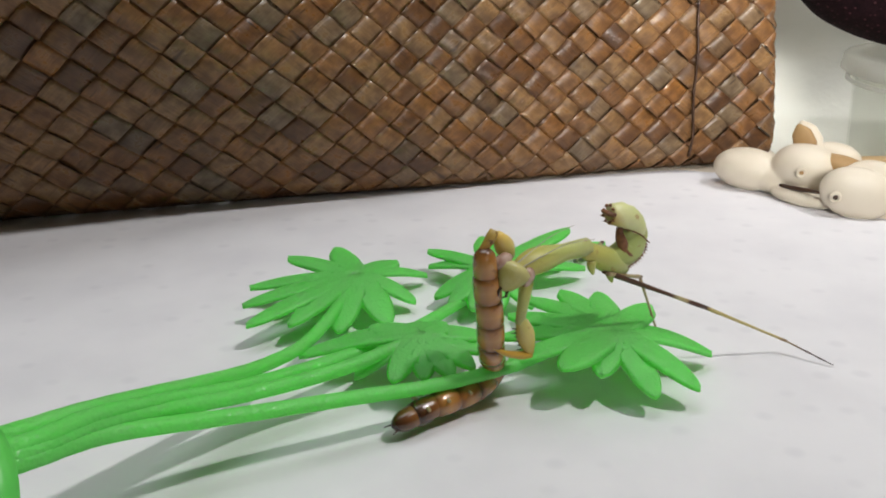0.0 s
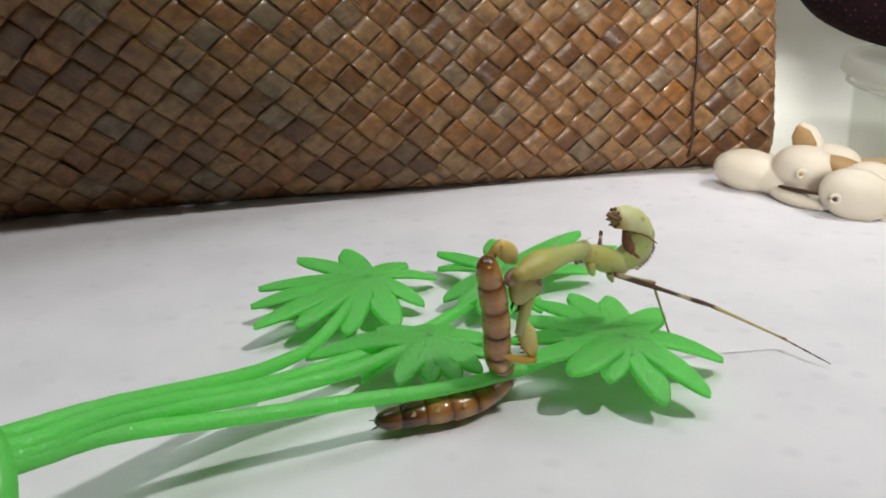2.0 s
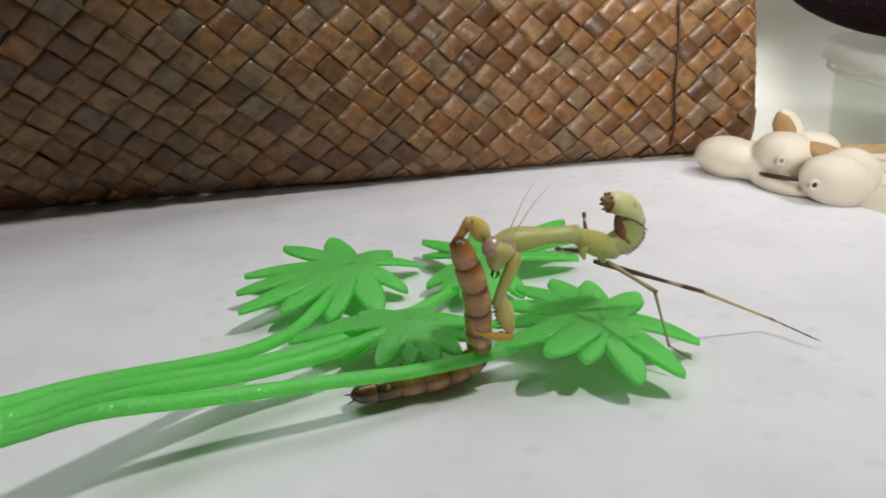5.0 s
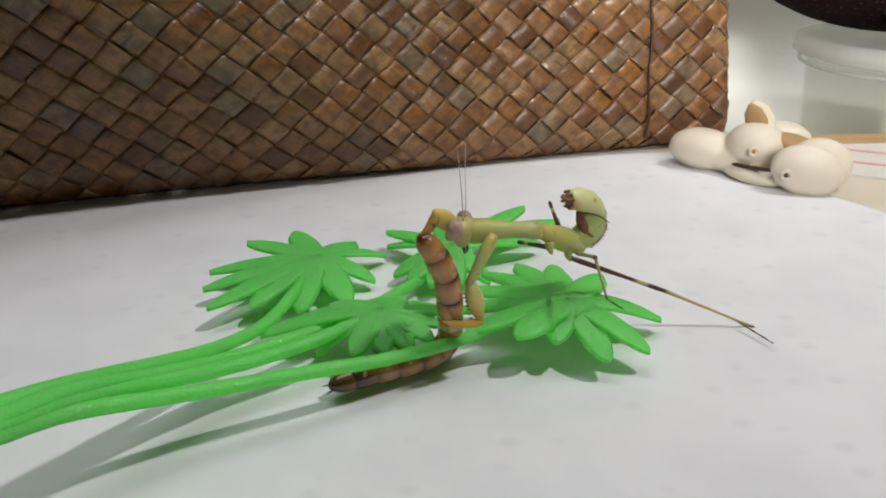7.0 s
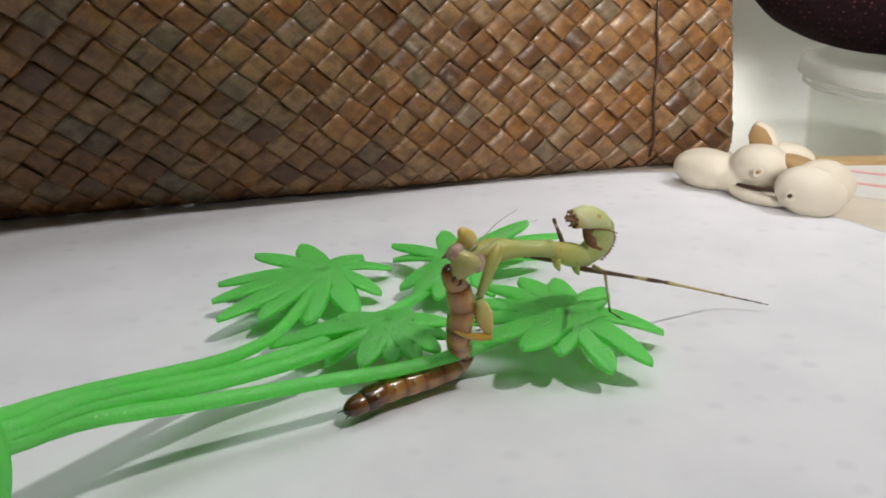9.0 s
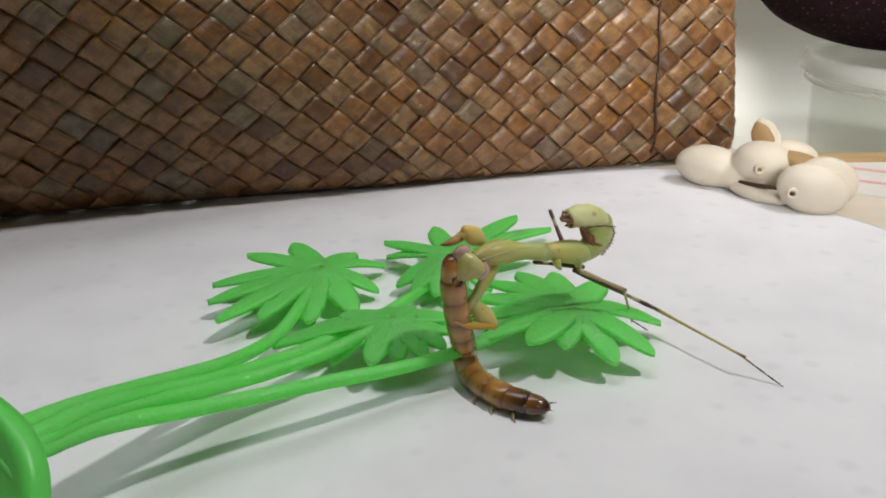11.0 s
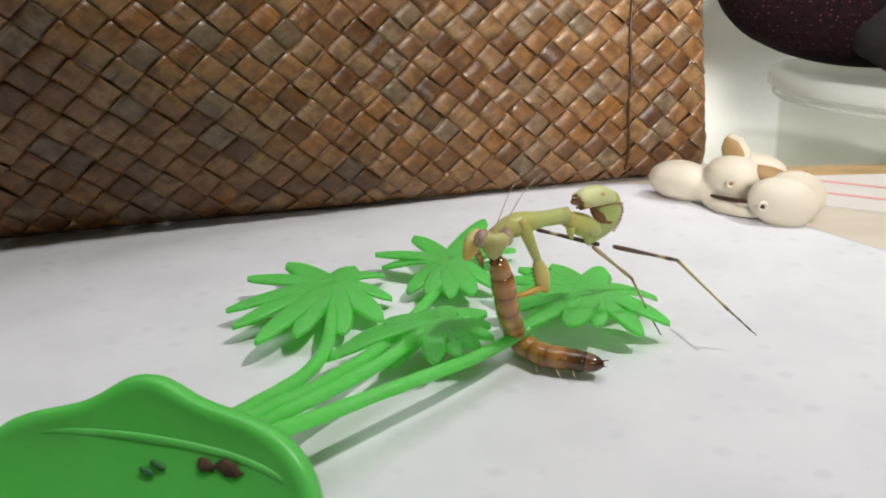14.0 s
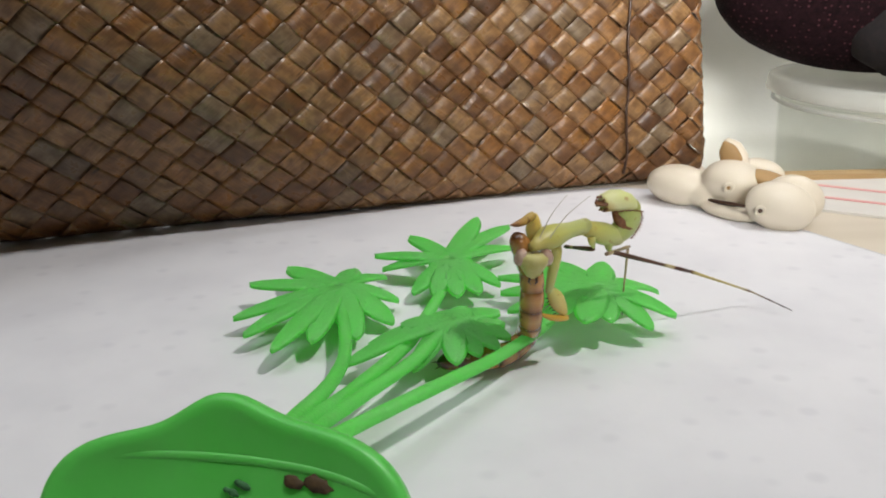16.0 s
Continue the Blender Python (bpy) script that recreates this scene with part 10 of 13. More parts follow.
    walk(LARVA[3], [
        (0.0, pose(0.00136, 0.00029, -0.01537, 38.8, 82.7, 67.0)),
        (0.21, pose(0.00148, 0.00040, -0.01540, 40.7, 82.2, 68.9)),
        (0.43, pose(0.00158, 0.00048, -0.01540, 41.3, 81.6, 70.6)),
        (0.64, pose(0.00170, 0.00059, -0.01541, 42.7, 81.0, 72.0)),
        (0.86, pose(0.00181, 0.00068, -0.01541, 43.7, 80.4, 73.3)),
        (1.07, pose(0.00193, 0.00078, -0.01541, 44.7, 79.9, 74.4)),
        (1.29, pose(0.00203, 0.00088, -0.01541, 45.8, 79.3, 75.4)),
        (1.5, pose(0.00214, 0.00098, -0.01537, 46.6, 78.7, 76.3)),
        (1.9, pose(0.00210, 0.00105, -0.01554, 51.5, 77.3, 81.1)),
        (2.3, pose(0.00206, 0.00111, -0.01568, 55.1, 75.9, 85.0)),
        (2.7, pose(0.00202, 0.00118, -0.01580, 58.1, 74.3, 88.2)),
        (3.1, pose(0.00197, 0.00126, -0.01592, 60.5, 72.8, 90.8)),
        (3.5, pose(0.00192, 0.00132, -0.01598, 61.9, 71.2, 93.0)),
        (4.5, pose(0.00295, 0.00181, -0.01549, 54.9, 71.7, 86.1)),
        (5.5, pose(0.00390, 0.00228, -0.01486, 49.2, 71.8, 78.9)),
        (6.5, pose(0.00478, 0.00269, -0.01413, 42.0, 71.8, 71.7)),
        (6.75, pose(0.00464, 0.00274, -0.01424, 48.9, 69.5, 79.0)),
        (7.0, pose(0.00449, 0.00277, -0.01424, 55.3, 67.0, 84.8)),
        (7.25, pose(0.00434, 0.00286, -0.01433, 56.0, 63.6, 86.1)),
        (7.5, pose(0.00412, 0.00291, -0.01422, 56.9, 60.2, 87.1)),
        (7.62, pose(0.00358, 0.00258, -0.01459, 58.5, 61.8, 88.2)),
        (7.75, pose(0.00266, 0.00199, -0.01492, 60.3, 63.6, 89.5)),
        (7.88, pose(0.00192, 0.00152, -0.01509, 62.1, 65.4, 91.0)),
        (8.0, pose(0.00130, 0.00113, -0.01513, 64.1, 67.1, 92.6)),
        (8.33, pose(0.00147, 0.00126, -0.01470, 63.2, 66.6, 91.8)),
        (8.67, pose(0.00163, 0.00137, -0.01419, 62.3, 66.0, 91.0)),
        (9.0, pose(0.00175, 0.00145, -0.01361, 61.4, 65.5, 90.3)),
        (9.16, pose(0.00174, 0.00139, -0.01371, 59.3, 66.2, 88.1)),
        (9.31, pose(0.00173, 0.00132, -0.01373, 57.1, 66.9, 85.9)),
        (9.47, pose(0.00171, 0.00124, -0.01375, 54.7, 67.5, 83.4)),
        (9.62, pose(0.00170, 0.00119, -0.01376, 52.3, 68.1, 81.0)),
        (9.78, pose(0.00168, 0.00109, -0.01377, 49.7, 68.6, 78.3)),
        (9.94, pose(0.00166, 0.00103, -0.01376, 46.9, 69.1, 75.4)),
        (10.09, pose(0.00164, 0.00096, -0.01375, 44.2, 69.6, 72.6)),
        (10.25, pose(0.00161, 0.00089, -0.01374, 41.2, 70.0, 69.5)),
        (10.41, pose(0.00158, 0.00080, -0.01371, 44.3, 70.4, 66.3)),
        (10.56, pose(0.00157, 0.00073, -0.01369, 41.2, 70.7, 63.2)),
        (10.72, pose(0.00155, 0.00067, -0.01365, 37.9, 70.9, 59.8)),
        (10.88, pose(0.00151, 0.00057, -0.01360, 34.5, 71.1, 56.3)),
        (11.03, pose(0.00149, 0.00052, -0.01356, 31.2, 71.2, 53.0)),
        (11.19, pose(0.00146, 0.00044, -0.01350, 27.8, 71.3, 49.4)),
        (11.34, pose(0.00144, 0.00036, -0.01344, 24.5, 71.3, 46.1)),
        (11.5, pose(0.00141, 0.00029, -0.01334, 21.1, 71.2, 42.5)),
        (11.62, pose(0.00074, -0.00047, -0.01312, 53.7, 80.0, 74.5)),
        (11.75, pose(-0.00029, -0.00160, -0.01235, 127.3, 78.8, 147.1)),
        (11.88, pose(-0.00099, -0.00237, -0.01145, 160.2, 68.5, 174.0)),
        (12.0, pose(-0.00147, -0.00290, -0.01051, 169.5, 57.6, -177.2)),
        (12.12, pose(-0.00071, -0.00222, -0.01087, 162.8, 65.3, 176.4)),
        (12.25, pose(0.00024, -0.00136, -0.01111, 149.4, 73.2, 163.6)),
        (12.38, pose(0.00148, -0.00023, -0.01115, 118.5, 79.1, 134.2)),
        (12.5, pose(0.00221, 0.00047, -0.01098, 71.7, 79.5, 88.2)),
        (12.62, pose(0.00217, 0.00046, -0.01111, 73.7, 79.2, 90.2)),
        (12.75, pose(0.00208, 0.00045, -0.01123, 75.6, 78.9, 92.1)),
        (12.88, pose(0.00201, 0.00044, -0.01130, 78.5, 78.5, 94.0)),
        (13.0, pose(0.00194, 0.00043, -0.01136, 80.1, 78.2, 95.6)),
        (13.12, pose(0.00160, 0.00037, -0.01181, 72.6, 77.1, 88.3)),
        (13.25, pose(0.00117, 0.00029, -0.01230, 65.7, 75.7, 81.7)),
        (13.38, pose(0.00052, 0.00017, -0.01290, 60.9, 74.2, 76.3)),
        (13.5, pose(0.00010, 0.00009, -0.01319, 56.5, 72.6, 72.2)),
        (13.62, pose(0.00077, 0.00026, -0.01309, 46.8, 69.9, 63.0)),
        (13.75, pose(0.00181, 0.00052, -0.01279, 38.8, 66.4, 55.7)),
        (13.88, pose(0.00258, 0.00070, -0.01248, 35.7, 62.8, 50.1)),
        (14.0, pose(0.00319, 0.00085, -0.01216, 31.0, 59.2, 46.1)),
        (14.12, pose(0.00311, 0.00084, -0.01252, 29.5, 56.7, 45.3)),
        (14.25, pose(0.00299, 0.00082, -0.01289, 28.0, 53.9, 44.5)),
        (14.38, pose(0.00280, 0.00078, -0.01332, 30.8, 51.1, 43.8)),
        (14.5, pose(0.00265, 0.00075, -0.01352, 29.3, 48.5, 43.2)),
        (14.62, pose(0.00288, 0.00072, -0.01401, 30.0, 49.3, 43.6)),
        (14.75, pose(0.00324, 0.00066, -0.01466, 30.8, 50.2, 44.1)),
        (14.88, pose(0.00350, 0.00061, -0.01513, 32.6, 51.1, 44.6)),
        (15.0, pose(0.00373, 0.00055, -0.01545, 33.3, 52.0, 45.0)),
        (15.15, pose(0.00436, 0.00058, -0.01506, 28.2, 53.5, 39.0)),
        (15.3, pose(0.00477, 0.00058, -0.01464, 22.4, 54.7, 32.5)),
        (15.4, pose(0.00480, 0.00039, -0.01392, 20.7, 60.5, 29.1)),
        (15.5, pose(0.00477, 0.00021, -0.01310, 17.2, 66.3, 24.3)),
        (15.62, pose(0.00461, 0.00014, -0.01332, 16.5, 72.6, 22.8)),
        (15.75, pose(0.00431, 0.00003, -0.01356, 13.4, 79.4, 19.2)),
        (15.88, pose(0.00408, -0.00006, -0.01366, -3.4, 86.1, 3.3)),
        (16.0, pose(0.00384, -0.00013, -0.01367, -128.5, 86.7, -121.9)),
    ])
    walk(LARVA[4], [
        (0.0, pose(0.00166, 0.00167, -0.01943, 48.3, 58.8, 80.8)),
        (0.21, pose(0.00181, 0.00182, -0.01947, 46.7, 58.2, 79.4)),
        (0.43, pose(0.00194, 0.00195, -0.01947, 44.1, 57.6, 77.9)),
        (0.64, pose(0.00209, 0.00210, -0.01946, 42.6, 57.0, 76.6)),
        (0.86, pose(0.00223, 0.00222, -0.01945, 40.8, 56.4, 75.3)),
        (1.07, pose(0.00237, 0.00236, -0.01944, 39.3, 55.7, 74.0)),
        (1.29, pose(0.00252, 0.00250, -0.01943, 38.0, 55.1, 72.8)),
        (1.5, pose(0.00266, 0.00263, -0.01934, 36.7, 54.4, 71.6)),
        (1.9, pose(0.00254, 0.00282, -0.01956, 39.1, 53.7, 74.1)),
        (2.3, pose(0.00243, 0.00301, -0.01970, 40.9, 52.9, 76.6)),
        (2.7, pose(0.00231, 0.00319, -0.01983, 43.0, 52.1, 78.9)),
        (3.1, pose(0.00218, 0.00339, -0.01995, 45.0, 51.2, 81.2)),
        (3.5, pose(0.00206, 0.00355, -0.01997, 46.3, 50.3, 83.3)),
        (4.5, pose(0.00313, 0.00389, -0.01951, 48.7, 53.4, 84.5)),
        (5.5, pose(0.00413, 0.00419, -0.01886, 52.7, 56.4, 85.8)),
        (6.5, pose(0.00505, 0.00445, -0.01808, 55.3, 59.5, 87.4)),
        (6.75, pose(0.00486, 0.00471, -0.01816, 53.7, 57.0, 86.6)),
        (7.0, pose(0.00467, 0.00491, -0.01809, 53.1, 54.5, 85.8)),
        (7.25, pose(0.00453, 0.00520, -0.01814, 51.5, 52.7, 84.8)),
        (7.5, pose(0.00433, 0.00548, -0.01796, 50.5, 50.8, 84.0)),
        (7.62, pose(0.00376, 0.00506, -0.01834, 50.8, 51.4, 84.0)),
        (7.75, pose(0.00281, 0.00435, -0.01872, 51.1, 52.0, 84.0)),
        (7.88, pose(0.00204, 0.00378, -0.01890, 51.1, 52.7, 84.0)),
        (8.0, pose(0.00140, 0.00331, -0.01893, 51.3, 53.3, 84.1)),
        (8.33, pose(0.00164, 0.00342, -0.01840, 48.1, 52.3, 81.2)),
        (8.67, pose(0.00188, 0.00351, -0.01775, 44.9, 51.3, 78.5)),
        (9.0, pose(0.00207, 0.00356, -0.01703, 41.9, 50.3, 75.9)),
        (9.16, pose(0.00210, 0.00348, -0.01717, 41.6, 50.8, 75.4)),
        (9.31, pose(0.00212, 0.00335, -0.01720, 41.3, 51.2, 74.9)),
        (9.47, pose(0.00214, 0.00323, -0.01722, 40.9, 51.7, 74.4)),
        (9.62, pose(0.00215, 0.00313, -0.01724, 40.6, 52.1, 73.9)),
        (9.78, pose(0.00218, 0.00299, -0.01725, 40.3, 52.6, 73.4)),
        (9.94, pose(0.00219, 0.00287, -0.01725, 39.9, 53.1, 72.9)),
        (10.09, pose(0.00220, 0.00277, -0.01724, 39.6, 53.5, 72.3)),
        (10.25, pose(0.00221, 0.00265, -0.01723, 39.2, 54.0, 71.8)),
        (10.41, pose(0.00223, 0.00250, -0.01720, 45.0, 54.4, 71.2)),
        (10.56, pose(0.00223, 0.00240, -0.01718, 44.6, 54.9, 70.6)),
        (10.72, pose(0.00224, 0.00229, -0.01714, 44.1, 55.3, 70.0)),
        (10.88, pose(0.00226, 0.00214, -0.01708, 43.6, 55.8, 69.4)),
        (11.03, pose(0.00227, 0.00203, -0.01705, 43.2, 56.2, 68.8)),
        (11.19, pose(0.00228, 0.00191, -0.01699, 42.7, 56.6, 68.2)),
        (11.34, pose(0.00228, 0.00179, -0.01691, 42.2, 57.0, 67.5)),
        (11.5, pose(0.00228, 0.00167, -0.01680, 41.7, 57.5, 66.9)),
        (11.62, pose(0.00097, 0.00068, -0.01666, 65.3, 64.8, 87.8)),
        (11.75, pose(-0.00104, -0.00087, -0.01578, 101.2, 67.6, 120.8)),
        (11.88, pose(-0.00238, -0.00197, -0.01457, 139.8, 63.3, 151.8)),
        (12.0, pose(-0.00332, -0.00279, -0.01330, 159.2, 55.2, 170.4)),
        (12.12, pose(-0.00222, -0.00204, -0.01383, 156.1, 62.0, 168.6)),
        (12.25, pose(-0.00085, -0.00109, -0.01424, 151.8, 69.4, 165.4)),
        (12.38, pose(0.00097, 0.00015, -0.01437, 143.5, 76.6, 158.9)),
        (12.5, pose(0.00207, 0.00090, -0.01420, 126.0, 82.8, 142.0)),
        (12.62, pose(0.00200, 0.00089, -0.01436, 129.4, 82.9, 145.4)),
        (12.75, pose(0.00189, 0.00087, -0.01450, 133.3, 83.0, 149.3)),
        (12.88, pose(0.00179, 0.00086, -0.01459, 138.2, 83.1, 153.2)),
        (13.0, pose(0.00172, 0.00084, -0.01464, 141.8, 83.1, 156.9)),
        (13.12, pose(0.00155, 0.00103, -0.01518, 79.1, 79.5, 94.6)),
        (13.25, pose(0.00135, 0.00126, -0.01572, 57.7, 70.5, 74.4)),
        (13.38, pose(0.00103, 0.00154, -0.01628, 48.8, 60.7, 67.1)),
        (13.5, pose(0.00080, 0.00169, -0.01648, 42.0, 51.4, 63.5)),
        (13.62, pose(0.00162, 0.00189, -0.01633, 39.2, 50.5, 61.0)),
        (13.75, pose(0.00290, 0.00218, -0.01590, 36.3, 49.4, 58.4)),
        (13.88, pose(0.00383, 0.00238, -0.01548, 36.6, 48.2, 56.0)),
        (14.0, pose(0.00457, 0.00252, -0.01507, 34.1, 47.1, 53.8)),
        (14.12, pose(0.00463, 0.00262, -0.01541, 31.7, 44.8, 52.3)),
        (14.25, pose(0.00468, 0.00271, -0.01575, 29.2, 42.3, 50.8)),
        (14.38, pose(0.00472, 0.00282, -0.01613, 30.9, 39.8, 49.3)),
        (14.5, pose(0.00471, 0.00287, -0.01628, 28.6, 37.4, 48.1)),
        (14.62, pose(0.00496, 0.00291, -0.01689, 29.3, 37.8, 48.7)),
        (14.75, pose(0.00536, 0.00295, -0.01771, 30.1, 38.1, 49.4)),
        (14.88, pose(0.00564, 0.00297, -0.01832, 31.7, 38.5, 50.1)),
        (15.0, pose(0.00588, 0.00296, -0.01873, 32.5, 38.8, 50.8)),
        (15.15, pose(0.00670, 0.00260, -0.01835, 27.0, 39.9, 43.8)),
        (15.3, pose(0.00721, 0.00228, -0.01790, 21.2, 40.6, 36.6)),
        (15.4, pose(0.00682, 0.00173, -0.01737, 24.7, 49.2, 37.0)),
        (15.5, pose(0.00636, 0.00119, -0.01662, 27.7, 57.8, 37.5)),
        (15.62, pose(0.00593, 0.00102, -0.01700, 32.2, 61.5, 41.2)),
        (15.75, pose(0.00520, 0.00075, -0.01745, 38.0, 65.3, 46.3)),
        (15.88, pose(0.00463, 0.00054, -0.01767, 44.4, 68.9, 53.1)),
        (16.0, pose(0.00408, 0.00033, -0.01770, 53.4, 71.9, 61.5)),
    ])
    walk(LARVA[5], [
        (0.0, pose(0.00209, 0.00428, -0.02292, 43.2, 46.9, 80.2)),
        (0.21, pose(0.00232, 0.00445, -0.02297, 41.9, 47.0, 78.9)),
        (0.43, pose(0.00252, 0.00459, -0.02296, 39.6, 47.0, 77.5)),
        (0.64, pose(0.00274, 0.00473, -0.02295, 38.3, 47.1, 76.2)),
        (0.86, pose(0.00294, 0.00488, -0.02293, 36.7, 47.1, 74.7)),
        (1.07, pose(0.00315, 0.00502, -0.02291, 35.4, 47.2, 73.4)),
        (1.29, pose(0.00336, 0.00515, -0.02289, 34.2, 47.2, 72.0)),
        (1.5, pose(0.00356, 0.00528, -0.02279, 33.0, 47.1, 70.6)),
        (1.9, pose(0.00336, 0.00557, -0.02303, 35.5, 47.1, 73.2)),
        (2.3, pose(0.00313, 0.00585, -0.02319, 37.7, 47.1, 75.7)),
        (2.7, pose(0.00290, 0.00612, -0.02333, 40.1, 47.0, 78.2)),
        (3.1, pose(0.00267, 0.00640, -0.02345, 42.6, 46.8, 80.7)),
        (3.5, pose(0.00242, 0.00664, -0.02347, 44.5, 46.5, 83.2)),
        (4.5, pose(0.00339, 0.00674, -0.02310, 48.1, 49.7, 85.2)),
        (5.5, pose(0.00427, 0.00678, -0.02252, 53.4, 52.9, 87.6)),
        (6.5, pose(0.00509, 0.00678, -0.02177, 57.4, 56.0, 90.3)),
        (6.75, pose(0.00496, 0.00722, -0.02180, 55.3, 54.3, 88.8)),
        (7.0, pose(0.00482, 0.00756, -0.02167, 54.3, 52.6, 87.5)),
        (7.25, pose(0.00474, 0.00796, -0.02168, 52.6, 51.2, 86.4)),
        (7.5, pose(0.00459, 0.00837, -0.02148, 51.7, 49.9, 85.4)),
        (7.62, pose(0.00403, 0.00792, -0.02186, 52.1, 50.3, 85.6)),
        (7.75, pose(0.00305, 0.00714, -0.02224, 52.5, 50.8, 85.8)),
        (7.88, pose(0.00227, 0.00652, -0.02241, 52.7, 51.2, 86.1)),
        (8.0, pose(0.00163, 0.00599, -0.02245, 53.1, 51.6, 86.3)),
        (8.33, pose(0.00199, 0.00608, -0.02180, 50.2, 51.1, 83.6)),
        (8.67, pose(0.00235, 0.00613, -0.02102, 47.1, 50.4, 81.0)),
        (9.0, pose(0.00266, 0.00613, -0.02017, 44.2, 49.8, 78.4)),
        (9.16, pose(0.00270, 0.00602, -0.02031, 44.0, 49.8, 78.2)),
        (9.31, pose(0.00273, 0.00587, -0.02034, 43.7, 49.8, 77.9)),
        (9.47, pose(0.00276, 0.00572, -0.02037, 43.5, 49.9, 77.7)),
        (9.62, pose(0.00278, 0.00561, -0.02038, 43.2, 49.9, 77.4)),
        (9.78, pose(0.00281, 0.00542, -0.02039, 43.0, 49.9, 77.2)),
        (9.94, pose(0.00284, 0.00529, -0.02039, 42.7, 50.0, 76.9)),
        (10.09, pose(0.00286, 0.00516, -0.02038, 42.5, 50.0, 76.7)),
        (10.25, pose(0.00288, 0.00501, -0.02038, 42.3, 50.0, 76.4)),
        (10.41, pose(0.00291, 0.00484, -0.02035, 48.5, 50.0, 76.1)),
        (10.56, pose(0.00292, 0.00471, -0.02032, 48.2, 50.1, 75.9)),
        (10.72, pose(0.00294, 0.00457, -0.02029, 48.0, 50.1, 75.6)),
        (10.88, pose(0.00297, 0.00440, -0.02022, 47.7, 50.1, 75.4)),
        (11.03, pose(0.00299, 0.00427, -0.02018, 47.4, 50.2, 75.1)),
        (11.19, pose(0.00300, 0.00413, -0.02012, 47.2, 50.2, 74.9)),
        (11.34, pose(0.00302, 0.00397, -0.02005, 46.9, 50.2, 74.6)),
        (11.5, pose(0.00302, 0.00381, -0.01992, 46.7, 50.2, 74.3)),
        (11.62, pose(0.00105, 0.00256, -0.01990, 70.1, 57.1, 93.4)),
        (11.75, pose(-0.00196, 0.00044, -0.01900, 101.4, 60.0, 120.3)),
        (11.88, pose(-0.00393, -0.00115, -0.01756, 137.1, 57.1, 147.3)),
        (12.0, pose(-0.00529, -0.00238, -0.01597, 157.2, 50.3, 166.5)),
        (12.12, pose(-0.00395, -0.00173, -0.01667, 159.9, 56.2, 171.3)),
        (12.25, pose(-0.00223, -0.00091, -0.01724, 165.2, 62.3, 178.6)),
        (12.38, pose(0.00004, 0.00017, -0.01752, 173.7, 67.8, -170.6)),
        (12.5, pose(0.00145, 0.00081, -0.01737, -172.2, 71.9, -155.7)),
        (12.62, pose(0.00143, 0.00084, -0.01757, -175.4, 74.9, -159.1)),
        (12.75, pose(0.00140, 0.00089, -0.01777, 179.2, 78.0, -164.6)),
        (12.88, pose(0.00137, 0.00093, -0.01787, 171.0, 81.0, -173.9)),
        (13.0, pose(0.00135, 0.00096, -0.01791, 155.7, 83.3, 170.8)),
        (13.12, pose(0.00147, 0.00158, -0.01856, 77.6, 79.9, 93.1)),
        (13.25, pose(0.00164, 0.00235, -0.01909, 55.6, 69.4, 72.6)),
        (13.38, pose(0.00183, 0.00334, -0.01942, 47.0, 58.0, 66.0)),
        (13.5, pose(0.00193, 0.00390, -0.01937, 39.7, 47.4, 62.9)),
        (13.62, pose(0.00283, 0.00408, -0.01917, 37.5, 46.8, 60.9)),
        (13.75, pose(0.00422, 0.00431, -0.01866, 35.2, 46.1, 58.7)),
        (13.88, pose(0.00523, 0.00447, -0.01817, 36.0, 45.4, 56.7)),
        (14.0, pose(0.00606, 0.00459, -0.01770, 34.0, 44.7, 54.8)),
        (14.12, pose(0.00627, 0.00477, -0.01801, 31.4, 42.5, 53.1)),
        (14.25, pose(0.00648, 0.00496, -0.01832, 28.8, 40.1, 51.4)),
        (14.38, pose(0.00676, 0.00520, -0.01862, 30.2, 37.6, 49.8)),
        (14.5, pose(0.00689, 0.00533, -0.01870, 27.7, 35.4, 48.5)),
        (14.62, pose(0.00719, 0.00545, -0.01939, 28.4, 35.8, 49.0)),
        (14.75, pose(0.00764, 0.00562, -0.02037, 29.2, 36.2, 49.7)),
        (14.88, pose(0.00794, 0.00574, -0.02108, 30.8, 36.6, 50.3)),
        (15.0, pose(0.00821, 0.00581, -0.02159, 31.5, 36.9, 50.9)),
        (15.15, pose(0.00930, 0.00500, -0.02122, 26.0, 38.0, 43.7)),
        (15.3, pose(0.00997, 0.00433, -0.02074, 20.2, 38.6, 36.4)),
        (15.4, pose(0.00908, 0.00350, -0.02048, 24.9, 45.4, 38.9)),
        (15.5, pose(0.00812, 0.00267, -0.01990, 30.2, 52.0, 42.1)),
        (15.62, pose(0.00754, 0.00257, -0.02034, 34.6, 51.3, 47.2)),
        (15.75, pose(0.00655, 0.00242, -0.02089, 39.4, 50.3, 52.5)),
        (15.88, pose(0.00577, 0.00227, -0.02116, 42.7, 49.1, 57.6)),
        (16.0, pose(0.00505, 0.00212, -0.02119, 46.8, 47.8, 62.0)),
    ])
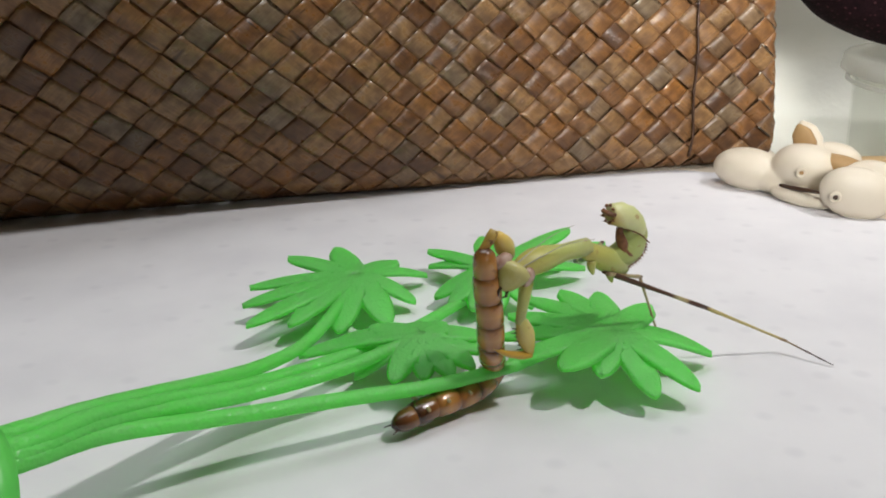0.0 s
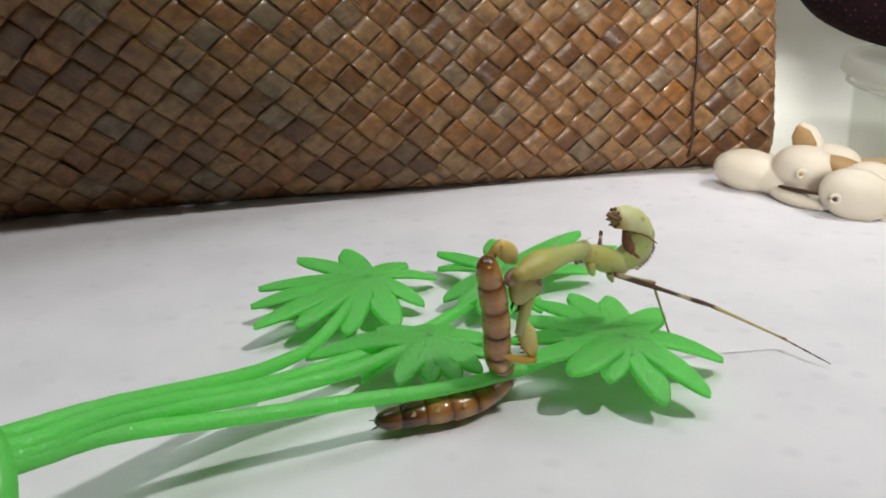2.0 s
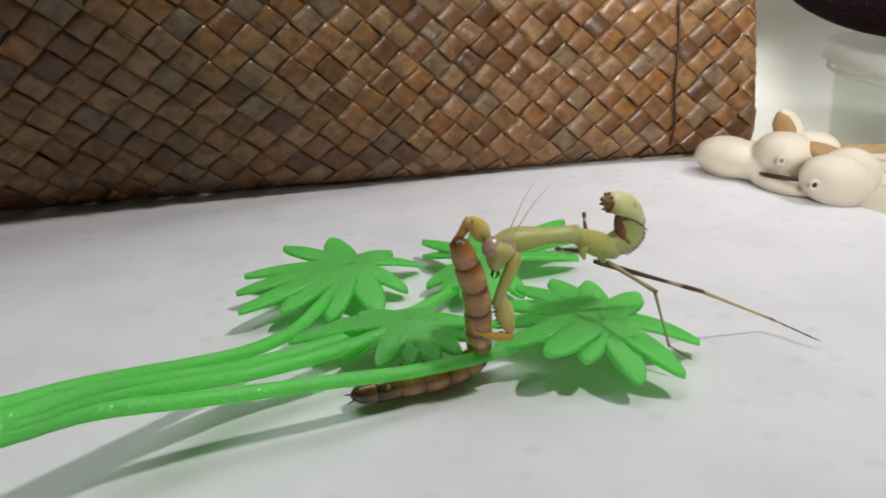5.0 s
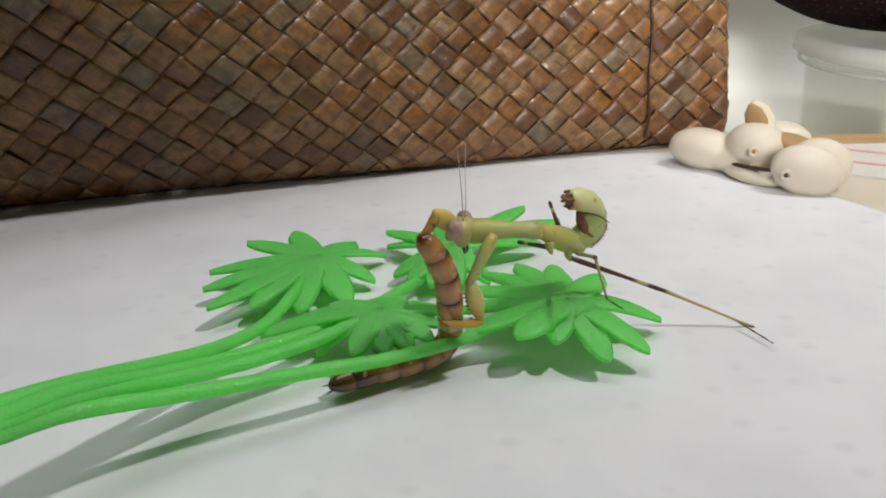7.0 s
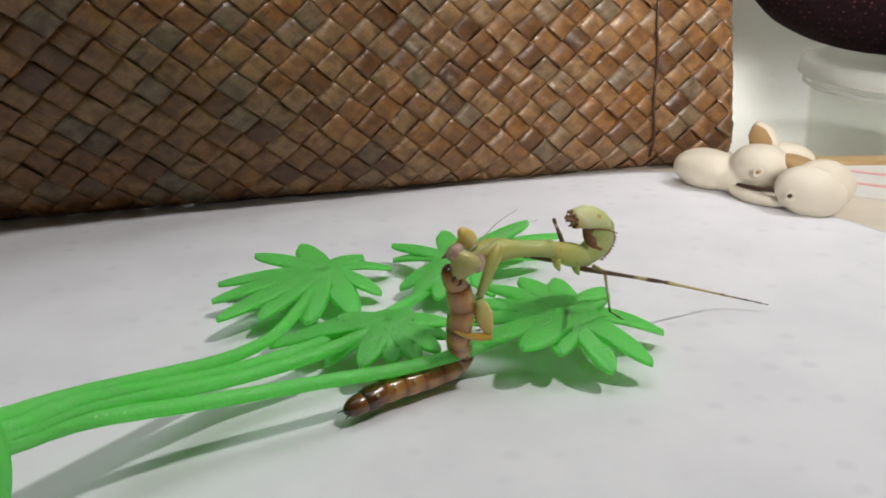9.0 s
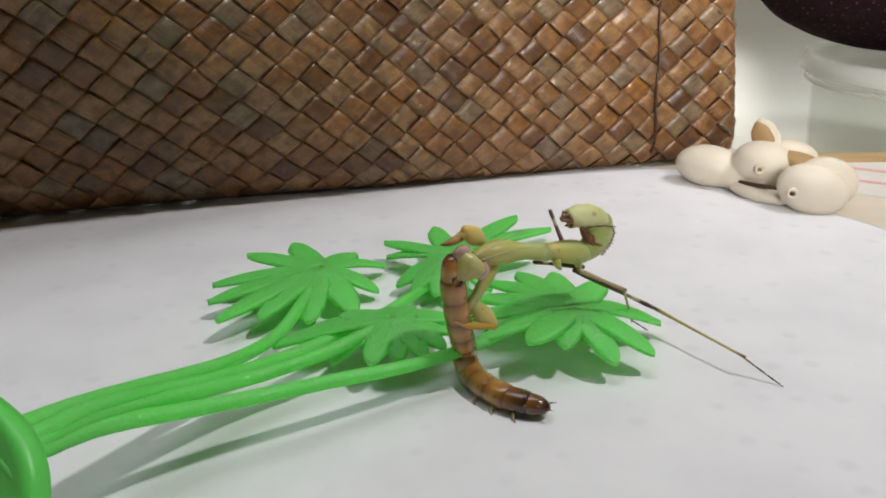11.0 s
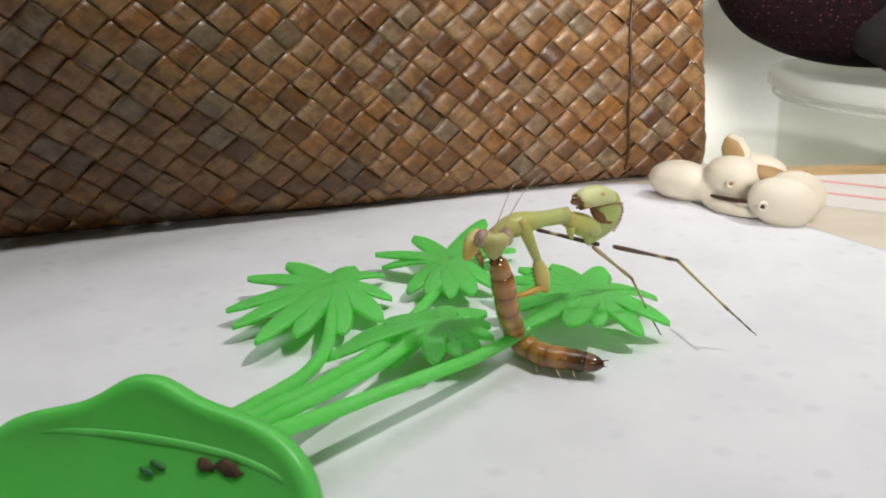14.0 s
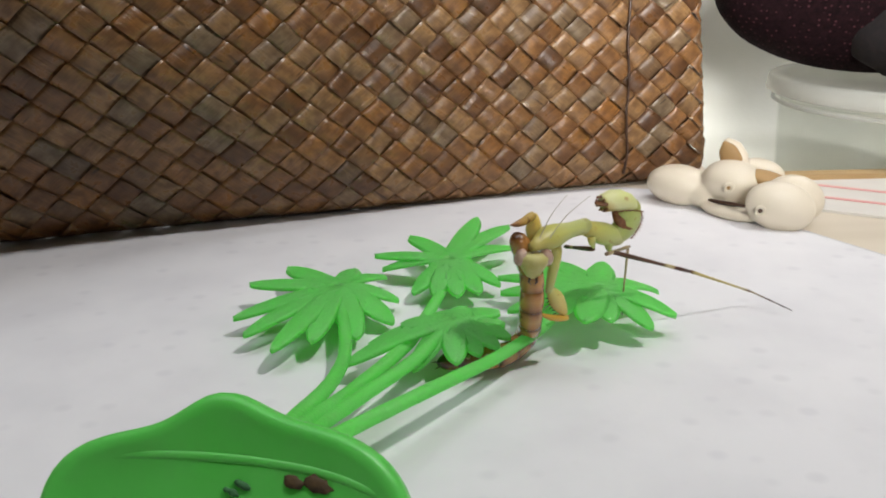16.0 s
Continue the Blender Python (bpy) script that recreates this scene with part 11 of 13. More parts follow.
    walk(LARVA[6], [
        (0.0, pose(0.00254, 0.00728, -0.02613, 45.7, 46.4, 82.8)),
        (0.21, pose(0.00281, 0.00742, -0.02622, 45.1, 47.1, 81.9)),
        (0.43, pose(0.00308, 0.00754, -0.02623, 43.6, 47.9, 81.1)),
        (0.64, pose(0.00335, 0.00765, -0.02624, 43.0, 48.6, 80.2)),
        (0.86, pose(0.00361, 0.00776, -0.02624, 42.1, 49.3, 79.2)),
        (1.07, pose(0.00388, 0.00787, -0.02624, 41.4, 50.0, 78.3)),
        (1.29, pose(0.00413, 0.00792, -0.02621, 40.9, 50.7, 77.3)),
        (1.5, pose(0.00439, 0.00800, -0.02612, 40.1, 51.4, 76.3)),
        (1.9, pose(0.00409, 0.00839, -0.02640, 42.4, 50.7, 78.6)),
        (2.3, pose(0.00375, 0.00879, -0.02659, 44.1, 50.1, 80.8)),
        (2.7, pose(0.00341, 0.00915, -0.02675, 46.0, 49.3, 82.9)),
        (3.1, pose(0.00306, 0.00950, -0.02689, 48.0, 48.6, 85.0)),
        (3.5, pose(0.00270, 0.00982, -0.02691, 49.2, 47.8, 87.1)),
        (4.5, pose(0.00351, 0.00967, -0.02664, 53.7, 50.8, 90.0)),
        (5.5, pose(0.00425, 0.00946, -0.02611, 60.1, 53.7, 93.3)),
        (6.5, pose(0.00493, 0.00921, -0.02541, 65.2, 56.4, 97.2)),
        (6.75, pose(0.00487, 0.00977, -0.02541, 63.2, 55.3, 95.7)),
        (7.0, pose(0.00478, 0.01021, -0.02525, 62.4, 54.2, 94.3)),
        (7.25, pose(0.00475, 0.01069, -0.02524, 60.8, 53.3, 93.1)),
        (7.5, pose(0.00467, 0.01122, -0.02502, 59.9, 52.4, 91.9)),
        (7.62, pose(0.00401, 0.01055, -0.02533, 64.5, 53.5, 95.6)),
        (7.75, pose(0.00288, 0.00935, -0.02553, 69.7, 54.5, 99.8)),
        (7.88, pose(0.00199, 0.00845, -0.02557, 74.8, 55.4, 104.2)),
        (8.0, pose(0.00127, 0.00772, -0.02551, 80.0, 56.1, 108.4)),
        (8.33, pose(0.00149, 0.00721, -0.02458, 93.2, 58.4, 119.5)),
        (8.67, pose(0.00165, 0.00583, -0.02295, 107.5, 59.6, 132.0)),
        (9.0, pose(0.00203, 0.00584, -0.02191, 121.5, 59.6, 144.6)),
        (9.16, pose(0.00196, 0.00533, -0.02199, 116.0, 60.4, 139.6)),
        (9.31, pose(0.00208, 0.00518, -0.02200, 110.5, 61.0, 134.8)),
        (9.47, pose(0.00218, 0.00507, -0.02201, 104.5, 61.4, 129.4)),
        (9.62, pose(0.00227, 0.00500, -0.02203, 98.7, 61.6, 124.3)),
        (9.78, pose(0.00240, 0.00492, -0.02207, 92.5, 61.6, 118.9)),
        (9.94, pose(0.00251, 0.00491, -0.02211, 86.4, 61.3, 113.4)),
        (10.09, pose(0.00260, 0.00494, -0.02217, 80.7, 60.9, 108.5)),
        (10.25, pose(0.00271, 0.00502, -0.02226, 74.8, 60.3, 103.3)),
        (10.41, pose(0.00286, 0.00515, -0.02238, 76.2, 59.5, 98.4)),
        (10.56, pose(0.00296, 0.00533, -0.02251, 71.0, 58.5, 94.0)),
        (10.72, pose(0.00309, 0.00560, -0.02268, 65.8, 57.4, 89.6)),
        (10.88, pose(0.00326, 0.00589, -0.02286, 60.8, 56.1, 85.5)),
        (11.03, pose(0.00340, 0.00617, -0.02302, 56.4, 54.8, 81.9)),
        (11.19, pose(0.00354, 0.00637, -0.02313, 52.0, 53.2, 78.3)),
        (11.34, pose(0.00366, 0.00634, -0.02306, 48.1, 51.7, 75.1)),
        (11.5, pose(0.00374, 0.00620, -0.02290, 44.2, 50.0, 72.0)),
        (11.62, pose(0.00129, 0.00470, -0.02298, 52.8, 53.8, 78.8)),
        (11.75, pose(-0.00244, 0.00215, -0.02208, 63.5, 57.4, 87.5)),
        (11.88, pose(-0.00490, 0.00017, -0.02050, 81.5, 60.2, 98.0)),
        (12.0, pose(-0.00658, -0.00139, -0.01870, 94.2, 62.0, 109.0)),
        (12.12, pose(-0.00507, -0.00084, -0.01953, 87.8, 62.9, 103.3)),
        (12.25, pose(-0.00313, -0.00014, -0.02019, 80.6, 63.7, 96.8)),
        (12.38, pose(-0.00054, 0.00077, -0.02052, 72.1, 64.1, 90.1)),
        (12.5, pose(0.00107, 0.00131, -0.02037, 65.2, 64.3, 83.7)),
        (12.62, pose(0.00112, 0.00134, -0.02067, 63.1, 66.8, 81.3)),
        (12.75, pose(0.00120, 0.00136, -0.02095, 60.2, 69.4, 78.1)),
        (12.88, pose(0.00126, 0.00139, -0.02110, 57.4, 72.0, 74.0)),
        (13.0, pose(0.00132, 0.00141, -0.02116, 52.7, 74.3, 69.1)),
        (13.12, pose(0.00170, 0.00241, -0.02186, 47.5, 68.2, 64.9)),
        (13.25, pose(0.00218, 0.00364, -0.02237, 43.4, 61.6, 62.4)),
        (13.38, pose(0.00279, 0.00522, -0.02250, 40.6, 55.0, 60.7)),
        (13.5, pose(0.00315, 0.00614, -0.02222, 37.2, 48.8, 59.6)),
        (13.62, pose(0.00414, 0.00629, -0.02196, 35.0, 47.9, 57.7)),
        (13.75, pose(0.00563, 0.00647, -0.02135, 32.7, 46.9, 55.6)),
        (13.88, pose(0.00671, 0.00659, -0.02080, 33.5, 45.9, 53.7)),
        (14.0, pose(0.00760, 0.00667, -0.02027, 31.4, 44.9, 51.9)),
        (14.12, pose(0.00796, 0.00694, -0.02056, 29.3, 42.5, 50.7)),
        (14.25, pose(0.00834, 0.00723, -0.02082, 27.0, 40.0, 49.4)),
        (14.38, pose(0.00885, 0.00759, -0.02103, 28.7, 37.5, 48.2)),
        (14.5, pose(0.00914, 0.00780, -0.02106, 26.5, 35.1, 47.1)),
        (14.62, pose(0.00947, 0.00801, -0.02183, 27.1, 35.6, 47.6)),
        (14.75, pose(0.00996, 0.00829, -0.02296, 27.8, 36.1, 48.0)),
        (14.88, pose(0.01030, 0.00850, -0.02379, 29.2, 36.6, 48.5)),
        (15.0, pose(0.01060, 0.00866, -0.02440, 29.9, 37.1, 49.0)),
        (15.15, pose(0.01199, 0.00734, -0.02405, 24.0, 38.6, 40.8)),
        (15.3, pose(0.01283, 0.00628, -0.02357, 17.6, 39.5, 32.4)),
        (15.4, pose(0.01141, 0.00530, -0.02353, 23.6, 46.5, 36.7)),
        (15.5, pose(0.00991, 0.00430, -0.02308, 30.9, 53.3, 42.4)),
        (15.62, pose(0.00924, 0.00441, -0.02351, 35.6, 51.6, 48.1)),
        (15.75, pose(0.00812, 0.00456, -0.02402, 40.2, 49.4, 53.7)),
        (15.88, pose(0.00722, 0.00464, -0.02421, 43.0, 47.0, 58.8)),
        (16.0, pose(0.00638, 0.00469, -0.02419, 46.4, 44.5, 63.2)),
    ])
    walk(LARVA[7], [
        (0.0, pose(0.00200, 0.00709, -0.02797, 122.3, 65.4, 147.8)),
        (0.21, pose(0.00195, 0.00658, -0.02790, 141.1, 60.6, 165.0)),
        (0.43, pose(0.00210, 0.00634, -0.02776, 155.5, 56.1, -179.8)),
        (0.64, pose(0.00226, 0.00609, -0.02763, 166.3, 50.8, -168.5)),
        (0.86, pose(0.00242, 0.00585, -0.02747, 174.0, 45.0, -159.4)),
        (1.07, pose(0.00262, 0.00557, -0.02731, 179.0, 39.9, -152.6)),
        (1.29, pose(0.00281, 0.00527, -0.02714, -177.6, 35.0, -146.9)),
        (1.5, pose(0.00335, 0.00560, -0.02694, -175.4, 31.1, -142.3)),
        (1.9, pose(0.00267, 0.00580, -0.02735, -178.5, 34.1, -148.4)),
        (2.3, pose(0.00232, 0.00655, -0.02767, 177.3, 37.8, -155.5)),
        (2.7, pose(0.00198, 0.00724, -0.02796, 171.3, 42.0, -163.9)),
        (3.1, pose(0.00166, 0.00804, -0.02832, 162.6, 46.3, -174.1)),
        (3.5, pose(0.00171, 0.00896, -0.02855, 148.8, 55.6, 173.9)),
        (4.5, pose(0.00208, 0.00835, -0.02809, 150.7, 47.8, 173.1)),
        (5.5, pose(0.00274, 0.00817, -0.02764, 151.7, 46.8, 172.3)),
        (6.5, pose(0.00353, 0.00797, -0.02700, 150.0, 49.8, 171.7)),
        (6.75, pose(0.00314, 0.00811, -0.02682, 158.1, 44.0, 178.7)),
        (7.0, pose(0.00329, 0.00851, -0.02652, 163.5, 45.5, -174.9)),
        (7.25, pose(0.00286, 0.00847, -0.02631, 170.1, 37.2, -168.3)),
        (7.5, pose(0.00311, 0.00910, -0.02604, 174.1, 39.6, -162.2)),
        (7.62, pose(0.00193, 0.00805, -0.02614, 176.2, 27.5, -161.0)),
        (7.75, pose(0.00055, 0.00685, -0.02623, 177.4, 21.8, -159.8)),
        (7.88, pose(-0.00046, 0.00600, -0.02625, 178.2, 17.8, -158.7)),
        (8.0, pose(-0.00114, 0.00540, -0.02607, 178.8, 12.8, -157.8)),
        (8.33, pose(-0.00109, 0.00482, -0.02522, 179.8, 8.9, -153.3)),
        (8.67, pose(-0.00088, 0.00426, -0.02407, -179.9, 4.0, -148.8)),
        (9.0, pose(-0.00040, 0.00367, -0.02243, 180.0, 0.8, -144.4)),
        (9.16, pose(-0.00041, 0.00368, -0.02309, -179.9, 1.0, -141.0)),
        (9.31, pose(-0.00010, 0.00357, -0.02321, -179.4, 2.9, -137.7)),
        (9.47, pose(0.00019, 0.00348, -0.02331, -178.4, 5.2, -134.1)),
        (9.62, pose(0.00046, 0.00341, -0.02338, -176.9, 7.8, -130.4)),
        (9.78, pose(0.00087, 0.00332, -0.02348, -174.5, 11.2, -126.2)),
        (9.94, pose(0.00120, 0.00328, -0.02354, -170.9, 15.2, -121.4)),
        (10.09, pose(0.00150, 0.00324, -0.02360, -166.0, 19.6, -116.3)),
        (10.25, pose(0.00184, 0.00321, -0.02366, -158.3, 25.2, -110.0)),
        (10.41, pose(0.00225, 0.00330, -0.02373, -141.4, 33.5, -104.2)),
        (10.56, pose(0.00254, 0.00339, -0.02377, -126.4, 43.1, -96.3)),
        (10.72, pose(0.00285, 0.00351, -0.02381, -106.2, 54.4, -82.9)),
        (10.88, pose(0.00324, 0.00366, -0.02386, -79.6, 64.1, -60.3)),
        (11.03, pose(0.00351, 0.00384, -0.02392, -48.4, 68.2, -30.1)),
        (11.19, pose(0.00381, 0.00417, -0.02407, -19.9, 66.9, -1.2)),
        (11.34, pose(0.00416, 0.00465, -0.02431, -3.9, 63.7, 16.0)),
        (11.5, pose(0.00451, 0.00577, -0.02460, 5.7, 58.0, 27.1)),
        (11.62, pose(0.00190, 0.00474, -0.02508, 16.6, 59.4, 39.4)),
        (11.75, pose(-0.00192, 0.00382, -0.02512, 29.4, 59.5, 53.5)),
        (11.88, pose(-0.00470, 0.00186, -0.02348, 47.0, 58.1, 67.0)),
        (12.0, pose(-0.00664, 0.00027, -0.02156, 58.1, 55.7, 78.2)),
        (12.12, pose(-0.00506, 0.00081, -0.02240, 58.0, 56.0, 78.0)),
        (12.25, pose(-0.00304, 0.00149, -0.02307, 58.0, 56.4, 77.8)),
        (12.38, pose(-0.00033, 0.00237, -0.02340, 56.9, 56.8, 77.6)),
        (12.5, pose(0.00134, 0.00288, -0.02322, 56.8, 57.2, 77.5)),
        (12.62, pose(0.00137, 0.00278, -0.02362, 59.4, 61.3, 78.9)),
        (12.75, pose(0.00142, 0.00258, -0.02402, 62.5, 65.7, 80.9)),
        (12.88, pose(0.00145, 0.00242, -0.02426, 67.2, 70.2, 83.7)),
        (13.0, pose(0.00150, 0.00229, -0.02437, 71.6, 74.2, 87.6)),
        (13.12, pose(0.00187, 0.00267, -0.02476, 44.6, 78.5, 60.5)),
        (13.25, pose(0.00212, 0.00262, -0.02452, 2.9, 78.4, 18.3)),
        (13.38, pose(0.00281, 0.00350, -0.02406, -23.5, 72.7, -10.0)),
        (13.5, pose(0.00332, 0.00459, -0.02351, -35.4, 67.3, -23.2)),
        (13.62, pose(0.00428, 0.00432, -0.02311, -16.1, 64.3, -3.4)),
        (13.75, pose(0.00597, 0.00496, -0.02259, -0.7, 61.0, 13.6)),
        (13.88, pose(0.00730, 0.00575, -0.02218, 12.2, 55.0, 25.8)),
        (14.0, pose(0.00858, 0.00681, -0.02196, 17.7, 48.7, 34.0)),
        (14.12, pose(0.00884, 0.00687, -0.02202, 18.7, 45.9, 36.2)),
        (14.25, pose(0.00922, 0.00721, -0.02215, 19.3, 42.9, 38.2)),
        (14.38, pose(0.01001, 0.00804, -0.02245, 23.2, 39.8, 40.1)),
        (14.5, pose(0.01091, 0.00920, -0.02290, 23.2, 36.9, 41.6)),
        (14.62, pose(0.01132, 0.00949, -0.02381, 22.7, 38.0, 40.4)),
        (14.75, pose(0.01178, 0.00965, -0.02501, 22.1, 39.2, 39.0)),
        (14.88, pose(0.01216, 0.00987, -0.02597, 22.2, 40.4, 37.5)),
        (15.0, pose(0.01219, 0.00957, -0.02639, 21.5, 41.5, 36.1)),
        (15.15, pose(0.01370, 0.00694, -0.02603, 3.3, 46.1, 9.9)),
        (15.3, pose(0.01445, 0.00523, -0.02529, -16.8, 44.2, -17.6)),
        (15.4, pose(0.01164, 0.00323, -0.02501, -29.3, 59.3, -27.5)),
        (15.5, pose(0.00943, 0.00271, -0.02478, -74.2, 79.3, -69.0)),
        (15.62, pose(0.00836, 0.00259, -0.02504, 10.7, 84.5, 16.2)),
        (15.75, pose(0.00719, 0.00335, -0.02552, 61.9, 74.3, 68.3)),
        (15.88, pose(0.00665, 0.00452, -0.02604, 68.0, 63.3, 76.8)),
        (16.0, pose(0.00657, 0.00619, -0.02655, 69.3, 52.0, 80.1)),
    ])
    walk(LARVA[8], [
        (0.0, pose(0.00001, 0.00434, -0.02854, 179.9, -0.8, -128.1)),
        (0.21, pose(-0.00037, 0.00416, -0.02891, 179.8, -0.9, -128.9)),
        (0.43, pose(-0.00038, 0.00381, -0.02873, 179.6, -1.1, -129.8)),
        (0.64, pose(-0.00037, 0.00343, -0.02855, 179.6, -1.2, -130.7)),
        (0.86, pose(-0.00033, 0.00309, -0.02838, 179.7, -1.3, -131.6)),
        (1.07, pose(-0.00025, 0.00273, -0.02819, 179.7, -1.5, -132.4)),
        (1.29, pose(-0.00012, 0.00238, -0.02804, 179.6, -1.6, -133.3)),
        (1.5, pose(0.00063, 0.00252, -0.02738, 179.6, -1.7, -134.1)),
        (1.9, pose(-0.00036, 0.00289, -0.02817, 179.4, -2.0, -134.1)),
        (2.3, pose(-0.00072, 0.00375, -0.02850, 179.4, -2.2, -134.0)),
        (2.7, pose(-0.00104, 0.00464, -0.02883, 179.4, -2.4, -134.0)),
        (3.1, pose(-0.00131, 0.00551, -0.02918, 179.0, -2.6, -133.9)),
        (3.5, pose(-0.00086, 0.00632, -0.02918, 178.7, -2.8, -133.8)),
        (4.5, pose(-0.00093, 0.00634, -0.02898, 178.9, -2.9, -139.1)),
        (5.5, pose(-0.00038, 0.00624, -0.02844, 179.1, -3.0, -144.3)),
        (6.5, pose(0.00054, 0.00604, -0.02759, 179.4, -3.1, -149.6)),
        (6.75, pose(-0.00011, 0.00620, -0.02762, 179.2, -3.4, -146.7)),
        (7.0, pose(0.00033, 0.00633, -0.02709, 179.0, -3.7, -143.8)),
        (7.25, pose(-0.00045, 0.00632, -0.02709, 178.8, -3.9, -141.4)),
        (7.5, pose(0.00016, 0.00661, -0.02656, 178.7, -4.1, -139.0)),
        (7.62, pose(-0.00149, 0.00574, -0.02678, 178.9, -3.7, -141.0)),
        (7.75, pose(-0.00305, 0.00467, -0.02675, 179.1, -3.3, -143.1)),
        (7.88, pose(-0.00416, 0.00389, -0.02671, 179.4, -2.9, -145.2)),
        (8.0, pose(-0.00480, 0.00330, -0.02630, 179.6, -2.6, -147.2)),
        (8.33, pose(-0.00474, 0.00271, -0.02543, 179.6, -1.6, -148.2)),
        (8.67, pose(-0.00438, 0.00215, -0.02417, 179.7, -0.7, -149.2)),
        (9.0, pose(-0.00374, 0.00150, -0.02246, 179.8, 0.2, -150.1)),
        (9.16, pose(-0.00356, 0.00129, -0.02312, 179.8, -0.0, -144.1)),
        (9.31, pose(-0.00300, 0.00095, -0.02331, 179.8, -0.0, -138.5)),
        (9.47, pose(-0.00244, 0.00068, -0.02348, 179.8, -0.0, -132.6)),
        (9.62, pose(-0.00192, 0.00048, -0.02362, 179.8, -0.0, -127.0)),
        (9.78, pose(-0.00112, 0.00025, -0.02383, 179.8, -0.0, -121.0)),
        (9.94, pose(-0.00044, 0.00014, -0.02399, 179.8, -0.0, -115.0)),
        (10.09, pose(0.00018, 0.00007, -0.02413, 179.8, -0.0, -109.4)),
        (10.25, pose(0.00088, 0.00005, -0.02429, 179.7, -0.0, -103.4)),
        (10.41, pose(0.00174, 0.00029, -0.02449, 179.7, -0.0, -97.4)),
        (10.56, pose(0.00236, 0.00053, -0.02464, 0.0, -0.0, -91.8)),
        (10.72, pose(0.00305, 0.00085, -0.02481, 0.0, -0.0, -85.9)),
        (10.88, pose(0.00390, 0.00133, -0.02502, 0.0, -0.0, -79.9)),
        (11.03, pose(0.00445, 0.00169, -0.02517, 0.0, -0.0, -74.3)),
        (11.19, pose(0.00506, 0.00211, -0.02534, 0.0, -0.0, -68.3)),
        (11.34, pose(0.00568, 0.00261, -0.02552, 0.0, -0.0, -62.7)),
        (11.5, pose(0.00600, 0.00305, -0.02513, 1.1, 1.6, -56.7)),
        (11.62, pose(0.00317, 0.00191, -0.02581, 9.3, 13.2, -54.4)),
        (11.75, pose(-0.00148, 0.00065, -0.02601, -62.2, 39.3, -51.2)),
        (11.88, pose(-0.00395, 0.00228, -0.02617, -13.4, 67.4, 0.9)),
        (12.0, pose(-0.00618, 0.00212, -0.02431, 53.3, 54.7, 74.0)),
        (12.12, pose(-0.00466, 0.00263, -0.02518, 57.9, 56.7, 77.7)),
        (12.25, pose(-0.00275, 0.00315, -0.02580, 63.4, 58.6, 82.2)),
        (12.38, pose(-0.00030, 0.00352, -0.02587, 68.3, 60.4, 87.1)),
        (12.5, pose(0.00130, 0.00397, -0.02569, 74.1, 61.9, 92.2)),
        (12.62, pose(0.00077, 0.00298, -0.02572, 103.1, 63.3, 118.0)),
        (12.75, pose(0.00009, 0.00175, -0.02569, 132.0, 59.6, 143.9)),
        (12.88, pose(-0.00033, 0.00092, -0.02559, 153.1, 52.0, 162.6)),
        (13.0, pose(-0.00050, 0.00039, -0.02540, 165.4, 43.2, 174.4)),
        (13.12, pose(-0.00021, -0.00022, -0.02541, -175.6, 28.2, -155.4)),
        (13.25, pose(0.00076, -0.00003, -0.02533, -174.9, 7.0, -128.4)),
        (13.38, pose(0.00243, 0.00059, -0.02492, 179.7, -0.0, -107.3)),
        (13.5, pose(0.00331, 0.00128, -0.02407, 0.0, -0.3, -90.5)),
        (13.62, pose(0.00489, 0.00170, -0.02422, 0.0, -0.0, -83.4)),
        (13.75, pose(0.00691, 0.00259, -0.02372, 0.6, 2.2, -75.7)),
        (13.88, pose(0.00826, 0.00326, -0.02311, 3.8, 9.3, -67.9)),
        (14.0, pose(0.00934, 0.00408, -0.02244, 6.9, 12.3, -60.5)),
        (14.12, pose(0.00980, 0.00435, -0.02274, 9.6, 15.9, -58.2)),
        (14.25, pose(0.01028, 0.00489, -0.02301, -37.3, 19.3, -55.7)),
        (14.38, pose(0.01098, 0.00569, -0.02321, -32.1, 22.0, -53.0)),
        (14.5, pose(0.01140, 0.00690, -0.02333, -34.7, 27.2, -50.4)),
        (14.62, pose(0.01192, 0.00651, -0.02429, -35.9, 21.6, -56.9)),
        (14.75, pose(0.01232, 0.00644, -0.02551, -39.5, 17.7, -63.6)),
        (14.88, pose(0.01264, 0.00654, -0.02641, 4.5, 12.4, -69.9)),
        (15.0, pose(0.01268, 0.00654, -0.02687, 1.9, 7.4, -75.4)),
        (15.15, pose(0.01406, 0.00305, -0.02657, 0.4, 3.4, -84.0)),
        (15.3, pose(0.01451, 0.00113, -0.02556, 0.0, -0.6, -92.5)),
        (15.4, pose(0.01099, -0.00011, -0.02587, 178.7, -1.1, -111.8)),
        (15.5, pose(0.00736, -0.00030, -0.02533, 179.2, -1.4, -131.1)),
        (15.62, pose(0.00656, 0.00049, -0.02625, -179.6, -0.0, -137.6)),
        (15.75, pose(0.00530, 0.00213, -0.02690, -179.6, -0.0, -144.7)),
        (15.88, pose(0.00431, 0.00331, -0.02718, -177.8, 4.1, -151.9)),
        (16.0, pose(0.00357, 0.00449, -0.02701, -176.7, 10.5, -158.7)),
    ])
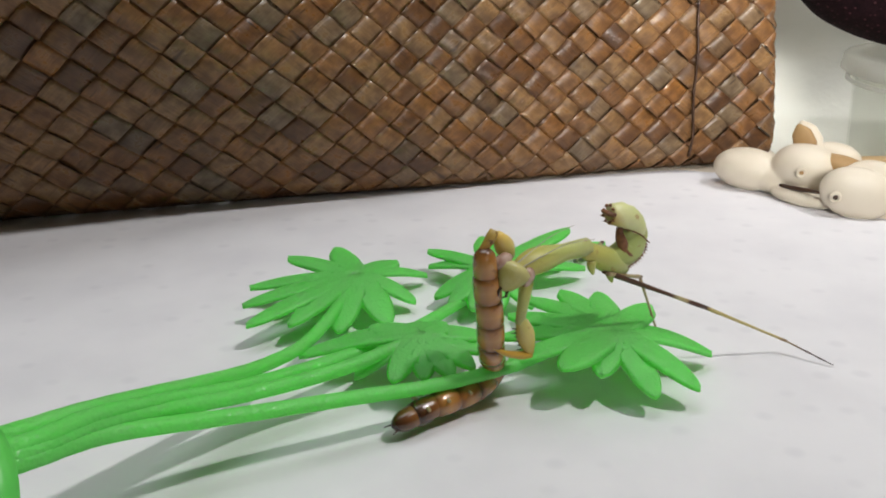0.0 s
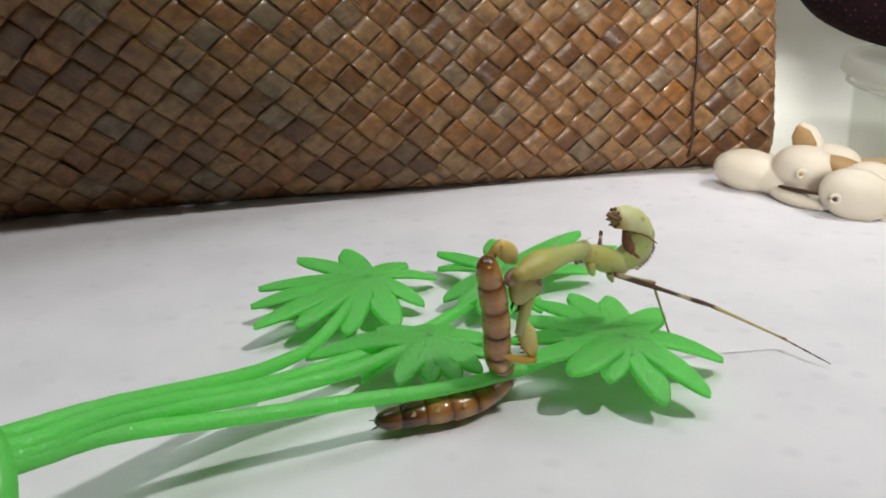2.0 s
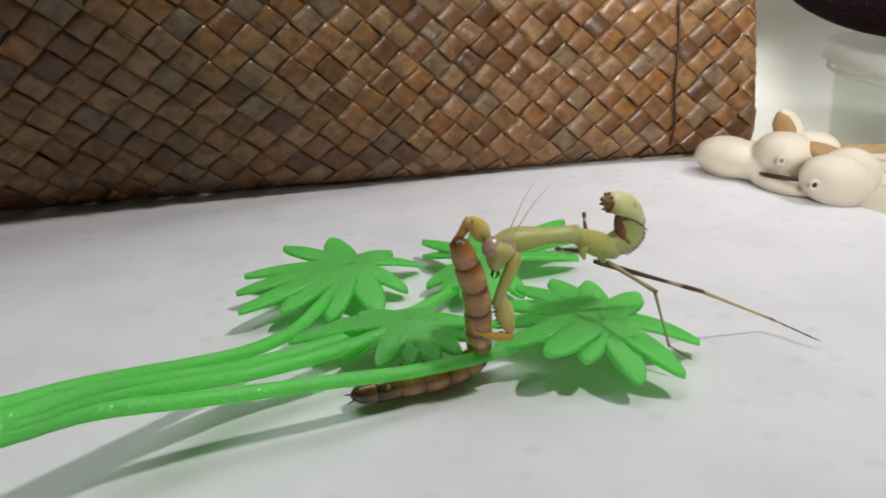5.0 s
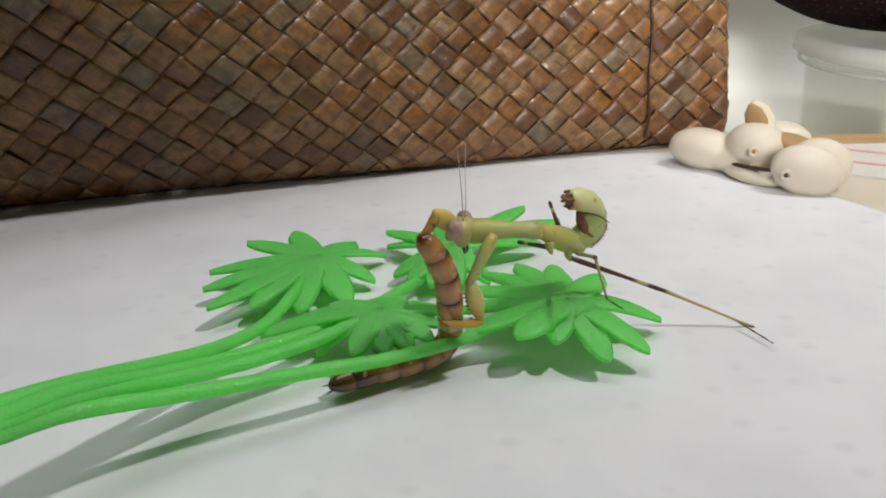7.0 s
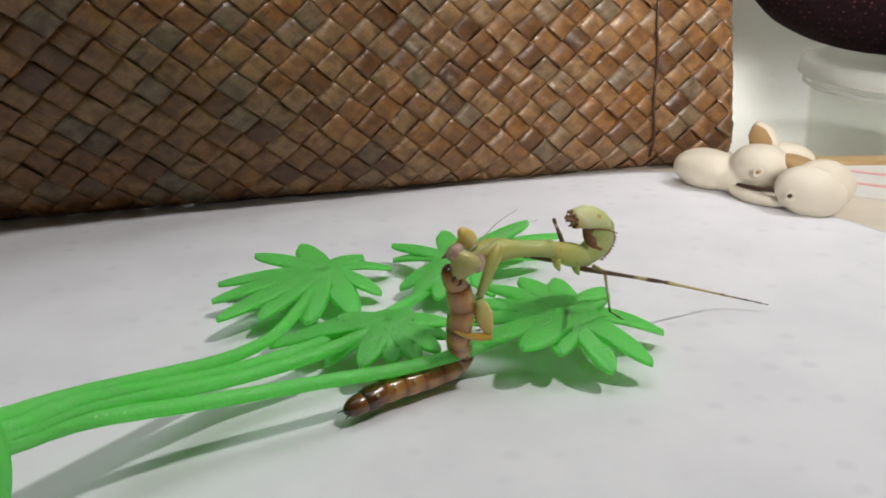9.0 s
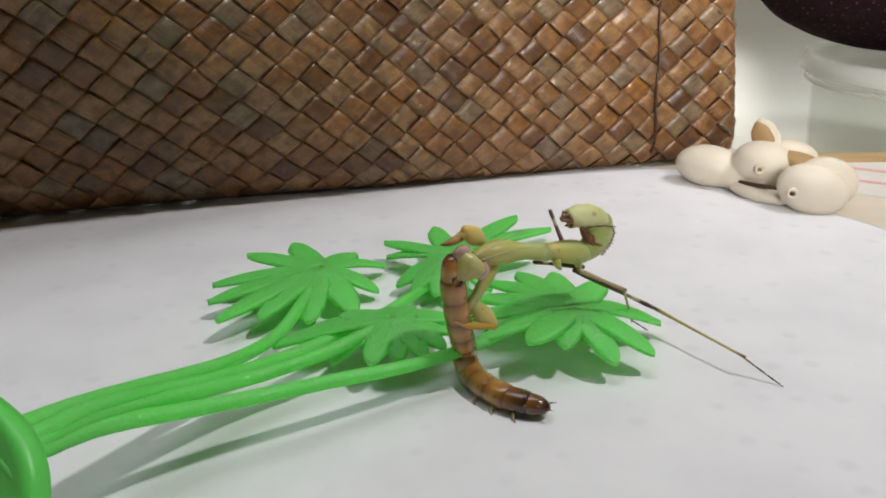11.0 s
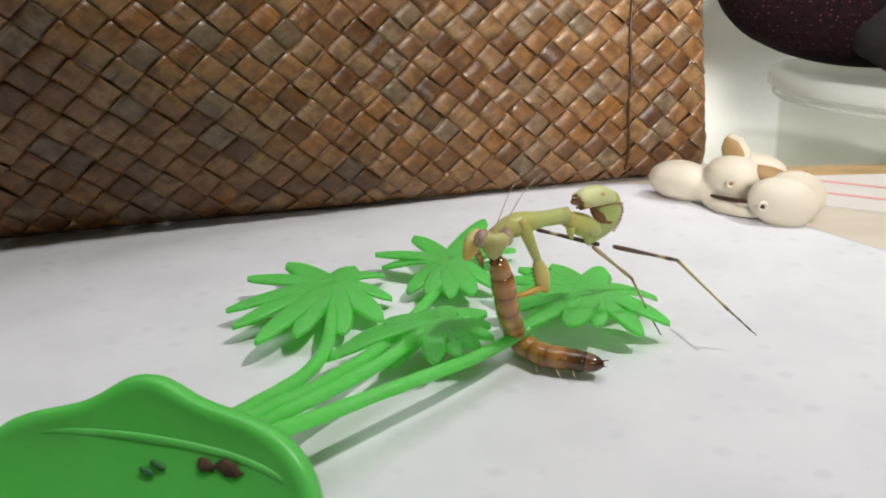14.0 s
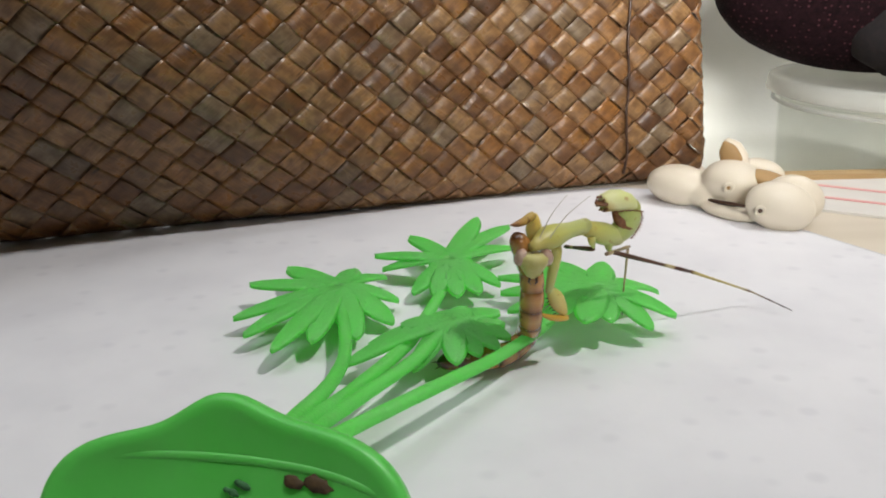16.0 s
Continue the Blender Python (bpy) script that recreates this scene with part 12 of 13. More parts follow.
    walk(LARVA[9], [
        (0.0, pose(-0.00304, 0.00140, -0.02853, -179.7, 0.3, -144.2)),
        (0.21, pose(-0.00350, 0.00127, -0.02889, -179.8, 0.3, -145.7)),
        (0.43, pose(-0.00357, 0.00099, -0.02871, -180.0, 0.4, -147.3)),
        (0.64, pose(-0.00362, 0.00069, -0.02852, -180.0, 0.4, -148.8)),
        (0.86, pose(-0.00364, 0.00041, -0.02834, -179.8, 0.4, -150.5)),
        (1.07, pose(-0.00361, 0.00012, -0.02815, -179.8, 0.4, -152.0)),
        (1.29, pose(-0.00354, -0.00016, -0.02799, -179.9, 0.4, -153.6)),
        (1.5, pose(-0.00283, 0.00009, -0.02734, -179.9, 0.5, -155.1)),
        (1.9, pose(-0.00386, 0.00040, -0.02812, 180.0, 0.4, -155.1)),
        (2.3, pose(-0.00426, 0.00123, -0.02843, -179.9, 0.4, -155.1)),
        (2.7, pose(-0.00461, 0.00209, -0.02876, -179.9, 0.4, -155.0)),
        (3.1, pose(-0.00492, 0.00293, -0.02909, 179.8, 0.4, -155.0)),
        (3.5, pose(-0.00449, 0.00376, -0.02910, 179.5, 0.3, -154.9)),
        (4.5, pose(-0.00466, 0.00401, -0.02887, 179.5, 0.2, -157.0)),
        (5.5, pose(-0.00418, 0.00420, -0.02833, 179.5, 0.0, -159.1)),
        (6.5, pose(-0.00329, 0.00432, -0.02749, 179.5, -0.1, -161.2)),
        (6.75, pose(-0.00391, 0.00426, -0.02748, 179.5, -0.1, -159.5)),
        (7.0, pose(-0.00340, 0.00428, -0.02697, 179.6, -0.0, -157.7)),
        (7.25, pose(-0.00416, 0.00408, -0.02695, 179.6, 0.0, -156.1)),
        (7.5, pose(-0.00350, 0.00426, -0.02644, 179.7, 0.1, -154.4)),
        (7.62, pose(-0.00514, 0.00334, -0.02663, 179.7, -0.1, -152.4)),
        (7.75, pose(-0.00670, 0.00228, -0.02661, 179.7, -0.3, -150.3)),
        (7.88, pose(-0.00778, 0.00152, -0.02658, 179.8, -0.4, -148.2)),
        (8.0, pose(-0.00840, 0.00097, -0.02620, 179.8, -0.6, -146.2)),
        (8.33, pose(-0.00832, 0.00052, -0.02535, 179.7, -0.9, -149.0)),
        (8.67, pose(-0.00794, 0.00015, -0.02411, 179.8, -1.1, -151.8)),
        (9.0, pose(-0.00726, -0.00035, -0.02242, 179.9, -1.4, -154.5)),
        (9.16, pose(-0.00684, -0.00094, -0.02310, 179.8, -0.5, -146.7)),
        (9.31, pose(-0.00597, -0.00167, -0.02331, 179.8, -0.0, -139.4)),
        (9.47, pose(-0.00507, -0.00226, -0.02348, 179.8, -0.0, -131.6)),
        (9.62, pose(-0.00424, -0.00270, -0.02362, 179.8, -0.0, -124.3)),
        (9.78, pose(-0.00296, -0.00319, -0.02383, 179.8, -0.0, -116.4)),
        (9.94, pose(-0.00188, -0.00348, -0.02399, 179.8, -0.0, -108.6)),
        (10.09, pose(-0.00088, -0.00365, -0.02413, 179.7, -0.0, -101.2)),
        (10.25, pose(0.00026, -0.00376, -0.02429, 179.7, -0.0, -93.4)),
        (10.41, pose(0.00166, -0.00355, -0.02449, 0.0, -0.0, -86.0)),
        (10.56, pose(0.00265, -0.00328, -0.02464, 0.0, -0.0, -79.2)),
        (10.72, pose(0.00374, -0.00289, -0.02481, 0.0, -0.0, -71.8)),
        (10.88, pose(0.00508, -0.00226, -0.02502, 0.0, -0.0, -64.5)),
        (11.03, pose(0.00598, -0.00176, -0.02517, 0.0, -0.0, -57.7)),
        (11.19, pose(0.00694, -0.00112, -0.02534, 0.0, -0.0, -50.4)),
        (11.34, pose(0.00794, -0.00036, -0.02552, 0.3, -0.0, -43.5)),
        (11.5, pose(0.00853, 0.00034, -0.02520, -1.9, 1.4, -36.2)),
        (11.62, pose(0.00571, -0.00030, -0.02608, 0.2, -0.0, -24.6)),
        (11.75, pose(0.00034, -0.00094, -0.02676, 0.2, -0.0, -6.9)),
        (11.88, pose(-0.00369, 0.00008, -0.02679, 7.0, 35.2, 27.6)),
        (12.0, pose(-0.00611, 0.00288, -0.02651, 58.8, 60.5, 77.5)),
        (12.12, pose(-0.00560, 0.00167, -0.02663, 107.2, 70.0, 121.5)),
        (12.25, pose(-0.00440, 0.00117, -0.02657, 161.9, 57.8, 174.0)),
        (12.38, pose(-0.00239, 0.00114, -0.02645, -179.6, 39.6, -163.4)),
        (12.5, pose(-0.00078, 0.00159, -0.02614, -174.8, 26.7, -152.8)),
        (12.62, pose(-0.00168, 0.00081, -0.02633, -177.7, 21.0, -157.9)),
        (12.75, pose(-0.00269, 0.00018, -0.02638, -179.6, 13.5, -163.0)),
        (12.88, pose(-0.00330, -0.00030, -0.02629, 179.5, 8.2, -167.8)),
        (13.0, pose(-0.00353, -0.00070, -0.02584, 179.7, 2.2, -172.1)),
        (13.12, pose(-0.00286, -0.00169, -0.02599, 180.0, -0.0, -146.6)),
        (13.25, pose(-0.00116, -0.00259, -0.02559, 180.0, -0.0, -118.9)),
        (13.38, pose(0.00203, -0.00293, -0.02491, 0.0, -0.0, -91.2)),
        (13.5, pose(0.00404, -0.00222, -0.02409, 0.5, 1.2, -65.7)),
        (13.62, pose(0.00588, -0.00179, -0.02422, 0.0, -0.0, -64.3)),
        (13.75, pose(0.00822, -0.00076, -0.02381, 0.0, -0.0, -62.9)),
        (13.88, pose(0.00980, 0.00008, -0.02341, 0.0, -0.0, -61.4)),
        (14.0, pose(0.01093, 0.00099, -0.02270, -0.1, -0.2, -60.0)),
        (14.12, pose(0.01157, 0.00124, -0.02320, -0.1, -0.2, -62.3)),
        (14.25, pose(0.01207, 0.00174, -0.02360, -0.1, -0.2, -64.7)),
        (14.38, pose(0.01273, 0.00251, -0.02391, -0.1, -0.2, -67.1)),
        (14.5, pose(0.01264, 0.00368, -0.02374, -0.1, -0.2, -69.4)),
        (14.62, pose(0.01347, 0.00278, -0.02481, -0.1, -0.2, -67.6)),
        (14.75, pose(0.01391, 0.00242, -0.02597, -0.1, -0.3, -65.7)),
        (14.88, pose(0.01416, 0.00229, -0.02668, -0.1, -0.3, -63.7)),
        (15.0, pose(0.01416, 0.00246, -0.02705, -0.2, -0.3, -61.9)),
        (15.15, pose(0.01457, -0.00144, -0.02663, 0.0, -0.0, -80.0)),
        (15.3, pose(0.01410, -0.00320, -0.02554, -0.1, 0.4, -98.2)),
        (15.4, pose(0.00898, -0.00365, -0.02587, -178.5, 1.0, -127.4)),
        (15.5, pose(0.00431, -0.00253, -0.02533, -179.2, 1.3, -156.7)),
        (15.62, pose(0.00329, -0.00150, -0.02625, -179.6, -0.0, -159.6)),
        (15.75, pose(0.00176, 0.00044, -0.02692, -179.7, -0.0, -162.6)),
        (15.88, pose(0.00060, 0.00191, -0.02732, -179.4, -0.0, -165.7)),
        (16.0, pose(-0.00028, 0.00320, -0.02723, -179.4, 0.1, -168.5)),
    ])
    walk(LARVA[10], [
        (0.0, pose(-0.00665, -0.00089, -0.02852, -179.8, -0.6, -150.9)),
        (0.21, pose(-0.00720, -0.00090, -0.02888, -179.8, -0.6, -153.0)),
        (0.43, pose(-0.00734, -0.00108, -0.02870, -179.9, -0.6, -155.3)),
        (0.64, pose(-0.00746, -0.00125, -0.02851, -179.9, -0.6, -157.5)),
        (0.86, pose(-0.00754, -0.00140, -0.02834, -179.7, -0.7, -159.7)),
        (1.07, pose(-0.00758, -0.00157, -0.02814, -179.7, -0.7, -161.9)),
        (1.29, pose(-0.00755, -0.00171, -0.02798, -179.7, -0.7, -164.2)),
        (1.5, pose(-0.00688, -0.00133, -0.02733, -179.7, -0.7, -166.3)),
        (1.9, pose(-0.00797, -0.00109, -0.02811, -179.8, -0.5, -165.1)),
        (2.3, pose(-0.00839, -0.00032, -0.02843, -179.8, -0.4, -163.9)),
        (2.7, pose(-0.00877, 0.00048, -0.02876, -179.9, -0.2, -162.7)),
        (3.1, pose(-0.00910, 0.00126, -0.02910, 179.8, -0.1, -161.5)),
        (3.5, pose(-0.00868, 0.00202, -0.02912, 179.6, 0.1, -160.3)),
        (4.5, pose(-0.00882, 0.00242, -0.02887, 179.5, -0.2, -161.0)),
        (5.5, pose(-0.00827, 0.00274, -0.02832, 179.6, -0.4, -161.7)),
        (6.5, pose(-0.00733, 0.00301, -0.02747, 179.6, -0.6, -162.5)),
        (6.75, pose(-0.00794, 0.00280, -0.02745, 179.6, -0.7, -160.9)),
        (7.0, pose(-0.00743, 0.00271, -0.02694, 179.7, -0.8, -159.3)),
        (7.25, pose(-0.00818, 0.00237, -0.02691, 179.7, -0.9, -157.9)),
        (7.5, pose(-0.00752, 0.00242, -0.02642, 179.8, -0.9, -156.4)),
        (7.62, pose(-0.00909, 0.00138, -0.02660, 179.7, -0.8, -154.1)),
        (7.75, pose(-0.01049, 0.00015, -0.02658, 179.7, -0.6, -151.6)),
        (7.88, pose(-0.01147, -0.00076, -0.02654, 179.8, -0.5, -149.1)),
        (8.0, pose(-0.01199, -0.00141, -0.02618, 179.8, -0.3, -146.8)),
        (8.33, pose(-0.01191, -0.00166, -0.02532, 179.8, -0.2, -148.5)),
        (8.67, pose(-0.01152, -0.00184, -0.02407, 179.8, 0.0, -150.2)),
        (9.0, pose(-0.01082, -0.00213, -0.02238, 179.8, 0.2, -151.9)),
        (9.16, pose(-0.01012, -0.00319, -0.02310, 179.9, 0.5, -143.8)),
        (9.31, pose(-0.00887, -0.00436, -0.02331, 179.8, -0.0, -136.3)),
        (9.47, pose(-0.00760, -0.00529, -0.02348, 179.8, -0.0, -128.2)),
        (9.62, pose(-0.00638, -0.00598, -0.02362, 179.8, -0.0, -120.6)),
        (9.78, pose(-0.00452, -0.00676, -0.02383, 179.8, -0.0, -112.5)),
        (9.94, pose(-0.00296, -0.00722, -0.02399, 179.7, -0.0, -104.3)),
        (10.09, pose(-0.00151, -0.00748, -0.02413, 179.7, -0.0, -96.7)),
        (10.25, pose(0.00013, -0.00762, -0.02429, 0.0, -0.0, -88.5)),
        (10.41, pose(0.00216, -0.00736, -0.02449, 0.0, -0.0, -80.1)),
        (10.56, pose(0.00357, -0.00700, -0.02464, 0.0, -0.0, -72.3)),
        (10.72, pose(0.00513, -0.00645, -0.02481, 0.0, -0.0, -63.9)),
        (10.88, pose(0.00703, -0.00554, -0.02502, 0.0, -0.0, -55.5)),
        (11.03, pose(0.00827, -0.00478, -0.02517, 0.0, -0.0, -47.7)),
        (11.19, pose(0.00960, -0.00380, -0.02534, 0.3, -0.0, -39.3)),
        (11.34, pose(0.01094, -0.00262, -0.02552, 0.3, -0.0, -31.5)),
        (11.5, pose(0.01177, -0.00151, -0.02521, 1.1, -0.9, -23.1)),
        (11.62, pose(0.00859, -0.00230, -0.02610, 0.0, -0.0, -46.2)),
        (11.75, pose(0.00194, -0.00271, -0.02684, 0.0, -0.0, -72.0)),
        (11.88, pose(-0.00344, -0.00122, -0.02729, 0.0, -0.0, -99.2)),
        (12.0, pose(-0.00754, 0.00033, -0.02694, -164.2, 19.5, -125.0)),
        (12.12, pose(-0.00728, -0.00024, -0.02751, -178.0, 2.6, -130.0)),
        (12.25, pose(-0.00642, -0.00038, -0.02743, -179.7, -0.0, -135.2)),
        (12.38, pose(-0.00485, -0.00053, -0.02714, -179.8, -0.0, -140.3)),
        (12.5, pose(-0.00340, -0.00037, -0.02647, 180.0, -0.7, -144.9)),
        (12.62, pose(-0.00448, -0.00059, -0.02686, -179.9, -0.4, -153.3)),
        (12.75, pose(-0.00573, -0.00073, -0.02673, -179.8, -0.0, -162.4)),
        (12.88, pose(-0.00647, -0.00085, -0.02650, 179.9, 0.5, -171.5)),
        (13.0, pose(-0.00676, -0.00096, -0.02590, 179.7, 0.9, -179.9)),
        (13.12, pose(-0.00568, -0.00340, -0.02599, 180.0, -0.0, -142.9)),
        (13.25, pose(-0.00262, -0.00571, -0.02559, 180.0, -0.0, -102.6)),
        (13.38, pose(0.00275, -0.00643, -0.02491, 0.0, -0.0, -72.6)),
        (13.5, pose(0.00609, -0.00520, -0.02410, 1.7, -0.8, -45.1)),
        (13.62, pose(0.00802, -0.00470, -0.02420, 1.6, -0.8, -43.3)),
        (13.75, pose(0.01043, -0.00356, -0.02379, 1.4, -0.8, -41.3)),
        (13.88, pose(0.01205, -0.00260, -0.02339, 1.6, -0.8, -39.3)),
        (14.0, pose(0.01322, -0.00158, -0.02268, 1.5, -0.7, -37.4)),
        (14.12, pose(0.01379, -0.00157, -0.02317, 1.6, -0.7, -41.7)),
        (14.25, pose(0.01419, -0.00128, -0.02358, 1.8, -0.7, -46.2)),
        (14.38, pose(0.01471, -0.00079, -0.02388, 1.5, -0.6, -50.8)),
        (14.5, pose(0.01447, 0.00025, -0.02373, 1.7, -0.6, -55.0)),
        (14.62, pose(0.01546, -0.00073, -0.02479, 1.7, -0.7, -52.5)),
        (14.75, pose(0.01618, -0.00113, -0.02593, 1.7, -0.8, -49.8)),
        (14.88, pose(0.01667, -0.00127, -0.02664, 0.8, -1.0, -47.1)),
        (15.0, pose(0.01682, -0.00107, -0.02700, 0.8, -1.1, -44.6)),
        (15.15, pose(0.01539, -0.00583, -0.02659, -0.3, -1.3, -75.7)),
        (15.3, pose(0.01316, -0.00743, -0.02552, 0.3, -1.1, -106.8)),
        (15.4, pose(0.00621, -0.00666, -0.02586, 179.5, -1.2, -137.7)),
        (15.5, pose(0.00062, -0.00368, -0.02534, -179.8, -0.9, -168.6)),
        (15.62, pose(-0.00051, -0.00234, -0.02623, -179.6, -0.9, -176.3)),
        (15.75, pose(-0.00212, 0.00008, -0.02689, -179.5, -0.8, 175.5)),
        (15.88, pose(-0.00330, 0.00189, -0.02729, -179.1, -0.8, 167.2)),
        (16.0, pose(-0.00412, 0.00353, -0.02721, -179.0, -0.7, 159.6)),
    ])
    walk(LARVA[11], [
        (0.0, pose(-0.01025, -0.00323, -0.02868, -179.0, 5.7, -143.9)),
        (0.21, pose(-0.01091, -0.00305, -0.02890, -179.7, 1.2, -146.9)),
        (0.43, pose(-0.01115, -0.00305, -0.02872, -180.0, 1.3, -150.0)),
        (0.64, pose(-0.01137, -0.00304, -0.02855, 180.0, 1.5, -153.0)),
        (0.86, pose(-0.01152, -0.00303, -0.02837, -180.0, 1.6, -156.2)),
        (1.07, pose(-0.01164, -0.00300, -0.02818, 179.9, 1.7, -159.1)),
        (1.29, pose(-0.01169, -0.00296, -0.02803, 179.7, 1.8, -162.3)),
        (1.5, pose(-0.01107, -0.00244, -0.02749, 178.7, 5.5, -165.3)),
        (1.9, pose(-0.01216, -0.00230, -0.02817, 179.6, 2.1, -162.7)),
        (2.3, pose(-0.01259, -0.00167, -0.02850, 179.7, 2.1, -160.2)),
        (2.7, pose(-0.01296, -0.00103, -0.02884, 179.8, 2.2, -157.7)),
        (3.1, pose(-0.01328, -0.00040, -0.02919, 179.6, 2.3, -155.2)),
        (3.5, pose(-0.01284, 0.00017, -0.02932, 179.3, 5.8, -152.7)),
        (4.5, pose(-0.01295, 0.00079, -0.02898, 179.2, 2.9, -156.1)),
        (5.5, pose(-0.01237, 0.00131, -0.02842, 179.0, 3.4, -159.6)),
        (6.5, pose(-0.01138, 0.00170, -0.02760, 178.5, 5.0, -163.0)),
        (6.75, pose(-0.01198, 0.00136, -0.02759, 178.9, 4.2, -160.4)),
        (7.0, pose(-0.01144, 0.00109, -0.02706, 179.2, 4.6, -157.9)),
        (7.25, pose(-0.01219, 0.00065, -0.02705, 179.4, 4.4, -155.5)),
        (7.5, pose(-0.01152, 0.00050, -0.02652, 179.7, 4.2, -153.1)),
        (7.62, pose(-0.01303, -0.00057, -0.02674, 179.7, 4.5, -153.1)),
        (7.75, pose(-0.01436, -0.00188, -0.02671, 179.7, 4.2, -153.1)),
        (7.88, pose(-0.01524, -0.00286, -0.02667, 179.9, 3.8, -153.1)),
        (8.0, pose(-0.01570, -0.00361, -0.02633, 179.9, 5.4, -153.1)),
        (8.33, pose(-0.01552, -0.00380, -0.02542, 180.0, 3.2, -150.3)),
        (8.67, pose(-0.01501, -0.00395, -0.02414, 180.0, 1.8, -147.4)),
        (9.0, pose(-0.01418, -0.00427, -0.02255, -179.3, 5.8, -144.5)),
        (9.16, pose(-0.01317, -0.00568, -0.02312, 179.8, -0.0, -136.6)),
        (9.31, pose(-0.01150, -0.00727, -0.02331, 179.8, -0.0, -129.1)),
        (9.47, pose(-0.00981, -0.00851, -0.02348, 179.8, -0.0, -121.1)),
        (9.62, pose(-0.00820, -0.00942, -0.02362, 179.8, -0.0, -113.5)),
        (9.78, pose(-0.00573, -0.01045, -0.02383, 179.7, -0.0, -105.4)),
        (9.94, pose(-0.00366, -0.01101, -0.02399, 179.7, -0.0, -97.2)),
        (10.09, pose(-0.00175, -0.01131, -0.02413, 179.6, -0.0, -89.6)),
        (10.25, pose(0.00040, -0.01143, -0.02429, 0.0, -0.0, -81.4)),
        (10.41, pose(0.00314, -0.01104, -0.02449, 0.0, -0.0, -71.3)),
        (10.56, pose(0.00503, -0.01050, -0.02464, 0.0, -0.0, -61.8)),
        (10.72, pose(0.00710, -0.00969, -0.02481, 0.0, -0.0, -51.8)),
        (10.88, pose(0.00956, -0.00834, -0.02502, 0.3, -0.0, -41.8)),
        (11.03, pose(0.01114, -0.00722, -0.02517, 0.2, -0.0, -32.5)),
        (11.19, pose(0.01280, -0.00577, -0.02534, 0.2, -0.0, -22.7)),
        (11.34, pose(0.01440, -0.00402, -0.02552, 0.2, 0.0, -13.5)),
        (11.5, pose(0.01538, -0.00235, -0.02519, 0.1, 0.0, -3.7)),
        (11.62, pose(0.01148, -0.00449, -0.02610, 0.3, -0.0, -36.4)),
        (11.75, pose(0.00277, -0.00599, -0.02684, 0.0, -0.0, -72.0)),
        (11.88, pose(-0.00403, -0.00440, -0.02730, 0.0, -0.0, -97.1)),
        (12.0, pose(-0.00920, -0.00241, -0.02723, -178.5, 1.2, -120.1)),
        (12.12, pose(-0.00931, -0.00266, -0.02759, -179.7, -0.0, -132.1)),
        (12.25, pose(-0.00883, -0.00248, -0.02744, -179.8, -0.0, -145.0)),
        (12.38, pose(-0.00760, -0.00210, -0.02714, -179.8, -0.0, -158.0)),
        (12.5, pose(-0.00625, -0.00158, -0.02648, -179.9, 1.4, -170.0)),
        (12.62, pose(-0.00748, -0.00149, -0.02687, -179.9, 0.7, -175.0)),
        (12.75, pose(-0.00888, -0.00114, -0.02673, -179.8, -0.0, 179.5)),
        (12.88, pose(-0.00968, -0.00089, -0.02653, 179.9, 0.3, 174.0)),
        (13.0, pose(-0.00997, -0.00067, -0.02592, -180.0, -0.1, 169.0)),
        (13.12, pose(-0.00854, -0.00502, -0.02599, 180.0, -0.0, -147.1)),
        (13.25, pose(-0.00360, -0.00904, -0.02559, 0.0, -0.0, -98.8)),
        (13.38, pose(0.00428, -0.00974, -0.02491, 0.0, -0.0, -64.8)),
        (13.5, pose(0.00893, -0.00752, -0.02409, 0.2, 0.1, -33.7)),
        (13.62, pose(0.01087, -0.00699, -0.02417, 0.2, 0.1, -35.3)),
        (13.75, pose(0.01324, -0.00584, -0.02377, 0.1, 0.1, -37.1)),
        (13.88, pose(0.01484, -0.00486, -0.02337, 0.5, 0.1, -38.9)),
        (14.0, pose(0.01599, -0.00381, -0.02266, 0.4, 0.2, -40.5)),
        (14.12, pose(0.01645, -0.00406, -0.02315, 0.5, 0.2, -45.3)),
        (14.25, pose(0.01672, -0.00405, -0.02356, 0.5, 0.2, -50.4)),
        (14.38, pose(0.01701, -0.00396, -0.02387, 0.2, 0.2, -55.6)),
        (14.5, pose(0.01660, -0.00309, -0.02372, 0.1, 0.2, -60.4)),
        (14.62, pose(0.01784, -0.00404, -0.02477, 0.4, 0.1, -55.4)),
        (14.75, pose(0.01896, -0.00437, -0.02590, 0.5, -0.0, -50.0)),
        (14.88, pose(0.01978, -0.00441, -0.02661, -0.3, -0.1, -44.6)),
        (15.0, pose(0.02019, -0.00409, -0.02696, -0.2, -0.2, -39.6)),
        (15.15, pose(0.01592, -0.01015, -0.02654, -0.1, -0.4, -81.5)),
        (15.3, pose(0.01136, -0.01128, -0.02548, -179.9, -0.4, -123.5)),
        (15.4, pose(0.00282, -0.00892, -0.02581, -179.7, -0.3, -154.9)),
        (15.5, pose(-0.00318, -0.00384, -0.02531, -179.6, -0.1, 173.6)),
        (15.62, pose(-0.00441, -0.00219, -0.02620, -179.6, -0.1, 172.0)),
        (15.75, pose(-0.00607, 0.00063, -0.02686, -179.6, -0.2, 170.2)),
        (15.88, pose(-0.00721, 0.00276, -0.02726, -179.3, -0.2, 168.5)),
        (16.0, pose(-0.00798, 0.00470, -0.02719, -179.3, -0.3, 166.8)),
    ])
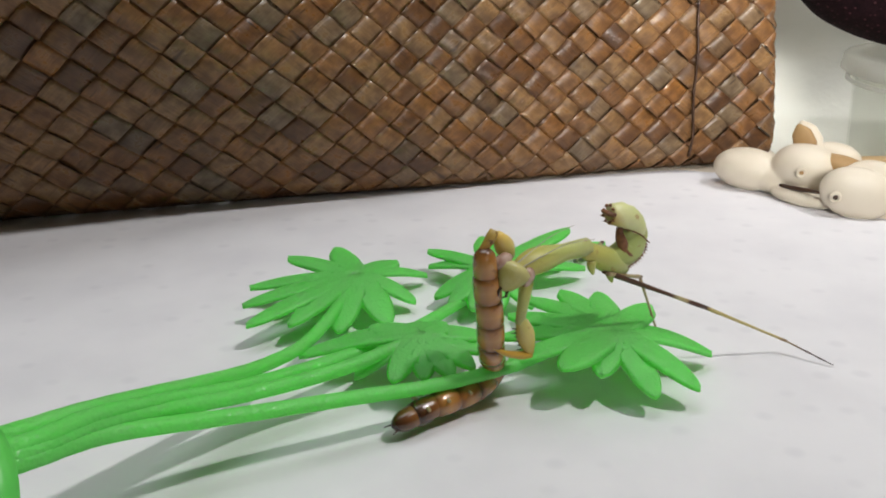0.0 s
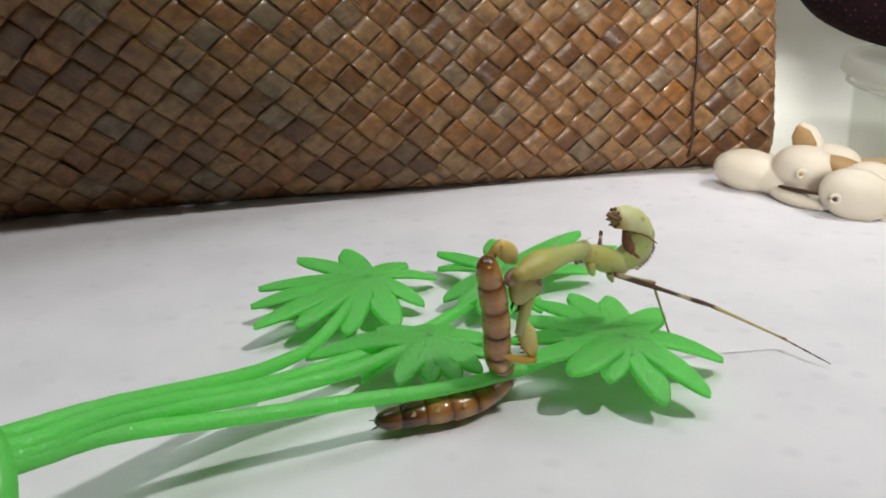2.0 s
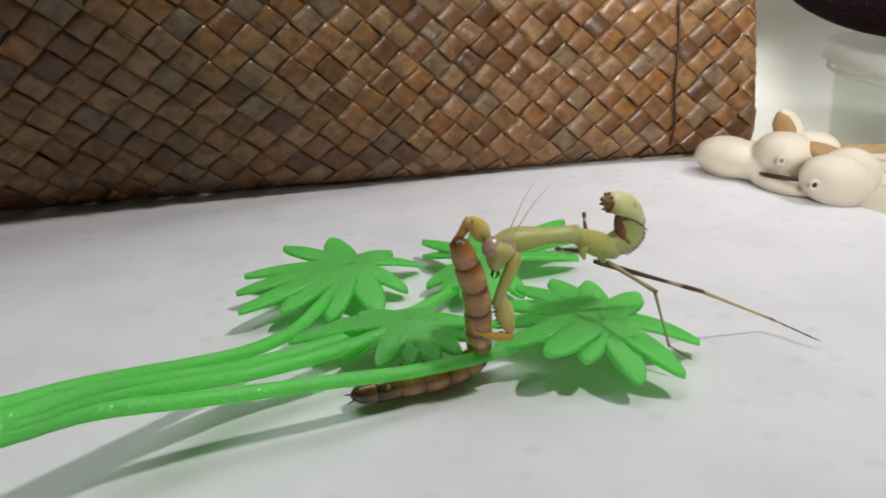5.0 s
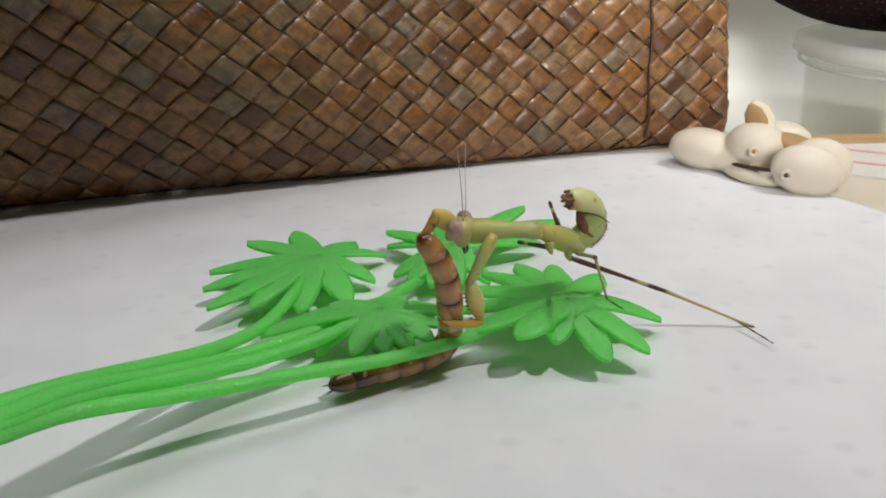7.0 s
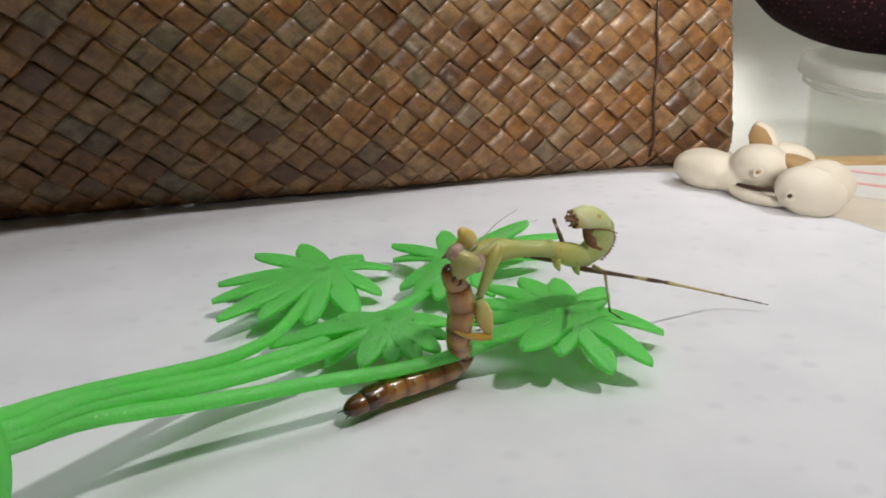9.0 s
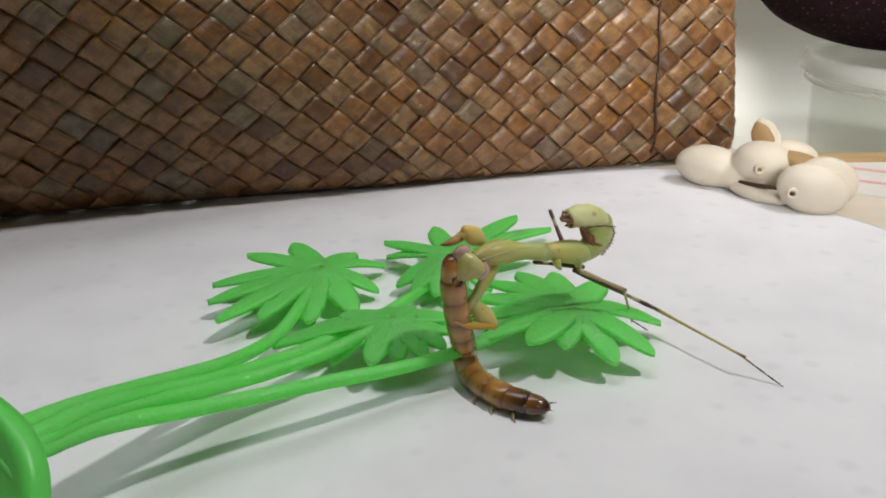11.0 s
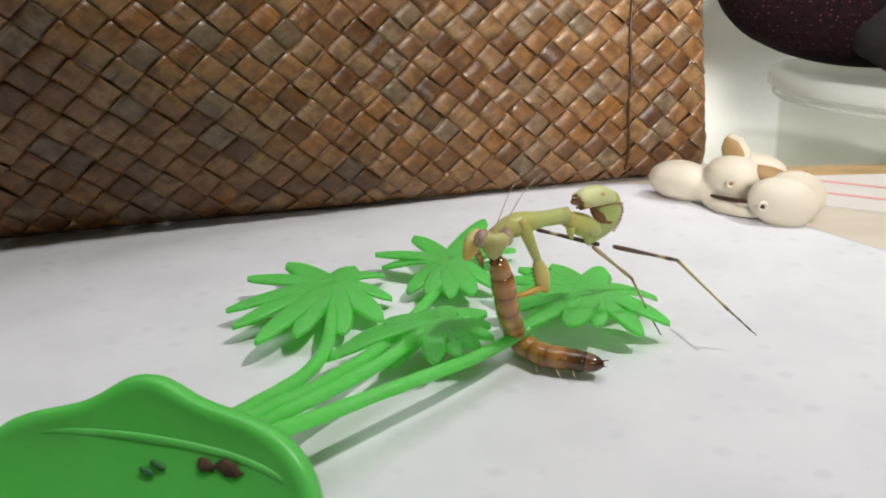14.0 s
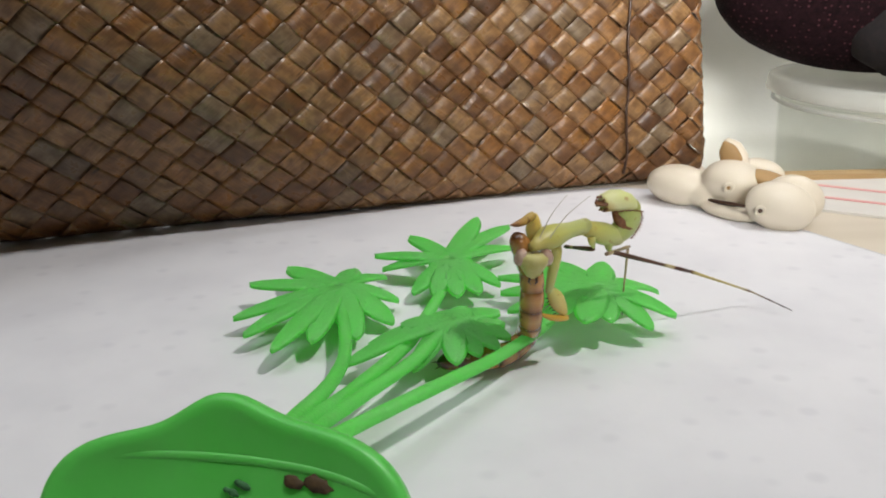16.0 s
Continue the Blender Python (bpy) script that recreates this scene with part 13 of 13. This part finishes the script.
    walk(LARVA[12], [
        (0.0, pose(-0.01366, -0.00582, -0.02899, -179.3, 3.0, -141.9)),
        (0.21, pose(-0.01447, -0.00542, -0.02894, -179.8, -0.0, -145.3)),
        (0.43, pose(-0.01483, -0.00523, -0.02877, -180.0, -0.0, -148.8)),
        (0.64, pose(-0.01519, -0.00501, -0.02860, -180.0, -0.0, -152.2)),
        (0.86, pose(-0.01545, -0.00479, -0.02842, -179.8, -0.0, -155.8)),
        (1.07, pose(-0.01567, -0.00453, -0.02825, -179.8, -0.0, -159.2)),
        (1.29, pose(-0.01580, -0.00429, -0.02810, -179.9, -0.0, -162.7)),
        (1.5, pose(-0.01526, -0.00352, -0.02780, 179.3, 3.0, -166.1)),
        (1.9, pose(-0.01634, -0.00358, -0.02825, -180.0, -0.0, -163.1)),
        (2.3, pose(-0.01674, -0.00317, -0.02858, -179.9, -0.0, -160.1)),
        (2.7, pose(-0.01707, -0.00274, -0.02893, -179.9, -0.0, -157.1)),
        (3.1, pose(-0.01734, -0.00233, -0.02928, 179.8, -0.0, -154.1)),
        (3.5, pose(-0.01684, -0.00197, -0.02959, 179.6, 1.0, -151.1)),
        (4.5, pose(-0.01700, -0.00103, -0.02909, 179.5, -0.0, -155.3)),
        (5.5, pose(-0.01644, -0.00021, -0.02855, 179.5, -0.0, -159.5)),
        (6.5, pose(-0.01543, 0.00047, -0.02789, 178.8, 3.2, -163.7)),
        (6.75, pose(-0.01600, -0.00008, -0.02773, 179.5, -0.0, -160.4)),
        (7.0, pose(-0.01541, -0.00058, -0.02736, 179.3, 3.7, -157.1)),
        (7.25, pose(-0.01614, -0.00121, -0.02725, 179.6, 0.3, -153.8)),
        (7.5, pose(-0.01540, -0.00161, -0.02682, 179.9, 4.1, -150.4)),
        (7.62, pose(-0.01692, -0.00263, -0.02693, 179.7, 0.1, -151.5)),
        (7.75, pose(-0.01822, -0.00387, -0.02687, 179.7, -0.0, -152.7)),
        (7.88, pose(-0.01911, -0.00478, -0.02682, 179.8, -0.0, -153.9)),
        (8.0, pose(-0.01956, -0.00550, -0.02666, 179.7, 3.3, -155.0)),
        (8.33, pose(-0.01916, -0.00586, -0.02554, 179.8, -0.0, -150.6)),
        (8.67, pose(-0.01842, -0.00619, -0.02421, 179.8, -0.0, -146.1)),
        (9.0, pose(-0.01735, -0.00666, -0.02287, -179.5, 3.2, -141.7)),
        (9.16, pose(-0.01599, -0.00844, -0.02313, 179.8, -0.0, -133.8)),
        (9.31, pose(-0.01387, -0.01039, -0.02332, 179.8, -0.0, -126.4)),
        (9.47, pose(-0.01174, -0.01191, -0.02348, 179.8, -0.0, -118.5)),
        (9.62, pose(-0.00971, -0.01301, -0.02362, 179.8, -0.0, -111.0)),
        (9.78, pose(-0.00663, -0.01420, -0.02383, 179.7, -0.0, -103.0)),
        (9.94, pose(-0.00405, -0.01482, -0.02399, 179.7, -0.0, -95.0)),
        (10.09, pose(-0.00168, -0.01515, -0.02413, 0.0, -0.0, -87.4)),
        (10.25, pose(0.00096, -0.01518, -0.02429, 0.0, -0.0, -79.4)),
        (10.41, pose(0.00449, -0.01459, -0.02449, 0.0, -0.0, -68.4)),
        (10.56, pose(0.00691, -0.01381, -0.02464, 0.0, -0.0, -58.2)),
        (10.72, pose(0.00951, -0.01261, -0.02481, 0.0, -0.0, -47.3)),
        (10.88, pose(0.01254, -0.01069, -0.02502, 0.3, -0.0, -36.5)),
        (11.03, pose(0.01444, -0.00909, -0.02517, 0.2, -0.0, -26.4)),
        (11.19, pose(0.01636, -0.00706, -0.02534, 0.2, -0.0, -15.8)),
        (11.34, pose(0.01812, -0.00462, -0.02552, 0.2, -0.0, -5.8)),
        (11.5, pose(0.01913, -0.00231, -0.02519, 0.1, 0.0, 4.8)),
        (11.62, pose(0.01469, -0.00623, -0.02610, 0.2, -0.0, -31.0)),
        (11.75, pose(0.00363, -0.00931, -0.02684, 0.0, -0.0, -69.9)),
        (11.88, pose(-0.00451, -0.00774, -0.02730, 0.0, -0.0, -95.7)),
        (12.0, pose(-0.01081, -0.00524, -0.02722, 178.9, -1.4, -119.3)),
        (12.12, pose(-0.01154, -0.00504, -0.02756, 179.3, -1.6, -135.3)),
        (12.25, pose(-0.01148, -0.00427, -0.02739, 179.8, -1.7, -152.5)),
        (12.38, pose(-0.01068, -0.00288, -0.02709, -179.6, -1.7, -169.8)),
        (12.5, pose(-0.00938, -0.00170, -0.02647, -179.2, -1.5, 174.3)),
        (12.62, pose(-0.01066, -0.00144, -0.02685, -179.2, -1.4, 172.6)),
        (12.75, pose(-0.01207, -0.00084, -0.02670, -179.2, -1.3, 170.7)),
        (12.88, pose(-0.01286, -0.00038, -0.02650, -179.4, -1.2, 168.8)),
        (13.0, pose(-0.01314, 0.00001, -0.02590, -179.5, -1.0, 167.0)),
        (13.12, pose(-0.01145, -0.00652, -0.02599, 180.0, -0.0, -146.4)),
        (13.25, pose(-0.00438, -0.01247, -0.02559, 0.0, -0.0, -95.1)),
        (13.38, pose(0.00620, -0.01285, -0.02491, 0.0, -0.0, -58.7)),
        (13.5, pose(0.01215, -0.00934, -0.02409, 0.1, 0.2, -25.5)),
        (13.62, pose(0.01400, -0.00894, -0.02418, 0.0, 0.2, -29.2)),
        (13.75, pose(0.01619, -0.00795, -0.02378, 0.0, 0.2, -33.3)),
        (13.88, pose(0.01765, -0.00709, -0.02338, 0.4, 0.2, -37.3)),
        (14.0, pose(0.01868, -0.00613, -0.02268, 0.4, 0.2, -41.0)),
        (14.12, pose(0.01901, -0.00663, -0.02317, 0.3, 0.3, -46.2)),
        (14.25, pose(0.01911, -0.00694, -0.02358, 0.3, 0.3, -51.9)),
        (14.38, pose(0.01914, -0.00721, -0.02388, 0.0, 0.3, -57.6)),
        (14.5, pose(0.01848, -0.00658, -0.02374, 0.2, 0.3, -62.8)),
        (14.62, pose(0.02007, -0.00749, -0.02478, 0.2, 0.2, -56.6)),
        (14.75, pose(0.02175, -0.00760, -0.02590, 0.4, 0.1, -49.8)),
        (14.88, pose(0.02301, -0.00742, -0.02660, -0.4, -0.0, -43.0)),
        (15.0, pose(0.02374, -0.00689, -0.02695, -0.2, -0.2, -36.8)),
        (15.15, pose(0.01596, -0.01426, -0.02650, -0.0, -0.3, -85.7)),
        (15.3, pose(0.00865, -0.01463, -0.02547, -179.7, -0.2, -134.5)),
        (15.4, pose(-0.00106, -0.01021, -0.02580, -179.7, -0.0, -168.3)),
        (15.5, pose(-0.00690, -0.00288, -0.02532, -179.7, 0.2, 157.9)),
        (15.62, pose(-0.00820, -0.00124, -0.02620, -179.7, 0.1, 160.9)),
        (15.75, pose(-0.00994, 0.00151, -0.02685, -179.6, 0.0, 164.2)),
        (15.88, pose(-0.01115, 0.00360, -0.02725, -179.4, -0.1, 167.4)),
        (16.0, pose(-0.01195, 0.00550, -0.02717, -179.4, -0.1, 170.5)),
    ])



motions()
